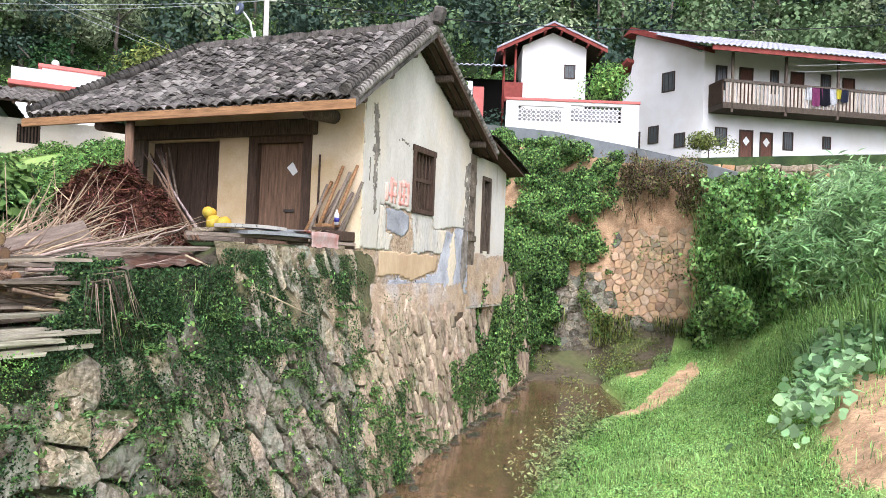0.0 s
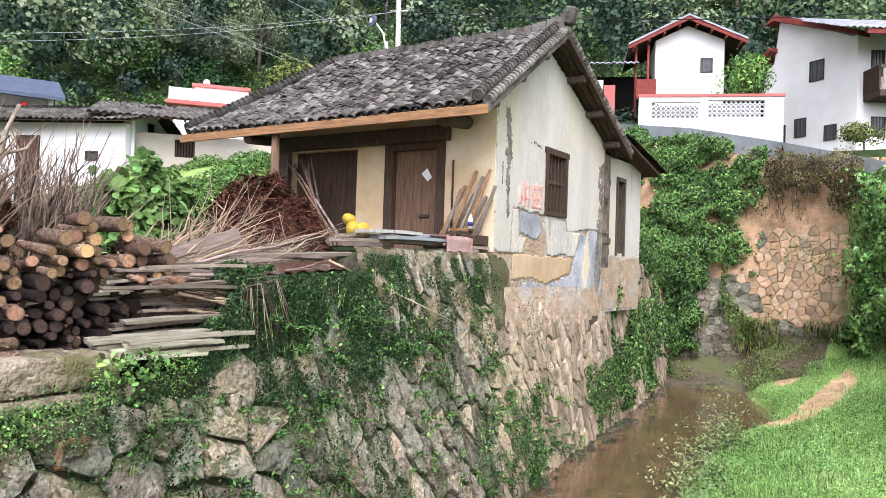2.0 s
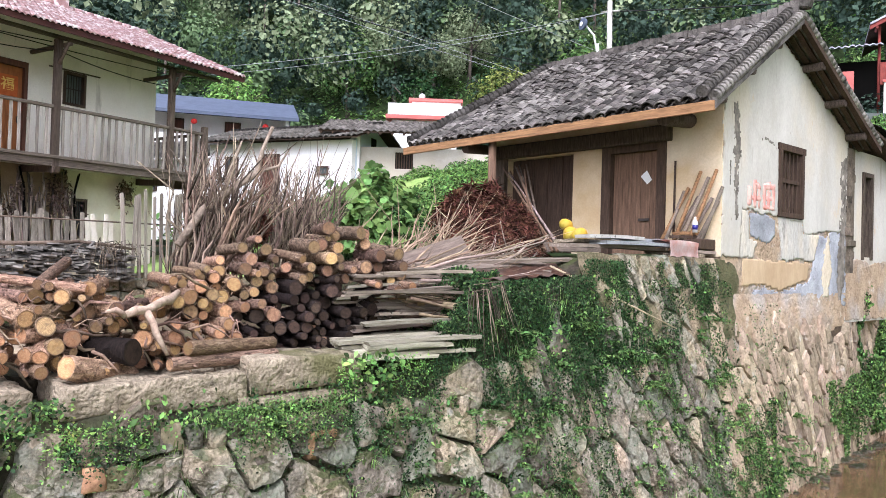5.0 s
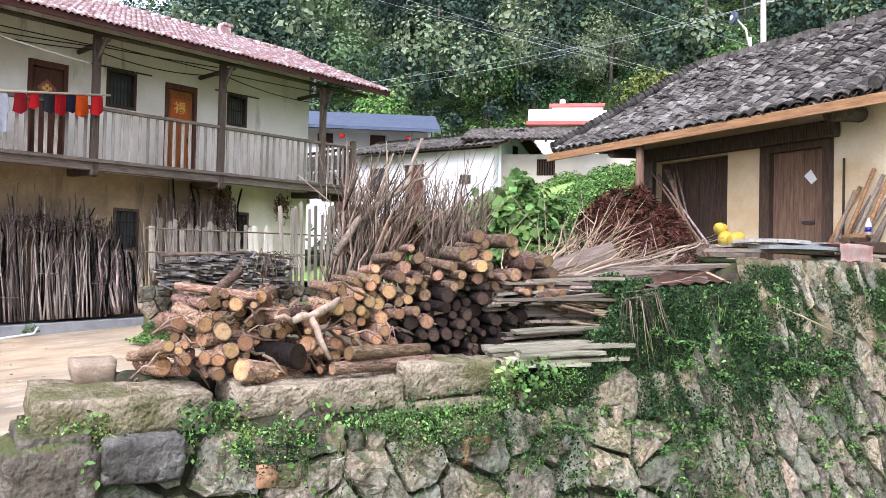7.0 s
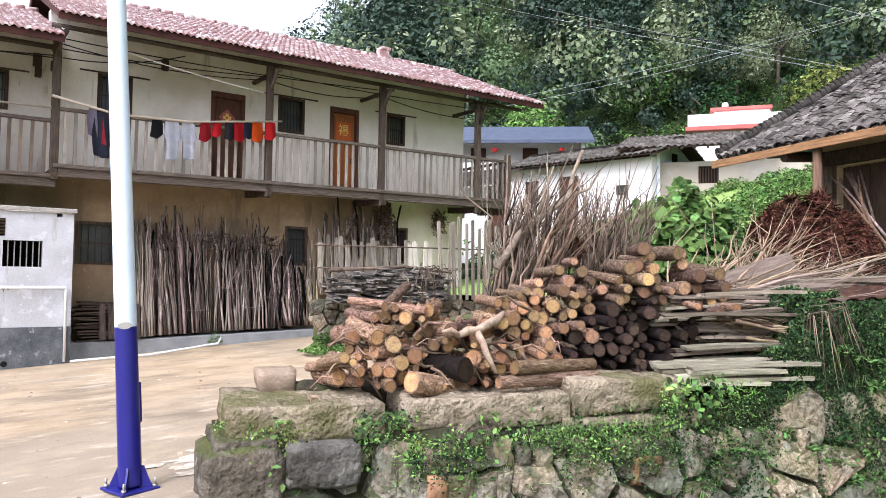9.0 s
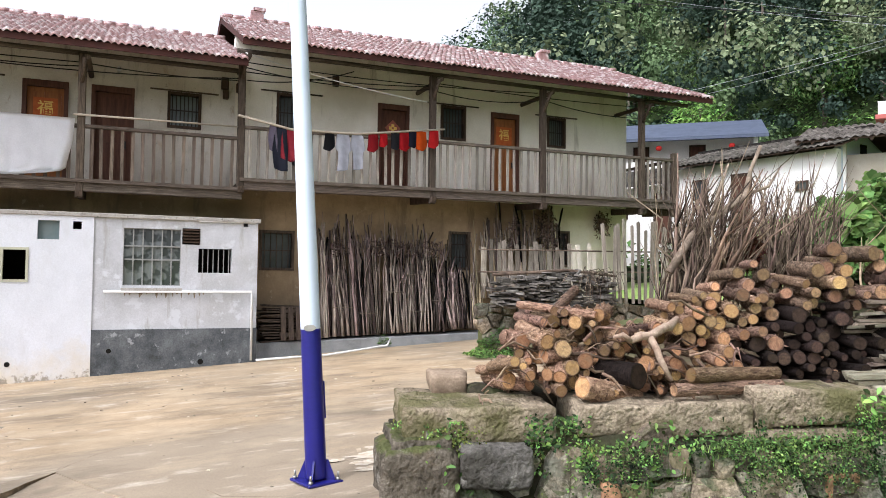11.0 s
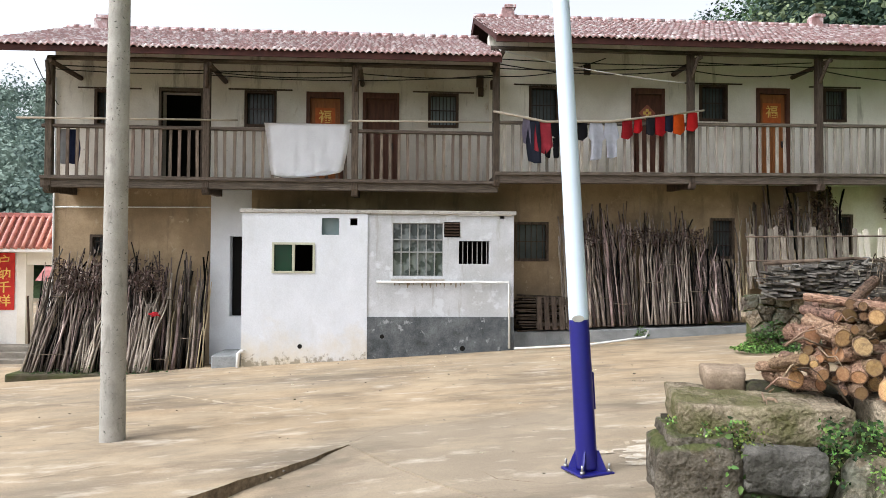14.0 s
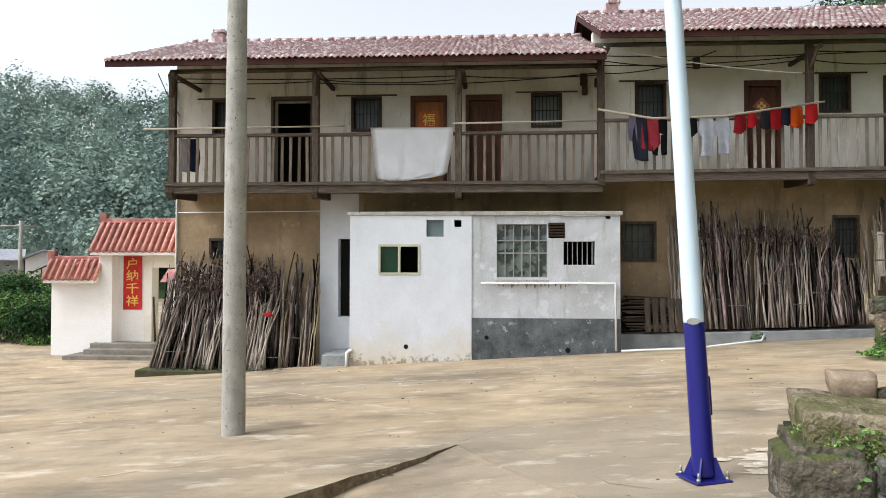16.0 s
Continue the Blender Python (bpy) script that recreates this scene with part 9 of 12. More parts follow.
    for k in range(46):
        y, z = rng.uniform(6.15, 6.95), 1.5 + rng.uniform(-0.06, 0.1)
        q = Vector((-12.6 + rng.uniform(-0.15, 0.1), y, z))
        out = Vector((rng.uniform(0.0, 0.12), rng.gauss(0.05, 0.14), 0))
        r = rng.uniform(0.003, 0.008)
        tube(bm, [q, q + out + Vector((0, 0, rng.uniform(0.0, 0.1))), q + out * 1.9 + Vector((0, 0, -rng.uniform(0.1, 0.25))), q + out * 2.0 + Vector((0, 0, -rng.uniform(0.25, 0.6)))], [r, r, r * 0.8, r * 0.4], 5)
    solid("dry_vine", bm, M_STICK_I, "dry brown vine hanging over the slate stack", "vine", kind="stuff")
    # boards and a pallet by the wall
    for i in range(14):
        bm = bmesh.new()
        box(bm, -17.6, -17.15, -0.55, 0.55, 0, 0.032)
        solid("plank", bm, M_WOOD_OLD, "old plank in a stack beside the lean-to", "plank", group="planks by the lean-to", m=Matrix.Translation((rng.uniform(-0.05, 0.06), 1.75 + rng.uniform(-0.08, 0.08), 0.04 + 0.055 * i)) @ Matrix.Rotation(rng.gauss(0, 0.03), 4, "X"))
    p = thing("pallet", "small weathered slatted pallet leaning on the plank stack", "pallet", m=Matrix.Translation((-16.98, 1.95, 0.06)) @ Matrix.Rotation(-0.22, 4, "Y"))
    for k in range(5):
        bm = bmesh.new()
        box(bm, 0, 0.025, -0.38 + k * 0.165, -0.27 + k * 0.165, 0, 0.72)
        part("slat", bm, M_WOOD_OLD, p)
    for z in (0.08, 0.6):
        bm = bmesh.new()
        box(bm, -0.05, 0, -0.4, 0.42, z, z + 0.08)
        part("bearer", bm, M_WOOD_OLD, p)


M_PICKET = mat("grey_picket", (0.34, 0.3, 0.245), (0.17, 0.145, 0.115), 0.9, 5, 8, 0.5, 30, per="object", spread=0.22, stretch=(8, 8, 0.8), grain=0.16)
M_SLATE = mat("dark_slate", (0.2, 0.185, 0.16), (0.1, 0.092, 0.082), 0.85, 6, 6, 0.3, 30, per="object", spread=0.25)
garden()
bm = bmesh.new()
tube(bm, [(-16.35, 0.95, -0.27), (-16.2, 1.6, -0.22), (-16.0, 2.3, -0.17), (-15.95, 3.6, 0.0), (-16.2, 3.75, 0.1)], [0.022] * 5, 8)
solid("hose_pipe", bm, M_PIPE, "white plastic pipe lying on the concrete", "pipe")
# ---- village behind: hut, pink-banded house, blue-roofed house, gate ----
M_METAL_BLUE = mat("blue_metal_roof", (0.085, 0.105, 0.15), (0.06, 0.075, 0.11), 0.6, 2, 6, 0.1, spec=0.25)
M_PINK = mat("pink_band", (0.5, 0.15, 0.13), (0.42, 0.12, 0.1), 0.7, 2, 5, 0.1)
M_RED_WOOD = mat("red_timber", (0.25, 0.055, 0.042), (0.15, 0.035, 0.028), 0.6, 3, 5, 0.1)
M_ROOF_PALE = mat("pale_grey_tile", (0.42, 0.42, 0.46), (0.3, 0.3, 0.34), 0.6, 3, 5, 0.2, 30, per="island", spread=0.1)
M_WHITE2 = mat("far_white_wall", (0.82, 0.8, 0.78), (0.76, 0.74, 0.71), 0.85, 0.8, 6, 0.08, 20, c=(0.68, 0.64, 0.58), cscale=0.4, camt=0.5)


def frame_at(p, q, z=0.0):
    """A frame at p whose x axis runs towards q, z up."""
    a = math.degrees(math.atan2(q[1] - p[1], q[0] - p[0]))
    return pose(p[0], p[1], z, 0, 0, a)


def simple_window(parent, x0, x1, z0, z1, y, out=-1, bars=4, m=None):
    """A small barred window on a wall whose face is at y and looks towards out."""
    w = new("window")
    w.parent = parent
    if m is not None:
        w.matrix_basis = m
    bm = bmesh.new()
    t = 0.05
    ya, yb = sorted((y - out * 0.02, y + out * 0.05))
    for a, b, c, d in ((x0, x1, z0, z0 + t), (x0, x1, z1 - t, z1), (x0, x0 + t, z0 + t, z1 - t), (x1 - t, x1, z0 + t, z1 - t)):
        box(bm, a, b, ya, yb, c, d)
    part("window_frame", bm, M_WOOD_DARK, w)
    bm = bmesh.new()
    ya, yb = sorted((y + out * 0.004, y + out * 0.012))
    box(bm, x0 + t, x1 - t, ya, yb, z0 + t, z1 - t)
    part("pane", bm, M_PANE, w)
    for k in range(bars):
        bm = bmesh.new()
        x = x0 + t + (x1 - x0 - 2 * t) * (k + 0.5) / bars
        ya, yb = sorted((y + out * 0.016, y + out * 0.035))
        box(bm, x - 0.014, x + 0.014, ya, yb, z0 + t, z1 - t)
        part("bar", bm, M_BAR, w)
    return w


def simple_door(parent, x0, x1, z0, z1, y, leaf=None, out=-1):
    d = new("door")
    d.parent = parent
    bm = bmesh.new()
    ya, yb = sorted((y - out * 0.02, y + out * 0.06))
    for a, b, c, e in ((x0, x0 + 0.08, z0, z1), (x1 - 0.08, x1, z0, z1), (x0 + 0.08, x1 - 0.08, z1 - 0.1, z1)):
        box(bm, a, b, ya, yb, c, e)
    part("door_frame", bm, M_WOOD_DARK, d)
    bm = bmesh.new()
    ya, yb = sorted((y + out * 0.005, y + out * 0.03))
    box(bm, x0 + 0.08, x1 - 0.08, ya, yb, z0, z1 - 0.1)
    part("door_leaf", bm, leaf or M_DOOR_BROWN, d)
    return d


SWAP = Matrix(((0, 1, 0, 0), (1, 0, 0, 0), (0, 0, 1, 0), (0, 0, 0, 1)))


def tiled_slope(parent, x0, x1, ye, ze, yr, zr, material, pitch=0.22, course=0.25, seed=0, rise=0.05):
    """Tile relief on a slope whose eave runs along x."""
    o = wavy_roof("roof_tiles", 0, x1 - x0, ye - yr, ze - zr, 0, 0, pitch, course, material, parent, seed=seed, rise=rise)
    o.matrix_basis = Matrix.Translation((x0, yr, zr)) @ SWAP
    return o


def hut():
    # x runs left along the front, seen from the yard; mirrored by a turn of the frame: y is back
    m = frame_at((-22.1, 16.4), (-16.5, 17.45))
    h = thing("hut", "small whitewashed hut with old grey tile roof", "house", m=m)
    L = 5.7
    bm = bmesh.new()
    box(bm, 0, L, 0, 0.25, 2.2, 5.35)
    part("front_wall", bm, M_WHITE2, h)
    # this end wall is bluer and darker than the front wall's white
    bm = bmesh.new()
    prism(bm, [(0.25, 2.2), (3.0, 2.2), (3.0, 5.3), (1.5, 5.95), (0.25, 5.4)], 0, L - 0.25, L)
    part("end_wall", bm, mat("bluish_whitewash", (0.66, 0.72, 0.8), (0.6, 0.66, 0.74), 0.85, 1.2, 6, 0.1), h, "bluish white end wall")
    bm = bmesh.new()
    prism(bm, [(0.25, 2.2), (3.0, 2.2), (3.0, 5.3), (1.5, 5.95), (0.25, 5.4)], 0, 0, 0.25)
    part("end_wall", bm, M_WHITE2, h)
    tiled_slope(h, -0.3, L + 0.45, -0.45, 5.4, 1.5, 6.05, M_TILE_GREY, 0.21, 0.2, 3)
    tiled_slope(h, -0.3, L + 0.45, 3.4, 5.2, 1.5, 6.05, M_TILE_GREY, 0.21, 0.2, 4)
    bm = bmesh.new()
    prism(bm, [(-0.42, 5.34), (1.5, 6.0), (3.38, 5.14), (3.38, 5.17), (1.5, 6.03), (-0.42, 5.37)], 0, -0.28, L + 0.42)
    part("roof_boarding", bm, M_WOOD_DARK, h)
    bm = bmesh.new()
    for k in range(30):
        box(bm, -0.25 + k * 0.21, -0.08 + k * 0.21, 1.42, 1.58, 6.05, 6.17)
    tagged(part("ridge_tiles", bm, M_TILE_GREY, h), kind="stuff")
    simple_window(h, 4.45, 4.85, 4.2, 4.5, 0.0, -1, 0)
    simple_door(h, 2.2, 2.95, 2.9, 4.95, 0.0)
    simple_window(h, 0.7, 1.25, 4.2, 4.9, 0.0, -1, 4)
    bm = bmesh.new()
    box(bm, L, L + 0.02, 1.3, 1.65, 5.25, 5.6)
    part("vent", bm, M_UNLIT, h)
    # lower wing to its side
    m2 = frame_at((-27.2, 15.6), (-22.1, 16.6))
    w = thing("hut", "lower whitewashed wing with sagging grey tiles", "house", m=m2)
    bm = bmesh.new()
    box(bm, 0, 5.1, 0.4, 0.65, 2.0, 5.0)
    part("front_wall", bm, M_WHITE2, w)
    tiled_slope(w, -0.3, 5.4, -0.1, 4.95, 2.0, 5.9, M_TILE_GREY, 0.21, 0.2, 6)
    simple_door(w, 3.6, 4.4, 2.8, 4.7, 0.4)
    simple_window(w, 1.6, 2.3, 3.8, 4.5, 0.4, -1, 4)


hut()


def pink_house():
    m = frame_at((-22.4, 27.3), (-19.85, 29.1))
    h = thing("flat_roofed_house", "white flat-roofed house with pink cornice bands", "house", m=m)
    bm = bmesh.new()
    box(bm, 0, 3.1, 0, 5, 4.5, 8.2)
    part("wall", bm, M_WHITE2, h)
    bm = bmesh.new()
    box(bm, -0.3, 3.35, -0.35, 5.3, 8.2, 8.4)
    part("cornice", bm, M_PINK, h, "pink cornice band", bevel=0.02)
    bm = bmesh.new()
    box(bm, -0.2, 3.25, -0.25, 5.2, 8.4, 8.95)
    part("parapet", bm, M_WHITE2, h)
    bm = bmesh.new()
    box(bm, 0.9, 3.3, 1.0, 4.2, 8.95, 9.3)
    part("stair_head", bm, M_WHITE2, h)
    bm = bmesh.new()
    box(bm, 0.75, 3.4, 0.85, 4.35, 9.3, 9.46)
    part("cornice", bm, M_PINK, h, bevel=0.02)
    bm = bmesh.new()
    box(bm, 3.25, 5.4, 1.0, 4.0, 8.6, 9.15)
    part("parapet", bm, M_WHITE2, h)
    for x in (1.0, 3.1):
        bm = bmesh.new()
        tube(bm, [(x, 1.0, 9.4), (x, 1.0, 9.85)], [0.02, 0.02], 5)
        part("rod", bm, M_BAR, h)
    bm = bmesh.new()
    bmesh.ops.create_uvsphere(bm, u_segments=12, v_segments=8, radius=0.16, matrix=Matrix.Translation((1.4, 1.2, 9.6)))
    part("tank", bm, M_PIPE, h)
    # grey yard wall with a small gate in front of it
    m = frame_at((-16.6, 18.0), (-12.4, 20.8))
    w = thing("yard_wall", "stained grey rendered yard wall with a small barred gate", "wall", m=m)
    bm = bmesh.new()
    pierced(bm, 0, 5.0, 2.4, 5.2, 0, 0.2, [(1.15, 1.75, 4.5, 5.05)], 1)
    part("wall", bm, mat("stained_yard_wall", (0.46, 0.42, 0.36), (0.3, 0.27, 0.22), 0.9, 1.2, 9, 0.2, 25, c=(0.5, 0.44, 0.34), cscale=0.6, camt=0.6), w)
    for k in range(7):
        bm = bmesh.new()
        box(bm, 1.18 + k * 0.085, 1.22 + k * 0.085, 0.05, 0.08, 4.5, 5.05)
        part("bar", bm, M_WOOD_DARK, w)
    # black panel for the darkness behind the gate bars
    bm = bmesh.new()
    box(bm, 1.1, 1.8, 0.15, 0.18, 4.45, 5.1)
    part("backing", bm, M_UNLIT, w)
    # wooden roof edge over the wall
    bm = bmesh.new()
    prism(bm, [(-0.7, 5.55), (1.8, 6.3), (1.8, 6.36), (-0.7, 5.61)], 0, -1.3, 3.4)
    for k in range(12):
        tube(bm, [(-1.2 + k * 0.38, -0.8, 5.5), (-1.2 + k * 0.38, 1.7, 6.25)], [0.04, 0.04], 6)
    part("lean_roof", bm, M_WOOD_DARK, w, "dark timber lean-to roof")
    tiled_slope(w, -1.3, 3.4, -0.75, 5.6, 1.8, 6.38, M_TILE_GREY, 0.21, 0.2, 9)
    bm = bmesh.new()
    box(bm, -0.3, 0.0, -0.2, 0.1, 2.5, 5.7)
    part("pillar", bm, M_WHITE2, w)


pink_house()


def blue_house():
    m = frame_at((-36.3, 24.4), (-31.5, 30.0))
    h = thing("blue_roofed_house", "low house with a blue-grey metal roof", "house", m=m)
    bm = bmesh.new()
    prism(bm, [(-0.9, 9.25), (3.2, 10.8), (7, 9.3), (7, 9.36), (3.2, 10.86), (-0.9, 9.31)], 0, -4.5, 7.6)
    part("roof", bm, M_METAL_BLUE, h)
    bm = bmesh.new()
    box(bm, -4.5, 7.6, -0.95, -0.89, 9.12, 9.3)
    part("gutter", bm, M_METAL_BLUE, h)
    bm = bmesh.new()
    box(bm, -4.2, 7.1, 1.4, 6.5, 5.5, 9.5)
    part("wall", bm, M_WHITE2, h)
    bm = bmesh.new()
    prism(bm, [(-0.5, 5.5), (6.5, 5.5), (6.5, 9.35), (3.2, 10.6), (-0.5, 9.2)], 0, 6.9, 7.1)
    part("end_wall", bm, M_WHITE2, h)
    bm = bmesh.new()
    box(bm, -4.2, 6.9, -0.2, 1.4, 5.5, 8.1)
    part("porch_wall", bm, M_WHITE2, h)
    for x in (2.0, 5.8):
        bm = bmesh.new()
        bmesh.ops.create_uvsphere(bm, u_segments=12, v_segments=8, radius=0.17, matrix=Matrix.Translation((x, -0.5, 8.78)) @ Matrix.Diagonal((1, 1, 0.85, 1)))
        part("lantern", bm, M_RED_PAPER, h, "red paper lantern")
    for x in (0.5, 3.6):
        simple_door(h, x, x + 0.9, 8.0, 9.2, 1.4)


blue_house()


def gate():
    m = frame_at((-22.0, -14.43), (-22.0, -11.0), -1.15) @ Matrix.Diagonal((1.15, 1, 1, 1))
    g = thing("courtyard_gate", "white courtyard gate with red tiled roof and red scroll", "gate", m=m)
    bm = bmesh.new()
    box(bm, 0.0, 1.25, 0, 0.28, 0, 2.15)
    part("wall", bm, M_WHITE2, g)
    bm = bmesh.new()
    box(bm, 1.25, 1.6, -0.06, 0.9, 0, 2.95)
    part("pillar", bm, M_WHITE2, g)
    bm = bmesh.new()
    box(bm, 1.6, 2.35, 0.32, 0.6, 0, 2.95)
    part("inner_wall", bm, M_WHITE2, g)
    bm = bmesh.new()
    box(bm, 2.3, 2.5, 0.26, 0.7, 0.35, 2.95)
    part("jamb", bm, M_CREAM, g)
    bm = bmesh.new()
    box(bm, 2.5, 4.2, 0.3, 0.6, 2.55, 2.95)
    part("lintel", bm, M_CREAM, g)
    bm = bmesh.new()
    box(bm, 3.5, 3.7, 0.26, 0.7, 0.35, 2.55)
    part("jamb", bm, M_CREAM, g)
    bm = bmesh.new()
    box(bm, 1.74, 2.22, 0.29, 0.315, 1.32, 2.88)
    part("scroll", bm, M_RED_PAPER, g, "red paper scroll with gold writing")
    bm = bmesh.new()
    for stroke in ([(-0.03, 0.15), (0.0, 0.17), (0.05, 0.12), (0.03, 0.1)], [(-0.1, 0.06), (0.12, 0.08), (0.12, 0.11), (-0.1, 0.09)], [(0.09, 0.08), (0.12, 0.08), (0.11, -0.02), (0.085, -0.02)], [(-0.09, -0.03), (0.11, -0.02), (0.11, 0.01), (-0.09, 0.0)], [(-0.11, 0.09), (-0.075, 0.09), (-0.085, -0.05), (-0.14, -0.16), (-0.165, -0.15), (-0.115, -0.05)]):
        prism(bm, stroke, 1, 0.281, 0.287)
    part("character", bm, M_GOLD, g, "gold written character", m=Matrix.Translation((1.98, 0, 2.66)))
    for k, ch in enumerate("\u7eb3\u5343\u7965", 1):
        ob = new("character", text_mesh(ch, 0.34, M_GOLD))
        ob.parent = g
        ob.matrix_basis = Matrix.Translation((1.98, 0.284, 2.66 - 0.37 * k)) @ Matrix.Rotation(math.pi / 2, 4, "X")
        tagged(ob, "gold written character")
    for x0, x1, zb, zt in ((-0.12, 1.3, 2.2, 2.75), (1.15, 4.3, 3.0, 3.85)):
        d = 0.75 if x1 > 2 else 0.45
        yc = 0.3 if x1 > 2 else 0.14
        tiled_slope(g, x0, x1, yc - d, zb, yc, zt, M_TILE_GATE, 0.17, 0.25, 12, 0.045)
        tiled_slope(g, x0, x1, yc + d, zb, yc, zt, M_TILE_GATE, 0.17, 0.25, 13, 0.045)
        bm = bmesh.new()
        prism(bm, [(yc - d, zb - 0.1), (yc + d, zb - 0.1), (yc + d, zb - 0.02), (yc, zt - 0.03), (yc - d, zb - 0.02)], 0, x0 + 0.05, x1 - 0.05)
        part("roof_base", bm, M_WHITE2, g)
        bm = bmesh.new()
        box(bm, x0, x1, yc - 0.09, yc + 0.09, zt, zt + 0.13)
        box(bm, x0 - 0.02, x0 + 0.16, yc - 0.1, yc + 0.1, zt, zt + 0.3)
        part("ridge", bm, M_TILE_GATE, g, bevel=0.012)
        x = x0 + 0.08
        while x < x1:
            bm = bmesh.new()
            pts, rad = [], []
            for q in range(6):
                for e, r in ((0.0, 0.052), (0.94, 0.042)):
                    f = (q + e) / 6
                    pts.append((x, yc - d - 0.06 + d * f, zb + (zt + 0.04 - zb) * f))
                    rad.append(r)
            tube(bm, pts, rad, 10)
            part("rib_tile", bm, M_TILE_RIB, g)
            x += 0.165
    for k in range(3):
        bm = bmesh.new()
        box(bm, 1.15 - 0.35 * (k == 0), 4.3, -1.0 + 0.35 * k, 0.3, 0.0 + 0.14 * k - 0.1, 0.14 * (k + 1) - 0.03)
        part("step", bm, M_STEP, g, bevel=0.01)
    bm = bmesh.new()
    tube(bm, [(2.62, 0.2, 0.4), (2.55, 0.25, 1.7)], [0.03, 0.025], 6)
    part("leaning_pole", bm, M_WOOD_DARK, g)
    # small inner house seen through the gate
    bm = bmesh.new()
    box(bm, 1.5, 6.0, 4.0, 4.3, 0, 2.1)
    part("courtyard_wall", bm, M_WHITE2, g)
    bm = bmesh.new()
    prism(bm, [(3.6, 2.05), (4.7, 2.05), (4.3, 2.5)], 0, 1.4, 6.1)
    part("courtyard_roof", bm, M_TILE_GATE, g)
    simple_window(g, 3.1, 3.6, 0.9, 1.7, 4.0, -1, 0)
    # houses and pole in the distance past the gate
    f = thing("far_house", "small white gabled house with a dark lean-to awning in the distance", "house", m=frame_at((-50.25, -31.81), (-51.36, -30.0), 0.325) @ Matrix.Diagonal((0.773, 0.773, 0.773, 1)))
    bm = bmesh.new()
    prism(bm, [(-1.5, -3.0), (1.4, -3.0), (1.4, 2.15), (-0.1, 2.75), (-1.5, 2.1)], 1, 0, 6)
    part("wall", bm, M_WHITE2, f)
    bm = bmesh.new()
    prism(bm, [(-1.85, 2.0), (-0.1, 2.78), (1.75, 2.05), (1.75, 2.2), (-0.1, 2.95), (-1.85, 2.15)], 1, -0.35, 6.2)
    part("roof", bm, M_ROOF_PALE, f)
    bm = bmesh.new()
    prism(bm, [(-1.2, 0.75), (1.9, 2.3), (1.9, 2.42), (-1.2, 0.87)], 1, -2.4, -0.4)
    part("awning", bm, M_BAR, f, "dark lean-to awning")
    bm = bmesh.new()
    box(bm, -0.3, -0.2, -2.3, -2.2, -3.0, 1.25)
    part("post", bm, M_BAR, f)
    f = thing("far_house", "low shed with a grey sheet roof in the distance", "house", m=frame_at((-50.25, -31.81), (-51.36, -30.0), 0.325) @ Matrix.Diagonal((0.773, 0.773, 0.773, 1)) @ Matrix.Translation((0, 1.0, 0)))
    bm = bmesh.new()
    box(bm, -9.0, -1.6, 0, 4, -3.0, 1.9)
    part("wall", bm, M_GREY, f)
    bm = bmesh.new()
    prism(bm, [(-0.5, 1.9), (4.3, 2.9), (4.3, 3.0), (-0.5, 2.0)], 0, -9.3, -1.55)
    part("roof", bm, M_ROOF_PALE, f)
    bm = bmesh.new()
    tube(bm, [(0, 0, -1.2), (0, 0, 4.3)], [0.14, 0.1], 8)
    tube(bm, [(-1.6, 0, 3.95), (0.9, 0, 3.95)], [0.06, 0.06], 6)
    solid("utility_pole", bm, M_CPOLE, "distant concrete pole with a cross arm", "pole", m=Matrix.Translation((-46.6, -31.2, 0)) @ Matrix.Rotation(2.1, 4, "Z"))


M_STEP = mat("step_cement", (0.26, 0.235, 0.2), (0.15, 0.135, 0.11), 0.9, 3, 9, 0.3, 40, grain=0.15)
M_TILE_RIB = mat("glazed_rib_tile", (0.56, 0.215, 0.16), (0.38, 0.125, 0.09), 0.3, 5, 6, 0.15, 40, per="object", spread=0.1, spec=0.8)
# the paler c patches are painted highlights on the glaze
M_TILE_GATE = mat("red_glazed_tile", (0.42, 0.14, 0.115), (0.26, 0.075, 0.06), 0.22, 3, 5, 0.1, per="island", spread=0.16, spec=0.8, c=(0.6, 0.3, 0.26), cscale=2.5, camt=0.5)
gate()


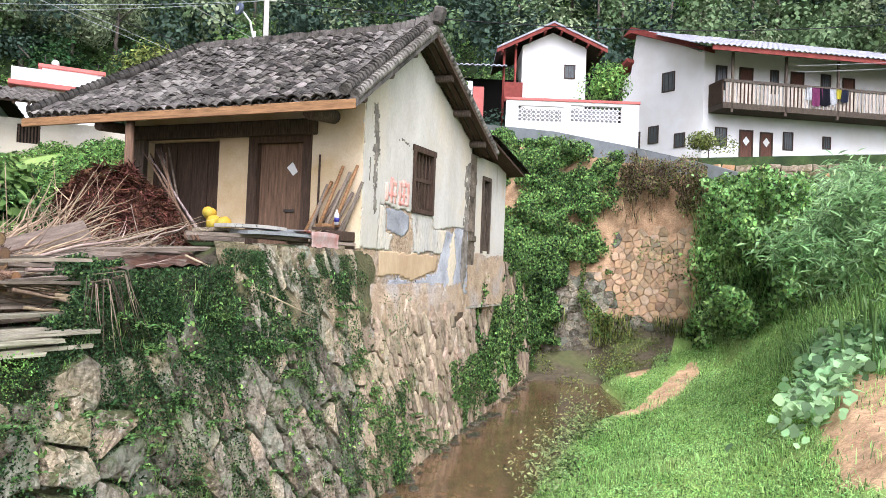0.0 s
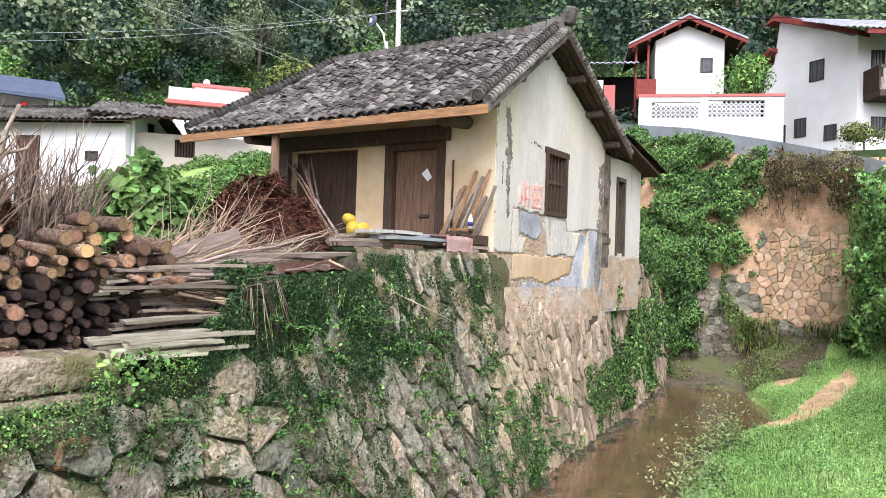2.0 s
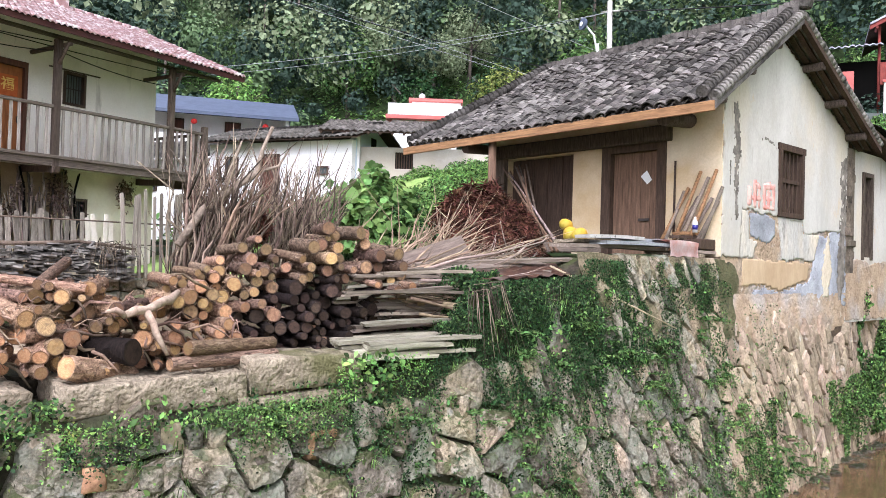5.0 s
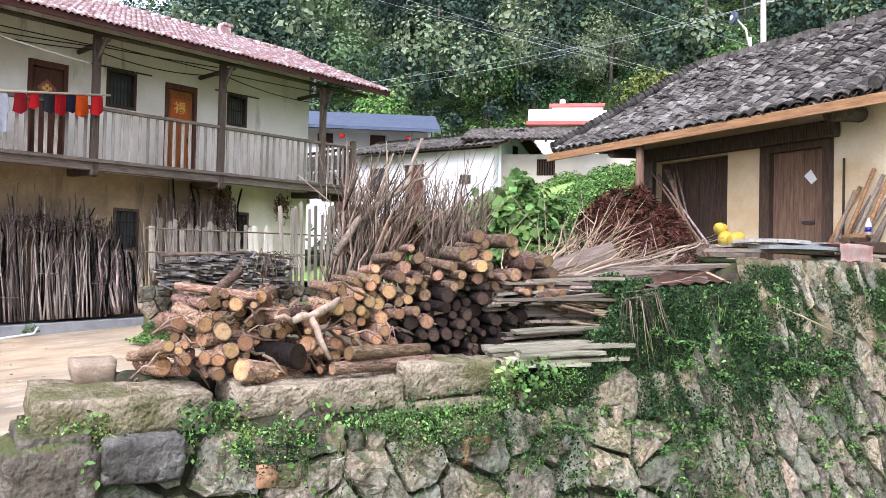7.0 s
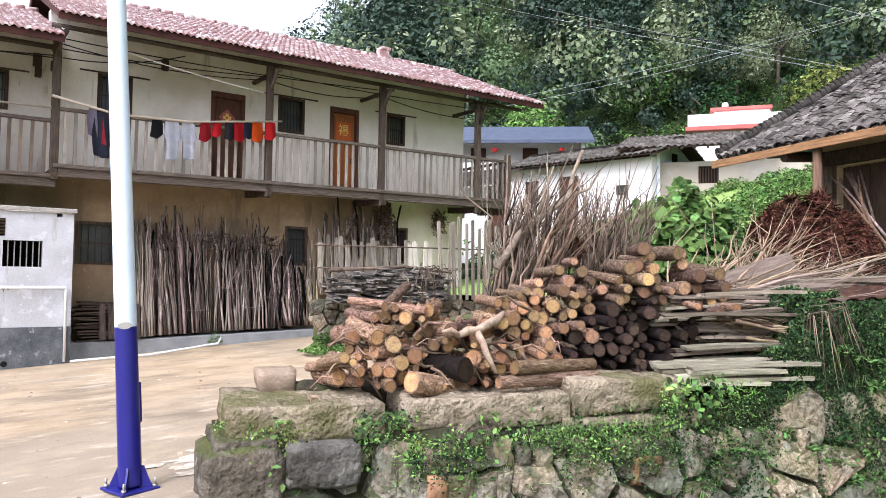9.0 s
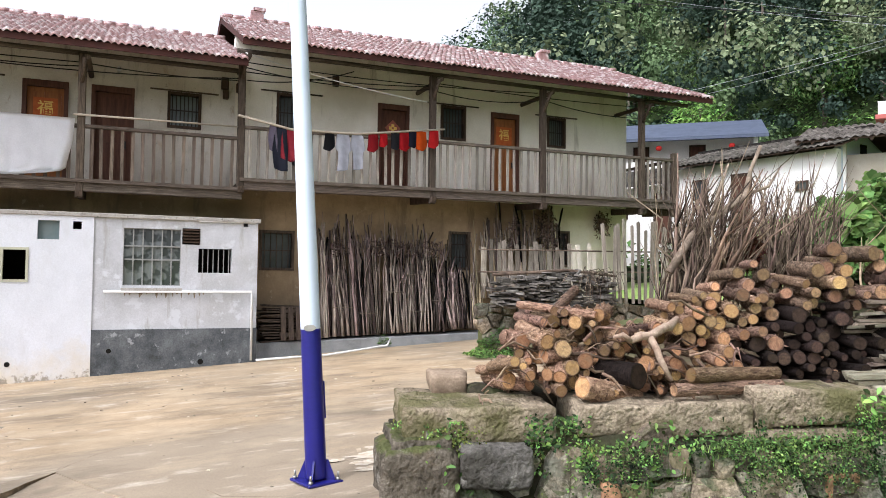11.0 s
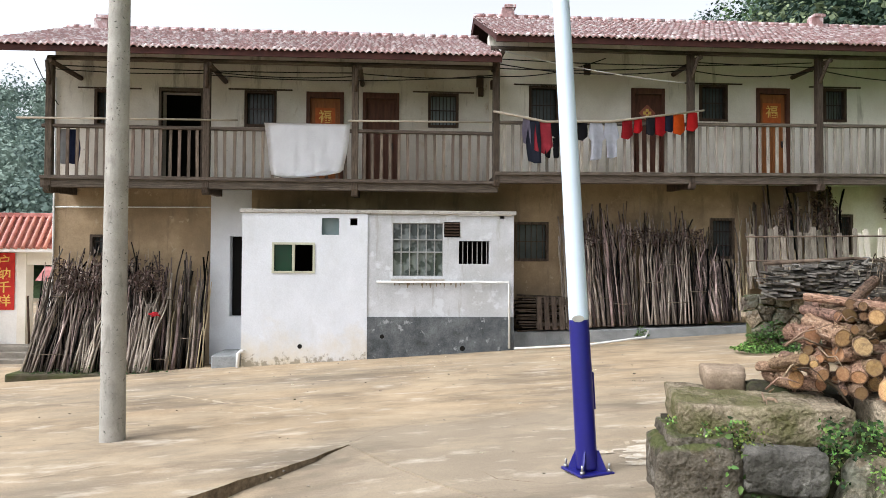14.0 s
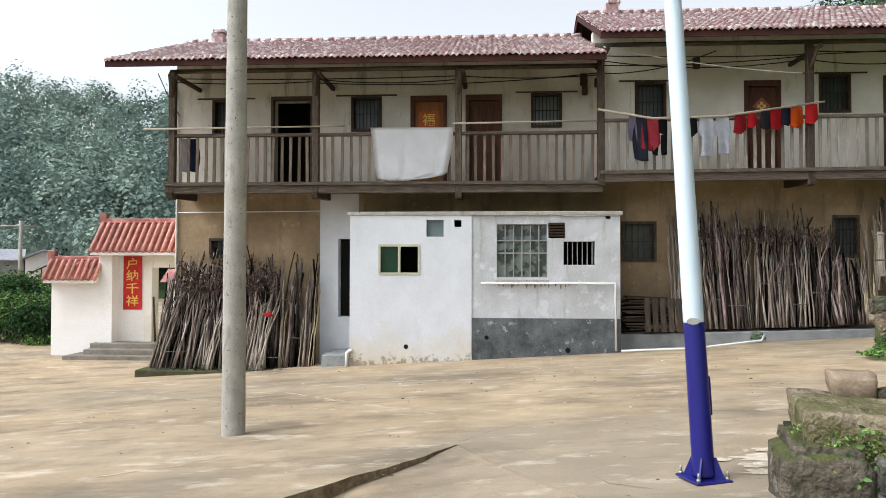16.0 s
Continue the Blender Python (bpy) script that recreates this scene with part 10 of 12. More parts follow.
# ---- white houses beyond the creek (frame FAR) ----
def far_house():
    D = 40.0
    turned = FAR @ Matrix.Translation((13.5, D, 0)) @ Matrix.Rotation(radians(9), 4, "Z") @ Matrix.Translation((-14.1, -D, 0))
    h = thing("white_farmhouse", "two-storey white farmhouse with timber balcony and grey tile roof", "house", m=turned)
    bm = bmesh.new()
    box(bm, 14.1, 30.0, D, D + 0.3, 4.5, 13.5)
    part("front_wall", bm, M_WHITE2, h)
    # gable side turned away to the left
    a, b = (14.1, D), (10.9, D + 6.4)
    mg = frame_at(b, a)
    bm = bmesh.new()
    L = math.hypot(a[0] - b[0], a[1] - b[1])
    prism(bm, [(0, 4.5), (L, 4.5), (L, 13.3), (L * 0.35, 15.6), (L * 0.3, 13.1), (0, 11.9)], 1, 0, 0.3)
    part("gable_wall", bm, M_WHITE2, h, m=mg)
    bm = bmesh.new()
    prism(bm, [(-0.5, 11.8), (L * 0.33, 13.7), (L * 0.33, 13.9), (-0.5, 12.05)], 1, -0.6, 0.3)
    part("barge_board", bm, M_RED_WOOD, h, m=mg)
    bm = bmesh.new()
    prism(bm, [(L * 0.28, 15.2), (L * 0.36, 15.65), (L + 0.4, 13.5), (L + 0.4, 13.25), (L * 0.36, 15.3)], 1, -0.6, 0.3)
    part("barge_board", bm, M_RED_WOOD, h, m=mg)
    for x0, x1, z0, z1 in ((L * 0.62, L * 0.74, 11.6, 12.7), (L * 0.12, L * 0.19, 10.4, 11.4), (L * 0.3, L * 0.42, 8.6, 9.6), (L * 0.5, L * 0.6, 8.8, 9.8), (L * 0.75, L * 0.85, 8.4, 9.2)):
        simple_window(h, x0, x1, z0, z1, 0.0, -1, 3, mg)
    tiled_slope(h, 12.3, 30.5, D - 2.2, 13.1, D + 4.5, 15.65, M_ROOF_PALE, 0.3, 0.5, 21, 0.07)
    bm = bmesh.new()
    box(bm, 13.4, 30.5, D - 2.15, D - 2.05, 12.85, 13.1)
    part("fascia", bm, M_RED_WOOD, h)
    bm = bmesh.new()
    prism(bm, [(D - 2.1, 12.95), (D + 0.3, 13.75), (D + 0.3, 13.8), (D - 2.1, 13.0)], 0, 13.5, 30.4)
    part("soffit", bm, M_WOOD_DARK, h)
    # balcony
    bm = bmesh.new()
    box(bm, 14.4, 30, D - 1.5, D - 0.002, 10.1, 10.4)
    part("balcony_floor", bm, M_WOOD_OLD, h)
    bm = bmesh.new()
    box(bm, 14.4, 30, D - 1.52, D - 1.42, 11.45, 11.6)
    part("top_rail", bm, M_WOOD_LONG, h)
    bm = bmesh.new()
    box(bm, 14.38, 14.46, D - 1.4, D - 0.01, 10.4, 11.6)
    part("side_panel", bm, M_WOOD_DARK, h)
    bm = bmesh.new()
    box(bm, -0.06, 0.06, -0.02, 0.02, 10.4, 11.45)
    first = part("slat", bm, M_SLAT_PALE, h, m=Matrix.Translation((14.6, D - 1.47, 0)))
    for k in range(1, 70):
        twin(first, Matrix.Translation((14.6 + 0.215 * k, D - 1.47, 0)))
    for x in (14.9, 17.9, 20.9, 23.9):
        bm = bmesh.new()
        box(bm, x - 0.06, x + 0.06, D - 1.5, D - 1.4, 9.9, 13.0)
        part("post", bm, M_WOOD_OLD, h)
    for x0, x1, z0, z1 in ((14.75, 15.4, 11.4, 12.7), (17.9, 18.4, 11.4, 12.7), (20.9, 21.5, 11.4, 12.7), (14.8, 15.5, 8.4, 9.4), (18.75, 19.35, 8.4, 9.4), (21.1, 21.6, 8.6, 9.3)):
        simple_window(h, x0, x1, z0, z1, D, -1, 4)
    for x0, x1, z0, z1 in ((16.1, 16.9, 10.4, 12.7), (19.1, 19.9, 10.4, 12.7), (22.2, 22.95, 10.4, 12.6), (16.2, 17.0, 7.3, 9.35), (17.4, 18.15, 7.3, 9.3)):
        d = simple_door(h, x0, x1, z0, z1, D)
        if z0 < 8:
            xc = (x0 + x1) / 2
            bm = bmesh.new()
            prism(bm, [(xc - 0.2, 8.75), (xc, 8.5), (xc + 0.2, 8.75), (xc, 9.0)], 1, D - 0.045, D - 0.034)
            part("poster", bm, M_PIPE, d, "pale diamond paper")
    # laundry on the far balcony
    for i, (x, c, s) in enumerate(((19.2, (0.7, 0.7, 0.72), 0.8), (19.6, (0.25, 0.06, 0.15), 1.15), (20.05, (0.02, 0.02, 0.03), 1.1), (20.5, (0.65, 0.66, 0.68), 1.0), (20.85, (0.6, 0.5, 0.05), 0.6), (21.2, (0.03, 0.035, 0.06), 0.8))):
        o = cloth("garment", [(u * s * 1.3, v * s * 1.1) for u, v in [(-0.2, 0), (0.2, 0), (0.22, -0.7), (0, -0.8), (-0.2, -0.75)]], 0, 0, dye("far_cloth", c), "garment drying on the far balcony rail", "garment", x=0, group="laundry on the far balcony", seed=60 + i)
        o.matrix_basis = turned @ Matrix.Translation((x, D - 1.6, 11.5)) @ Matrix.Rotation(-math.pi / 2, 4, "Z")
    bm = bmesh.new()
    box(bm, 13.9, 30, D - 1.2, D - 0.31, 6.2, 7.3)
    part("plinth", bm, M_STONE, h)
    # lattice parapet and small red-timbered house
    D2 = 43.0
    s = thing("small_white_house", "small white gabled house with red timber eaves", "house", m=FAR)
    bm = bmesh.new()
    prism(bm, [(4.1, 9.5), (7.75, 9.5), (7.75, 14.2), (5.8, 15.0), (4.1, 14.2)], 1, D2, D2 + 5)
    part("wall", bm, M_WHITE2, s)
    for side in ((5.76, 15.4, 2.6, 13.85), (5.76, 15.4, 8.8, 14.05)):
        xa, za, xb, zb = side
        bm = bmesh.new()
        prism(bm, [(xa, za - 0.28), (xb, zb - 0.28), (xb, zb - 0.06), (xa, za - 0.06)], 1, D2 - 0.75, D2 - 0.65)
        part("barge_board", bm, M_RED_WOOD, s)
        bm = bmesh.new()
        prism(bm, [(xa, za - 0.06), (xb, zb - 0.06), (xb, zb + 0.04), (xa, za + 0.04)], 1, D2 - 0.8, D2 + 5.2)
        part("roof", bm, M_ROOF_PALE, s)
        bm = bmesh.new()
        prism(bm, [(xa, za - 0.12), (xb, zb - 0.12), (xb, zb - 0.07), (xa, za - 0.07)], 1, D2 - 0.64, D2 + 5.0)
        part("soffit", bm, M_WOOD_DARK, s)
        for k in range(4):
            f = (k + 0.6) / 4
            bm = bmesh.new()
            tube(bm, [(xa + (xb - xa) * f, D2 - 0.7, za + (zb - za) * f - 0.32), (xa + (xb - xa) * f, D2 + 0.1, za + (zb - za) * f - 0.32)], [0.07, 0.07], 6)
            part("purlin", bm, M_RED_WOOD, s)
    simple_window(s, 6.5, 7.15, 12.4, 13.2, D2, -1, 4)
    for x in (3.05, 3.7):
        bm = bmesh.new()
        tube(bm, [(x, D2 - 0.2, 9.5), (x, D2 - 0.2, 13.9)], [0.07, 0.07], 7)
        part("post", bm, M_RED_WOOD, s)
    bm = bmesh.new()
    box(bm, 3.1, 4.15, D2 - 0.35, D2 - 0.15, 10.9, 12.0)
    part("red_panel", bm, M_RED_WOOD, s)
    # solid black box stands in for the shade under the porch
    bm = bmesh.new()
    box(bm, 0.6, 4.09, D2 + 2.0, D2 + 3.0, 9.0, 12.7)
    part("dark_porch", bm, M_UNLIT, s)
    tiled_slope(s, 0.2, 3.2, D2 - 1.0, 12.7, D2 + 3.0, 13.7, M_ROOF_PALE, 0.3, 0.5, 25, 0.07)
    bm = bmesh.new()
    box(bm, 0.3, 1.3, D2 - 0.6, D2 + 1.5, 9.5, 11.9)
    part("annex_wall", bm, M_WHITE2, s)
    bm = bmesh.new()
    box(bm, 1.35, 1.95, D2 - 0.62, D2 - 0.5, 9.5, 11.6)
    part("red_board", bm, M_PINK, s)
    bm = bmesh.new()
    box(bm, 7.8, 10.2, D2 + 1.5, D2 + 4.5, 9.5, 13.2)
    part("back_block", bm, M_UNLIT, s)
    D3 = 38.0
    w = thing("lattice_wall", "white parapet wall with pierced lattice panels", "wall", m=FAR)
    bm = bmesh.new()
    pierced(bm, 2.9, 9.6, 5.0, 9.95, D3, D3 + 0.2, [(3.5, 5.8, 8.9, 9.7), (6.15, 8.75, 8.95, 9.8)], 1)
    part("wall", bm, M_WHITE2, w)
    bm = bmesh.new()
    box(bm, 2.85, 9.65, D3 - 0.05, D3 + 0.25, 9.95, 10.08)
    part("coping", bm, M_PINK, w)
    for x0, x1, z0, z1 in ((3.5, 5.8, 8.9, 9.7), (6.15, 8.75, 8.95, 9.8)):
        bm = bmesh.new()
        n = round((x1 - x0) / 0.22)
        for k in range(n):
            for j in range(4):
                x, z = x0 + (k + 0.5) * (x1 - x0) / n, z0 + (j + 0.5) * (z1 - z0) / 4
                pts = [(x + 0.105 * math.cos(t), D3 + 0.1, z + 0.095 * math.sin(t)) for t in [2 * math.pi * q / 8 for q in range(9)]]
                for p, q in zip(pts, pts[1:]):
                    tube(bm, [p, q], [0.022, 0.022], 4, False)
        tagged(part("lattice", bm, M_WHITE2, w, "pierced rings of white cement"), kind="stuff")
        # grey panel stands in for the shade past the lattice
        bm = bmesh.new()
        box(bm, x0, x1, D3 + 0.8, D3 + 0.9, z0 - 0.3, z1)
        part("shade_behind", bm, M_GREY, w)


M_SLAT_PALE = mat("pale_slat", (0.42, 0.36, 0.3), (0.3, 0.25, 0.2), 0.85, 4, 6, 0.2, per="object", spread=0.12)
far_house()


# ---- road wall, cliff of cut stone and earth (frame OLD) ----
def road():
    M_ROADWALL = mat("grey_road_wall", (0.3, 0.32, 0.33), (0.2, 0.21, 0.215), 0.9, 1.2, 8, 0.25, 20, c=(0.12, 0.13, 0.1), cscale=0.7, camt=0.6)
    bm = bmesh.new()
    line = [(-10.2, 26.0, 6.95), (-7.0, 24.2, 6.25), (-4.2, 22.9, 5.45), (-1.5, 21.2, 4.55), (0.6, 19.8, 3.7), (4.0, 18.5, 3.0)]
    for (x0, y0, z0), (x1, y1, z1) in zip(line, line[1:]):
        a = [bm.verts.new(p) for p in ((x0, y0, z0 - 2.2), (x1, y1, z1 - 2.2), (x1, y1, z1), (x0, y0, z0))]
        b = [bm.verts.new((v.co.x + 0.12, v.co.y + 0.25, v.co.z)) for v in a]
        bm.faces.new(a)
        bm.faces.new(b[::-1])
        bm.faces.new((a[3], a[2], b[2], b[3]))
    solid("road_wall", bm, M_ROADWALL, "long grey cement parapet of the road above the creek", "wall", kind="structure", m=OLD)
    # road bed and slope behind the parapet
    bm = bmesh.new()
    rows = []
    for (x, y, z) in line:
        rows.append([bm.verts.new(p) for p in ((x, y + 0.2, z - 0.7), (x + 2.0, y + 4.5, z - 0.5), (x + 4.5, y + 9.5, z - 0.3), (x + 5, y + 12, 4.6 + 0.02 * x), (x + 8, y + 22, 6.2))])
    for p, q in zip(rows, rows[1:]):
        for k in range(4):
            bm.faces.new((p[k], q[k], q[k + 1], p[k + 1]))
    bmesh.ops.recalc_face_normals(bm, faces=bm.faces[:])
    solid("road", bm, M_CURB, "earthen bank and road behind the parapet", "road", kind="structure", m=OLD)
    # cliff
    bm = bmesh.new()
    g = {}
    nu, nv = 90, 46
    for i in range(nu + 1):
        for j in range(nv + 1):
            x = -9.5 + 13.5 * i / nu
            f = j / nv
            zt = float(np.interp(x, [-9.5, -7, -4.2, -1.5, 0.6, 4], [6.2, 5.6, 4.9, 4.1, 3.3, 2.6]))
            z = -0.9 + (zt + 0.9) * f
            yb = float(np.interp(x, [-9.5, -6.5, -4.3, -2.0, -0.5, 2, 4], [19.5, 21.0, 21.6, 21.0, 19.0, 16.5, 15.0]))
            yt = float(np.interp(x, [-9.5, -7, -4.2, -1.5, 0.6, 4], [25.5, 24.2, 22.9, 21.2, 19.9, 18.6]))
            b = 0.25 * noise.noise((x * 0.8, z * 0.8, 0)) + 0.1 * noise.noise((x * 3, z * 3, 2))
            flat = 1.0 if not (-4.6 < x < -1.6 and z < 2.7) else 0.25
            g[i, j] = bm.verts.new((x, yb + (yt - yb) * f ** 1.3 - b * flat, z))
    for i in range(nu):
        for j in range(nv):
            bm.faces.new((g[i, j], g[i + 1, j], g[i + 1, j + 1], g[i, j + 1])).smooth = True
    c = solid("cliff", bm, M_SOIL, "orange earth bank cut above the creek", "bank", kind="structure", m=OLD)
    rng = random.Random(15)
    pts = [(-6.6 + 0.26 * i + 0.13 * (j % 2) + rng.uniform(-0.11, 0.11), -1.1 + 0.2 * j + rng.uniform(-0.085, 0.085)) for i in range(20) for j in range(21)]
    def place(u, v, h):
        yb = float(np.interp(u, [-9.5, -6.5, -4.3, -2.0, -0.5], [19.5, 21.0, 21.6, 21.0, 19.0]))
        yt = float(np.interp(u, [-9.5, -7, -4.2, -1.5], [25.5, 24.2, 22.9, 21.2]))
        f = max(0.0, (v + 0.9) / 5.8)
        return (u, yb + (yt - yb) * f ** 1.3 - 0.06 - h, v)
    def inside(u, v):
        return -1.05 < v < (2.75 if -4.4 < u < -1.9 else 1.5) and -6.4 < u < -1.7
    for k, (p, poly) in enumerate(cells(pts, -6.8, -1.5, -1.3, 3.0, inside)):
        bm = bmesh.new()
        stone_into(bm, p, poly, place, rng.uniform(0.01, 0.035), rng.uniform(0.003, 0.009), rng)
        if bm.faces:
            part("stone", bm, M_STONE_OR if p[0] > -4.6 + 0.4 * math.sin(p[1] * 3) and p[1] > 0.1 else M_STONE, c)


def rubble_footing():
    rng = random.Random(58)
    w = thing("rubble_footing", "low pale rubble footing before the white farmhouse", "wall", kind="structure", m=OLD)
    x = -2.4
    while x < 4.5:
        d = rng.uniform(0.3, 0.55)
        for row in range(2):
            bm = bmesh.new()
            z = 4.5 + 0.24 * row - 0.02 * x
            rock(bm, x + 0.1 * row, x + 0.1 * row + d - 0.03, 24.15 + 0.12 * row, 24.6, z, z + rng.uniform(0.2, 0.26), rng.uniform(0, 90), 0.06)
            part("stone", bm, M_RUSTY_STONE if rng.random() < 0.25 else M_SLAB, w)
        x += d


rubble_footing()
M_STONE_OR = mat("ochre_stone", (0.5, 0.35, 0.215), (0.3, 0.2, 0.12), 0.93, 5, 9, 0.7, 22, per="object", spread=0.2, c=(0.3, 0.26, 0.2), cscale=1.5, camt=0.6)
layer(M_STONE_OR, (0.52, 0.32, 0.17), 1.2, 0.46, 0.62, 0.7, seed=2)
layer(M_STONE_OR, (0.2, 0.17, 0.12), 1.0, 0.52, 0.64, 0.7, seed=8)
layer(M_STONE_OR, GRIME, 3, 0.62, 0.72, 0.4, seed=4)
road()

# ---- poles and wires on the slope ----
def slope_poles():
    p = thing("street_light", "small solar street light on a thin white pole", "lamp")
    bm = bmesh.new()
    tube(bm, [(-10.3, 22.75, 5.2), (-10.32, 22.74, 9.0)], [0.06, 0.05], 8)
    part("pole", bm, M_PIPE, p)
    bm = bmesh.new()
    tube(bm, [(-10.32, 22.74, 8.6), (-10.45, 22.7, 9.3), (-10.7, 22.55, 9.65)], [0.035, 0.035, 0.03], 8)
    part("arm", bm, M_PIPE, p)
    bm = bmesh.new()
    tube(bm, [(-10.72, 22.5, 9.65), (-10.78, 22.42, 9.66)], [0.2, 0.2], 16)
    part("lamp_head", bm, M_METAL_BLUE, p, "round dark blue lamp head")
    bm = bmesh.new()
    tube(bm, [(-10.785, 22.41, 9.66), (-10.8, 22.39, 9.66)], [0.08, 0.08], 12)
    part("lens", bm, M_PIPE, p)
    bm = bmesh.new()
    tube(bm, [(-9.55, 21.95, 5.0), (-9.62, 21.95, 10.1)], [0.11, 0.08], 10)
    tube(bm, [(-9.9, 21.9, 9.75), (-9.3, 22.0, 9.75)], [0.03, 0.03], 6)
    solid("utility_pole", bm, M_CPOLE, "slim concrete pole on the slope behind the house", "pole")
    top = (-9.62, 21.95, 9.75)
    white = mat("grey_wire", (0.4, 0.41, 0.42), (0.3, 0.31, 0.32), 0.6, bump=0)
    for q, sag, r, mt in (((-18.5, 11.8, 6.5), 0.25, 0.006, white), ((-18.5, 12.0, 6.35), 0.3, 0.006, white), ((14, 33, 12.5), 0.6, 0.02, M_CABLE)):
        cable("power_line", top, q, sag, r, "power line strung across the village", mt)
    cable("power_line", (-14, 6, 9.6), (-9.6, 21.95, 8.3), 0.2, 0.008, "power line strung across the village", white)
    cable("power_line", (-26, 14, 12.5), (-3.5, 23.0, 5.6), 0.3, 0.012, "power line strung across the village", M_CABLE)
    cable("power_line", (-42.4, 22.2, 20.56), (-9.6, 14.6, 6.16), 0.25, 0.0055, "power line strung across the village", white)
    cable("power_line", (-38.0, 22.95, 19.25), (-9.0, 17.4, 6.25), 0.25, 0.0055, "power line strung across the village", white)
    for dz in (0.0, 0.22):
        a = FAR @ Vector((12.0, 26.0, 8.6 + dz))
        b = FAR @ Vector((34.0, 30.0, 12.6 + dz))
        cable("power_line", a, b, 0.4, 0.009, "power line before the white farmhouse", white)


slope_poles()
# ---- plants ----
def leaf_mat(name, a, b, spread=0.45, trans=0.3):
    return mat(name, a, b, 0.6, 0.6, 4, 0.0, per="island", spread=spread, trans=trans, spec=0.1)


M_LEAF = leaf_mat("leaf_green", (0.12, 0.205, 0.06), (0.075, 0.14, 0.045))
M_IVY = leaf_mat("ivy_leaf", (0.05, 0.088, 0.034), (0.02, 0.04, 0.016), 0.46, 0.12)
M_LEAF_BRIGHT = leaf_mat("leaf_bright", (0.22, 0.37, 0.1), (0.15, 0.28, 0.07))
M_LEAF_DARK = leaf_mat("leaf_dark", (0.035, 0.08, 0.025), (0.022, 0.055, 0.018))
M_LEAF_OLIVE = leaf_mat("leaf_olive", (0.19, 0.22, 0.06), (0.12, 0.15, 0.04))
M_FOREST = leaf_mat("forest_leaf", (0.15, 0.22, 0.1), (0.085, 0.14, 0.062), 0.16, 0.15)
# dark bluish leaf colour that holds the deep shade inside the wood
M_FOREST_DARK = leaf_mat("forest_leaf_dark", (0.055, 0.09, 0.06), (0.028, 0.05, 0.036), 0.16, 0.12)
M_FOREST_PALE = leaf_mat("forest_leaf_pale", (0.27, 0.32, 0.18), (0.17, 0.22, 0.12), 0.16, 0.2)
# haze is put into these two leaf colours: far crowns paled and turned blue
M_FOREST_HAZE = leaf_mat("far_forest_leaf", (0.32, 0.4, 0.33), (0.24, 0.31, 0.265), 0.06, 0.2)
M_FOREST_HAZE_DEEP = leaf_mat("far_forest_leaf_deep", (0.21, 0.28, 0.24), (0.155, 0.215, 0.19), 0.06, 0.2)
M_BLADE = leaf_mat("grass_blade", (0.4, 0.58, 0.22), (0.25, 0.42, 0.13), 0.4, 0.5)
M_REED = leaf_mat("reed_blade", (0.34, 0.5, 0.18), (0.22, 0.36, 0.11), 0.35, 0.4)
M_HERB = leaf_mat("bank_herb", (0.4, 0.6, 0.24), (0.23, 0.42, 0.14), 0.4, 0.5)
M_TRUNK = mat("tree_bark", (0.12, 0.1, 0.08), (0.06, 0.05, 0.04), 0.95, 6, 7, 0.5, 20)


def field_noise(p, scale, seed=0.0):
    return np.array([noise.noise((x * scale + seed, y * scale, z * scale)) for x, y, z in p])


def blades(name, roots, heights, widths, lean, material, rng, bend=0.5):
    """Bent grass blades, two segments each."""
    n = len(roots)
    a = rng.uniform(0, 2 * np.pi, n)
    side = np.stack([np.cos(a), np.sin(a), np.zeros(n)], -1)
    out = np.stack([-np.sin(a), np.cos(a), np.zeros(n)], -1) * (np.asarray(lean) * rng.uniform(0.3, 1.5, n))[:, None]
    h = np.asarray(heights)[:, None]
    w = np.asarray(widths)[:, None] * 0.5
    up = np.array([0, 0, 1.0])
    r = np.asarray(roots)
    mid = r + up * h * 0.6 + out * h * 0.35
    tip = r + up * h * (1.0 - bend * 0.35) + out * h * (1.0 + bend)
    v = np.stack([r - side * w, r + side * w, mid + side * w * 0.8, mid - side * w * 0.8, tip], 1).reshape(-1, 3)
    i = np.arange(n)[:, None] * 5
    f = np.concatenate([i + (0, 1, 2), i + (0, 2, 3), i + (3, 2, 4)], 1).reshape(-1, 3)
    return raw(name, v, f, material)


def place(me, label, category, m=None, kind="stuff", name=None, parent=None):
    ob = new(name or me.name, me)
    if m is not None:
        ob.matrix_basis = m
    if parent is not None:
        ob.parent = parent
        return tagged(ob, kind=kind)
    return tagged(ob, label, category, kind=kind)


def crown_points(g, n, centre, radii, lobes=7, shell=0.55):
    """Points and normals of an uneven crown made of several lobes."""
    c = []
    for _ in range(lobes):
        d = g.normal(0, 1, 3)
        d /= np.linalg.norm(d)
        d[2] = abs(d[2]) * 0.8 - 0.15
        c.append((d * g.uniform(0.35, 0.7), g.uniform(0.35, 0.6)))
    pick = g.integers(0, lobes, n)
    d = g.normal(0, 1, (n, 3))
    d /= np.linalg.norm(d, axis=1, keepdims=True)
    rad = np.array([c[k][1] for k in pick]) * (shell + (1 - shell) * g.random(n))
    p = np.array([c[k][0] for k in pick]) + d * rad[:, None]
    return p * np.array(radii) + np.array(centre), d + (0, 0, 0.35)


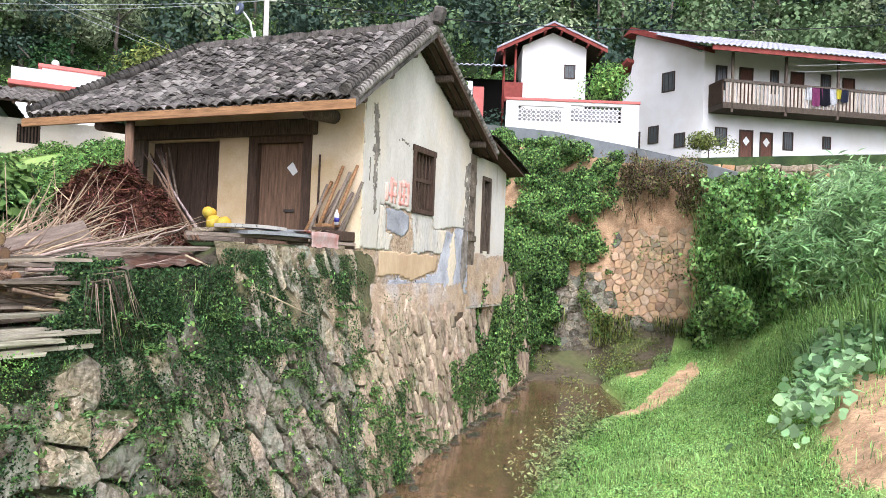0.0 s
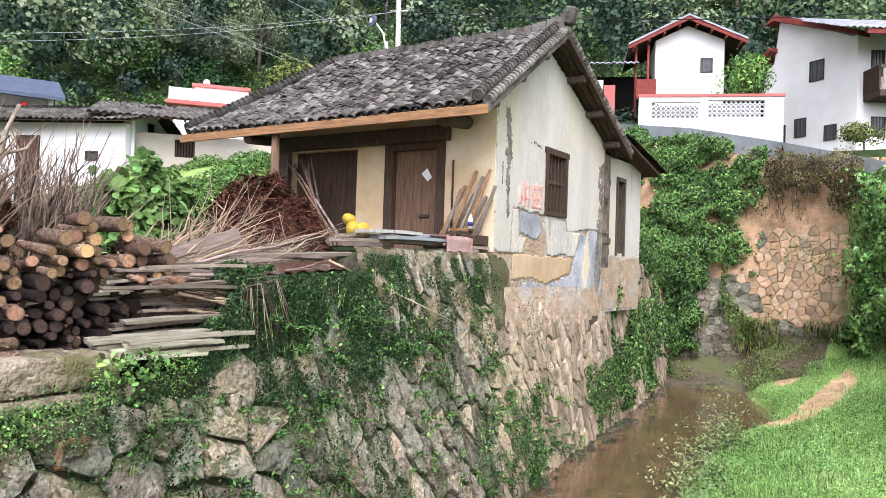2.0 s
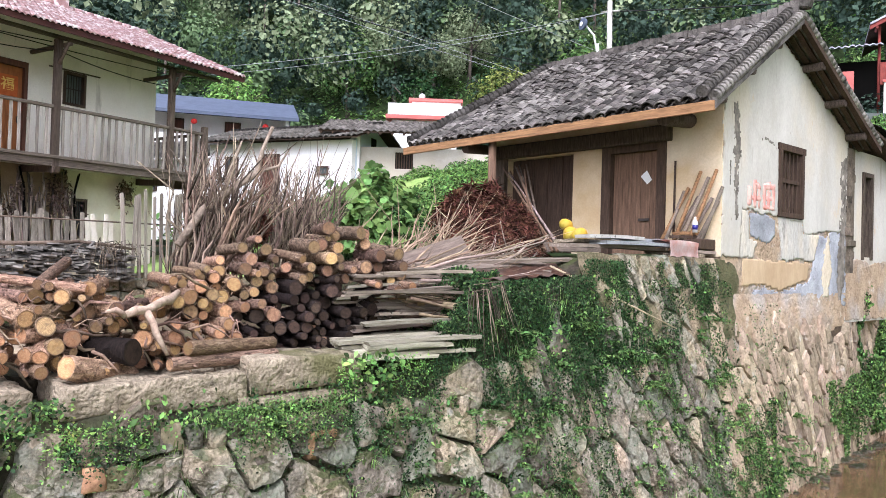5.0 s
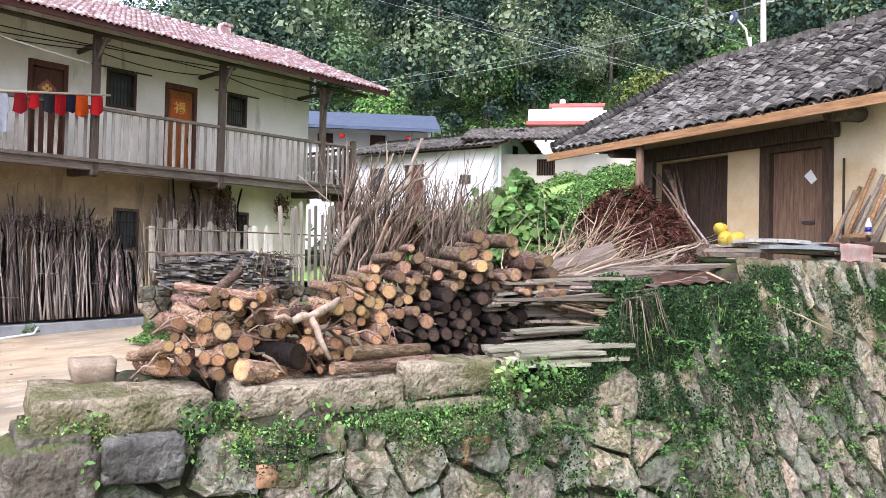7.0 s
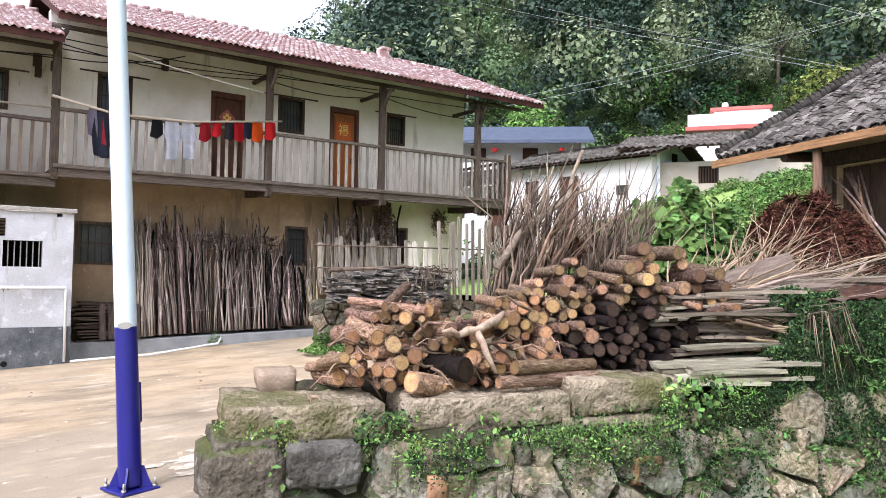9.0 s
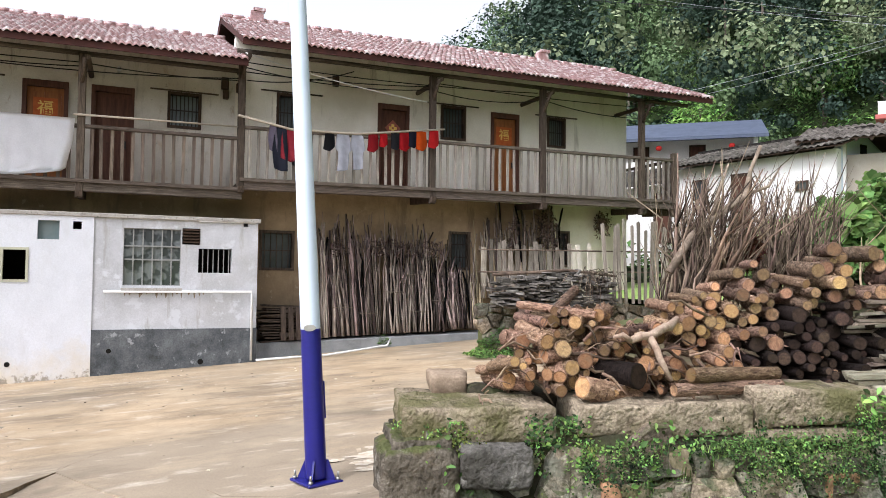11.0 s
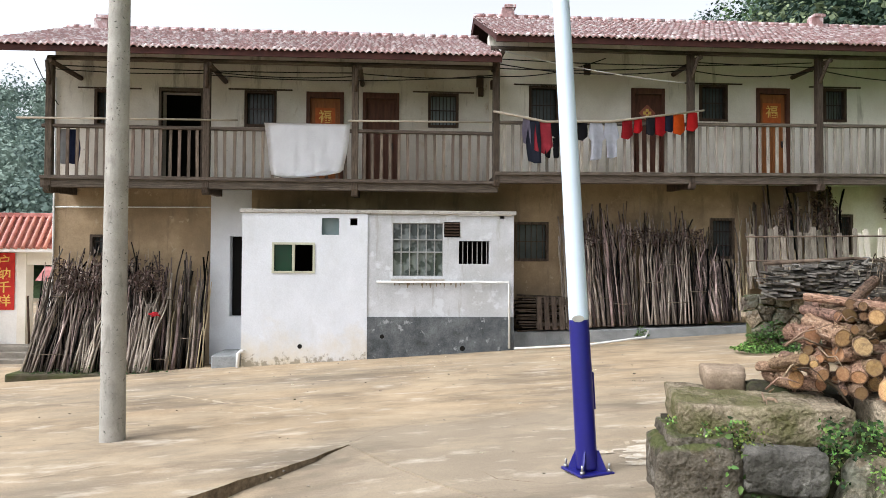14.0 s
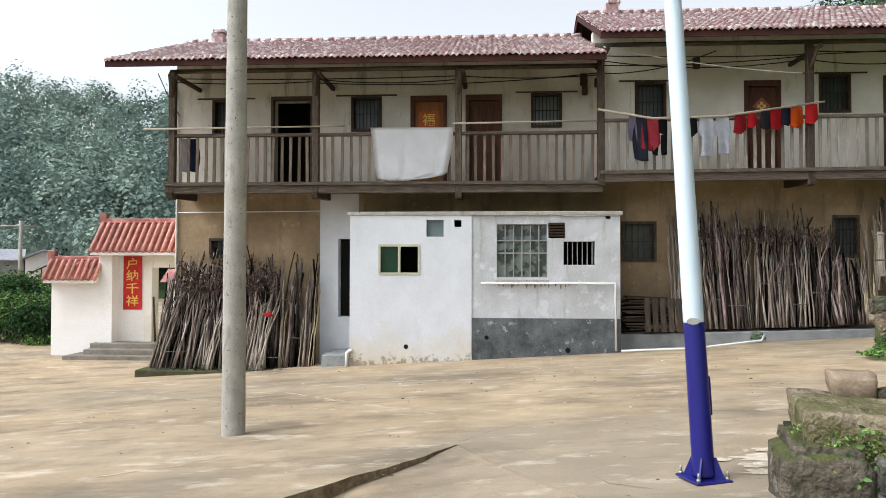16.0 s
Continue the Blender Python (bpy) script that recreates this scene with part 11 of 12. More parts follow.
def tree_mesh(seed, leaf_mat_, n=1400, size=0.22, h=5.0, w=2.0, lobes=9):
    g = np.random.default_rng(seed)
    p, d = crown_points(g, n, (0, 0, h * 0.56), (w, w, h * 0.5), lobes)
    me = leaves("crown", p, d, g.uniform(0.6, 1.4, n) * size, leaf_mat_, g, 0.5, 0.25, 0.4, scatter=0.4)
    rng = random.Random(seed)
    bm = bmesh.new()
    tube(bm, [(0, 0, -0.5), (0.05, 0.02, h * 0.25), (rng.uniform(-0.15, 0.15), 0.05, h * 0.55), (rng.uniform(-0.2, 0.2), 0, h * 0.8)], [0.05 * h * 0.5, 0.042 * h * 0.5, 0.03 * h * 0.5, 0.01 * h], 8)
    for k in range(6):
        z = h * rng.uniform(0.3, 0.65)
        a = rng.uniform(0, 6.28)
        tube(bm, [(0.02, 0.02, z), (math.cos(a) * w * 0.35, math.sin(a) * w * 0.35, z + h * 0.14), (math.cos(a) * w * 0.65, math.sin(a) * w * 0.65, z + h * 0.24)], [0.018 * h * 0.5, 0.012 * h * 0.5, 0.005 * h * 0.5], 5)
    return me, mesh_of("trunk", bm, M_TRUNK)


def put_tree(meshes, x, y, z, s, rot, label, name="tree", category="tree", group="trees on the slope"):
    t = thing(name, label, category, group=group, m=Matrix.Translation((x, y, z)) @ Matrix.Rotation(rot, 4, "Z") @ Matrix.Diagonal((s, s, s, 1)))
    for nm, me in zip(("crown", "trunk"), meshes):
        o = new(nm, me)
        o.parent = t
    return t


def woods():
    """The wooded hill: hundreds of crowns of many leaf clumps, denser and finer near the village."""
    g = np.random.default_rng(12)
    C, N, S, F = [], [], [], []
    def stand(n, az, rr, h, per, size, far):
        for _ in range(n):
            a, r = math.radians(g.uniform(*az)), g.uniform(*rr) if not far else math.exp(g.uniform(math.log(rr[0]), math.log(rr[1])))
            x, y = -0.6 - math.sin(a) * r, -1.4 + math.cos(a) * r
            hh = g.uniform(*h)
            z = float(hill_z(x, y))
            w = hh * g.uniform(0.26, 0.42)
            shade = noise.noise((x * 0.045, y * 0.045, 3.0)) + 0.35 * g.normal()
            # far stands take the haze-coloured leaves
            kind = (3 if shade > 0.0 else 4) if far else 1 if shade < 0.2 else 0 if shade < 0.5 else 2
            p, d = crown_points(g, per, (x, y, z + hh * 0.6), (w, w, hh * 0.45), 7, 0.86)
            C.append(p), N.append(d), S.append(g.uniform(0.6, 1.4, per) * size), F.append(np.full(per, kind))
    stand(300, (-32, 70), (52, 74), (5, 10), 430, 0.34, 0)
    stand(520, (-35, 78), (66, 125), (9, 15), 260, 0.55, 0)
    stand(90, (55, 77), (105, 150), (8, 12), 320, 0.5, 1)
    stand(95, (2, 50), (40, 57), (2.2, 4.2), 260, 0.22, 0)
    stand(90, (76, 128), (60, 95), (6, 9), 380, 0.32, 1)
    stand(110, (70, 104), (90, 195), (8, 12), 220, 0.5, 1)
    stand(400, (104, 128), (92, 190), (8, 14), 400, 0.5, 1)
    C, N, S, F = np.concatenate(C), np.concatenate(N), np.concatenate(S), np.concatenate(F)
    for k, (mt, lab) in enumerate(((M_FOREST, "mixed green forest covering the steep hillside"), (M_FOREST_DARK, "dark hillside trees, the wood's deep shade put in their colour"), (M_FOREST_PALE, "pale olive trees in the hillside forest"), (M_FOREST_HAZE, "crowns on the distant wooded hill, paled with painted haze"), (M_FOREST_HAZE_DEEP, "deeper crowns on the distant wooded hill, blued with painted haze"))):
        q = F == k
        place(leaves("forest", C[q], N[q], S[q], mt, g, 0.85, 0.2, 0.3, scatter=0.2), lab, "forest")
    # bare trunks showing at the wood's foot
    rng = random.Random(4)
    bm = bmesh.new()
    for _ in range(120):
        a, r = radians(rng.uniform(-20, 75)), rng.uniform(58, 85)
        x, y = -0.6 - math.sin(a) * r, -1.4 + math.cos(a) * r
        z = float(hill_z(x, y))
        tube(bm, [(x, y, z - 0.5), (x + rng.uniform(-0.3, 0.3), y, z + 6)], [0.16, 0.09], 5)
    solid("trunks", bm, M_TRUNK, "thin dark trunks at the edge of the wood", "trunks", kind="stuff")
    # low bright growth on the slope between houses and wood
    n = 105000
    a, r = np.radians(g.uniform(-30, 72, n)), g.uniform(24, 74, n)
    x, y = -0.6 - np.sin(a) * r, -1.4 + np.cos(a) * r
    z = hill_z(x, y)
    p = np.stack([x, y, z], -1)
    m = field_noise(p, 0.22) + 0.5 * field_noise(p, 0.6, 9)
    p[:, 2] += np.clip(m, 0, 1) * g.uniform(0.2, 3.0, n) + g.uniform(0, 0.4, n)
    ox, oy = to_old(x, y)
    keep = (m > -0.5) & ~((ox > -9.5) & (oy < 25.5)) & (oy > 9) & ~((a < radians(3)) & (r < 52))
    q = keep & (g.random(n) < 0.75)
    place(leaves("undergrowth", p[q], np.tile((0, -0.3, 1.0), (q.sum(), 1)), g.uniform(0.15, 0.4, q.sum()), M_LEAF, g, 0.5, 0.3, scatter=0.4), "green undergrowth on the slope behind the houses", "undergrowth")
    q = keep & ~q
    place(leaves("undergrowth", p[q], np.tile((0, -0.3, 1.0), (q.sum(), 1)), g.uniform(0.15, 0.4, q.sum()), M_LEAF_BRIGHT, g, 0.5, 0.3, scatter=0.4), "bright green undergrowth on the slope", "undergrowth")


woods()
TREES = [tree_mesh(1, M_LEAF, 2400, 0.2), tree_mesh(2, M_LEAF_DARK, 2400, 0.2), tree_mesh(3, M_LEAF_BRIGHT, 2400, 0.2), tree_mesh(4, M_LEAF_OLIVE, 2000, 0.16, 4, 2.0)]


def scattered_trees():
    rng = random.Random(6)
    # trees at the foot of the wood, singly seen
    for k in range(34):
        a, r = radians(rng.uniform(-18, 66)), rng.uniform(40, 56)
        x, y = -0.6 - math.sin(a) * r, -1.4 + math.cos(a) * r
        if -12 < to_old(x, y)[0] < 30 and to_old(x, y)[1] < 60 and a < radians(14):
            r += 22
            x, y = -0.6 - math.sin(a) * r, -1.4 + math.cos(a) * r
        i = rng.choice((0, 0, 1, 2, 2))
        put_tree(TREES[i], x, y, float(hill_z(x, y)) - 0.9, rng.uniform(0.8, 1.7), rng.uniform(0, 6), ("leafy green tree on the slope", "dark green tree on the slope", "bright green tree on the slope")[i])
    # olive-leaved tree behind the old house
    put_tree(TREES[3], -13.5, 22.6, 5.0, 1.0, 0.4, "olive-leaved tree with pale new growth behind the house")
    put_tree(TREES[3], -11.6, 24.0, 5.3, 0.95, 2.0, "olive-leaved tree with pale new growth behind the house")
    put_tree(TREES[0], -14.5, 31.0, 6.0, 1.2, 1.0, "leafy green tree behind the roofs")
    put_tree(TREES[2], -6.5, 30.0, 6.0, 1.0, 3.0, "bright green tree behind the roofs")
    # round bush before the small white house, and one at the farmhouse corner
    p = FAR @ Vector((8.6, 40.5, 8.9))
    put_tree(tree_mesh(9, M_LEAF_BRIGHT, 2200, 0.2, 4.2, 1.9, 14), p.x, p.y, p.z, 0.95, 0, "round bright green tree by the parapet wall")
    p = FAR @ Vector((13.2, 38.2, 7.0))
    put_tree(tree_mesh(10, M_LEAF_OLIVE, 1200, 0.16, 2.2, 1.5, 9), p.x, p.y, p.z, 0.9, 0, "yellowish bush at the farmhouse corner", "bush", "bush", "bushes")
    # pale spreading trees before the dark wood
    pale = [tree_mesh(20 + k, M_FOREST_PALE, 3600, 0.17, 5.0, 2.3, 12) for k in range(2)]
    for k, (x, y, s) in enumerate(((-33.5, 42, 1.35), (-35.5, 46.5, 1.55), (-31.0, 43.5, 1.2), (-36.0, 51.0, 1.4), (-30.0, 46.5, 1.3))):
        put_tree(pale[k % 2], x, y, float(hill_z(x, y)) - 0.3, s, rng.uniform(0, 6), "pale olive spreading tree before the dark wood")
    # orchard trees past the gate
    shrubs = [tree_mesh(40 + k, (M_LEAF_DARK, M_LEAF)[k], 3000, 0.13, 2.6, 1.5, 16) for k in range(2)]
    for k, (x, y, s) in enumerate(((-25.2, -16.9, 0.8), (-26.4, -17.9, 0.95), (-27.4, -18.0, 0.9), (-26.0, -19.2, 0.9), (-28.6, -19.6, 1.1), (-30.4, -20.6, 1.2), (-29.5, -22.0, 1.2))):
        put_tree(shrubs[k % 2], x, y, -1.95, s * 1.15, rng.uniform(0, 6), "dense leafy green shrub past the gate", "shrub", "shrub", "shrubs past the gate")
    low = tree_mesh(44, M_LEAF_BRIGHT, 1400, 0.12, 1.0, 0.9, 14)
    for x, y in ((-25.0, -16.4), (-26.0, -17.0), (-27.0, -17.6), (-28.0, -18.6)):
        put_tree(low, x, y, -1.5, 0.8, rng.uniform(0, 6), "low bright green bush past the gate", "bush", "bush", "bushes")


scattered_trees()


def ivy(name, label, n, surface, size, mats, seed, threshold=0.0, scale=1.0, normal=(1, 0, 0.3), lift=0.06, m=OLD, extra=None, fine=False, hang=1.0):
    """Leaves scattered on a surface (u, v) -> point, thinned by noise."""
    g = np.random.default_rng(seed)
    p = surface(g, n)
    h = p * np.array((1, 1, hang))
    k = field_noise(h, scale, seed) + 0.45 * field_noise(h, scale * 2.7, seed + 5) > threshold
    if extra is not None:
        k &= extra(p, g)
    p = p[k]
    puff = np.clip(field_noise(p, scale * 1.6, seed + 2) + 0.15, 0, 1) * 3.0 + 0.25
    p = p + np.asarray(normal) * (g.uniform(0, 1, len(p)) * lift * puff)[:, None]
    part_ = g.integers(0, len(mats), len(p))
    for i, mt in enumerate(mats):
        q = part_ == i
        place(leaves(name, p[q], np.tile(normal, (q.sum(), 1)), g.uniform(*size, q.sum()), mt, g, 0.55, 0.25, 0.8, fine), label, "creeper", m)


def wall_surface(y0, y1, z0=-1.65, top=1.3):
    def f(g, n):
        y, z = g.uniform(y0, y1, n), g.uniform(z0, top, n)
        return np.stack([face_x(y, z) + 0.03, y, z], -1)
    return f


def wall_mask(p, g):
    # thick under the boards and on the earth face, in hanging streaks lower down, thin under the gable
    y, z = p[:, 1], p[:, 2]
    low = steps_of(y, [(-1.3, 0.45), (1.2, 0.35), (2.4, 0.0), (3.5, -0.3), (4.3, 0.1), (5.0, 0.4), (5.8, 0.75), (8.0, 1.1), (12.5, 2.0), (13.2, -1.5), (24, -1.5)])
    low = low + 0.5 * field_noise(p, 1.3, 21) + 0.2 * field_noise(p, 4.0, 22)
    streak = field_noise(p * (1, 1, 0.22), 2.3, 23) + 0.4 * field_noise(p, 3.5, 24)
    d = np.where(z > low, 0.95, np.where(streak > 0.0, 0.8, np.where(streak > -0.12, 0.35, 0.1)))
    d = d * np.where((y > 8) & (y < 12.6), np.where(z > -0.35, 0.12, 0.8), 1.0)
    return (g.random(len(p)) < d) & (z < top_z(y) + 0.08)


ivy("ivy", "small-leaved creeper and weeds on the stone wall", 120000, wall_surface(1.0, 9.5), (0.012, 0.038), [M_IVY, M_IVY, M_IVY, M_LEAF, M_LEAF_DARK], 2, -0.25, 1.5, extra=wall_mask, lift=0.08, hang=0.55)
ivy("ivy", "bright weeds on the stone wall", 14000, wall_surface(-1.3, 9.5), (0.02, 0.06), [M_LEAF_BRIGHT, M_LEAF, M_LEAF], 3, 0.12, 1.7, extra=wall_mask, lift=0.14, fine=True, hang=0.5)
ivy("ivy", "dark creeping fig under the boards", 34000, wall_surface(2.6, 5.9, 0.2, 1.5), (0.014, 0.034), [M_LEAF_DARK, M_IVY], 4, -0.3, 1.2, extra=wall_mask, lift=0.05)
ivy("ivy", "fine creeper over the upper courses of the wall", 26000, wall_surface(5.4, 7.7, 0.65, 1.5), (0.01, 0.026), [M_IVY, M_IVY, M_LEAF], 14, -0.12, 1.6, lift=0.04, hang=0.6)
ivy("ivy", "weeds along the foot of the house wall", 22000, wall_surface(7.0, 13.5, -1.65, -0.3), (0.025, 0.065), [M_LEAF, M_LEAF, M_IVY, M_LEAF_BRIGHT], 6, 0.1, 1.6, lift=0.16, hang=0.4)
ivy("ivy", "thick green growth over the far creek wall", 50000, wall_surface(13.0, 23.0, -1.5, 1.9), (0.04, 0.11), [M_LEAF, M_LEAF, M_IVY, M_LEAF_BRIGHT], 7, -0.05, 0.9, lift=0.2)


def ramp_surface(g, n):
    y = g.uniform(2.75, 3.6, n)
    return np.stack([g.uniform(-6.4, -5.12, n), y, top_z(y) + 0.11 + g.uniform(0, 0.03, n)], -1)


ivy("ivy", "ivy creeping over the wall head beside the boards", 9000, ramp_surface, (0.02, 0.05), [M_IVY, M_LEAF, M_LEAF_DARK], 9, -0.6, 1.5, normal=(0.25, -0.6, 0.7), lift=0.06)


def cliff_surface(x0, x1, z0, z1):
    def f(g, n):
        x = g.uniform(x0, x1, n)
        zt = steps_of(x, [(-9.5, 6.2), (-7, 5.6), (-4.2, 4.9), (-1.5, 4.1), (0.6, 3.3), (4, 2.6)])
        z = z0 + (np.minimum(zt + 0.2, z1) - z0) * g.random(n)
        f_ = np.clip((z + 0.9) / (zt + 0.9), 0, 1) ** 1.3
        yb = steps_of(x, [(-9.5, 19.5), (-6.5, 21.0), (-4.3, 21.6), (-2.0, 21.0), (-0.5, 19.0), (2, 16.5), (4, 15.0)])
        yt = steps_of(x, [(-9.5, 25.5), (-7, 24.2), (-4.2, 22.9), (-1.5, 21.2), (0.6, 19.9), (4, 18.6)])
        y = yb + (yt - yb) * f_ - 0.15
        bulge = 0.25 + 0.5 * field_noise(np.stack([x, 0.5 * z, 0 * z], -1), 0.9) + 0.3 * field_noise(np.stack([x, z, 0 * z], -1), 2.3)
        bulge = np.clip(bulge, 0, 1)
        return np.stack([x, y - bulge * g.random(n), z], -1)
    return f


FACING = (0.1, -1.0, 0.35)
ivy("creeper", "dense green creeper hanging over the earth bank", 60000, cliff_surface(-9.5, -4.0, 1.2, 7), (0.05, 0.13), [M_LEAF, M_LEAF, M_IVY, M_LEAF_BRIGHT, M_LEAF_BRIGHT], 11, -0.3, 0.8, FACING, 0.4, extra=lambda p, g: (p[:, 0] < -4.75 + 0.8 * field_noise(p, 0.9, 31) + 0.3 * field_noise(p, 3, 32) + 0.12 * np.clip(p[:, 2] - 2.5, -1, 2) + g.normal(0, 0.08, len(p))) & (p[:, 2] > 1.9 + 0.8 * field_noise(p, 1.2, 33)))
ivy("creeper", "green growth at the foot of the earth bank", 24000, cliff_surface(-7.8, -5.7, -0.8, 2.4), (0.05, 0.12), [M_LEAF, M_LEAF_BRIGHT, M_IVY], 12, -0.4, 0.8, FACING, 0.35)
ivy("creeper", "weeds among the stones at the cliff foot", 5000, cliff_surface(-5.3, -4.2, -0.6, 1.6), (0.04, 0.1), [M_LEAF, M_LEAF_OLIVE], 16, 0.1, 1.4, FACING, 0.15)
ivy("creeper", "rank green growth on the bank beyond the creek", 50000, cliff_surface(-2.4, 4.0, -0.6, 5), (0.07, 0.18), [M_LEAF, M_LEAF_BRIGHT, M_HERB, M_HERB], 13, -0.35, 0.6, FACING, 0.6, extra=lambda p, g: p[:, 0] > -1.85 + 0.5 * field_noise(p, 0.9, 4) + g.normal(0, 0.12, len(p)))
ivy("creeper", "dry brown creeper over the earth cliff", 16000, cliff_surface(-5.0, -1.7, 2.8, 5), (0.03, 0.1), [leaf_mat("dry_leaf", (0.27, 0.2, 0.12), (0.14, 0.105, 0.065)), leaf_mat("dry_stem", (0.2, 0.14, 0.09), (0.1, 0.075, 0.05)), M_LEAF_OLIVE], 14, -0.15, 0.8, FACING, 0.3, extra=lambda p, g: p[:, 2] > 3.55 + 0.7 * field_noise(p, 1.3, 34) + g.normal(0, 0.15, len(p)))
ivy("creeper", "scattered weeds on the earth cliff", 2200, cliff_surface(-4.8, -1.4, -0.6, 4), (0.04, 0.1), [M_LEAF, M_LEAF_OLIVE], 15, 0.2, 0.9, FACING, 0.2)


def bank_plants():
    g = np.random.default_rng(22)
    def ground(n, x0, x1, y0, y1):
        x, y = g.uniform(x0, x1, n), g.uniform(y0, y1, n)
        return np.stack([x, y, bank_z(x, y)], -1)
    def land(p):
        return (p[:, 2] > -1.58)
    def soil(p):
        return bare_soil(p) > 0.5
    p = ground(64000, -3.2, 1.6, 5.0, 17.5)
    p = np.concatenate([p, ground(20000, -4.8, 1.5, 14.5, 21.5), ground(9000, 1.0, 2.6, 4.0, 9.5)])
    p = p[land(p) & ~(soil(p) & (g.random(len(p)) < 0.93))]
    h = g.uniform(0.05, 0.17, len(p)) * (0.9 + 1.1 * np.clip(field_noise(p, 1.1), -0.5, 1) + 0.5 * np.clip(field_noise(p, 3.0, 6), -0.6, 1))
    place(blades("grass", p, h, g.uniform(0.006, 0.014, len(p)), 0.6, M_BLADE, g, 0.8), "rank green grass on the creek bank", "grass", OLD)
    p = ground(90000, -4.0, 2.4, 4.5, 20.0)
    k = land(p) & (field_noise(p, 0.7, 4) > -0.25) & ~soil(p)
    p = p[k]
    p[:, 2] += g.uniform(0.03, 0.1, len(p)) + g.uniform(0, 0.22, len(p)) * np.clip(field_noise(p, 0.9, 8) + 0.1, 0, 1)
    i = g.random(len(p)) < 0.65
    i &= field_noise(p, 1.6, 12) > -0.12
    for q, mt in ((i, M_HERB), (~i, M_LEAF_BRIGHT)):
        place(leaves("weeds", p[q], np.tile((0, -0.2, 1.0), (q.sum(), 1)), g.uniform(0.018, 0.05, q.sum()), mt, g, 0.5, 0.3, scatter=0.4), "low leafy weeds on the creek bank", "weeds", OLD)
    # large-leaved vine over the edge of the slope
    n = 620
    t = g.random(n)
    c = np.stack([0.4 + 0.7 * t + g.normal(0, 0.24, n), 8.6 + 3.6 * t + g.normal(0, 0.4, n), np.zeros(n)], -1)
    c[:, 2] = bank_z(c[:, 0], c[:, 1]) + g.uniform(0.1, 0.5, n)
    place(leaves("vine", c, np.tile((-0.2, -0.5, 1.0), (n, 1)), g.uniform(0.07, 0.2, n), leaf_mat("vine_leaf", (0.34, 0.5, 0.26), (0.22, 0.37, 0.17), 0.3, 0.4), g, 0.9, 0.15, 0.0, True), "broad-leaved vine over the bank", "vine", OLD)
    # tall reeds below the bamboo and along the slope
    p = ground(6000, 0.2, 4.0, 12.5, 19.0)
    p = p[~soil(p)]
    place(blades("reeds", p, g.uniform(0.15, 0.5, len(p)), g.uniform(0.01, 0.024, len(p)), 0.8, M_REED, g, 0.9), "tall arching reeds and grass", "reeds", OLD)
    p = ground(5200, 0.5, 2.6, 8.8, 13.5)
    p = p[~soil(p)]
    place(blades("reeds", p, g.uniform(0.16, 0.5, len(p)), g.uniform(0.012, 0.028, len(p)), 0.8, leaf_mat("arching_blade", (0.42, 0.62, 0.3), (0.28, 0.46, 0.2), 0.35, 0.5), g, 0.9), "tall arching grass over the bank", "reeds", OLD)
    # coarse grass arching down the foot of the cliff
    n = 5200
    x = g.uniform(-1.9, 1.6, n)
    z = g.uniform(-0.6, 2.3, n)
    y = np.interp(x, [-2.0, -0.5, 2], [20.9, 18.9, 16.4]) + 0.35 * (z + 0.9) - 0.3
    p = np.stack([x, y, z], -1)
    p = p[field_noise(p, 0.9, 3) > -0.25]
    place(blades("reeds", p, g.uniform(0.3, 0.75, len(p)), g.uniform(0.014, 0.034, len(p)), 0.9, leaf_mat("coarse_blade", (0.26, 0.36, 0.16), (0.13, 0.21, 0.08), 0.5, 0.4), g, 1.3), "coarse grass arching down the foot of the bank", "reeds", OLD)
    # pale herb by the water
    for cx, cy, n in ((-2.75, 9.4, 700), (-2.9, 11.6, 1100), (-2.6, 8.2, 500)):
        d = g.normal(0, 0.22, (n, 3))
        c = np.stack([cx + d[:, 0], cy + d[:, 1] * 1.6, bank_z(cx, cy) + 0.1 + np.abs(d[:, 2]) * 1.4], -1)
        place(leaves("herb", c, np.tile((0, -0.3, 1.0), (n, 1)), g.uniform(0.03, 0.09, n), leaf_mat("pale_herb", (0.25, 0.3, 0.14), (0.14, 0.2, 0.07)), g, 0.4, 0.2), "pale flowering herb at the water's edge", "herb", OLD)
    p = ground(5000, -6.6, -2.6, 19.0, 22.0)
    p = p[field_noise(p, 1.1, 6) > 0.0]
    p[:, 2] += g.uniform(0.06, 0.22, len(p))
    place(leaves("weeds", p, np.tile((0, -0.3, 1.0), (len(p), 1)), g.uniform(0.03, 0.09, len(p)), M_LEAF_OLIVE, g, 0.5, 0.3), "low weeds on the silt below the cliff", "weeds", OLD)
    # pebbles and stones along the wall's foot
    rng = random.Random(3)
    bm = bmesh.new()
    bmesh.ops.create_icosphere(bm, subdivisions=2, radius=1.0)
    for v in bm.verts:
        v.co *= 1 + 0.25 * noise.noise(v.co * 2)
    for f in bm.faces:
        f.smooth = True
    base = mesh_of("pebble", bm, M_STONE)
    for k in range(70):
        y = rng.uniform(7.5, 22)
        x = float(face_x(y, -1.65)) + 0.05 + abs(rng.gauss(0, 0.16))
        s = rng.uniform(0.03, 0.09)
        o = new("pebble", base)
        o.matrix_basis = OLD @ Matrix.Translation((x, y, -1.64 if y < 19.5 else float(bank_z(x, y)))) @ Matrix.Rotation(rng.uniform(0, 6), 4, "Z") @ Matrix.Diagonal((s * 1.3, s, s * 0.7, 1))
        tagged(o, "small stone at the water's edge", "stone", group="stones along the creek")


bank_plants()


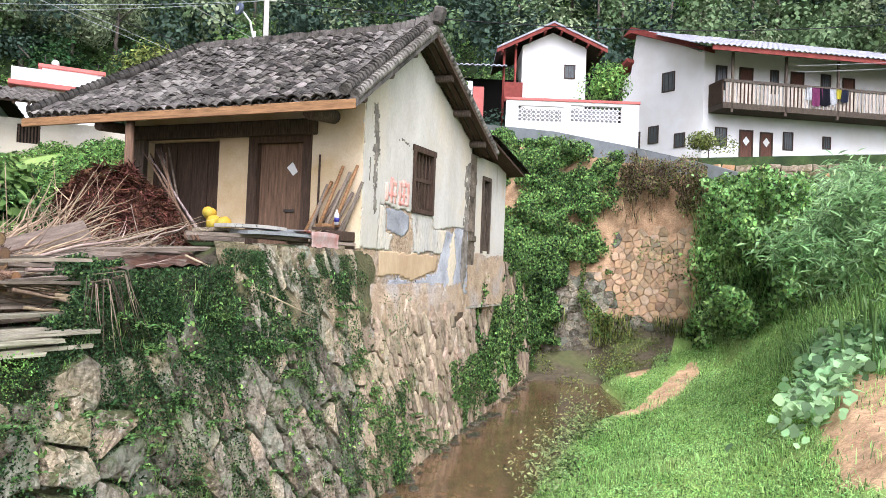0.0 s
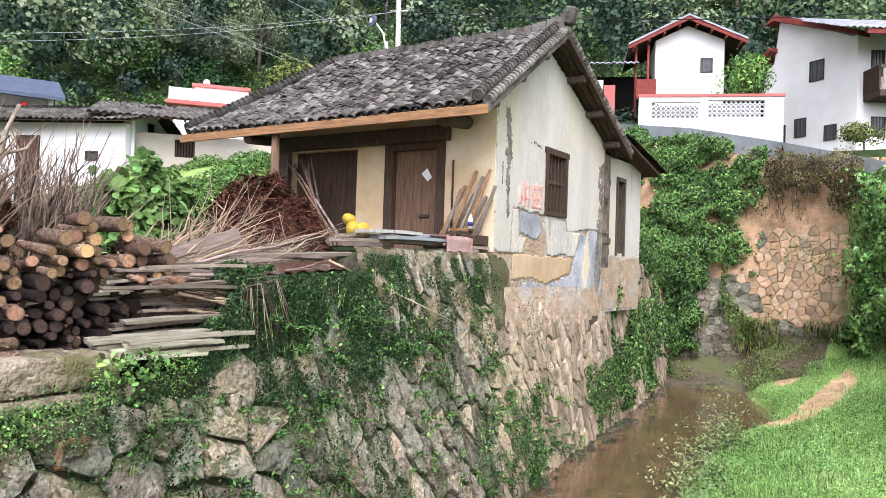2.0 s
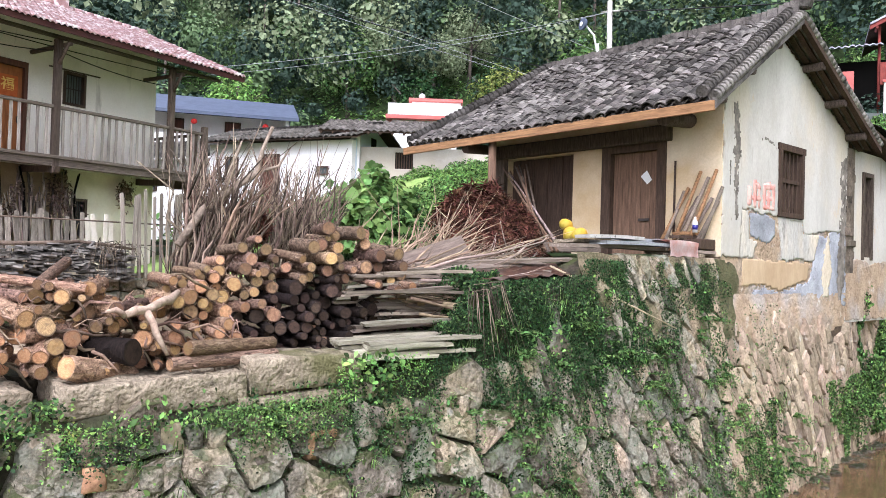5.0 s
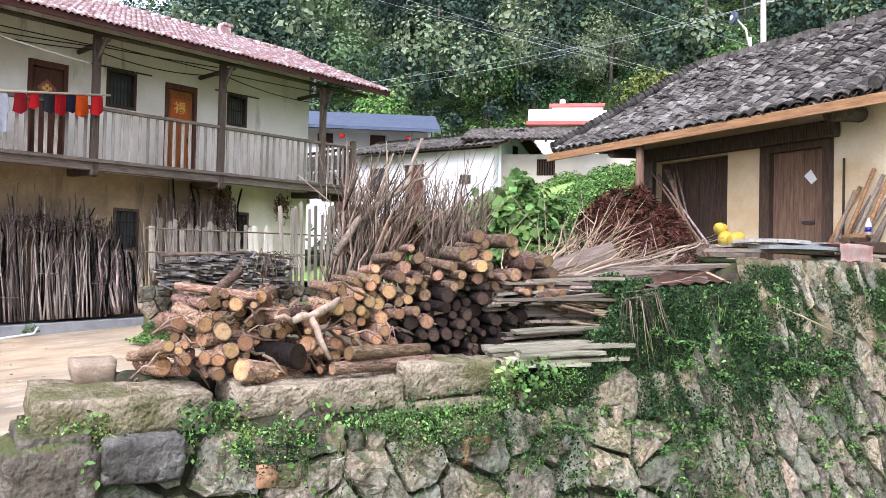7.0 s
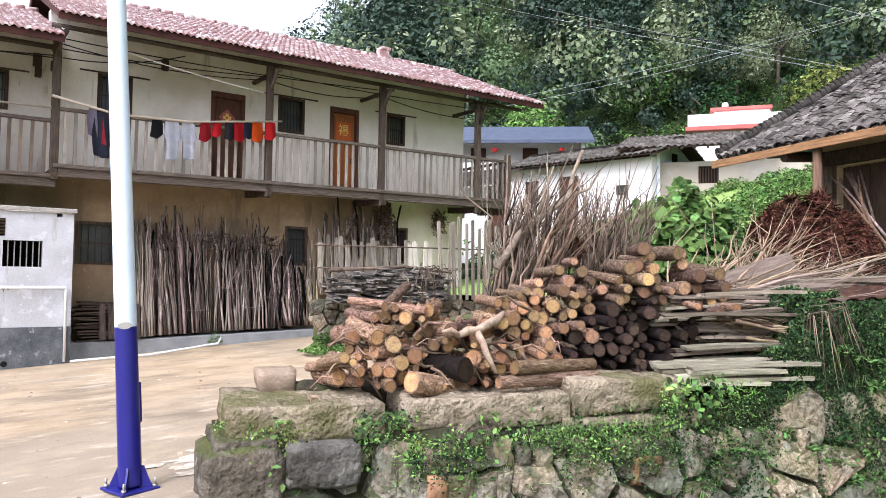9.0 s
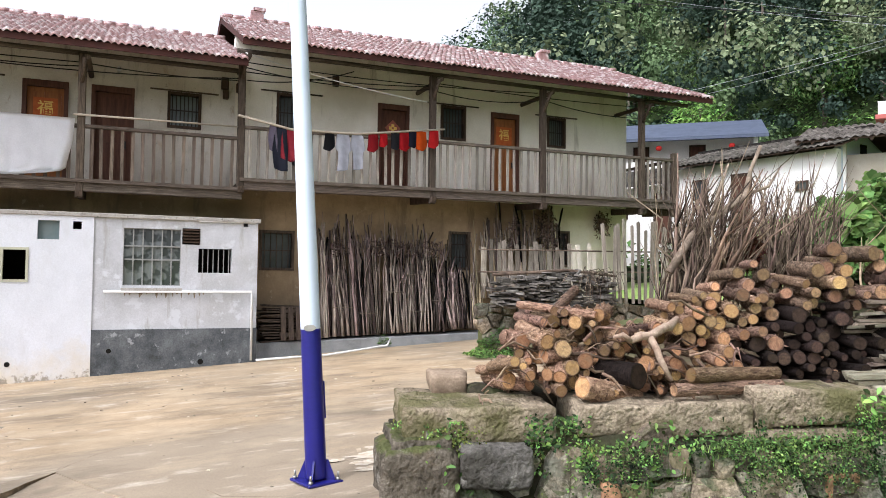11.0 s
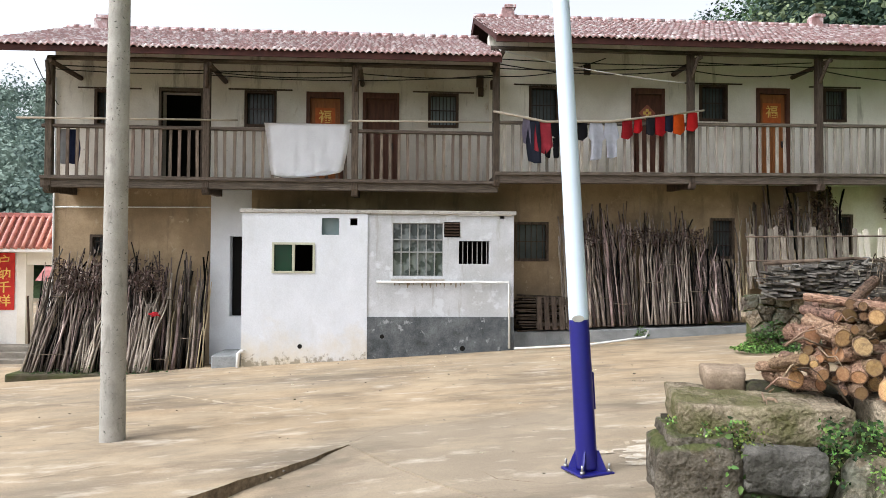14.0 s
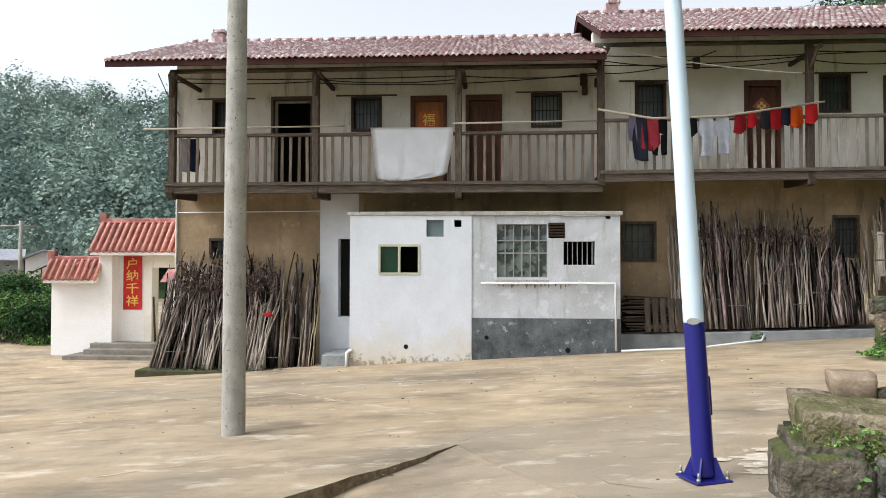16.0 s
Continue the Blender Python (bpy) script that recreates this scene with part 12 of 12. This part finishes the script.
def cliff_grass():
    """Rank grass hanging on the cliff and at its foot."""
    g = np.random.default_rng(81)
    for surf, n, h, mt, lab in ((cliff_surface(-4.8, -1.6, 2.9, 5), 900, (0.15, 0.5), leaf_mat("dry_blade", (0.26, 0.2, 0.11), (0.16, 0.12, 0.07)), "dry grass hanging on the earth cliff"), (cliff_surface(-2.0, 3.8, -0.6, 3.2), 4200, (0.3, 0.9), M_REED, "long green grass on the bank"), (cliff_surface(-7.5, -1.6, -0.8, 0.1), 1800, (0.15, 0.45), M_LEAF_OLIVE, "rough grass at the foot of the cliff")):
        p = surf(g, n)
        k = field_noise(p, 1.0, 3) > -0.1
        p = p[k]
        p[:, 1] -= 0.1
        place(blades("grass", p, g.uniform(*h, len(p)), g.uniform(0.012, 0.03, len(p)), 0.7, mt, g, 1.0), lab, "grass", OLD)


cliff_grass()


def bamboo_clump():
    g = np.random.default_rng(31)
    b = thing("bamboo_clump", "feathery green bamboo clump on the slope", "bamboo", m=OLD)
    rng = random.Random(31)
    tips = []
    for k in range(16):
        x, y = rng.uniform(1.0, 3.6), rng.uniform(10.5, 15)
        z = float(bank_z(x, y)) - 0.2
        lx, ly, h = rng.uniform(-1.6, 0.2), rng.uniform(-0.8, 0.4), rng.uniform(2.0, 3.0)
        pts = [Vector((x, y, z)), Vector((x + lx * 0.15, y + ly * 0.15, z + h * 0.5)), Vector((x + lx * 0.5, y + ly * 0.5, z + h * 0.9)), Vector((x + lx, y + ly, z + h * 0.95))]
        bm = bmesh.new()
        tube(bm, pts, [0.022, 0.018, 0.012, 0.005], 6)
        part("cane", bm, M_REED, b)
        for f in np.linspace(0.52, 1, 22):
            i = min(2, int(f * 3))
            q = pts[i].lerp(pts[i + 1], f * 3 - i)
            tips.append((q, k))
    c = []
    for q, _ in tips:
        n = 46
        c.append(np.array(q) + g.normal(0, 0.22, (n, 3)) * (1, 1, 0.7))
    c = np.concatenate(c)
    place(leaves("foliage", c, np.tile((-0.2, -0.4, 1.0), (len(c), 1)), g.uniform(0.12, 0.26, len(c)), leaf_mat("bamboo_leaf", (0.34, 0.5, 0.25), (0.2, 0.34, 0.14), 0.3, 0.45), g, 0.16, 0.15, 1.2), "", "", parent=b)


bamboo_clump()


def garden_plants():
    g = np.random.default_rng(41)
    # squash vine over a frame
    v = thing("squash_vine", "leafy squash vine climbing over a low frame", "vine", m=OLD)
    n = 1900
    d = g.normal(0, 1, (n, 3))
    d /= np.linalg.norm(d, axis=1, keepdims=True)
    d[:, 2] = np.abs(d[:, 2])
    r = (g.uniform(0.7, 1.0, n) * (1 + 0.5 * field_noise(d, 2.5, 3)))[:, None]
    c = np.array([-9.0, 4.95, 1.55]) + d * r * np.array([0.75, 0.75, 1.05])
    place(leaves("foliage", c, d + (0, 0, 0.3), g.uniform(0.06, 0.19, n), leaf_mat("squash_leaf", (0.24, 0.38, 0.12), (0.11, 0.2, 0.06), 0.4, 0.45), g, 0.85, 0.2, 0.3, True), "", "", parent=v)
    n = 2600
    d = g.normal(0, 1, (n, 3))
    d /= np.linalg.norm(d, axis=1, keepdims=True)
    d[:, 2] = np.abs(d[:, 2])
    c = np.array([-8.9, 5.2, 1.4]) + d * g.uniform(0.5, 0.95, n)[:, None] * np.array([0.95, 0.8, 1.0])
    place(leaves("dark_foliage", c, d, g.uniform(0.04, 0.1, n), M_LEAF_DARK, g, 0.5, 0.2), "", "", parent=v)
    # green slope behind the terrace
    n = 60000
    x, y = g.uniform(-21, -9.8, n), g.uniform(7.0, 16.5, n)
    z = steps_of(y, [(8, 1.75), (10, 2.6), (12, 3.5), (14, 4.2), (18, 4.8)])
    p = np.stack([x, y, z], -1)
    nz = field_noise(p, 0.5, 2) + 0.5 * field_noise(p, 1.4, 7)
    k = nz > -0.2
    p = p[k]
    p[:, 2] += g.uniform(0, 1, len(p)) * (0.12 + 0.7 * np.clip(nz[k], 0, 1))
    i = g.random(len(p)) < 0.3
    for q, mt in ((i, M_LEAF_BRIGHT), (~i, M_LEAF)):
        place(leaves("weeds", p[q], np.tile((0, -0.4, 1.0), (q.sum(), 1)), g.uniform(0.05, 0.14, q.sum()), mt, g, 0.5, 0.3), "green weeds on the slope behind the old house", "weeds", OLD)
    bm = bmesh.new()
    gr = {}
    for i in range(30):
        for j in range(26):
            x, y = -22 + 12.3 * i / 29, 5.0 + 13 * j / 25
            if y > 7 and x > -9.9:
                x = -9.9
            z = float(np.interp(y, [5, 8, 10, 12, 14, 18], [1.0, 1.7, 2.55, 3.45, 4.15, 4.75]))
            gr[i, j] = bm.verts.new((x, y, z + 0.1 * noise.noise((x, y, 0))))
    for i in range(29):
        for j in range(25):
            bm.faces.new((gr[i, j], gr[i + 1, j], gr[i + 1, j + 1], gr[i, j + 1])).smooth = True
    solid("slope_ground", bm, M_GRASS_GROUND, "grassy slope between the terrace and the huts", "slope", kind="structure", m=OLD)
    # weeds at the foot of walls in the yard and on the coping
    for cx, cy, cz, sx, sy, n, mt in ((-17.0, 7.9, 0.05, 0.25, 0.7, 900, M_LEAF), (-16.9, 3.85, -0.05, 0.08, 0.12, 160, M_LEAF), (-12.6, 5.5, 0.08, 0.2, 1.2, 2200, M_LEAF), (-12.85, 4.75, 0.3, 0.12, 0.4, 1400, M_LEAF), (-12.9, 4.5, 0.08, 0.2, 0.35, 1500, M_LEAF_BRIGHT), (-16.35, -7.3, -0.75, 0.06, 1.2, 250, M_LEAF_DARK)):
        u, v = g.uniform(-1.2, 1.2, n), g.uniform(-1.2, 1.2, n)
        c = np.stack([cx + u * sx, cy + v * sy, cz + g.uniform(-0.03, 0.26, n) * np.clip(1.3 - np.hypot(u, v), 0.1, 1)], -1)
        place(leaves("weeds", c, np.tile((0.3, 0, 1.0), (n, 1)), g.uniform(0.02, 0.065, n), mt, g, 0.5, 0.3), "small weeds at the foot of the wall", "weeds")
    # moss and ferns on the ledge below the coping
    for y0, y1, z, n, mt in ((-1.2, -0.1, 0.42, 2600, M_LEAF_OLIVE), (-0.3, 1.6, 0.36, 2600, M_LEAF_BRIGHT), (-0.2, 2.6, 0.3, 6500, M_IVY), (0.6, 2.6, 0.4, 5200, M_LEAF), (1.7, 2.6, 0.62, 1500, M_LEAF_BRIGHT)):
        y = g.uniform(y0, y1, n)
        zz = z + g.normal(0, 0.05, n) - np.abs(g.normal(0, 0.1, n))
        c = np.stack([face_x(y, zz) + g.uniform(0.0, 0.16, n), y, zz], -1)
        k = field_noise(c, 2.2, y0) + 0.5 * field_noise(c, 6, y0) > 0.0
        c = c[k]
        place(leaves("weeds", c, np.tile((0.7, 0, 0.8), (len(c), 1)), g.uniform(0.01, 0.028, len(c)), mt, g, 0.5, 0.25, 0.3, True), "moss and small weeds on the wall ledge", "weeds", OLD)


garden_plants()


def dead_leaves():
    """Withered leaves still on the brush of the firewood stacks."""
    g = np.random.default_rng(61)
    dry = leaf_mat("withered_leaf", (0.11, 0.075, 0.06), (0.06, 0.042, 0.036), 0.3, 0.1)
    for y0, y1, x, z0, z1, n in ((-8.5, -6.3, -16.95, 0.85, 1.55, 1500), (2.7, 5.4, -17.3, 1.9, 2.3, 500), (7.0, 8.6, -17.2, 2.2, 2.9, 1100)):
        c = np.stack([x + g.normal(0, 0.16, n), g.uniform(y0, y1, n), z0 + (z1 - z0) * g.random(n)], -1)
        c = c[field_noise(c, 1.6, 3) > -0.05]
        place(leaves("dead_leaves", c, np.tile((0.6, 0, 0.6), (len(c), 1)), g.uniform(0.05, 0.13, len(c)), dry, g, 0.4, 0.3), "withered dark leaves on the stacked brush", "leaves")


dead_leaves()


def ferns():
    """Arching fronds on the creek wall, each a rib with paired leaflets."""
    g = np.random.default_rng(51)
    C, N, S = [], [], []
    for _ in range(330):
        y = g.uniform(1.5, 13)
        z = g.uniform(-1.5, 0.9)
        if z > top_z(y) - 0.1 or (y > 8.2 and z > -0.6) or field_noise([(0, y, z)], 0.9, 7)[0] < -0.1:
            continue
        x = float(face_x(y, z)) + 0.03
        for _ in range(int(g.integers(3, 7))):
            a, l = g.uniform(-1.3, 1.3), g.uniform(0.15, 0.38)
            for f in np.linspace(0.15, 1, 9):
                for s in (-1, 1):
                    out = 0.75 * l * f
                    C.append((x + out, y + math.sin(a) * l * f + s * 0.035 * (1 - f) * math.cos(a), z + 0.5 * l * f - 0.75 * l * f * f))
                    N.append((0.4, 0, 1.0))
                    S.append(0.075 * (1.05 - f * 0.8))
    place(leaves("ferns", C, N, S, M_LEAF, g, 0.4, 0.15), "green ferns growing from the wall joints", "ferns", OLD)




def corner_weeds():
    """Creeper over the wall's raised end, weeds under the coping slabs and broad-leaved weeds by the boards."""
    g = np.random.default_rng(88)
    def patch(label, n, lo, hi, size, mats, normal=(0.8, -0.4, 0.5), fine=False):
        p = g.uniform(lo, hi, (n, 3))
        p = p[field_noise(p, 6.0, n) > -0.12]
        pick = g.integers(0, len(mats), len(p))
        for i, mt in enumerate(mats):
            q = pick == i
            place(leaves("weeds", p[q], np.tile(normal, (q.sum(), 1)), g.uniform(*size, q.sum()), mt, g, 0.6, 0.25, 0.6, fine), label, "weeds", OLD)
    for y0, y1, z0, z1 in ((2.85, 3.1, 0.62, 0.92), (3.0, 3.25, 0.85, 1.12), (3.15, 3.45, 1.0, 1.28)):
        patch("dark creeper over the raised end of the wall", 1500, (-5.25, y0, z0), (-4.98, y1, z1), (0.014, 0.036), (M_IVY, M_LEAF_DARK, M_IVY, M_LEAF))
    patch("weeds hanging between the coping slabs", 900, (-5.12, -0.52, 0.2), (-4.9, -0.1, 0.56), (0.02, 0.045), (M_LEAF, M_IVY, M_LEAF_BRIGHT))
    patch("mossy weeds on the corner slab", 700, (-5.2, -1.36, 0.38), (-5.0, -0.9, 0.52), (0.012, 0.03), (M_LEAF_BRIGHT, M_LEAF, M_LEAF_OLIVE))
    patch("small weeds along the ledge under the coping", 1500, (-5.02, -0.1, 0.26), (-4.86, 1.9, 0.42), (0.015, 0.04), (M_LEAF, M_LEAF_BRIGHT, M_IVY))
    patch("broad-leaved weeds beside the boards", 110, (-5.0, 1.75, 0.5), (-4.85, 2.25, 0.72), (0.035, 0.075), (M_LEAF_BRIGHT, M_LEAF), (0.6, -0.3, 0.8), True)


def dry_roots():
    rng = random.Random(19)
    bm = bmesh.new()
    for k in range(20):
        p = Vector((-5.02 + rng.uniform(-0.06, 0.05), 3.2 + rng.gauss(0, 0.1), 1.2 + rng.uniform(-0.08, 0.06)))
        d = Vector((rng.uniform(0.0, 0.1), rng.gauss(0.04, 0.08), 0))
        l, r = rng.uniform(0.25, 0.6), rng.uniform(0.002, 0.006)
        tube(bm, [p, p + d + Vector((0.04, 0, 0.03)), p + d * 1.6 + Vector((0.06, 0, -l * 0.5)), p + d * 2 + Vector((0.07, 0.03, -l))], [r, r, r * 0.8, r * 0.5], 5)
    solid("dry_roots", bm, M_STICK_I, "dry pale roots hanging over the end of the boards", "roots", kind="stuff", m=OLD)


def wall_grass():
    """Grass tufts rooted in the joints of the creek wall and on its ledges."""
    g = np.random.default_rng(71)
    R, H = [], []
    for _ in range(520):
        y = g.uniform(-1.2, 12.5)
        z = g.uniform(-1.5, 0.5) if y < 3 else g.uniform(-1.6, 1.1)
        if z > top_z(y) - 0.05 or field_noise([(2, y, z)], 1.1, 4)[0] < -0.05 or (y > 8.2 and z > -0.3):
            continue
        n = int(g.integers(8, 22))
        h = g.uniform(0.08, 0.24)
        R.append(np.stack([face_x(y + g.normal(0, 0.03, n), z) + 0.04, y + g.normal(0, 0.035, n), z + g.normal(0, 0.015, n)], -1))
        H.append(g.uniform(0.5, 1.2, n) * h)
    R, H = np.concatenate(R), np.concatenate(H)
    pick = g.random(len(R)) < 0.6
    for q, mt in ((pick, M_BLADE), (~pick, leaf_mat("dull_blade", (0.18, 0.22, 0.09), (0.12, 0.15, 0.06)))):
        place(blades("grass", R[q], H[q], g.uniform(0.004, 0.009, q.sum()), 0.75, mt, g, 1.0), "grass tufts growing from the wall joints", "grass", OLD)


ferns()
corner_weeds()
dry_roots()
wall_grass()
